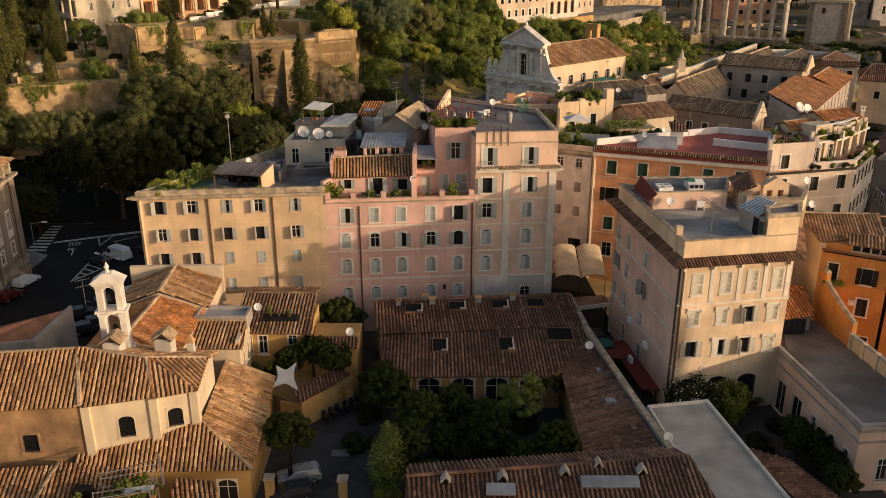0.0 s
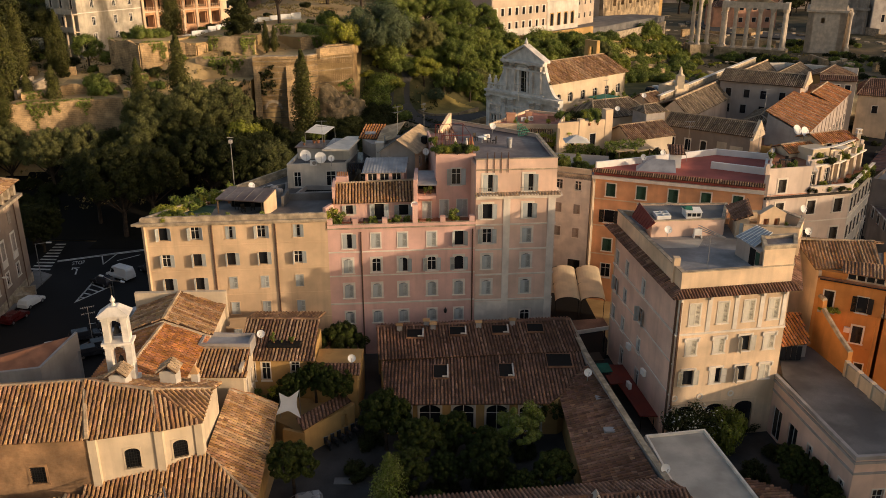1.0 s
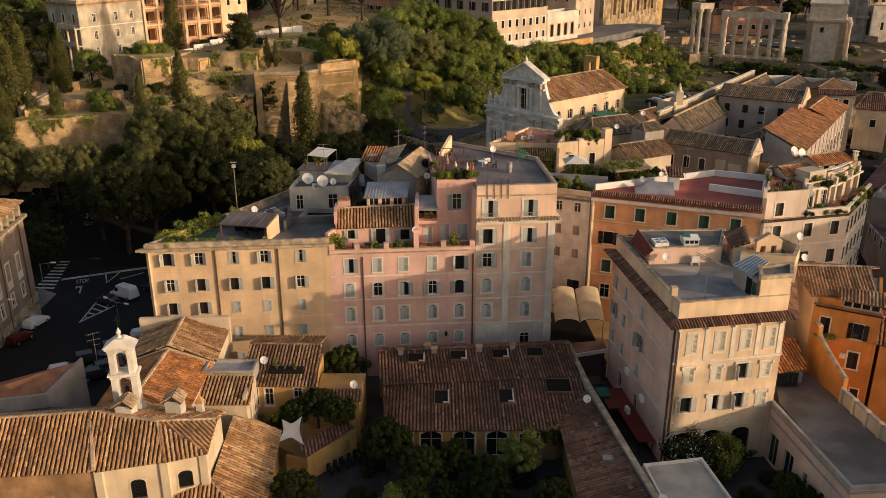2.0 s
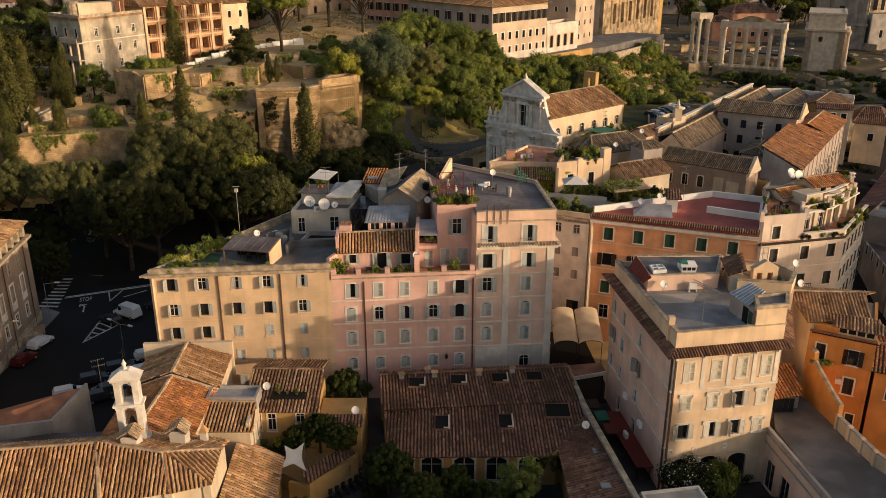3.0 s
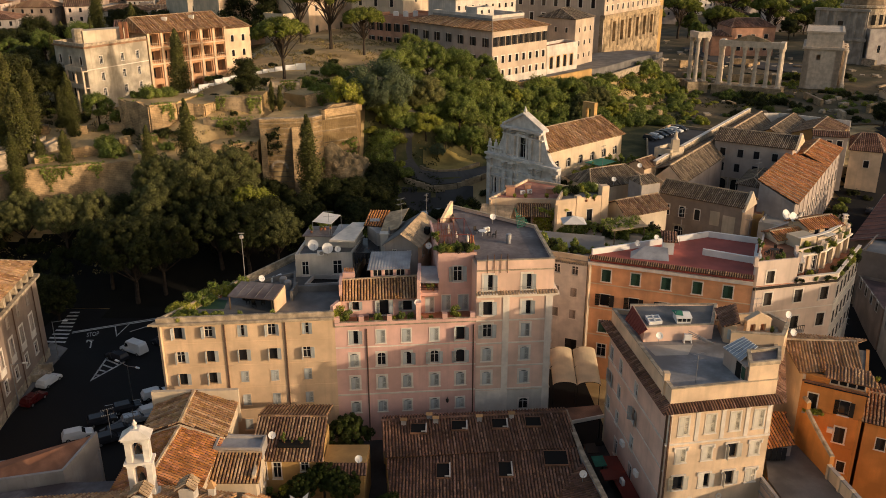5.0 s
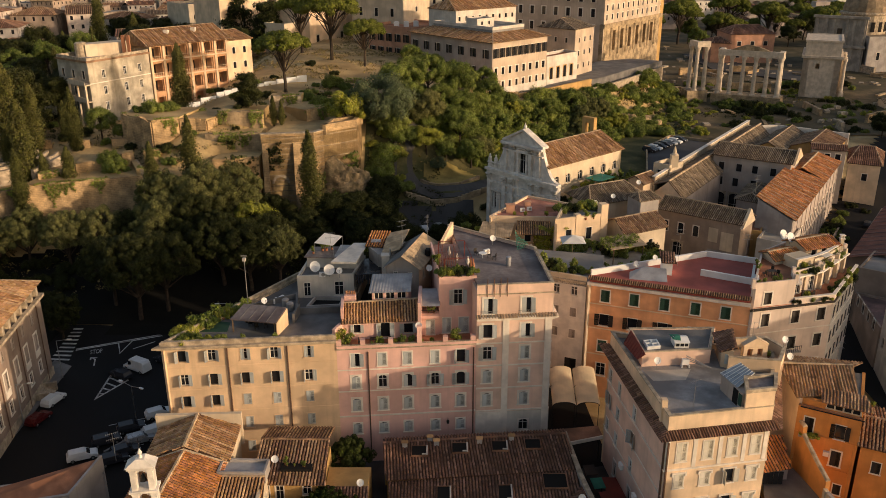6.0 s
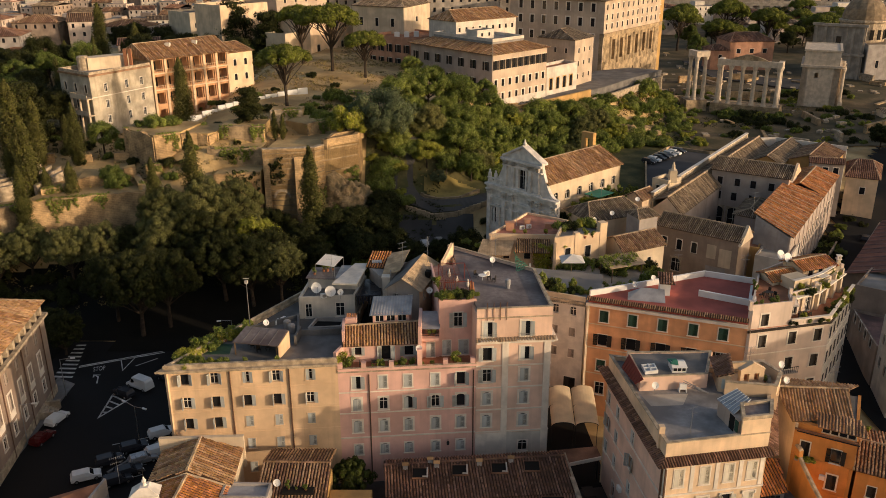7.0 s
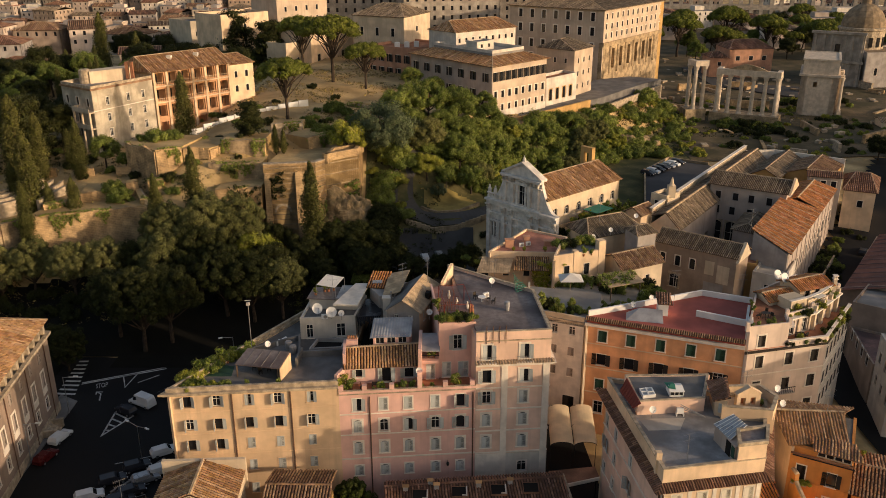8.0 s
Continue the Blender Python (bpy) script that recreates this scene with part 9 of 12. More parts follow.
# ---- palaces on the hill ----
def palaces():
    a, b, c, d = (-10.3, 255.9), (12.7, 227.7), (29.3, 244.8), (7, 272)
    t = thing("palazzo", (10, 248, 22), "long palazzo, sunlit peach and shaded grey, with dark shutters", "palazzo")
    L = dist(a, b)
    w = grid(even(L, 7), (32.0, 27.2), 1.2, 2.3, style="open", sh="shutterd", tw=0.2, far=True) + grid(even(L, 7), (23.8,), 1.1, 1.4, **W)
    # greyp on a-b and d-a: the shaded sides are painted greyer
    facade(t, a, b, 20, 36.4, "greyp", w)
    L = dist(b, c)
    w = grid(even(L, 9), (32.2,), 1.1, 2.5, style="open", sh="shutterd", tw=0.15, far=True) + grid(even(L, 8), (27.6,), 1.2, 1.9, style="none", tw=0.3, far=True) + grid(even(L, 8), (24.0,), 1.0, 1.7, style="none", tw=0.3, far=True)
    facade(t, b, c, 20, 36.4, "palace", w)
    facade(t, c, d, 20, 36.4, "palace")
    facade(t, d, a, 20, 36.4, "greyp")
    g = Mesh()
    o = inset_poly([a, b, c, d], -0.8)
    i_ = inset_poly([a, b, c, d], 5.0)
    for k in range(4):
        j = (k + 1) % 4
        tiles(g, [(*o[k], 36.4), (*o[j], 36.4), (*i_[j], 38.2), (*i_[k], 38.2)], step=0.4, seg=1.0, r=0.13)
        ridge_caps(g, (*o[k], 36.4), (*i_[k], 38.2))
    part("roof", g, ["tile", "tilebase", "ridge"], t)
    part("roof_terrace", Mesh().prism(i_, 37.4, 38.9), "terrace", t)
    g = Mesh()
    strip(g, i_, 38.9, 39.7, 0.3, close=True)
    part("parapet", g, "whitewash", t)
    part("base_band", strip(Mesh(), [a, b, c], 22, 24.0, 0.2, out=0.1), "whitewash", t)
    plain_block("roof_room", "low rendered room on the palazzo roof", [(9, 241), (14, 246), (11, 250), (6, 245)], 38.9, 41.2, "whitewash", [grid((2, 5), (39.6,), 0.8, 1.0, **W)], "roof room", "concrete", 0.2)
    tiled_house("palace_wing", "sunlit cream wing above the palazzo", [(3.2, 254.5), (22.2, 271.0), (14, 281), (-5, 264)], 22, 42.6, 2.8, "whitewash", [grid(even(25, 9), (39.4, 35.8), 0.9, 1.3, **W)], roof="tile", inset=3, step=0.45, seg=1.2, category="palazzo")
    tiled_house("palace_wing", "pink end wing with hipped tile roof", [(40.0, 262.5), (47.6, 273.8), (35, 284), (29.4, 272)], 18, 36.2, 2.6, "palace", [grid((3, 7, 11), (32, 28, 24), 0.9, 1.5, **W), (), (), grid((3, 7, 11), (32, 28), 0.9, 1.5, **W)], roof="tilegrey", inset=4, step=0.45, seg=1.2, category="palazzo")
    plain_block("arcade_wing", "white low arcade wing along the street", [(29.6, 246.4), (40.4, 258.5), (37, 264), (27, 252)], 20, 29.4, "whitewash", [grid((2.5, 6, 9.5, 13), (23.4,), 1.5, 3.4, style="none", tw=0.2, arch=True, trim="ochre", far=True)], "palazzo", "terracotta", 0.8)
    t = plain_block("palazzo", "salmon palazzo with dark shutters and roof plant", [(-24.3, 272.0), (-10.4, 260.4), (2, 276), (-12, 288)], 26, 36.4, "salmon", [grid(even(18, 5), (32.4, 28.2), 1.2, 2.3, style="open", sh="shutterd", tw=0.16, far=True), grid(even(19, 4), (32.6, 28.2), 1.2, 1.8, **W)], "palazzo", "terracotta", 0.7)
    for i in range(3):
        x, y = -16 + i * 3, 268 + i * 1.2
        solid("air_conditioner", Mesh().box(x, x + 1.6, y, y + 1.4, 36.4, 38.0).lathe((x + 0.8, y + 0.7, 38.0), [(0.55, 0), (0.55, 0.12), (0.1, 0.13)], 10), "white", "white rooftop air-conditioning unit", "air conditioner", "rooftop units")
    tiled_house("hill_church", "cream church with hipped grey roof", [(-31, 288), (-13.4, 277.6), (-5.4, 299), (-23, 310)], 26, 44.8, 3.4, "cream", [grid((3.6, 9.8, 16), (38.5, 31), 1.3, 2.6, **W), grid((11,), (39.5,), 1.6, 1.6, **W)], roof="tilegrey", inset=7, step=0.5, seg=1.4, category="church")
    t = tiled_house("cream_hall", "long cream hall with arched windows on the hill", [(-44.6, 282.5), (-31.6, 304), (-44, 313), (-58, 292)], 24, 41.2, 2.0, "hotel", [grid((4, 9, 14, 19), (36.8,), 1.0, 1.8, **W) + grid((4, 10.5, 17), (28.2,), 1.6, 4.0, style="none", tw=0.2, arch=True, trim="cream", far=True)], roof="tilegrey", inset=3, step=0.5, seg=1.4, category="hall")
    plain_block("cream_house", "cream porch building with a terrace roof and an arched door", [(-52.6, 280.5), (-46.0, 291), (-53, 296), (-60, 285)], 24, 35.6, "cream", [grid((6,), (27,), 1.8, 4.2, style="none", tw=0.2, arch=True, trim="trim", far=True)], "house", "concrete", 0.7)
    plain_block("cream_house", "stepped golden hill house with flat terraces", [(-76.5, 293), (-63.5, 309), (-74, 319), (-88, 303)], 20, 43.4, "hotel", [grid((4, 10, 16), (38.6, 33.6), 1.2, 2.0, **W)], "house", "concrete", 0.9)
    plain_block("cream_house", "tall golden rear house with flat roof", [(-62, 318), (-46, 336), (-58, 346), (-74, 330)], 18, 47, "palace", [grid((4, 9, 14, 19), (43, 39), 1.1, 1.8, **W)], "house", "concrete", 0.8)
    plain_block("cream_house", "yellow hill house with flat roof", [(-98, 330), (-80, 346), (-92, 358), (-110, 342)], 14, 38, "cream", [grid(even(24, 5), (33, 28.5), 1.1, 1.8, **W)], "house", "concrete", 0.8)
    # great palace over the forum
    Lp, C, R, B = (24, 322), (55, 297.6), (86.0, 342.2), (56, 368)
    t = thing("senate_palace", (55, 330, 18), "huge ochre stone palace over ancient blockwork arches", "palace")
    Ln = dist(Lp, C)
    facade(t, Lp, C, 16, 45.4, "palace", grid((5, 10, 15, 20, 25, 30, 35), (41.4, 36.4, 31.0, 26.0), 1.5, 2.8, style="none", tw=0.35, far=True))
    Ln = dist(C, R)
    facade(t, C, R, 34.2, 45.4, "palace", grid(even(Ln, 12), (42.0, 38.6, 35.4), 1.2, 1.9, style="none", tw=0.28, far=True))
    g = Mesh()
    wall_mesh(g, C, R, 14, 34.2, [(u, u + 2.6, 24.5, 31.5) for u in (8, 15, 22, 29, 36, 43)] + [(u, u + 0.8, 18.5, 20.0) for u in (20, 28, 36)], 1.2)
    part("ancient_wall", g, "tuff", t, "weathered tuff blockwork")
    m = wall_pose(C, R, 0, 0)
    g = Mesh()
    g.box(0, Ln, 1.2, 1.5, 14, 34, mat=m)
    part("arch_backing", g, "tuff", t)
    for u in (6.6, 13.2, 20.2, 27.2, 34.2, 41.2, 47.6):
        part("half_column", Mesh().tube(m @ Vector((u, 0.1, 23)), m @ Vector((u, 0.1, 32.6)), 0.7, n=10), "tuff", t)
    part("impost", Mesh().box(-0.2, Ln, -0.5, 0.3, 32.8, 34.2, mat=m), "tuff", t)
    part("tower", Mesh().prism([(82, 338), (86.4, 342.0), (83.4, 345.4), (79, 341.2)], 14, 52), "ochre", t)
    g = Mesh()
    strip(g, [R, B, Lp], 14, 45.4, 0.8)
    part("wall", g, "palace", t)
    g = Mesh()
    hip_roof(g, [C, R, B, Lp], 45.4, 4.0, 0.9, None, step=0.6, seg=1.6, r=0.16)
    part("roof", g, ["tilegrey", "tilebase", "ridge"], t)
    band(t, [Lp, C, R], 44.9, 0.5, 0.5, "cornice", "cornice")
    # street with ramp walls
    g = Mesh()
    g.prism([(14, 224.5), (31, 241.5), (50, 262), (62, 279), (76, 296), (66, 302), (52, 294), (44, 270), (29.5, 246), (12, 228)], 14, 22.0)
    solid("hill_street", g, "concrete", "street along the palaces on the hill", "road", kind="structure")
    for pts, z0, z1, mt, lab in (([(20, 226.5), (33, 240), (44, 252)], 12, 22.9, "ochre", "ochre ramp wall catching the sun"), ([(38, 243), (54, 262), (66, 279), (76, 294)], 10, 20.4, "cornice", "weathered stone parapet wall above the forum"), ([(4, 222), (20, 226.5)], 14, 22.8, "tuff", "stone retaining wall below the palazzo")):
        g = Mesh()
        strip(g, pts, z0, z1, 0.7)
        solid("street_wall", g, mt, lab, "wall")


palaces()


# ---- forum ----
def column(mesh, x, y, z0, z1, r):
    h = z1 - z0
    mesh.lathe((x, y, z0), [(r * 1.35, 0), (r * 1.35, 0.35), (r * 1.05, 0.6), (r, 0.9), (r * 0.97, h * 0.4), (r * 0.85, h - 1.4), (r * 1.0, h - 1.2), (r * 1.35, h - 0.35), (r * 1.4, h)], 12)


def forum():
    t = thing("temple_ruin", (84.5, 284, 11), "three tall marble columns carrying a corner entablature", "ruin")
    for x, y in ((83.2, 286.6), (84.2, 282.8), (87.4, 283.8)):
        g = Mesh()
        column(g, x, y, 14, 28.4, 0.72)
        part("column", g, "marble", t)
    part("podium", Mesh().prism([(81.6, 281.4), (88.8, 282.6), (88.2, 288.6), (81.4, 288.6)], 8, 14), "tuff", t)
    g = Mesh()
    strip(g, [(83.2, 287.6), (84.2, 282.8), (88.3, 284.1)], 28.4, 30.2, 1.5, out=0.75)
    part("entablature", g, "marble", t)
    t = thing("temple_ruin", (100, 276, 10), "ruined temple front of eight granite columns", "ruin")
    a, b = Vector((91.6, 281.5)), Vector((108.2, 272.6))
    ax = (b - a).normalized()
    dp = Vector((-ax.y, ax.x))
    pos = [a + (b - a) * i / 5 for i in range(6)] + [a + dp * 3.6, b + dp * 3.6]
    for p in pos:
        g = Mesh()
        column(g, p.x, p.y, 13.4, 26.0, 0.70)
        part("column", g, "marble", t)
    poly = [a - ax * 1.6 - dp * 1.8, b + ax * 1.6 - dp * 1.8, b + ax * 1.6 + dp * 6, a - ax * 1.6 + dp * 6]
    part("podium", Mesh().prism(poly, 8, 13.4), "tuff", t)
    g = Mesh()
    strip(g, [a + dp * 4.4, a, b, b + dp * 4.4], 26.0, 27.9, 1.5, out=0.75)
    part("entablature", g, "marble", t)
    m = wall_pose(a, b, 0, 27.9)
    Lc = (b - a).length
    g = Mesh()
    g.add([m @ Vector(p) for p in ((3, -0.4, 0), (15.5, -0.4, 0), (13.2, -0.4, 0.9), (10, -0.4, 1.7), (8, -0.4, 1.9), (5, -0.4, 0.8), (3, 0.4, 0), (15.5, 0.4, 0), (13.2, 0.4, 0.9), (10, 0.4, 1.7), (8, 0.4, 1.9), (5, 0.4, 0.8))], [(0, 1, 2, 3, 4, 5), (11, 10, 9, 8, 7, 6), (1, 7, 8, 2), (2, 8, 9, 3), (3, 9, 10, 4), (4, 10, 11, 5), (5, 11, 6, 0)])
    part("broken_pediment", g, "tuff", t)
    # triumphal arch
    A, B2 = Vector((123.6, 292.2)), Vector((134.6, 287.4))
    e = (B2 - A).normalized()
    n = Vector((-e.y, e.x))
    C2, D2 = B2 + n * 23, A + n * 23
    t = thing("triumphal_arch", (134, 300, 8), "white marble triumphal arch with attic and columns", "arch")
    g = Mesh()
    wall_mesh(g, A, B2, 8, 24.2, [(4.2, 5.4, 20.0, 21.8)], 2.0)
    wall_mesh(g, B2, C2, 8, 24.2, [(3.4, 6.4, 8.1, 16.0), (8.2, 14.8, 8.1, 20.5), (16.6, 19.6, 8.1, 16.0)], 2.0)
    wall_mesh(g, C2, D2, 8, 24.2, (), 2.0)
    wall_mesh(g, D2, A, 8, 24.2, [(3.4, 6.4, 8.1, 16.0), (8.2, 14.8, 8.1, 20.5), (16.6, 19.6, 8.1, 16.0)], 2.0)
    part("body", g, "marble", t)
    core = inset_poly([A, B2, C2, D2], 0.3)
    part("attic", Mesh().prism(core, 24.2, 29.4), "marble", t)
    g = Mesh()
    strip(g, [A, B2, C2, D2], 23.6, 24.4, 1.2, close=True, out=0.6)
    part("entablature", g, "marble", t)
    g = Mesh()
    strip(g, core, 29.0, 29.6, 0.8, close=True, out=0.35)
    part("attic_cornice", g, "marble", t)
    for u in (1.8, 7.2, 15.8, 21.2):
        p = B2 + n * u + e * 1.3
        g = Mesh()
        g.box(p.x - 0.8, p.x + 0.8, p.y - 0.8, p.y + 0.8, 8, 12)
        column(g, p.x, p.y, 12, 23.6, 0.6)
        part("column", g, "marble", t)
    # red house
    t = tiled_house("red_house", "salmon-red house with brown hipped roof in the forum", [(124.6, 372), (144.5, 374), (144, 392), (124, 390)], 9, 22.6, 3.2, "salmon", [grid((4, 10, 16), (17.6, 12.6), 1.8, 1.9, **W)], roof="tilebrown", inset=5, step=0.6, seg=1.6)
    tiled_house("red_house", "low salmon annex with hipped roof", [(116.5, 372), (124.4, 371), (124.4, 384), (116.5, 384)], 9, 19, 2.0, "salmon", [grid((4,), (15.5,), 1.4, 1.6, **W)], roof="tilebrown", inset=3, step=0.6, seg=1.6)
    # domed church
    p0, p1 = (154.5, 359), (171.0, 347.5)
    t = thing("domed_church", (170, 365, 8), "grey stone baroque church with a ribbed dome", "church")
    facade(t, p0, p1, 8, 32, "oldstone", [dict(u=10, z=23, w=2.0, h=4.0, style="none", tw=0.4, trim="oldstone", far=True), dict(u=10, z=9, w=2.4, h=5.0, style="none", tw=0.4, trim="oldstone", far=True)], 0.8)
    m = wall_pose(p0, p1, 0, 0)
    for u in (1, 4.6, 7.4, 12.6, 15.4, 19):
        part("pilaster", Mesh().box(u - 0.5, u + 0.5, -0.5, 0, 8.5, 31, mat=m), "oldstone", t)
    for z in (19.4, 31.0):
        part("cornice", Mesh().box(-0.6, 20.7, -0.9, 0.2, z, z + 1.0, mat=m), "oldstone", t)
    part("nave", Mesh().prism([(155, 359.4), (170.6, 348.4), (192, 372), (172, 388)], 8, 22), "greyst", t)
    part("drum", Mesh().lathe((178, 366, 22), [(9.0, 0), (9.0, 9.5), (9.8, 9.8), (9.8, 10.6), (9.0, 10.8)], 16), "cornice", t)
    part("dome", Mesh().lathe((178, 366, 32.6), [(8.8, 0), (8.6, 2.0), (7.8, 4.6), (6.2, 7.0), (3.8, 8.8), (1.8, 9.6), (1.8, 12), (0.2, 13)], 16), "tilegrey", t)
    for i in range(16):
        an = 2 * math.pi * i / 16
        part("drum_window", Mesh().box(-0.8, 0.8, -0.12, 0.1, 25, 29, mat=Matrix.Translation((178, 366, 0)) @ Matrix.Rotation(an, 4, "Z") @ Matrix.Translation((0, -8.95, 0))), "dark", t)
    plain_block("side_aisle", "brown rendered aisle beside the domed church", [(172, 346), (200, 350), (204, 372), (176, 366)], 8, 24, "greyst", [grid((5, 12, 19), (15,), 1.4, 3, **W)], "church aisle", "tilegrey", 0.4)
    # scattered ruins
    rr = random.Random(21)
    g = Mesh()
    for i in range(300):
        x, y = rr.uniform(76, 210), rr.uniform(232, 420)
        if 88 < x < 113 and 268 < y < 292 or 120 < x < 148 and 284 < y < 318 or 150 < x and y > 340 or 114 < x < 146 and y > 368:
            continue
        s = rr.uniform(0.4, 1.6)
        m = Matrix.Translation((x, y, height(x, y))) @ Matrix.Rotation(rr.uniform(0, 3.1), 4, "Z")
        g.box(-s, s, -s * 0.6, s * 0.6, -0.5, rr.uniform(0.3, 1.3), mat=m)
    solid("ruin_blocks", g, "cornice", "scattered broken marble blocks and wall stubs", "ruins", kind="stuff")
    for i in range(44):
        x, y = rr.uniform(78, 190), rr.uniform(234, 345)
        if 86 < x < 115 and 262 < y < 292 or 118 < x < 150 and 280 < y < 318 or x < 84 and y < 250:
            continue
        g = Mesh()
        an, L = rr.uniform(0, 3.1), rr.uniform(4, 14)
        d = Vector((math.cos(an), math.sin(an)))
        strip(g, [Vector((x, y)), Vector((x, y)) + d * L], 8, height(x, y) + rr.uniform(0.8, 3.4), 1.0)
        solid("ruined_wall", g, rr.choice(["ruin", "tuff", "cornice"]), "broken low ancient brick wall", "ruin", "wall stubs in the forum")
    tiled_house("forum_shelter", "low shelter with a pale roof among the ruins", [(143, 270), (154, 268), (155, 275), (144, 277)], 8, 12, 1.0, "cream", roof="ridge", inset=0, step=0.5, seg=1.5)
    g = Mesh()
    g.prism([(140, 318), (152, 316), (150, 345), (130, 352), (126, 400), (112, 400), (112, 350)], 8.6, 10.6)
    solid("forum_road", g, "tarmac", "grey road crossing the forum", "road", kind="structure")


forum()


# ---- city in the distance ----
def city():
    rr = random.Random(5)
    mats = ["cream", "greyp", "umber", "cornerp", "greyp", "greyst", "palace", "whitewash", "oldstone"]

    def house(x, y, w, d, z0, z1, an, mt=None):
        m = Matrix.Translation((x, y, 0)) @ Matrix.Rotation(an, 4, "Z")
        q = [tuple((m @ Vector(p))[:2]) for p in ((-w / 2, -d / 2, 0), (w / 2, -d / 2, 0), (w / 2, d / 2, 0), (-w / 2, d / 2, 0))]
        t = thing("city_house", (x, y, z0), rr.choice(["plastered town house with tiled roof far off", "pale distant town house with many windows", "grey-beige distant apartment house"]), "house", "houses of the distant city")
        g = Mesh()
        for i in range(4):
            L = dist(q[i], q[(i + 1) % 4])
            holes = []
            if i in (0, 1, 3):
                n = max(2, int(L / 3.4))
                for z in np.arange(z1 - 2.6, z0 + 6, -3.6):
                    holes += [(u - 0.55, u + 0.55, float(z), float(z) + 1.7) for u in even(L, n)]
            wall_mesh(g, q[i], q[(i + 1) % 4], z0, z1, holes, 0.4)
        mt = mt or rr.choice(mats)
        part("wall", g, mt, t)
        part("window_dark", Mesh().prism(inset_poly(q, 0.42), z0, z1 - 0.1), "glass", t)
        if rr.random() < 0.55:
            g = Mesh()
            hip_roof(g, q, z1, rr.uniform(1.6, 2.8), 0.6, None if w > d else 0.0, step=0.8, seg=2.4, r=0.2)
            part("roof", g, [rr.choice(["tilemid", "tilebrown", "tilegrey"]), "tilebase", "ridge"], t)
        else:
            part("roof_terrace", Mesh().prism(inset_poly(q, 0.2), z1 - 0.1, z1 + 0.2), rr.choice(["concrete", "terracotta", "terrace"]), t)
            part("roof_room", Mesh().prism(inset_poly(q, min(w, d) * 0.3), z1 + 0.2, z1 + 2.8), mt, t)

    for y in (372, 404, 438, 476, 520, 570, 630, 700, 790):
        x = -0.62 * y
        while x < -52 - 0.02 * y:
            w, d = rr.uniform(10, 21), rr.uniform(12, 22)
            if not (x > -95 and y < 380):
                z0 = height(x, y) - 2
                house(x + w / 2, y + rr.uniform(-9, 9), w, d, z0, z0 + rr.uniform(11, 17), rr.uniform(-0.35, 0.35))
            x += w + rr.uniform(1, 7)
    # beyond the forum
    for y in (470, 520, 580, 650, 740):
        x = 0.1 * y
        while x < 0.56 * y:
            w, d = rr.uniform(14, 28), rr.uniform(12, 22)
            z0 = height(x, y) - 2
            if rr.random() < 0.8:
                house(x + w / 2, y + rr.uniform(-12, 12), w, d, z0, z0 + rr.uniform(8, 15), rr.uniform(-0.4, 0.4))
            x += w + rr.uniform(3, 16)
    for x, y, w, d, h in ((-178, 340, 20, 18, 9), (-150, 300, 22, 16, 6), (-112, 312, 14, 14, 9), (0, 360, 40, 24, 40), (-35, 372, 30, 22, 34), (22, 400, 40, 30, 46), (250, 420, 40, 20, 14), (300, 480, 60, 30, 16)):
        z0 = height(x, y) - 2
        house(x, y, w, d, z0, z0 + h, rr.uniform(-0.3, 0.3), "oldstone" if h > 30 else None)
    g = Mesh()
    for k, (z1, u0) in enumerate(((20, 0), (30, 1))):
        holes = [(4 + i * 7, 8.5 + i * 7, z1 - 8.5, z1 - 2) for i in range(26)]
        wall_mesh(g, (150, 640 + k), (345, 600 + k), z1 - 10, z1, holes, 4)
    solid("ancient_arcade", g, "oldstone", "far arcade of an ancient ruin", "ruin")


city()


# ---- plants ----
def clump_leaves(mesh, centres, radii, per, size, mi=0, flat=1.0, rng=None, shell=0.26):
    """Leaf blades scattered through many round clumps."""
    rng = rng or np.random.RandomState(3)
    c = np.repeat(np.array(centres), per, axis=0)
    r = np.repeat(np.array(radii), per)
    n = len(c)
    d = rng.normal(size=(n, 3))
    d /= np.linalg.norm(d, axis=1)[:, None]
    rad = r * np.minimum(1.3, np.abs(rng.normal(1.0 - 0.7 * shell, shell, n)))
    p = c + d * rad[:, None] * np.array((1, 1, flat))
    nrm = 1.5 * d + rng.normal(scale=0.45, size=(n, 3)) + np.array((0, 0, 0.15))
    nrm /= np.linalg.norm(nrm, axis=1)[:, None]
    a = np.cross(nrm, rng.normal(size=(n, 3)))
    a /= np.linalg.norm(a, axis=1)[:, None]
    b = np.cross(nrm, a)
    s = size * rng.uniform(0.6, 1.3, n)[:, None]
    q = np.stack([p + a * s, p + b * s * 0.55 + nrm * s * 0.12, p - a * s, p - b * s * 0.55 + nrm * s * 0.12], axis=1)
    mesh.bulk(q.reshape(-1, 3), np.arange(n * 4).reshape(n, 4), mi)


def trunk_mesh(h, r, limbs, rng, lean=0.04, top=0.8):
    g = Mesh()
    p = Vector((0, 0, -0.6))
    k = 5
    pts = [p]
    for i in range(1, k + 1):
        pts.append(Vector((rng.uniform(-lean, lean) * h * i / k, rng.uniform(-lean, lean) * h * i / k, h * top * i / k)))
    for i in range(k):
        g.tube(pts[i], pts[i + 1], r * (1 - 0.75 * i / k), r * (1 - 0.75 * (i + 1) / k), 7, cap=False)
    for c in limbs:
        i = rng.randint(2, k - 1)
        g.tube(pts[i], Vector(c), r * 0.35, r * 0.08, 5, cap=False)
    return g


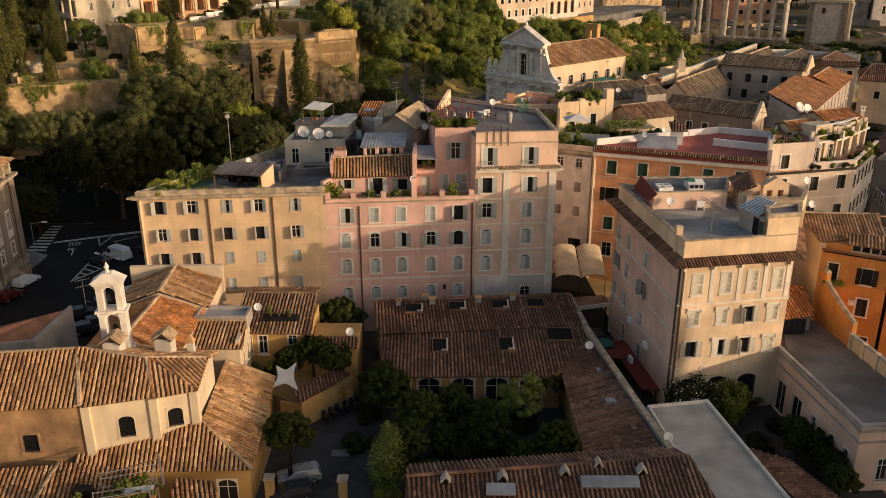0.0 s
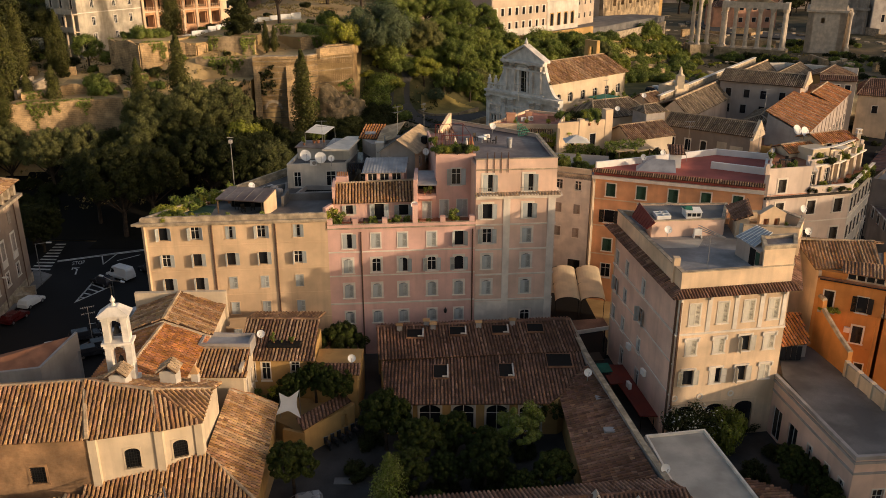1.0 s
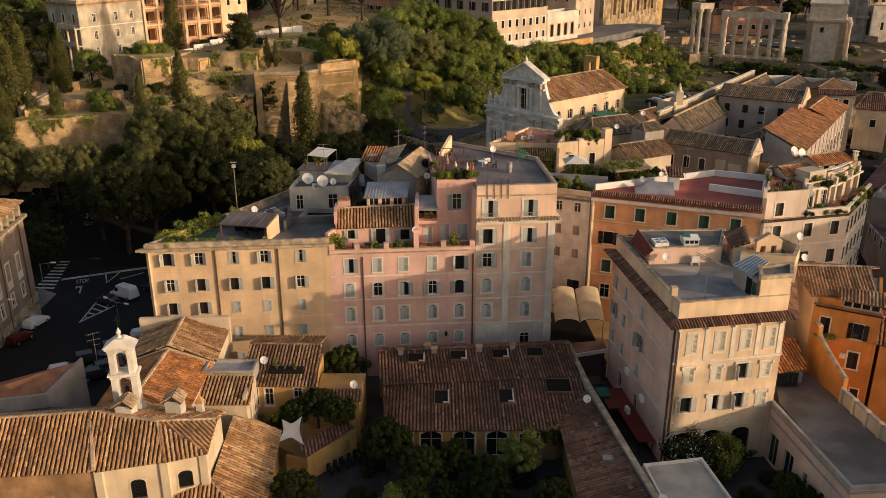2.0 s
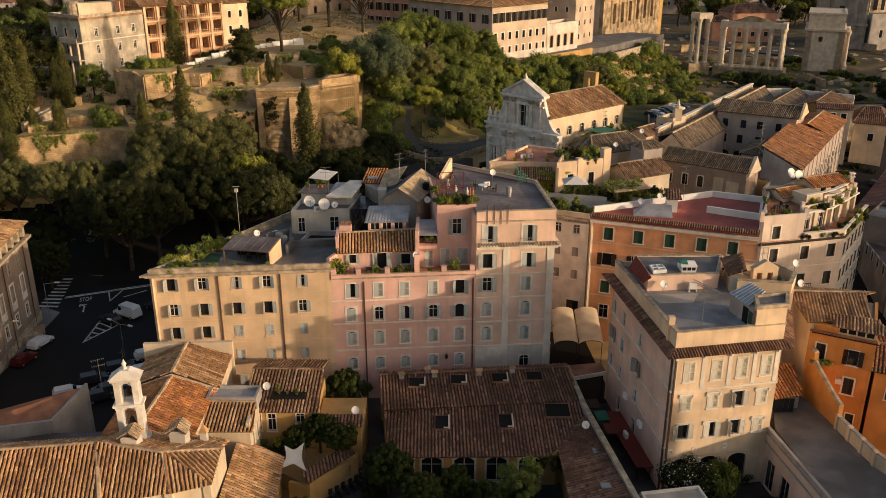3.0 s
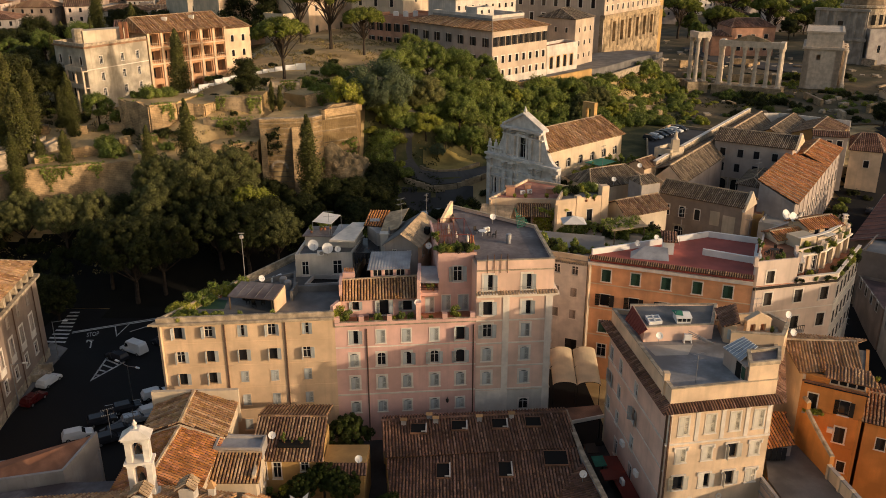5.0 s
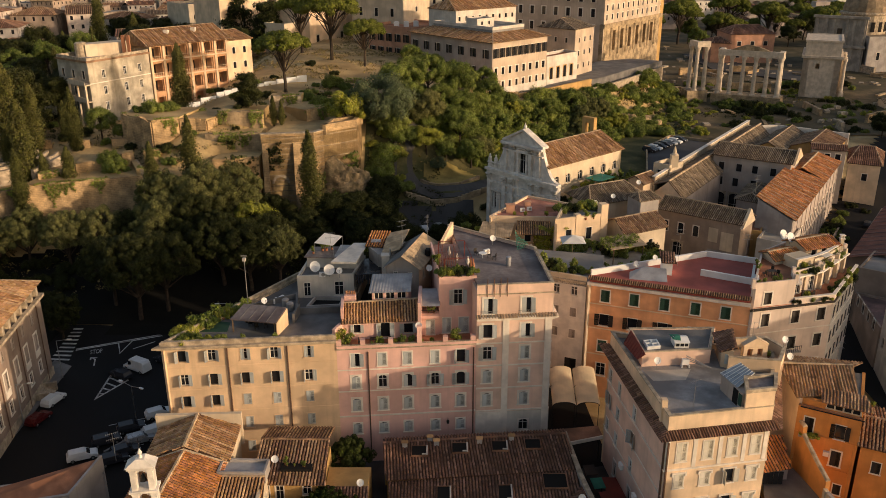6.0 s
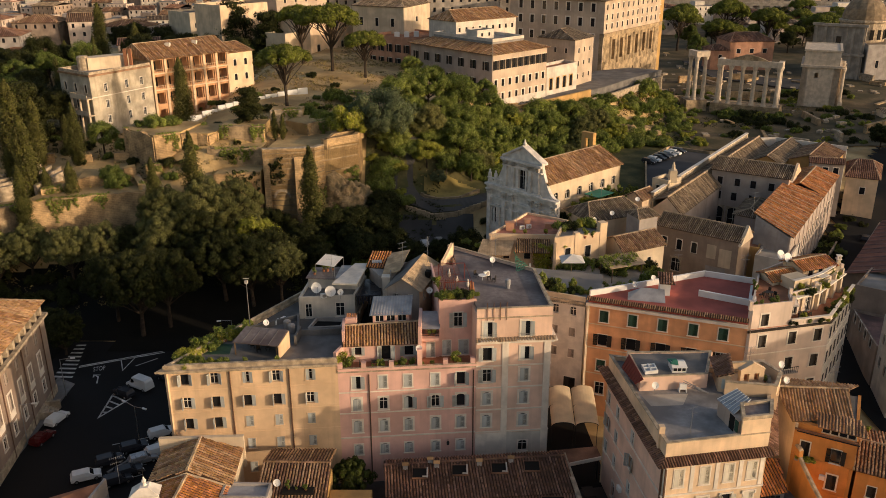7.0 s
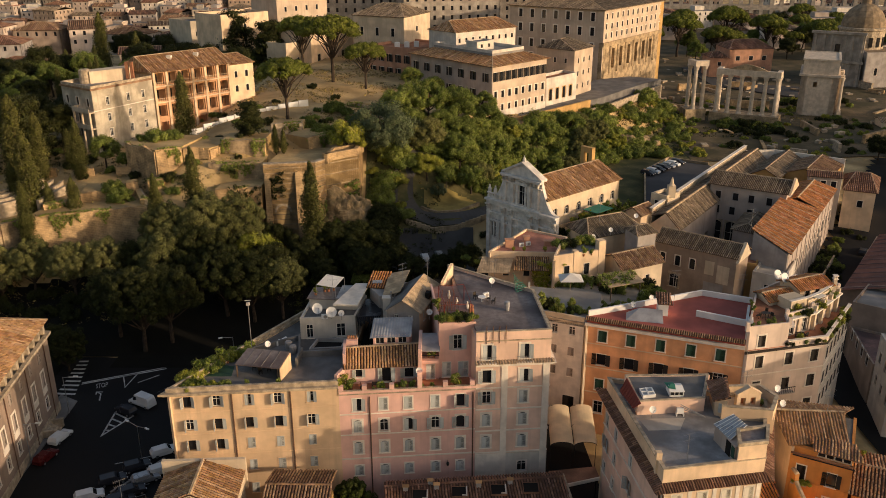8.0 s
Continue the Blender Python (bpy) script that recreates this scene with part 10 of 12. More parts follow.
def make_tree(name, label, kind, h, spread, leaf, seed, size=0.34, per=110, nclump=26):
    """kind: broad, holm, cypress, pine, cedar, bush. Stands at the origin."""
    rng = random.Random(seed)
    nr = np.random.RandomState(seed)
    t = thing(name, (0, 0, 0), label, "bush" if kind == "bush" else "tree")
    cs, rs, flat = [], [], 1.0
    if kind == "broad":
        for i in range(nclump):
            an, el = rng.uniform(0, 6.28), rng.uniform(-0.55, 1.0)
            k = math.sqrt(max(0.05, 1 - el * el * 0.85)) * rng.uniform(0.45, 1.0)
            cs.append((spread * k * math.cos(an), spread * k * math.sin(an), h * 0.60 + h * 0.34 * el * rng.uniform(0.75, 1.05)))
            rs.append(spread * rng.choice((0.15, 0.2, 0.26, 0.34)) * (26 / nclump) ** 0.15)
        flat = 0.9
    elif kind == "holm":
        for i in range(nclump):
            an, el = 2.399963 * i + rng.uniform(-0.3, 0.3), 1 - 1.55 * (i + 0.5) / nclump
            k = math.sqrt(max(0.0, 1 - el * el)) * rng.uniform(0.7, 1.06)
            lump = 1 + 0.34 * noise.noise((2.2 * math.cos(an) * k, 2.2 * math.sin(an) * k, el * 2 + seed))
            cs.append((spread * k * lump * math.cos(an), spread * k * lump * math.sin(an), h * 0.69 + h * 0.27 * el * lump * rng.uniform(0.9, 1.05)))
            rs.append(spread * rng.choice((0.1, 0.13, 0.16, 0.19)))
        for i in range(14):
            an, k = rng.uniform(0, 6.28), rng.uniform(0.0, 0.6)
            cs.append((spread * k * math.cos(an), spread * k * math.sin(an), h * rng.uniform(0.58, 0.8)))
            rs.append(spread * 0.34)
    elif kind == "bush":
        for i in range(nclump):
            an = rng.uniform(0, 6.28)
            k = math.sqrt(rng.random())
            cs.append((spread * k * math.cos(an), spread * k * math.sin(an), h * rng.uniform(0.25, 0.75) * (1 - 0.4 * k)))
            rs.append(spread * rng.uniform(0.25, 0.4))
    elif kind == "cypress":
        for i in range(nclump):
            f = (i + 0.5) / nclump
            rad = spread * (0.35 + 0.65 * math.sin(math.pi * min(1, f * 1.25 + 0.12)) if f < 0.7 else max(0.08, (1 - f) / 0.3 * 0.75))
            an = rng.uniform(0, 6.28)
            cs.append((rad * 0.45 * math.cos(an), rad * 0.45 * math.sin(an), h * (0.08 + 0.9 * f)))
            rs.append(rad * 0.75 + 0.1)
        flat = 1.6
    elif kind == "pine":
        for i in range(nclump):
            an = rng.uniform(0, 6.28)
            k = math.sqrt(rng.random())
            cs.append((spread * k * math.cos(an), spread * k * math.sin(an), h * (0.70 + 0.22 * math.sqrt(max(0, 1 - k * k)) * rng.uniform(0.55, 1.0))))
            rs.append(spread * rng.uniform(0.15, 0.24))
        flat = 0.75
    elif kind == "cedar":
        for i in range(nclump):
            f = i / nclump
            an = rng.uniform(0, 6.28)
            k = rng.uniform(0.3, 1.0) * (1 - 0.7 * f)
            cs.append((spread * k * math.cos(an), spread * k * math.sin(an), h * (0.22 + 0.74 * f + rng.uniform(-0.03, 0.03))))
            rs.append(spread * rng.uniform(0.2, 0.32))
        flat = 0.6
    if kind != "bush":
        limbs = [c for c in cs if rng.random() < (0.5 if kind in ("pine", "cedar") else 0.3)] if kind != "cypress" else []
        part("trunk", trunk_mesh(h, 0.10 + h * 0.022, limbs, rng, 0.05 if kind == "broad" else 0.025, 0.8), "bark", t)
    g = Mesh()
    clump_leaves(g, cs, rs, per, size, 0, flat, nr, 0.09 if kind == "holm" else 0.2)
    part("crown" if kind != "bush" else "foliage", g, leaf, t)
    return t


KINDS = {}


def kind_of(key):
    spec = dict(
        oak=[("broad", 12, 5.4, "leafd", 11 + i, 0.17, 430, 92) for i in range(4)],
        # same oaks twice: leafd coloured as if shaded, leafo as if sunlit
        holm=[("holm", 16, 5.4, "leafd", 121 + i, 0.14, 270, 124) for i in range(3)],
        grey_holm=[("holm", 16, 5.4, "leafo", 131 + i, 0.14, 270, 124) for i in range(3)],
        olive=[("broad", 11, 5.2, "leafo", 21 + i, 0.17, 420, 84) for i in range(2)],
        green=[("broad", 10, 4.4, "leafm", 31 + i, 0.19, 340, 54) for i in range(3)],
        yellow=[("broad", 9, 4.2, "leafy", 41, 0.2, 380, 44)],
        blue=[("broad", 12, 6.0, "leafb", 45, 0.19, 460, 56)],
        cypress=[("cypress", 12, 1.5, "cyp", 51 + i, 0.15, 330, 34) for i in range(2)],
        fat=[("cypress", 13, 1.65, "cyp", 55 + i, 0.15, 420, 34) for i in range(2)],
        pine=[("pine", 15, 5.8, "leafp", 61 + i, 0.27, 280, 90) for i in range(2)],
        cedar=[("cedar", 12, 4.8, "leafd", 71, 0.24, 170, 84)],
        bush=[("bush", 2.2, 1.7, "leafm", 81 + i, 0.14, 260, 16) for i in range(2)],
        dbush=[("bush", 2.4, 1.9, "leafd", 85 + i, 0.14, 260, 16) for i in range(2)],
        ybush=[("bush", 2.2, 1.6, "leafy", 111 + i, 0.13, 260, 16) for i in range(2)],
        thicket=[("bush", 4.6, 3.0, "leafm", 101 + i, 0.18, 330, 34) for i in range(3)],
        topiary=[("bush", 4.6, 2.0, "leafp", 107, 0.16, 260, 40)],
        near=[("holm", 6.5, 2.7, "leafn", 91 + i, 0.1, 330, 70) for i in range(3)],
        cone=[("cypress", 5.0, 1.05, "leafm", 117, 0.08, 420, 26)],
        neary=[("broad", 6.0, 2.4, "leafm", 97, 0.13, 420, 36)],
    )[key]
    label = dict(holm="tall dark evergreen oak with a lumpy domed crown", grey_holm="tall grey-green evergreen oak with a lumpy sunlit crown", olive="tall olive-green tree with a rounded lumpy crown", ybush="yellow-green shrub crowding a roof terrace edge", thicket="thick green shrubs and saplings on the slope", topiary="clipped round evergreen tree in the garden", oak="dense dark green broadleaf tree with rounded crown", green="leafy green tree on the hillside", yellow="bright yellow-green leafy tree in sun", blue="wide blue-green tree with feathery crown", cone="light green clipped conifer in the courtyard", cypress="slender dark cypress", fat="broad old cypress with ragged outline", pine="umbrella pine with bare trunk and flat crown", cedar="cedar with tiered flat branches", bush="round green bush growing in earth", dbush="dark green bush growing in earth", near="dark evergreen garden tree in the courtyard", neary="yellow-green citrus tree in the courtyard")[key]
    name = dict(holm="tree", grey_holm="tree", olive="tree", ybush="shrub", thicket="shrub", topiary="garden_tree", oak="tree", green="tree", yellow="tree", blue="tree", cone="conifer", cypress="cypress", fat="cypress", pine="umbrella_pine", cedar="cedar", bush="bush", dbush="evergreen_bush", near="garden_tree", neary="garden_tree")[key]
    if key == "cypress":
        label = "slender dark cypress on the hill terrace"
    return name, label, spec


def plant(key, x, y, scale=1.0, z=None, stretch=1.0, rng=random.Random(77)):
    """Sets a plant of that kind at a place; alike ones share their meshes."""
    if key not in KINDS:
        KINDS[key] = []
        name, label, spec = kind_of(key)
        for k, h, sp, leaf, seed, size, per, nc in spec:
            KINDS[key].append([make_tree(name, label, k, h, sp, leaf, seed, size, per, nc), False])
    i = rng.randrange(len(KINDS[key]))
    ob, used = KINDS[key][i]
    zz = height(x, y) if z is None else z
    m = Matrix.Translation((x, y, zz)) @ Matrix.Rotation(rng.uniform(0, 6.28), 4, "Z")
    if not used:
        KINDS[key][i][1] = True
        o = ob
        o.matrix_basis = m
    else:
        o = copy_thing(ob, m)
    o.scale = (scale, scale, scale * stretch)
    o["group"] = {"oak": "trees below the hill", "holm": "evergreen oaks below the hill", "grey_holm": "evergreen oaks below the hill", "ybush": "roof shrubs", "thicket": "shrubs on the slope", "green": "trees on the slope", "near": "courtyard trees", "bush": "bushes", "dbush": "dark bushes", "cypress": "cypresses", "fat": "cypresses", "pine": "umbrella pines"}.get(key, "trees")
    return o


def open_square(x, y):
    """The square and the bend of the hill road, which stay clear of plants."""
    return (-13 < x < 8 and 156 < y < 174) or ((x + 0.5) / 9.5) ** 2 + ((y - 179) / 7.0) ** 2 < 1


def scatter(key, x0, x1, y0, y1, n, gap, lo, hi, ok=lambda x, y: True, seed=1, stretch=1.0):
    rr = random.Random(seed)
    got = []
    for _ in range(n * 12):
        x, y = rr.uniform(x0, x1), rr.uniform(y0, y1)
        if ok(x, y) and not open_square(x, y) and all((x - a) ** 2 + (y - b) ** 2 > gap * gap for a, b in got):
            got.append((x, y))
            plant(rr.choice(key) if isinstance(key, (list, tuple)) else key, x, y, rr.uniform(lo, hi), stretch=stretch * rr.uniform(0.9, 1.1))
            if len(got) >= n:
                break


foot = lambda x: float(np.interp(x, (-60, -46, -36, -20, 0, 20, 40, 60, 80), (138, 144, 158, 165, 180, 198, 222, 248, 272)))
# dark wood behind the block: kind, place, height of the crown's middle, spread
for key, x, y, zc, sp in (("grey_holm", -54.4, 153.4, 16.4, 5.2), ("grey_holm", -47.6, 154.4, 17.2, 5.6), ("grey_holm", -41.8, 156.0, 16.8, 4.8), ("grey_holm", -53.2, 147.4, 13.6, 5.2), ("holm", -47.2, 148.0, 14.4, 5.0), ("holm", -53.6, 132.8, 10.6, 5.8), ("holm", -59.2, 136.4, 9.6, 4.8), ("holm", -49.4, 135.0, 10.6, 5.0), ("holm", -41.0, 142.0, 12.0, 5.4), ("holm", -35.6, 140.4, 11.0, 4.8), ("grey_holm", -30.4, 141.4, 10.6, 4.2), ("grey_holm", -71.4, 147.4, 11.4, 4.4), ("grey_holm", -65.4, 148.4, 12.0, 4.2), ("holm", -60.4, 149.6, 11.6, 3.6), ("grey_holm", -80, 149, 11.4, 4.4), ("grey_holm", -85.4, 147, 10.4, 4.8), ("holm", -90, 143, 8.6, 4.6), ("holm", -97, 149, 12, 5.2), ("holm", -105, 146, 11, 5.2), ("holm", -98, 138, 8, 4.6), ("holm", -45.6, 150, 12.6, 4.6), ("holm", -33.0, 148.6, 10.6, 4.4), ("holm", -64.6, 126.0, 4.6, 3.4), ("holm", -67.6, 129.0, 4.2, 3.2)):
    k = max(sp / 5.4, (zc - height(x, y)) / 11.0)
    plant(key, x, y, k, min(height(x, y), zc - 11.0 * k), sp / 5.4 / k if k > sp / 5.4 * 1.3 else 1.0)
plant("yellow", -36.8, 152.4, 1.0, 5.5, 1.2)
scatter("dbush", -92, -70, 141, 149, 14, 2.2, 0.7, 1.1, seed=5)
# slope under the palaces
scatter(["green", "green", "green", "yellow", "olive"], -14, 62, 176, 240, 90, 3.9, 0.5, 0.85, lambda x, y: foot(x) + 1 < y < foot(x) + 18 and not (x < -8 and y < 182) and not (6 < x < 40 and y < 176), 7)
scatter(["thicket", "thicket", "ybush"], -22, 66, 168, 252, 190, 2.7, 0.6, 1.2, lambda x, y: foot(x) - 4 < y < foot(x) + 22 and not (6 < x < 40 and y < 178) and not (-21 < x < -17 and y < 180) and not (-8 < x < 14 and 180 < y < 191), 41)
scatter(["thicket", "bush"], -34, -14, 183, 214, 22, 3.4, 0.5, 0.9, lambda x, y: y > 186 + (x + 34) * 0.2 and not (x > -16 and y > 204), 42)
scatter("thicket", -42, -16, 150, 166, 14, 3.4, 0.5, 0.8, seed=43)
scatter(["green", "bush"], 2, 14, 196, 216, 8, 4, 0.7, 0.9, seed=8)
scatter("oak", -14, 4, 150, 172, 10, 4.5, 0.45, 0.7, seed=9)
scatter("dbush", -30, 10, 140, 175, 40, 2.6, 0.7, 1.2, lambda x, y: not (6 < x < 22 and 128 < y < 160), 10)
scatter(["thicket", "thicket", "green"], -13, 14, 189.5, 206, 40, 2.4, 0.7, 1.05, lambda x, y: y > 190.5 + 0.3 * max(0, x), 71)
# single trees
TERRACE = {(-27.2, 161.3): (9.6, 18.2), (-56.8, 155.6): (15.5, 11.5), (-50.2, 159.3): (16.0, 15.3), (-81, 152): (14.0, 12.4)}
for key, x, y, h, base in (("fat", -84, 161.6, 21, 13), ("fat", -80, 160.5, 11.5, 13), ("fat", -88, 163, 13, 13), ("fat", -74.6, 159.6, 13.6, 13), ("fat", -92, 160, 17, 13), ("cypress", -27.2, 161.3, 17, 12), ("cypress", -56.8, 155.6, 9, 12), ("cypress", -50.2, 159.3, 10, 12), ("cypress", -81, 152, 10, 12), ("fat", -60, 189.5, 17.3, 13), ("cypress", -37.2, 178.6, 6.5, 12), ("cypress", -35.4, 178.2, 5.6, 12), ("fat", -120, 290, 10, 13), ("cypress", -101, 276, 10, 12), ("cypress", -90, 268, 11, 12), ("pine", -38.5, 201.4, 15.5, 15), ("pine", -32.7, 244.6, 19.5, 15), ("pine", -43.5, 258, 18, 15), ("pine", -22.5, 236.7, 13.5, 15), ("cedar", -43.6, 183, 9.5, 12), ("cedar", -74, 300, 22, 12), ("cedar", -60, 290, 17, 12), ("yellow", -21.6, 181.0, 9.2, 9), ("blue", -14.6, 186, 14.0, 12), ("green", -66, 178, 6.5, 10), ("thicket", -55, 183.5, 3.6, 4.6), ("green", -67, 164, 6.2, 10), ("green", -69, 166, 5.5, 10), ("green", -9.5, 239.7, 7, 10), ("green", -3, 236, 6, 10), ("cedar", -100, 196, 13, 12), ("cedar", -91, 184, 7, 12)):
    z = height(x, y)
    if -38 < x < -19 and 168 < y < 185:
        z = 25.0
    if (x, y) in TERRACE:
        z, h = TERRACE[(x, y)]
    if key == "yellow":
        z = 22.6
    plant(key, x, y, h / base, z)
scatter(["oak", "green", "fat"], -135, -88, 205, 300, 34, 7, 0.7, 1.0, seed=12)
scatter(["oak", "oak", "green"], -96, -45, 240, 300, 18, 6, 0.7, 1.0, lambda x, y: y > 236 and x < -66, 13)
scatter(["oak"], -130, -70, 320, 360, 14, 7, 0.7, 1.1, seed=14)
scatter(["oak", "cypress"], -230, -60, 366, 640, 44, 9, 0.6, 1.0, seed=61)
scatter(["bush", "dbush"], -92, -26, 160, 200, 34, 3.4, 0.4, 0.95, lambda x, y: not (-40 < x < -18 and y < 182), 15)
plant("blue", -1.6, 183.0, 0.3)
for k, (x, y) in enumerate(((-11, 191), (-8, 193.6), (-4, 195), (0.5, 196), (5, 197), (-13.6, 188), (-6.4, 197.6), (-1, 199.6), (4, 201), (-10.4, 197), (9, 199))):
    plant(("thicket", "green", "thicket")[k % 3], x, y, 0.55 + 0.1 * (k % 3))
for k, (x, y) in enumerate(((-7.0, 188.0), (-3.8, 189.4), (-11.8, 186.0), (-0.6, 189.6), (3.4, 189.8), (7.4, 190.0), (-13.2, 182.0), (-13.6, 177.6), (10.8, 187.6), (-12.4, 189.6), (-9.0, 186.4), (-5.2, 191.2), (1.4, 191.6))):
    plant("thicket", x, y, 0.55 + 0.09 * (k * 5 % 4))
scatter(["bush", "dbush"], -66, -6, 196, 240, 20, 4, 0.5, 0.8, lambda x, y: not (-60 < x < -48 and y > 220), 16)
scatter(["green", "pine", "oak"], 88, 260, 330, 560, 50, 9, 0.8, 1.3, lambda x, y: not (108 < x < 215 and y < 410) and not (85 < x < 150 and y < 395), 17)
scatter(["bush", "dbush", "ybush"], 72, 150, 232, 320, 110, 2.6, 0.5, 1.2, lambda x, y: not (88 < x < 113 and 266 < y < 292), 18)
scatter(["pine"], 118, 190, 420, 450, 4, 10, 1.3, 1.7, seed=19)
scatter(["green", "oak"], 118, 140, 205, 240, 6, 4, 0.6, 0.9, seed=20)
scatter(["bush", "dbush"], 90, 110, 262, 272, 14, 2.2, 0.6, 1.2, seed=31)
scatter(["bush", "dbush"], -79, -62, 158, 166, 16, 1.8, 0.35, 0.7, lambda x, y: 156.5 + (x + 77) * 0.36 < y < 161 + (x + 77) * 0.42, 32)
scatter(["bush", "dbush"], -58, -40, 166, 186, 18, 2.2, 0.4, 0.8, seed=34)
scatter(["oak"], -36, -12, 150, 166, 9, 4.5, 0.5, 0.8, seed=35)
scatter(["ybush", "bush", "thicket"], 44, 76, 234, 272, 40, 2.4, 0.5, 1.0, lambda x, y: y < 232 + (x - 36) * 1.15, 63)
for i in range(16):
    f = (i + 0.5) / 16
    plant(("bush", "dbush", "ybush")[i % 3], 90 + 18.5 * f, 277 - 9.6 * f - (i % 2) * 1.2, 0.9 + 0.25 * (i % 4), None)
scatter(["thicket", "bush", "ybush"], 48, 84, 246, 292, 46, 2.6, 0.5, 1.1, lambda x, y: abs(y - (246 + (x - 46) * 1.2)) < 9 and not (50 < x < 80 and y > 262 + (x - 54) * 1.35), 64)
# garden by the convent street
scatter(["dbush", "bush"], 71, 96, 148, 190, 18, 2.0, 0.5, 0.9, lambda x, y: abs((y - 141) - (x - 66.5) * 1.47) < 4 and x > 66, 22)
# courtyard garden
for key, x, y, h in (("near", -5.7, 70.6, 7.4), ("near", -2.2, 67.6, 6.4), ("near", 0.9, 69.4, 5.6), ("neary", 7.7, 69.8, 6.6), ("near", 10.6, 74.6, 5.4), ("near", 3.8, 63.6, 6.6), ("near", -3.3, 62.6, 6.0), ("near", 9.8, 63.0, 5.6), ("near", 3.9, 67.6, 5.2), ("near", 0.2, 64.2, 4.6), ("near", 7.0, 61.4, 4.6), ("near", -11.9, 86.1, 7.6), ("near", -13.4, 76.3, 5.6), ("near", -11.1, 74.7, 5.4), ("near", -13.7, 63.6, 6.4), ("near", -15.6, 75.0, 4.6), ("neary", 2.0, 59.4, 3.4), ("near", 32.6, 66.0, 4.2), ("near", 33.2, 63.6, 4.4), ("near", 33.6, 61.0, 4.2), ("near", 33.4, 58.4, 4.2), ("near", 32.0, 64.0, 3.8), ("near", -1.0, 60.0, 3.6)):
    plant(key, x, y, 0.82 * h / (6.0 if key == "neary" else 6.5), 2.0 if y > 72.5 and x < -9 and y < 78 else 0.0)
plant("cone", -4.8, 60.4, 1.45, 0.0, 0.9)
for x, y, s in ((29.4, 66.2, 0.7), (32.6, 69.5, 0.6), (31.8, 74.6, 0.6), (-4, 63.4, 0.8), (4.4, 64.4, 0.8), (7.6, 69.6, 0.7), (0.6, 70.6, 0.7), (-7.4, 71.6, 0.7), (11, 68, 0.7), (5, 60.2, 0.9), (-17.6, 76, 0.6), (-19.4, 75.4, 0.5), (0, 63, 0.8), (-8, 66.4, 0.7)):
    plant("dbush", x, y, s, 2.0 if x < -15 else 0.0)


for i, (x, y, z) in enumerate(((18.3, 150.4, 16.2), (20.0, 148.7, 16.2), (22.6, 149.3, 16.4), (23.9, 142.8, 16.4), (25.0, 141.2, 16.4), (23.6, 162.5, 14.6), (25.0, 161.2, 14.6), (27.1, 164.5, 14.8), (33.2, 165.1, 14.8), (35.9, 168.6, 14.8), (37.4, 167.8, 14.8), (30.2, 163.2, 14.6), (3.7, 141.0, 14.6), (6.0, 138.2, 14.8), (7.6, 136.4, 15.0), (19.4, 127.9, 15.5), (18.0, 126.9, 15.5), (21.9, 126.9, 15.5), (26.3, 124.6, 15.5), (27.4, 123.6, 15.5), (29.0, 125.9, 15.5), (30.3, 126.4, 15.5), (16.2, 122.3, 15.5), (17.4, 117.6, 15.5), (19.6, 117.0, 15.5), (21.0, 116.4, 15.5), (19.8, 120.0, 15.5), (23.6, 116.0, 15.5), (31.4, 121.6, 15.5), (33.4, 123.8, 15.5), (33.0, 126.6, 15.5))):
    plant(("bush", "ybush", "dbush", "bush")[i % 4], x, y, 0.48 + 0.11 * (i * 5 % 4), z)
# hedge along the street side of the convent church
for i in range(26):
    f = i / 25
    plant(("dbush", "dbush", "bush")[i % 3], 64.6 + 25.2 * f, 140.6 + 39.4 * f, 0.78 + 0.1 * (i * 7 % 4), 3.2)


def oleander(x, y):
    t = thing("flowering_shrub", (x, y, 0), "white-flowering oleander shrub in the garden", "shrub")
    rng = np.random.RandomState(5)
    cs = [(x + rng.uniform(-2.1, 2.1), y + rng.uniform(-1.3, 1.3), rng.uniform(1.0, 4.3)) for _ in range(24)]
    g = Mesh()
    clump_leaves(g, cs, [0.9] * 24, 190, 0.15, 0, 1.0, rng)
    part("foliage", g, "leafd", t)
    g = Mesh()
    clump_leaves(g, cs, [1.02] * 24, 26, 0.12, 0, 1.0, rng, 0.1)
    part("blossom", g, "bloom", t, "white blossom clusters")


# round the villa
for key, x, y, sc in (("cedar", -97.0, 186.0, 1.25), ("oak", -92.0, 197.0, 0.9), ("oak", -101.0, 203.0, 1.0), ("oak", -107.0, 190.0, 1.0), ("oak", -94.0, 209.0, 0.9), ("oak", -112.0, 200.0, 1.1), ("oak", -104.0, 180.0, 0.8)):
    plant(key, x, y, sc)
for key, x, y, sc, z in (("fat", -78.8, 174.0, 1.05, None), ("fat", -91.2, 172.6, 1.5, None), ("fat", -87.4, 174.6, 1.15, None), ("green", -76.0, 181.1, 0.72, None), ("green", -70.6, 178.6, 0.42, None), ("cypress", -84.2, 181.9, 0.75, None), ("cedar", -96.2, 190.0, 1.15, None), ("thicket", -63.4, 179.4, 0.75, 27.5), ("thicket", -60.2, 181.2, 0.6, 27.5), ("bush", -66.6, 179.6, 0.8, 27.6), ("fat", -121.0, 300.0, 1.7, None), ("fat", -106.0, 292.0, 1.25, None)):
    plant(key, x, y, sc, z)
scatter(["oak", "oak", "green"], -104, -82, 268, 300, 10, 5.5, 0.75, 1.1, seed=71)
scatter(["oak", "green"], -142, -112, 246, 284, 12, 6, 0.75, 1.1, seed=72)

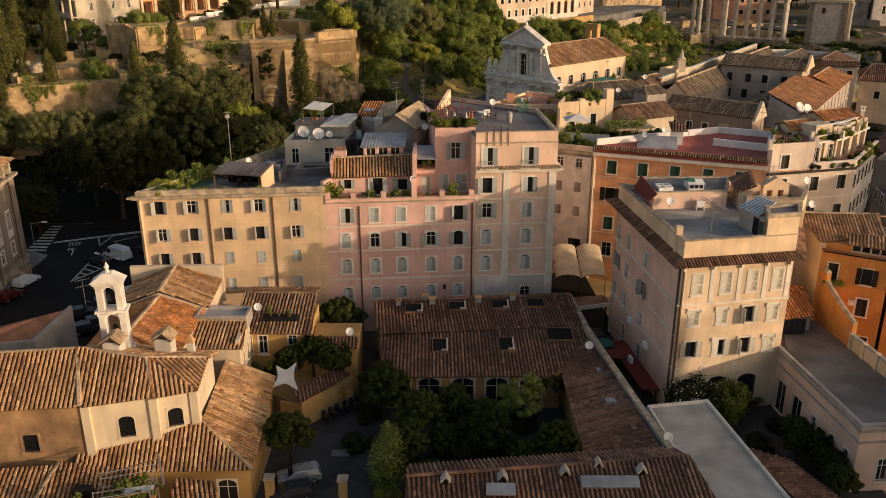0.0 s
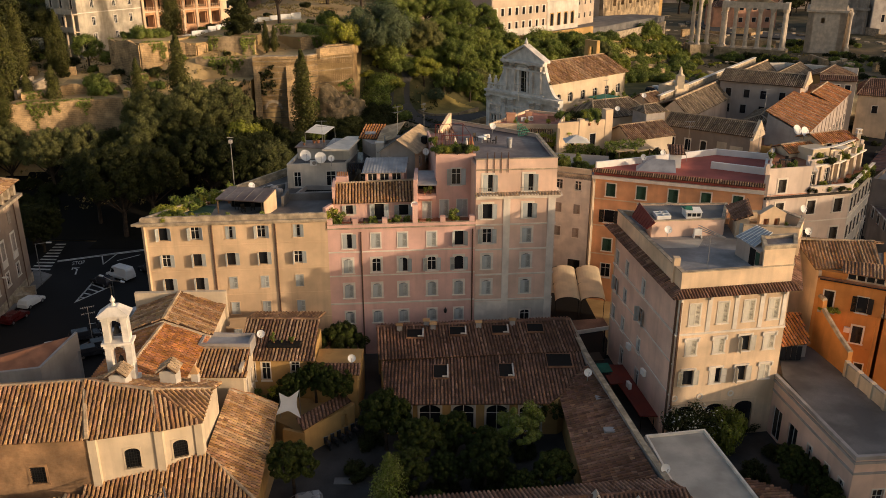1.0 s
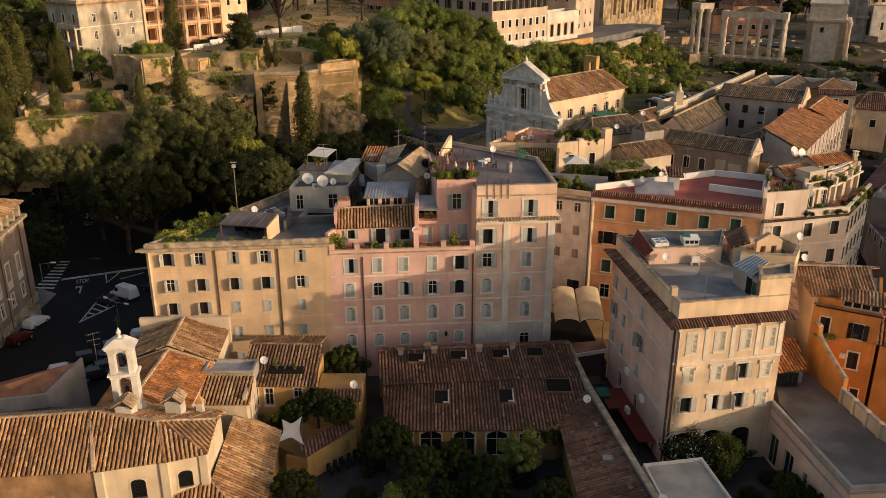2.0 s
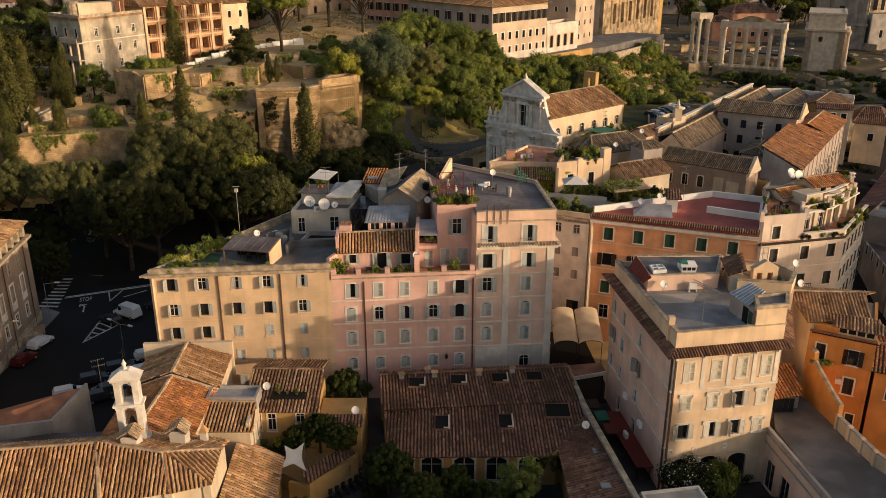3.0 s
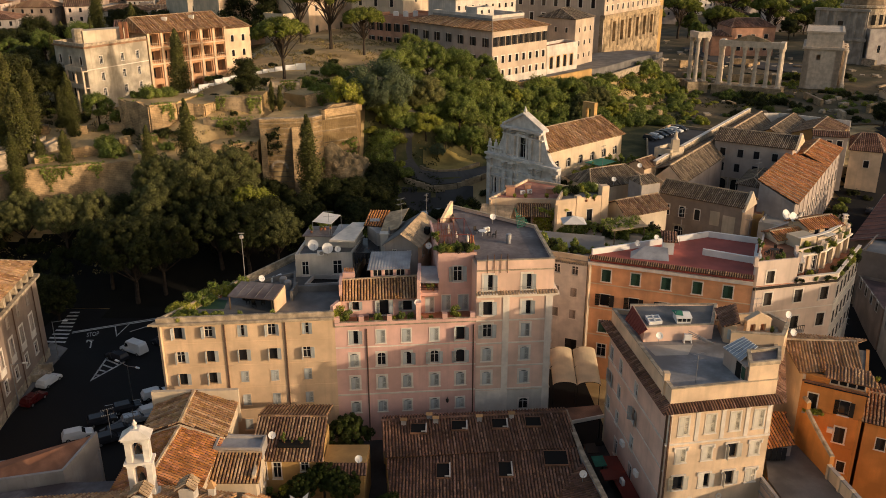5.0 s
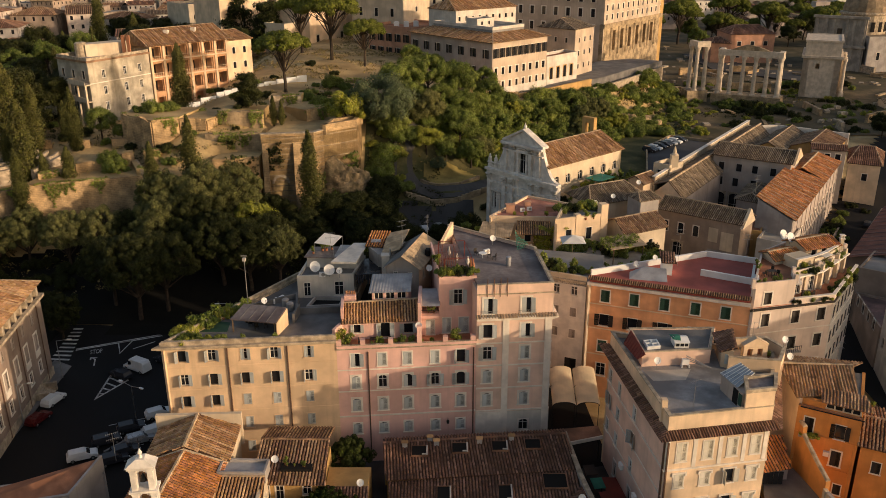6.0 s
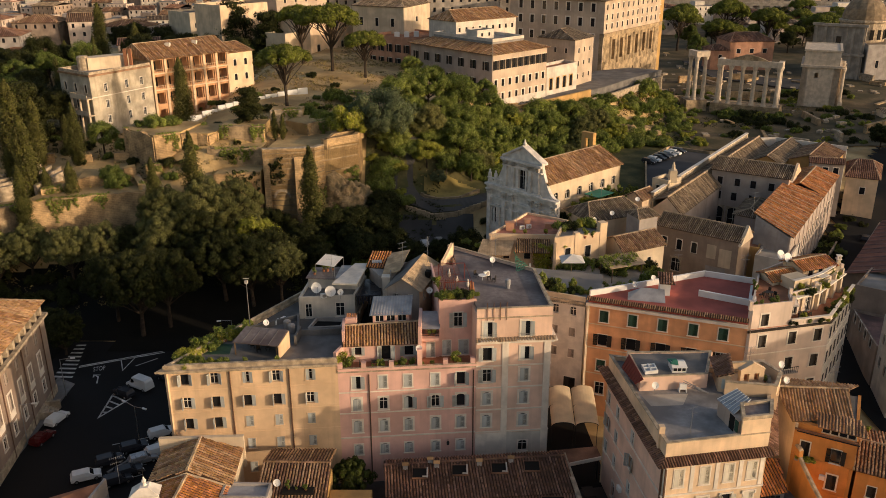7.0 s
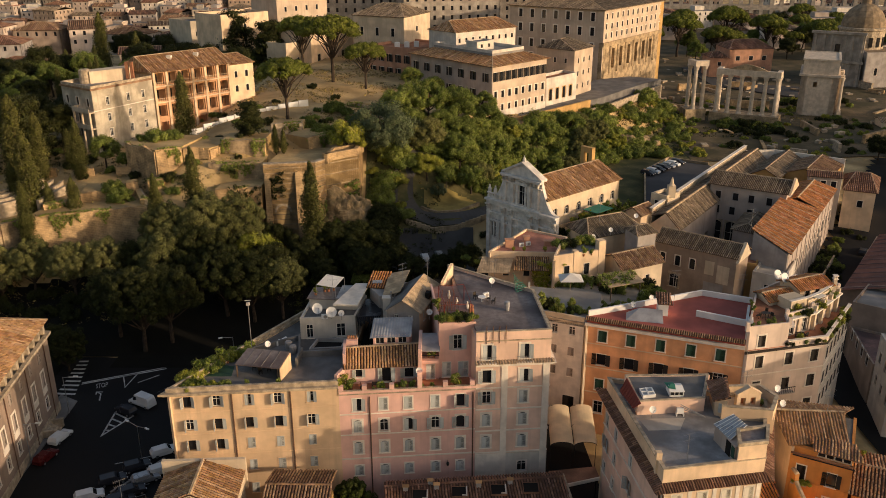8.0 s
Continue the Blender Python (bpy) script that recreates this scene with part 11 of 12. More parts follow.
oleander(24.4, 71.0)
plant("topiary", 28.2, 71.0, 0.86, 0.0, 1.55)
for _x, _y in ((40.3, 80.5), (40.8, 80.15), (41.3, 80.0)):
    plant("ybush", _x, _y, 0.3, 10.72)
plant("topiary", -4.6, 57.0, 0.5, 0.0, 1.6)


# dry grass and weeds over the hill
def grass():
    rng = np.random.RandomState(9)
    rr = random.Random(9)
    cs = []
    while len(cs) < 6400:
        x, y = rr.uniform(-105, 140), rr.uniform(140, 300)
        if y > foot(x) + 2 and not (-12 < x < 60 and 226 + 0.9 * (x - 10) < y) and noise.noise((x * 0.09, y * 0.09, 3)) > -0.12:
            cs.append((x, y, height(x, y) + 0.15))
    g = Mesh()
    clump_leaves(g, cs, [0.6] * len(cs), 7, 0.24, 0, 0.45, rng)
    solid("dry_grass", g, "grass", "dry grass and weeds over the hillside", "grass", kind="stuff")
    cs = []
    while len(cs) < 1500:
        x, y = rr.uniform(-110, 108), rr.uniform(128, 300)
        if noise.noise((x * 0.07, y * 0.07, 8)) > 0.05 and y > 128 + max(0, (x + 44) * 0.9) and not (-90 < x < 0 and y > 186) and not (0 < x < 110 and y < 235) and not (-74 < x < -30 and y < 146) and not (-12 < x < 70 and y > 226 + 0.9 * (x - 10)):
            cs.append((x, y, height(x, y) + 0.3))
    g = Mesh()
    clump_leaves(g, cs, [0.8] * len(cs), 22, 0.22, 0, 0.7, rng)
    solid("undergrowth", g, "leafd", "low dark green undergrowth on the slopes", "undergrowth", kind="stuff")


grass()


# weeds and creepers on the old hill walls and their terraces
def wall_plants():
    rng = np.random.RandomState(19)
    rr = random.Random(23)
    green, dry = [], []
    for path, back, z0, z1 in HILL_WALLS:
        for p, q in zip(path, path[1:]):
            p, q = V2(p), V2(q)
            n = max(2, int((q - p).length / 0.4))
            d = (q - p).normalized()
            nn = Vector((d.y, -d.x))
            for i in range(n):
                c = p + (q - p) * ((i + rr.random()) / n)
                k = noise.noise((c.x * 0.23, c.y * 0.23, z1 + 2))
                if k > 0.0:
                    green.append((*(c - nn * rr.uniform(-0.2, 0.6)), z1 - 0.2, rr.uniform(0.25, 0.6)))
                if k > 0.16:
                    drop = rr.uniform(0.3, 1.0) * min(4.5, 18 * (k - 0.1))
                    for h in np.arange(0.3, drop, 0.45):
                        green.append((*(c + nn * 0.5 + d * rr.uniform(-0.3, 0.3)), z1 - 0.3 - h, rr.uniform(0.22, 0.42)))
        cx = sum(v[0] for v in path + back) / len(path + back)
        cy = sum(v[1] for v in path + back) / len(path + back)
        for i in range(26):
            v, w = rr.choice(path + back), rr.choice(path + back)
            f, h = rr.uniform(0.0, 0.9), rr.random()
            x, y = v[0] + (w[0] - v[0]) * h, v[1] + (w[1] - v[1]) * h
            (dry if i % 3 else green).append((x + (cx - x) * f, y + (cy - y) * f, max(z1 - 0.75, height(x, y)), rr.uniform(0.25, 0.55)))
    for name, cs, mat, per, label in (("creeper", green, "leafm", 26, "green creepers hanging over the old hill walls"), ("dry_weeds", dry, "grass", 18, "dry weeds on the hill terraces")):
        g = Mesh()
        clump_leaves(g, [c[:3] for c in cs], [c[3] for c in cs], per, 0.17, 0, 0.8, rng)
        solid(name, g, mat, label, "weeds", kind="stuff")


wall_plants()

# lush planting on the roof gardens
rr = random.Random(51)
for x0, y0, x1, y1, z, n, lo, hi in ((14.5, 118.0, 23.0, 115.4, 15.5, 7, 0.45, 0.8), (52.9, 103.9, 60.0, 113.3, 17.3, 10, 0.25, 0.5), (47.0, 102.1, 52.2, 103.4, 17.3, 6, 0.25, 0.45), (47.6, 104.6, 51.4, 106.5, 20.15, 5, 0.25, 0.45), (52.0, 107.4, 57.6, 113.2, 20.15, 7, 0.25, 0.5), (24.0, 115.6, 35.0, 121.0, 15.5, 7, 0.35, 0.7), (18.4, 126.2, 24.5, 127.8, 15.5, 5, 0.5, 0.9), (31.5, 127.2, 34.5, 123.0, 15.5, 5, 0.5, 0.8), (19.2, 132.2, 24.8, 134.4, 20.3, 5, 0.5, 0.85), (13.0, 113.0, 21.5, 110.8, 18.0, 6, 0.4, 0.7), (25.4, 152.4, 37.6, 163.4, 17.4, 10, 0.35, 0.7), (-33.0, 91.4, -27.6, 100.2, 17.25, 14, 0.45, 0.85), (-33.2, 90.0, -27.6, 90.6, 17.25, 8, 0.4, 0.7)):
    for i in range(n):
        f = (i + rr.uniform(0.2, 0.8)) / n
        plant(rr.choice(["ybush", "ybush", "bush"] if x0 < -20 else ["bush", "ybush", "dbush"]), x0 + (x1 - x0) * f + rr.uniform(-0.4, 0.4), y0 + (y1 - y0) * f + rr.uniform(-0.4, 0.4), rr.uniform(lo, hi), z)


# ---- vehicles ----
def make_car(label, paint, van=False):
    """A parked car at the origin, nose to +x."""
    t = thing("van" if van else "car", (0, 0, 0), label, "van" if van else "car")
    L, w = (4.9, 0.98) if van else (4.1, 0.86)
    h = 2.15 if van else 1.46
    side = [(-L / 2, 0.35), (-L / 2, 0.9), (-L / 2 + 0.1, h - 0.35 if van else 1.0), (-L / 2 + 0.35, h), (0.9 if van else 0.35, h), (1.55 if van else 1.05, 1.05 if van else 0.95), (L / 2 - 0.15, 0.82), (L / 2, 0.6), (L / 2, 0.3)]
    n = len(side)
    g = Mesh()
    rows = []
    for y, k in ((-w, 0.0), (-w * 0.96, 1.0), (w * 0.96, 1.0), (w, 0.0)):
        for x, z in side:
            tuck = 0.16 if z > 1.02 else 0.0
            yy = y * (1 - tuck)
            rows.append((x * (0.985 if k == 0 else 1), yy, z if k else z - 0.05 if z > 0.5 else z + 0.02))
    g.v = rows
    for r in range(3):
        for i in range(n - 1):
            g.f.append((r * n + i, r * n + i + 1, (r + 1) * n + i + 1, (r + 1) * n + i))
        g.f.append((r * n + n - 1, r * n, (r + 1) * n, (r + 1) * n + n - 1))
    g.f += [tuple(range(n - 1, -1, -1)), tuple(range(3 * n, 4 * n))]
    g.m = [0] * len(g.f)
    part("body", g, paint, t)
    x0, x1 = (0.9, 1.55) if van else (0.35, 1.05)
    z0, z1 = (1.05, h) if van else (0.95, h)
    part("windscreen", Mesh().add([(x0 + 0.06, -w * 0.74, z1 - 0.06), (x0 + 0.06, w * 0.74, z1 - 0.06), (x1 + 0.0, w * 0.84, z0 + 0.04), (x1 + 0.0, -w * 0.84, z0 + 0.04), (x0 + 0.02, -w * 0.74, z1 - 0.09), (x0 + 0.02, w * 0.74, z1 - 0.09), (x1 - 0.05, w * 0.84, z0 + 0.0), (x1 - 0.05, -w * 0.84, z0)], [(3, 2, 1, 0), (4, 5, 6, 7), (0, 1, 5, 4), (2, 3, 7, 6)]), "glass", t)
    for s in (-1, 1):
        y = s * w * 0.85
        a, b = (0.35, 1.1) if van else (-1.45, 0.55)
        part("side_window", Mesh().add([(a, y, 1.06), (b + 0.25, y, 1.06), (b - 0.1, y * 0.985, h - 0.14), (a + 0.2, y * 0.985, h - 0.14), (a, y * 0.97, 1.06), (b + 0.25, y * 0.97, 1.06), (b - 0.1, y * 0.95, h - 0.14), (a + 0.2, y * 0.95, h - 0.14)], [(0, 1, 2, 3), (7, 6, 5, 4), (0, 4, 5, 1), (2, 6, 7, 3)]), "glass", t)
        part("headlight", Mesh().box(L / 2 - 0.12, L / 2 + 0.01, s * w * 0.68 - 0.14, s * w * 0.68 + 0.14, 0.58, 0.72), "white", t)
        for x in (-L / 2 + 0.75, L / 2 - 0.75):
            tyre = part("wheel", Mesh().tube((x, s * (w - 0.2), 0.31), (x, s * (w + 0.01), 0.31), 0.31, n=14), "rubber", t)
            part("rim", Mesh().tube((x, s * (w - 0.02), 0.31), (x, s * (w + 0.02), 0.31), 0.19, n=10), "metal", tyre)
    return t


def cars():
    kinds = {"w": make_car("white hatchback parked on asphalt", "carw"), "d": make_car("dark hatchback parked on asphalt", "card"), "s": make_car("silver hatchback parked on asphalt", "cars"), "r": make_car("dark red hatchback parked on asphalt", "carr"), "v": make_car("white delivery van parked at the corner", "carw", True)}
    spots = [("v", -48.2, 115.0, 150, None), ("d", -50.0, 112.6, 150, None), ("w", -57.0, 105.2, 75, None), ("r", -56.9, 100.2, 75, None), ("w", -47.2, 91.4, 25, None), ("d", -43.2, 98.0, 28, None), ("d", -45.4, 94.9, 28, None), ("d", -42.0, 92.4, 30, None), ("d", -42.8, 90.6, 30, None), ("w", -40.5, 101.6, 32, None), ("w", -39.4, 97.2, 32, None), ("s", -41.0, 95.2, 30, None), ("d", -38.0, 104.4, 36, None), ("d", -44.6, 117.4, 150, None)]
    spots += [("w", -4.4, 163.0, 100, 5.9), ("d", -7.4, 162.6, 100, 5.9), ("s", -1.4, 164.4, 100, 6.0), ("w", 25.4, 248.6, 45, 22.05), ("s", 34.4, 256.6, 45, 22.05), ("d", 38.6, 262.5, 45, 22.05)]
    spots += [(("d", "w", "d", "d", "s", "w", "d")[i], 53.4 + i * 1.8, 212.6 + i * 1.85, -42, 10.45) for i in range(7)]
    spots += [("s", -12.6, 61.4, 195, 0.05), ("d", -12.9, 58.9, 195, 0.05), ("w", 143, 335, 70, 10.65), ("s", 100, 187, 60, 4.4), ("d", 91, 170, 60, 4.4)]
    used = set()
    for k, x, y, a, z in spots:
        m = pose(x, y, 0.07 if z is None else z, 0, 0, a)
        ob = kinds[k]
        if k in used:
            o = copy_thing(ob, m)
        else:
            ob.matrix_basis = m
            o = ob
            used.add(k)
        o["group"] = "parked cars"
        o.scale = (0.92, 0.92, 0.92)


cars()


def scooters():
    t = thing("scooter", (0, 0, 0), "dark scooter parked by the garden wall", "scooter", "parked scooters")
    g = Mesh()
    g.box(-0.55, 0.1, -0.16, 0.16, 0.35, 0.78).box(-0.7, -0.1, -0.14, 0.14, 0.78, 0.9).box(0.35, 0.5, -0.2, 0.2, 0.3, 1.0)
    part("body", g, "card", t)
    part("footboard", Mesh().box(0.05, 0.4, -0.17, 0.17, 0.22, 0.3), "card", t)
    for x in (-0.55, 0.6):
        part("wheel", Mesh().tube((x, -0.07, 0.24), (x, 0.07, 0.24), 0.24, n=12), "rubber", t)
    part("handlebar", Mesh().tube((0.42, -0.33, 1.05), (0.42, 0.33, 1.05), 0.025, n=6), "metal", t)
    t.matrix_basis = pose(-11.6, 71.0, 0.03, 0, 0, 120)
    for i in range(1, 6):
        copy_thing(t, pose(-11.6 + i * 0.62, 71.0 + i * 0.6, 0.03, 0, 0, 120 + 6 * (i % 3)))


scooters()



# ---- roof clutter ----
def make_dish(r=0.45):
    t = thing("satellite_dish", (0, 0, 0), "white satellite dish on a short mast", "satellite dish", "satellite dishes")
    part("mast", Mesh().tube((0, 0.12, 0), (0, 0.12, 1.0), 0.035, n=6), "metal", t)
    g = Mesh()
    m = Matrix.Translation((0, 0, 1.1)) @ Matrix.Rotation(radians(62), 4, "X")
    prof = [(0.02, -0.11), (r * 0.5, -0.085), (r * 0.85, -0.03), (r, 0.0)]
    n = 18
    g.v = [tuple(m @ Vector((q * math.cos(2 * math.pi * i / n), q * math.sin(2 * math.pi * i / n), z - o))) for o in (0, 0.025) for q, z in prof for i in range(n)]
    k = len(prof)
    for s in (0, 1):
        for j in range(k - 1):
            for i in range(n):
                f = (s * k * n + j * n + i, s * k * n + j * n + (i + 1) % n, s * k * n + (j + 1) * n + (i + 1) % n, s * k * n + (j + 1) * n + i)
                g.f.append(f if s == 0 else f[::-1])
    for i in range(n):
        g.f.append(((k - 1) * n + i, (k - 1) * n + (i + 1) % n, k * n + (k - 1) * n + (i + 1) % n, k * n + (k - 1) * n + i))
    g.m = [0] * len(g.f)
    part("reflector", g, "white", t)
    part("feed_arm", Mesh().tube(m @ Vector((0, -r * 0.9, 0)), m @ Vector((0, -0.05, 0.42)), 0.018, n=5), "metal", t)
    part("receiver", Mesh().tube(m @ Vector((0, -0.08, 0.36)), m @ Vector((0, -0.02, 0.48)), 0.045, n=8), "greyst", t)
    return t


def make_mast(h):
    t = thing("roof_aerial", (0, 0, 0), "tall metal roof aerial with cross rods", "aerial", "roof aerials")
    part("mast", Mesh().tube((0, 0, -0.3), (0, 0, h), 0.035, 0.02, 6), "metal", t)
    for k, z in enumerate((h - 0.1, h - 0.8)):
        b = part("boom", Mesh().tube((-0.7, 0, z), (0.7, 0.1, z), 0.016, n=5), "metal", t)
        for i in range(7):
            x = -0.65 + i * 0.21
            part("rod", Mesh().tube((x, -0.32 + 0.02 * i, z), (x, 0.32 - 0.02 * i, z), 0.011, n=4), "metal", b)
    return t


def place(ob, m, first=[]):
    if ob.name not in first:
        first.append(ob.name)
        ob.matrix_basis = m
        return ob
    return copy_thing(ob, m)


def roof_clutter():
    big, small = make_dish(0.75), make_dish(0.42)
    for o, x, y, z, a in ((big, -15.8, 104.2, 20.2, 20), (big, -17.9, 105.4, 20.2, 30), (small, -14.4, 103.9, 20.2, 10), (small, -23.7, 99.0, 18.0, 40), (small, -3.4, 92.4, 17.6, 0), (small, -2.2, 100.6, 21.9, 15), (small, 6.4, 107.0, 23.7, 20), (small, 23.6, 82.6, 18.0, 10), (small, 14.8, 75.4, 5.0, 5), (small, -9.6, 77.3, 5.6, 0), (small, -19.2, 78.6, 7.8, 0), (small, 18.7, 59.1, 4.9, 10), (big, 49.8, 113.0, 21.6, 30), (big, 49.2, 114.2, 21.6, 30), (small, 30.2, 111.9, 18.9, 20), (small, 27.0, 109.6, 18.9, 20), (small, 38.3, 84.4, 19.7, 20), (small, 29.5, 140.5, 19.4, 0), (small, 34.4, 143.0, 21.2, 0), (small, 26, 138, 19.0, 20), (small, 40.2, 86.6, 16.4, 15)):
        place(o, pose(x, y, z, 0, 0, a))
    lo, hi = make_mast(3.4), make_mast(5.6)
    for o, x, y, z, a in ((lo, 25.3, 74.2, 18.0, 20), (hi, 33.4, 111.6, 18.9, 10), (lo, -37.6, 80.0, 8.0, 30), (lo, -6.0, 107, 24.0, 40), (lo, -2.6, 109, 24.0, 80), (hi, 12.2, 136.2, 19.8, 15), (hi, 28.4, 146, 19.6, 50), (lo, 44, 114, 19.4, 0), (lo, 7.0, 110.5, 23.8, 45), (lo, -16, 108, 21.9, 0), (lo, 35.6, 87.0, 18.3, 10), (lo, 45.6, 86.5, 16.0, 10), (hi, 56, 144.5, 17.5, 20), (lo, 9.0, 133.0, 19.6, 0)):
        place(o, pose(x, y, z, 0, 0, a))
    ac = thing("air_conditioner", (0, 0, 0), "white air-conditioning unit on the roof", "air conditioner", "air conditioners")
    part("casing", Mesh().box(-0.42, 0.42, -0.16, 0.16, 0.08, 0.72), "white", ac)
    part("fan_grille", Mesh().tube((0.1, -0.16, 0.4), (0.1, -0.18, 0.4), 0.25, n=14), "greyst", ac)
    part("foot", Mesh().box(-0.35, -0.28, -0.16, 0.16, 0, 0.08), "metal", ac)
    part("foot", Mesh().box(0.28, 0.35, -0.16, 0.16, 0, 0.08), "metal", ac)
    for x, y, z, a in ((-23.0, 102.2, 17.25, 60), (-22.3, 103.0, 17.25, 60), (-16.8, 104.4, 20.15, 5), (-16.0, 104.9, 20.15, 5), (13.0, 134.2, 19.6, 10), (14.2, 134.8, 19.6, 10), (5.4, 103.6, 23.75, 30)):
        place(ac, pose(x, y, z, 0, 0, a))
    # pergola roof on the yellow house
    t = thing("pergola", (-23.6, 94.4, 17.3), "brown-grey canopy roof on timber posts over a roof terrace", "pergola")
    q = [(-26.8, 93.4, 19.1), (-21.0, 92.3, 19.1), (-20.2, 95.6, 19.7), (-25.8, 96.7, 19.7)]
    g = Mesh()
    g.add([*q, *[(x, y, z - 0.12) for x, y, z in q]], [(0, 1, 2, 3), (7, 6, 5, 4), (0, 4, 5, 1), (1, 5, 6, 2), (2, 6, 7, 3), (3, 7, 4, 0)])
    part("canopy", g, "bitumen", t)
    for i in range(1, 5):
        f = i / 5
        part("batten", Mesh().tube(Vector(q[0]).lerp(Vector(q[1]), f) + Vector((0, 0, 0.02)), Vector(q[3]).lerp(Vector(q[2]), f) + Vector((0, 0, 0.02)), 0.035, n=4), "concrete", t)
    part("side_panel", Mesh().add([(-20.95, 92.35, 17.25), (-20.15, 95.6, 17.25), (-20.15, 95.6, 19.6), (-20.95, 92.35, 19.0), (-20.85, 92.33, 17.25), (-20.05, 95.58, 17.25), (-20.05, 95.58, 19.6), (-20.85, 92.33, 19.0)], [(3, 2, 1, 0), (4, 5, 6, 7), (0, 1, 5, 4), (1, 2, 6, 5), (2, 3, 7, 6), (3, 0, 4, 7)]), "yellow", t, "plastered side screen")
    # black panel added to darken the space below the canopy
    part("back_screen", Mesh().box(-25.6, -20.4, 96.2, 96.3, 17.25, 19.4), "dark", t)
    for x, y, z in ((-26.6, 93.6, 19.0), (-21.2, 92.6, 19.0), (-20.5, 95.4, 19.5), (-25.7, 96.4, 19.5)):
        part("post", Mesh().box(x - 0.07, x + 0.07, y - 0.07, y + 0.07, 17.25, z), "wood", t)
    g = Mesh().prism([(-31.0, 93.6), (-27.4, 93.6), (-27.6, 96.2), (-30.4, 96.8)], 17.25, 17.3)
    solid("terrace_mat", g, "shutterg", "dark green artificial turf mat on the roof", "mat")
    t = thing("mast_lamp", (-26.4, 100.8, 17.3), "tall floodlight mast rising above the roof", "lamp mast")
    part("pole", Mesh().tube((-26.4, 100.8, 0), (-26.2, 100.4, 24.6), 0.09, 0.05, 8), "metal", t)
    part("lamp_head", Mesh().box(-26.4, -26.0, 100.2, 100.6, 24.1, 24.5).box(-26.6, -25.8, 100.35, 100.45, 24.75, 24.82), "greyst", t)
    # sail on the upper penthouse
    t = thing("shade_sail", (-16.5, 109, 22), "cream shade sail stretched on hoops above a penthouse", "shade sail")
    part("sail", Mesh().add([(-18.3, 108.2, 23.7), (-15.6, 107.4, 23.6), (-14.6, 110.2, 24.0), (-17.2, 110.9, 24.2), (-18.3, 108.2, 23.67), (-15.6, 107.4, 23.57), (-14.6, 110.2, 23.97), (-17.2, 110.9, 24.17)], [(0, 1, 2, 3), (7, 6, 5, 4), (0, 4, 5, 1), (1, 5, 6, 2), (2, 6, 7, 3), (3, 7, 4, 0)]), "sail", t)
    for x, y, z in ((-18.3, 108.2, 23.7), (-15.6, 107.4, 23.6), (-14.6, 110.2, 24.0), (-17.2, 110.9, 24.2)):
        part("pole", Mesh().tube((x, y, 21.8), (x, y, z), 0.03, n=6), "metal", t)
    t = thing("shade_sail", (-15.4, 72.4, 2), "white triangular shade sail over a garden table", "shade sail")
    k = 8
    g = Mesh()
    A, B, C, D = Vector((-16.6, 73.4, 4.9)), Vector((-14.6, 73.6, 5.1)), Vector((-14.1, 71.2, 3.3)), Vector((-16.7, 71.2, 3.6))
    for j in range(k + 1):
        for i in range(k + 1):
            u, v = i / k, j / k
            p = (A * (1 - u) + B * u) * (1 - v) + (D * (1 - u) + C * u) * v
            pinch = 1 - 0.45 * (4 * u * (1 - u)) * abs(2 * v - 1) - 0.3 * (4 * v * (1 - v)) * abs(2 * u - 1)
            c = (A + B + C + D) / 4
            p = c + (p - c) * pinch
            g.v.append((p.x, p.y, p.z - 0.5 * u * (1 - u) * 4 * v * (1 - v)))
    g.f = [(j * (k + 1) + i, j * (k + 1) + i + 1, (j + 1) * (k + 1) + i + 1, (j + 1) * (k + 1) + i) for j in range(k) for i in range(k)]
    g.m = [0] * len(g.f)
    part("sail", g, "sail", t)
    for p in (A, B, C, D):
        part("pole", Mesh().tube((p.x, p.y, 1.9), (p.x, p.y, p.z), 0.04, n=6), "metal", t)
    # red canopy in the alley
    solid("red_canopy", Mesh().prism([(20.2, 74.0), (22.0, 74.0), (20.6, 85.0), (18.6, 85.0)], 1.7, 1.8), "redpaint", "flat dark red canopy beside the hotel entrance", "canopy")
    for x, y in ((20.4, 74.3), (21.7, 74.3), (18.9, 84.6), (20.3, 84.6)):
        solid("canopy_post", Mesh().tube((x, y, 0), (x, y, 1.7), 0.05, n=6), "iron", "thin black iron post under the canopy", "post", "canopy posts")
    for x, y, z in ((19.9, 78.6, 2.4), (20.2, 81.4, 5.6), (20.6, 76.0, 5.4)):
        place(ac, pose(x, y, z, 0, 0, 100))
    for i, (x, y) in enumerate(((16.9, 84.2), (17.4, 81.6), (18.0, 79.0))):
        solid("awning_roof", Mesh().prism([(x, y), (x + 1.4, y + 0.2), (x + 1.2, y + 2.2), (x - 0.2, y + 2.0)], 2.6, 2.68), ("shutterd", "greencloth", "redpaint")[i], "small dark awning over a yard door", "awning", "yard awnings")
    # terrace frame, table and netting on the tall roof
    t = thing("roof_pergola", (1.5, 99, 23.5), "rusty metal pergola frame on a roof terrace", "pergola frame")
    for x, y in ((-0.2, 96.2), (3.2, 96.6), (2.4, 102.8), (-1.0, 102.4)):
        part("post", Mesh().tube((x, y, 23.4), (x, y, 26.0), 0.05, n=6), "redpaint", t)
    for a, b in (((-0.2, 96.2), (3.2, 96.6)), ((3.2, 96.6), (2.4, 102.8)), ((2.4, 102.8), (-1.0, 102.4)), ((-1.0, 102.4), (-0.2, 96.2)), ((1.5, 96.4), (0.7, 102.6))):
        part("rail", Mesh().tube((*a, 26.0), (*b, 26.0), 0.04, n=6), "redpaint", t)
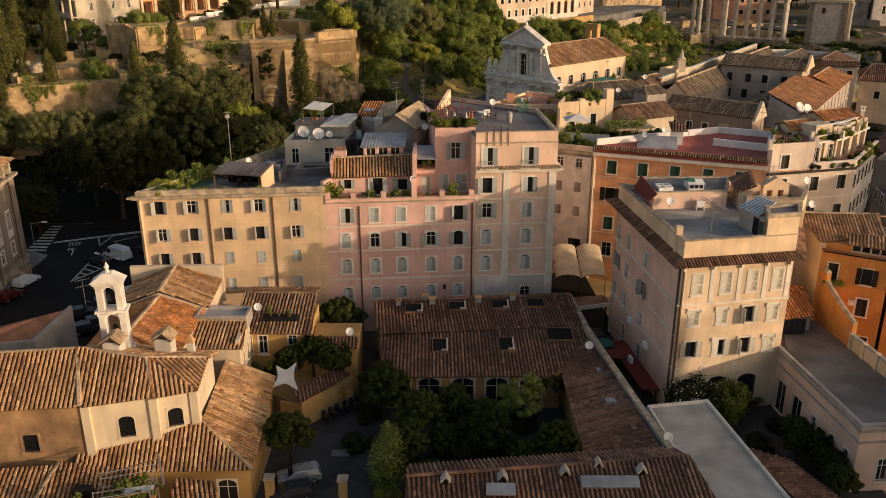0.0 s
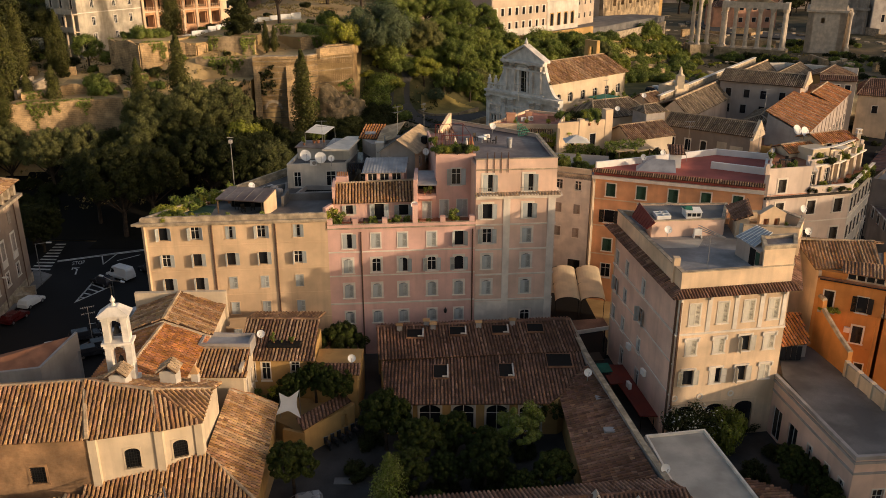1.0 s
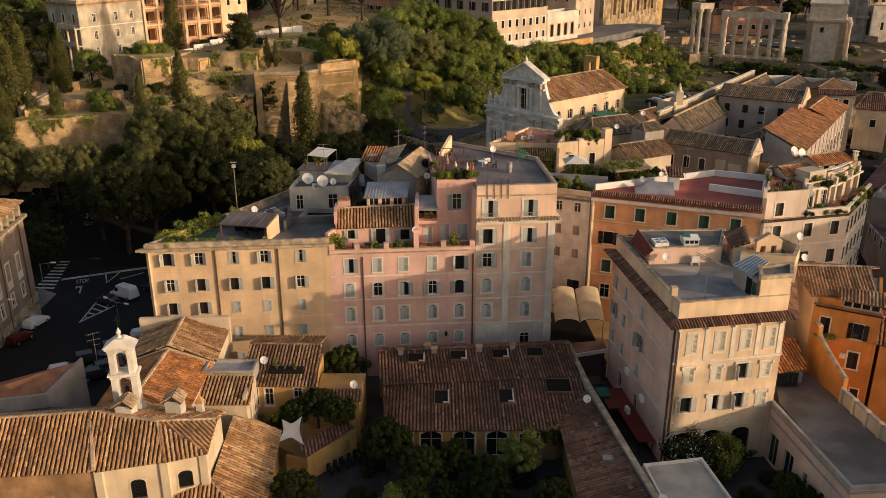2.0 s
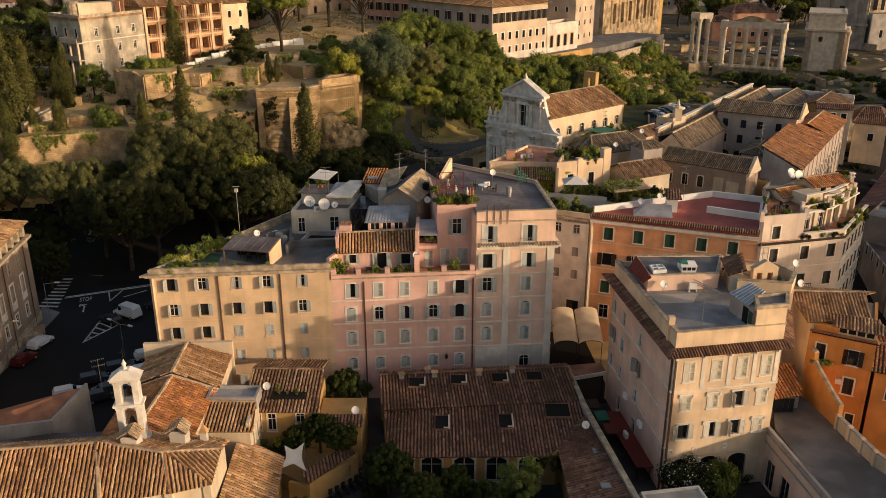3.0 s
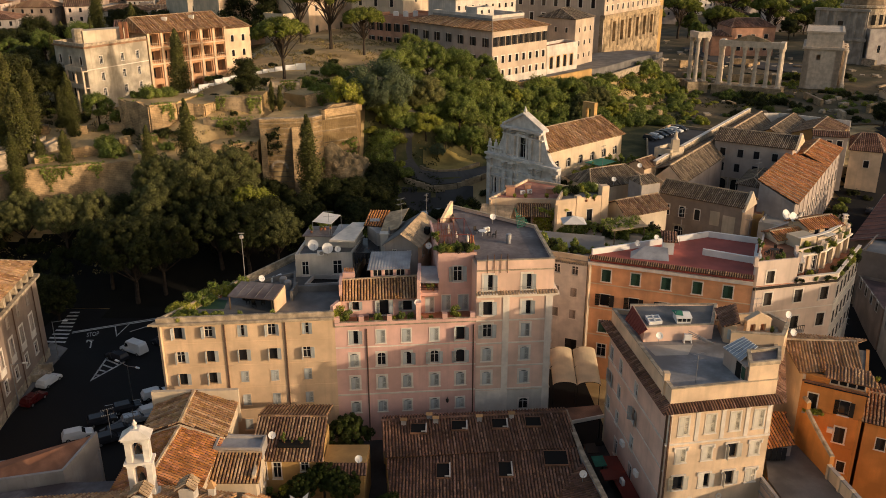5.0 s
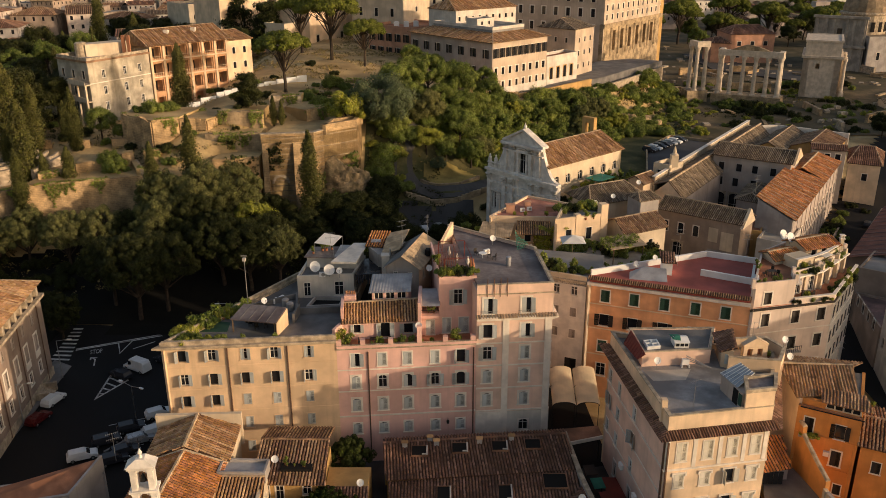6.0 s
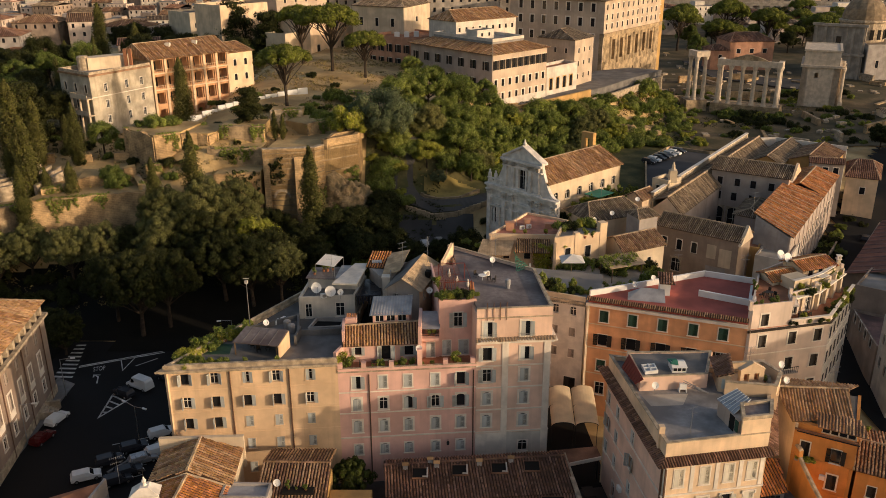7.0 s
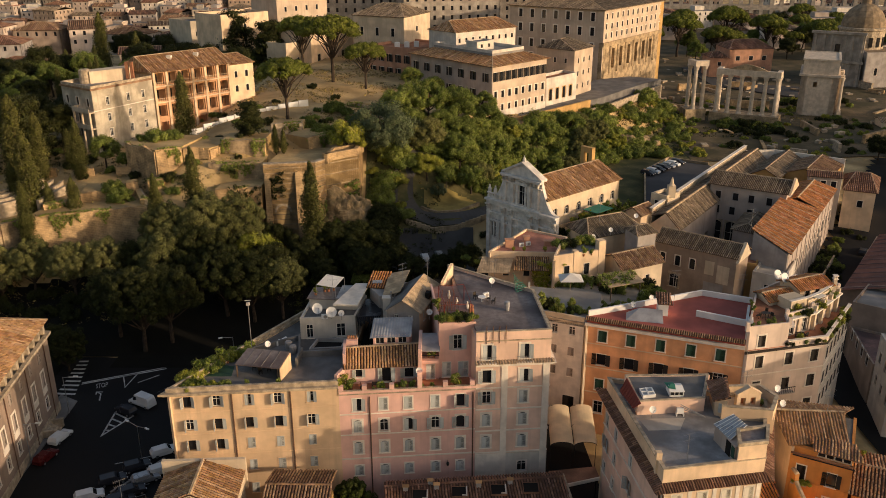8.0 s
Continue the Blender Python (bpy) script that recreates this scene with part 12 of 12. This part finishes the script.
    for x, y, z in ((44.3, 104.8, 20.15), (49.2, 104.2, 17.3), (-8.8, 92.3, 16.25)):
        t = thing("garden_table", (x, y, z), "low dark garden table on a roof terrace", "table")
        part("tabletop", Mesh().box(x - 0.6, x + 0.6, y - 0.4, y + 0.4, z + 0.68, z + 0.74), "shutterd", t)
        for dx in (-0.52, 0.52):
            for dy in (-0.33, 0.33):
                part("leg", Mesh().box(x + dx - 0.03, x + dx + 0.03, y + dy - 0.03, y + dy + 0.03, z, z + 0.68), "shutterd", t)
    t = thing("garden_table", (4.8, 102.2, 23.75), "round white garden table on the roof", "table")
    part("tabletop", Mesh().tube((4.8, 102.2, 24.45), (4.8, 102.2, 24.5), 0.55, n=16), "white", t)
    part("pedestal", Mesh().tube((4.8, 102.2, 23.75), (4.8, 102.2, 24.45), 0.06, n=8), "white", t)
    c = thing("garden_chair", (0, 0, 0), "dark plastic garden chair on the roof", "chair", "chairs on the roof")
    part("seat", Mesh().box(-0.24, 0.24, -0.24, 0.24, 0.42, 0.47), "shutterd", c)
    part("backrest", Mesh().box(-0.24, 0.24, 0.2, 0.25, 0.47, 0.95), "shutterd", c)
    for x in (-0.2, 0.2):
        for y in (-0.2, 0.2):
            part("leg", Mesh().box(x - 0.025, x + 0.025, y - 0.025, y + 0.025, 0, 0.42), "shutterd", c)
    for x, y, z, a in ((5.7, 102.4, 23.75, 270), (6.3, 101.6, 23.75, 250), (4.0, 103.2, 23.75, 40), (-23.8, 94.2, 17.25, 30), (-22.8, 94.8, 17.25, 200), (-24.8, 95.2, 17.25, 100), (-6.9, 92.2, 16.25, 40), (-10.6, 92.0, 16.25, 90), (44.2, 103.8, 20.15, 40), (45.2, 104.6, 20.15, 130), (43.2, 104.6, 20.15, 220), (44.6, 105.8, 20.15, 300), (48.6, 103.6, 17.3, 20), (50.0, 104.2, 17.3, 200), (52.8, 107.6, 20.15, 60)):
        place(c, pose(x, y, z, 0, 0, a))
    g = Mesh()
    c0, c1, c2 = Vector((9.6, 105.0, 23.9)), Vector((11.3, 106.2, 24.0)), Vector((9.4, 106.8, 26.0))
    for i in range(8):
        f = i / 7
        g.tube(c0.lerp(c1, f), c2.lerp(c1, f * 0.6) + Vector((0, 0, -0.3 * math.sin(3 * f))), 0.035, n=4)
        g.tube(c0.lerp(c2, f), c1.lerp(c2, f) + Vector((0.2 * math.sin(5 * f), 0, 0)), 0.035, n=4)
    solid("safety_net", g, "greencloth", "slack green safety net at the roof edge", "netting")
    g = Mesh()
    g.lathe((8.0, 99.5, 23.75), [(0.3, 0), (0.3, 0.5), (0.36, 0.55), (0.36, 1.2), (0.2, 1.3)], 10)
    solid("roof_vent", g, "zinc", "round metal vent pipe on the roof", "vent")
    for i in range(4):
        x = 5.0 + i * 0.8
        f = thing("parapet_bracket", (x, fy(x), 23.4), "rusty iron frame post on the parapet", "bracket", "brackets on the parapet")
        part("post", Mesh().tube((x, fy(x) - 0.08, 22.6), (x, fy(x) - 0.08, 25.0), 0.04, n=6), "pipe", f)
        part("stay", Mesh().tube((x, fy(x) - 0.08, 24.9), (x, fy(x) + 1.2, 23.75), 0.03, n=5), "pipe", f)
    for i in range(5):
        x = -0.6 + 0.92 * i
        t = thing("planter", (x, 95.6, 23.72), "pale trough planter at the roof edge", "planter", "trough planters on the tower roof")
        part("trough", Mesh().box(x - 0.4, x + 0.4, 95.45 + 0.08 * i, 95.85 + 0.08 * i, 23.72, 24.15), "terrace" if i % 2 else "pot", t)
        plant(("bush", "ybush", "bush", "dbush", "bush")[i], x, 95.65 + 0.08 * i, 0.5, 24.1)
    t = thing("trellis", (0.5, 98, 23.72), "rusty iron trellis with dry climbing stems", "trellis")
    for i in range(9):
        x, y = -0.9 + 0.5 * (i % 5) + 0.3 * (i // 5), 97.4 + 2.6 * (i // 5)
        part("upright", Mesh().tube((x, y, 23.72), (x + 0.12, y, 26.0 + 0.25 * (i % 3)), 0.035, n=5), "rust", t)
    for y in (97.4, 100.0):
        for z in (24.6, 25.4):
            part("crossbar", Mesh().tube((-1.0, y, z), (1.7, y, z + 0.1), 0.025, n=5), "rust", t)
    for i in range(6):
        part("dry_stem", Mesh().tube((-0.9 + 0.5 * i, 97.45, 23.8), (-0.5 + 0.42 * i, 97.5, 25.9), 0.03, 0.015, n=5), "bark", t)
    for x, y, h in ((3.4, 97.2, 1.9), (3.1, 98.4, 1.5), (2.8, 100.0, 1.1), (1.4, 101.6, 0.9), (0.4, 103.4, 1.2)):
        solid("jar", Mesh().lathe((x, y, 23.72), [(0.12, 0), (0.22, 0.3 * h), (0.17, 0.62 * h), (0.08, 0.8 * h), (0.1, h)], 10), "pot" if h > 1.3 else "whitewash", "tall clay jar on the roof terrace", "jar", "jars on the tower roof")
    # parasol on the raised garden
    t = thing("parasol", (19.4, 119.5, 18), "grey canvas parasol on a garden terrace", "parasol")
    part("pole", Mesh().tube((19.4, 119.5, 17.9), (19.4, 119.5, 20.6), 0.04, n=6), "wood", t)
    part("canopy", Mesh().add([(17.6, 117.9, 19.9), (21.2, 117.9, 19.9), (21.2, 121.1, 19.9), (17.6, 121.1, 19.9), (19.4, 119.5, 20.8), (19.4, 119.5, 20.7)], [(0, 1, 4), (1, 2, 4), (2, 3, 4), (3, 0, 4), (1, 0, 5), (2, 1, 5), (3, 2, 5), (0, 3, 5)]), "sail", t)
    # street lamps
    for x, y, a in ((-42.8, 99.1, 150), (-42.8, 99.1, 330), (-58.9, 112.6, 0), (-36, 126.2, 200), (-58.7, 99.5, 0)):
        t = thing("street_lamp", (x, y, 0), "slim grey street lamp with a long arm", "street lamp", "street lamps")
        d = Vector((math.cos(radians(a)), math.sin(radians(a)), 0))
        p = Vector((x, y, 0))
        part("pole", Mesh().tube(p, p + Vector((0, 0, 6.4)), 0.08, 0.05, 8), "metal", t)
        part("arm", Mesh().tube(p + Vector((0, 0, 6.3)), p + d * 1.8 + Vector((0, 0, 6.6)), 0.04, n=6), "metal", t)
        part("lamp_head", Mesh().box(-0.35, 0.35, -0.12, 0.12, 6.5, 6.66, mat=Matrix.Translation(p + d * 2.0) @ Matrix.Rotation(radians(a), 4, "Z")), "white", t)


roof_clutter()


# ---- pots and planters ----
def make_pot(leaf, h, r, seed, label, spiky=False):
    t = thing("potted_plant", (0, 0, 0), label, "potted plant", "potted plants")
    part("pot", Mesh().lathe((0, 0, 0), [(0.16, 0), (0.24, 0.36), (0.27, 0.36), (0.27, 0.42), (0.2, 0.42)], 10), "pot", t)
    nr = np.random.RandomState(seed)
    rr = random.Random(seed)
    cs = [(rr.uniform(-r, r) * 0.6, rr.uniform(-r, r) * 0.6, 0.5 + h * rr.uniform(0.1, 0.9)) for _ in range(9)]
    g = Mesh()
    clump_leaves(g, cs, [r * 0.55] * 9, 34, 0.15, 0, 1.1, nr)
    part("foliage", g, leaf, t)
    part("stem", Mesh().tube((0, 0, 0.4), (0, 0, 0.5 + h * 0.6), 0.025, n=5), "bark", t)
    return t


def pots():
    ks = [make_pot("leafm", 0.8, 0.5, 1, "green potted plant in a clay pot"), make_pot("leafy", 0.7, 0.5, 2, "yellow-green potted plant in a clay pot"), make_pot("leafm", 1.3, 0.6, 3, "dark green potted shrub in a clay pot"), make_pot("leafm", 1.5, 0.45, 4, "tall leafy potted plant in a clay pot")]
    rr = random.Random(31)

    def row(a, b, z, n, lo=0.8, hi=1.3, jit=0.3):
        for i in range(n):
            if rr.random() < 0.3:
                continue
            f = (i + rr.random() * 0.6) / n
            x, y = a[0] + (b[0] - a[0]) * f + rr.uniform(-jit, jit), a[1] + (b[1] - a[1]) * f + rr.uniform(-jit, jit)
            o = place(rr.choice(ks), pose(x, y, z, 0, 0, rr.uniform(0, 360)))
            s = rr.uniform(lo * 0.6, hi) * rr.uniform(0.45, 0.75)
            o.scale = (s, s, s)

    row((-32.9, 89.7), (-26.5, 90.6), 17.25, 13, 1.1, 1.9)
    row((-33.0, 91.0), (-26.5, 102), 17.25, 22, 1.0, 1.9, 0.6)
    row((-26, 90.9), (-20.5, 91.4), 17.25, 5, 0.7, 1.1)
    row((-25.8, 97.2), (-27.0, 99.0), 17.25, 6, 1.2, 1.8)
    row((-12.9, 91.3), (-11.6, 92.2), 16.25, 5, 1.3, 2.0)
    row((-10.0, 91.6), (-4.0, 92.1), 16.25, 9, 0.9, 1.4)
    row((-2.8, 92.4), (3.0, 92.9), 16.25, 10, 0.9, 1.5)
    row((-3.0, 94.4), (-1.0, 94.6), 19.3, 4, 0.9, 1.2)
    row((-0.5, 96.4), (3.5, 96.7), 23.72, 12, 1.0, 1.6)
    row((-0.9, 99), (-1.6, 103), 23.72, 6, 0.9, 1.4)
    row((-18.8, 108.6), (-16.0, 110.8), 21.8, 9, 1.0, 1.6)
    row((40.8, 101.2), (46.2, 102.3), 20.15, 9, 0.7, 1.3)
    row((47.8, 105.6), (57, 113), 20.15, 9, 0.8, 1.6)
    row((47.2, 102.4), (52.4, 103.8), 17.3, 7, 0.9, 1.5)
    row((53.2, 104.6), (60.0, 113.2), 17.3, 14, 0.7, 1.2)
    row((42, 103.5), (44, 110), 20.15, 8, 0.9, 1.5)
    row((12.6, 112.0), (19.2, 108.8), 18.0, 14, 1.3, 2.2, 0.5)
    row((14, 114), (21, 112), 18.0, 12, 1.3, 2.2, 0.8)
    row((15, 119), (23.5, 116), 15.5, 12, 1.3, 2.2, 0.6)
    row((24, 116.2), (35.2, 121.4), 15.5, 16, 1.3, 2.3, 0.6)
    row((24, 126.5), (33, 128.6), 15.5, 14, 1.3, 2.4, 0.7)
    row((19.5, 127), (25, 129), 20.3, 6, 1.0, 1.6)
    row((8.5, 132.5), (19, 131.8), 19.6, 5, 0.8, 1.2)
    row((24.8, 151.5), (38.6, 164.4), 17.4, 26, 1.3, 2.4, 1.0)
    row((22.4, 154.5), (35.0, 166.5), 17.4, 14, 1.2, 2.0, 0.8)
    row((-18.4, 79.2), (-15.6, 79.3), 7.5, 6, 0.8, 1.2)
    row((-20.6, 76.8), (-17.0, 76.6), 2.0, 7, 1.3, 2.0)
    row((33.0, 85.2), (36, 85.4), 18.3, 3, 0.6, 0.9)
    row((36.4, 83.4), (37.4, 86.0), 18.3, 3, 0.8, 1.2)
    row((45.2, 81.0), (52, 77.2), 14.75, 5, 0.7, 1.0)


pots()


# ---- climbing plants ----
def ivy(name, label, pts, n, leaf, size=0.2, seed=3):
    """Leaves over a wall patch given by its four corners."""
    rng = np.random.RandomState(seed)
    a, b, c, d = (np.array(p, float) for p in pts)
    u, v = rng.rand(n), rng.rand(n)
    cs = a + np.outer(u, b - a) + np.outer(v, d - a) + np.outer(u * v, a - b + c - d)
    keep = np.array([noise.noise((p[0] * 0.6, p[2] * 0.6, p[1] * 0.6)) > -0.28 for p in cs])
    g = Mesh()
    clump_leaves(g, cs[keep], [0.35] * int(keep.sum()), 9, size, 0, 1.0, rng)
    t = thing(name, tuple(pts[0]), label, "climbing plant")
    part("foliage", g, leaf, t)


ivy("ivy", "yellow-green creeper covering an ochre wall", [(14.6, 129.8, 13.5), (19.8, 126.4, 13.5), (19.8, 126.4, 19.6), (14.6, 129.8, 18.6)], 500, "leafy")
ivy("ivy", "creeper spilling over the raised terrace", [(18, 127, 15.2), (24, 125.6, 15.2), (24, 125.6, 17.6), (18, 127, 17.8)], 260, "leafm", seed=5)
ivy("vine", "green vine on the terrace pergola", [(24.6, 120.3, 18.1), (31.4, 122.4, 18.1), (30.4, 126.6, 18.5), (24.4, 124.4, 18.5)], 160, "leafm", seed=6)
ivy("ivy", "creeper at the end of a terrace wall", [(-13.4, 90.75, 16.4), (-12.5, 92.8, 16.4), (-12.5, 92.8, 18.4), (-13.4, 90.75, 18.2)], 60, "leafy", 0.15, 7)
ivy("hedge", "clipped hedge along the church terrace", [(23.0, 147.2, 16.8), (37.0, 160.6, 16.8), (37.0, 160.6, 18.6), (23.0, 147.2, 18.6)], 360, "leafm", seed=8)


# ---- roof terrace under the eye, beside the church ----
def near_terrace():
    t = thing("terrace_house", (-28, 53, 0), "low house with clay tile roof and planted terrace", "house")
    g = Mesh()
    tiles(g, [(-44, 50.5, 3.6), (-31.6, 51.8, 3.6), (-31.2, 56.6, 5.0), (-44, 55.0, 5.0)])
    tiles(g, [(-31.6, 51.8, 3.9), (-25.0, 53.0, 3.9), (-24.2, 56.3, 4.7), (-30.8, 56.9, 5.1)])
    ridge_caps(g, (-31.6, 51.8, 4.0), (-31.0, 56.8, 5.1))
    part("roof", g, ["tile", "tilebase", "ridge"], t)
    part("wall", Mesh().prism([(-43.6, 50.8), (-25.4, 52.6), (-24.6, 56.2), (-43.6, 55.4)], 0, 3.4), "ochre", t)
    part("dormer_opening", Mesh().box(-28.6, -27.2, 53.4, 54.2, 4.3, 4.9), "dark", t)
    g = Mesh()
    tiles(g, [(-21.8, 52.0, 2.6), (-16.8, 53.0, 2.4), (-18.8, 57.0, 3.2), (-21.8, 57.2, 3.3)])
    part("side_roof", g, ["tile", "tilebase"], t)
    part("side_wall", Mesh().prism([(-21.6, 52.2), (-17.2, 53.2), (-19.0, 56.8), (-21.6, 57)], 0, 2.4), "ochre", t)
    s = thing("scaffold_terrace", (-24, 53, 0), "tubular steel terrace frame with planters and white cover", "scaffold")
    for x, y in ((-26.2, 53.4), (-22.4, 54.6), (-22.0, 52.0), (-25.8, 51.0)):
        part("upright", Mesh().tube((x, y, 0), (x, y, 6.6), 0.04, n=6), "metal", s)
    for z in (5.2, 6.0, 6.5):
        for a, b in (((-26.2, 53.4), (-22.4, 54.6)), ((-22.4, 54.6), (-22.0, 52.0)), ((-22.0, 52.0), (-25.8, 51.0))):
            part("rail", Mesh().tube((*a, z), (*b, z), 0.03, n=6), "metal", s)
    part("deck", Mesh().prism([(-26.2, 53.4), (-25.8, 51.0), (-22.0, 52.0), (-22.4, 54.6)], 4.3, 4.45), "wood", s)
    part("cover", Mesh().prism([(-24.6, 52.4), (-22.3, 53.0), (-22.4, 54.0), (-24.4, 53.6)], 5.0, 5.05), "sail", s)
    rr = random.Random(3)
    f = thing("planter_terrace", (-26, 51, 4), "weathered timber terrace edge crowded with potted plants", "terrace")
    part("deck_edge", Mesh().prism([(-30.4, 49.6), (-22.0, 52.2), (-22.3, 53.2), (-30.6, 50.6)], 4.5, 4.7), "wood", f)
    for k in range(12):
        x, y = -30.2 + 0.72 * k, 50.2 + 0.222 * k
        part("post", Mesh().box(x - 0.06, x + 0.06, y - 0.06, y + 0.06, 2.6, 5.4), "wood", f)
    part("rail", Mesh().tube((-30.4, 50.2, 5.4), (-22.2, 52.7, 5.4), 0.06, n=6), "wood", f)
    part("back_rail", Mesh().tube((-26.4, 53.4, 6.2), (-22.0, 54.9, 6.9), 0.05, n=6), "wood", f)
    part("side_rail", Mesh().tube((-22.2, 55.0, 7.2), (-20.6, 51.4, 7.0), 0.07, n=6), "metal", f)
    for i in range(15):
        x, y = -30 + 0.56 * i, 50.5 + 0.173 * i
        part("planter", Mesh().box(x - 0.2, x + 0.2, y - 0.15, y + 0.15, 4.7, 5.0), "shutterd" if i % 2 else "pot", f)
        plant(rr.choice(["bush", "neary", "bush"]), x, y, rr.uniform(0.16, 0.3), 4.95)
    for i in range(7):
        x, y = -25.8 + 0.6 * i, 53.5 + 0.2 * i
        plant(rr.choice(["bush", "neary"]), x, y, rr.uniform(0.14, 0.24), 4.4)
    for x, y, h in ((-21.2, 52.6, 0.5), (-20.9, 53.4, 0.45), (-20.9, 51.8, 0.5)):
        plant("cypress", x, y, h * 0.3, 2.6)


near_terrace()
g = Mesh()
g.box(-10.3, -8.5, 65.0, 66.0, 0.03, 0.1)
solid("drain_cover", g, "concrete", "rectangular drain cover in the courtyard", "drain cover")
for x, y in ((-14.6, 58.6), (-8.4, 58.4)):
    t = thing("gate_pier", (x, y, 0), "ochre gate pier with a capstone", "gate pier", "gate piers")
    part("shaft", Mesh().box(x - 0.35, x + 0.35, y - 0.35, y + 0.35, 0, 2.3), "ochre", t)
    part("cap", Mesh().box(x - 0.45, x + 0.45, y - 0.45, y + 0.45, 2.3, 2.5), "cornice", t)

ivy("ivy", "dark creeper hanging on the brick bastion", [(-36.6, 167.0, 18), (-33.6, 167.4, 18), (-33.6, 167.4, 24), (-36.6, 167.0, 23)], 60, "leafd", 0.24, 11)
ivy("ivy", "creeper on the broken slope wall", [(-45, 164.8, 14), (-38.4, 165.8, 14), (-38.4, 165.8, 21), (-45, 164.8, 22)], 160, "leafd", 0.24, 13)
ivy("ivy", "scrub on the bastion corner", [(-26, 170.4, 14), (-19.2, 176.0, 14), (-19.2, 176.0, 20), (-26, 170.4, 17)], 260, "leafm", 0.26, 14)
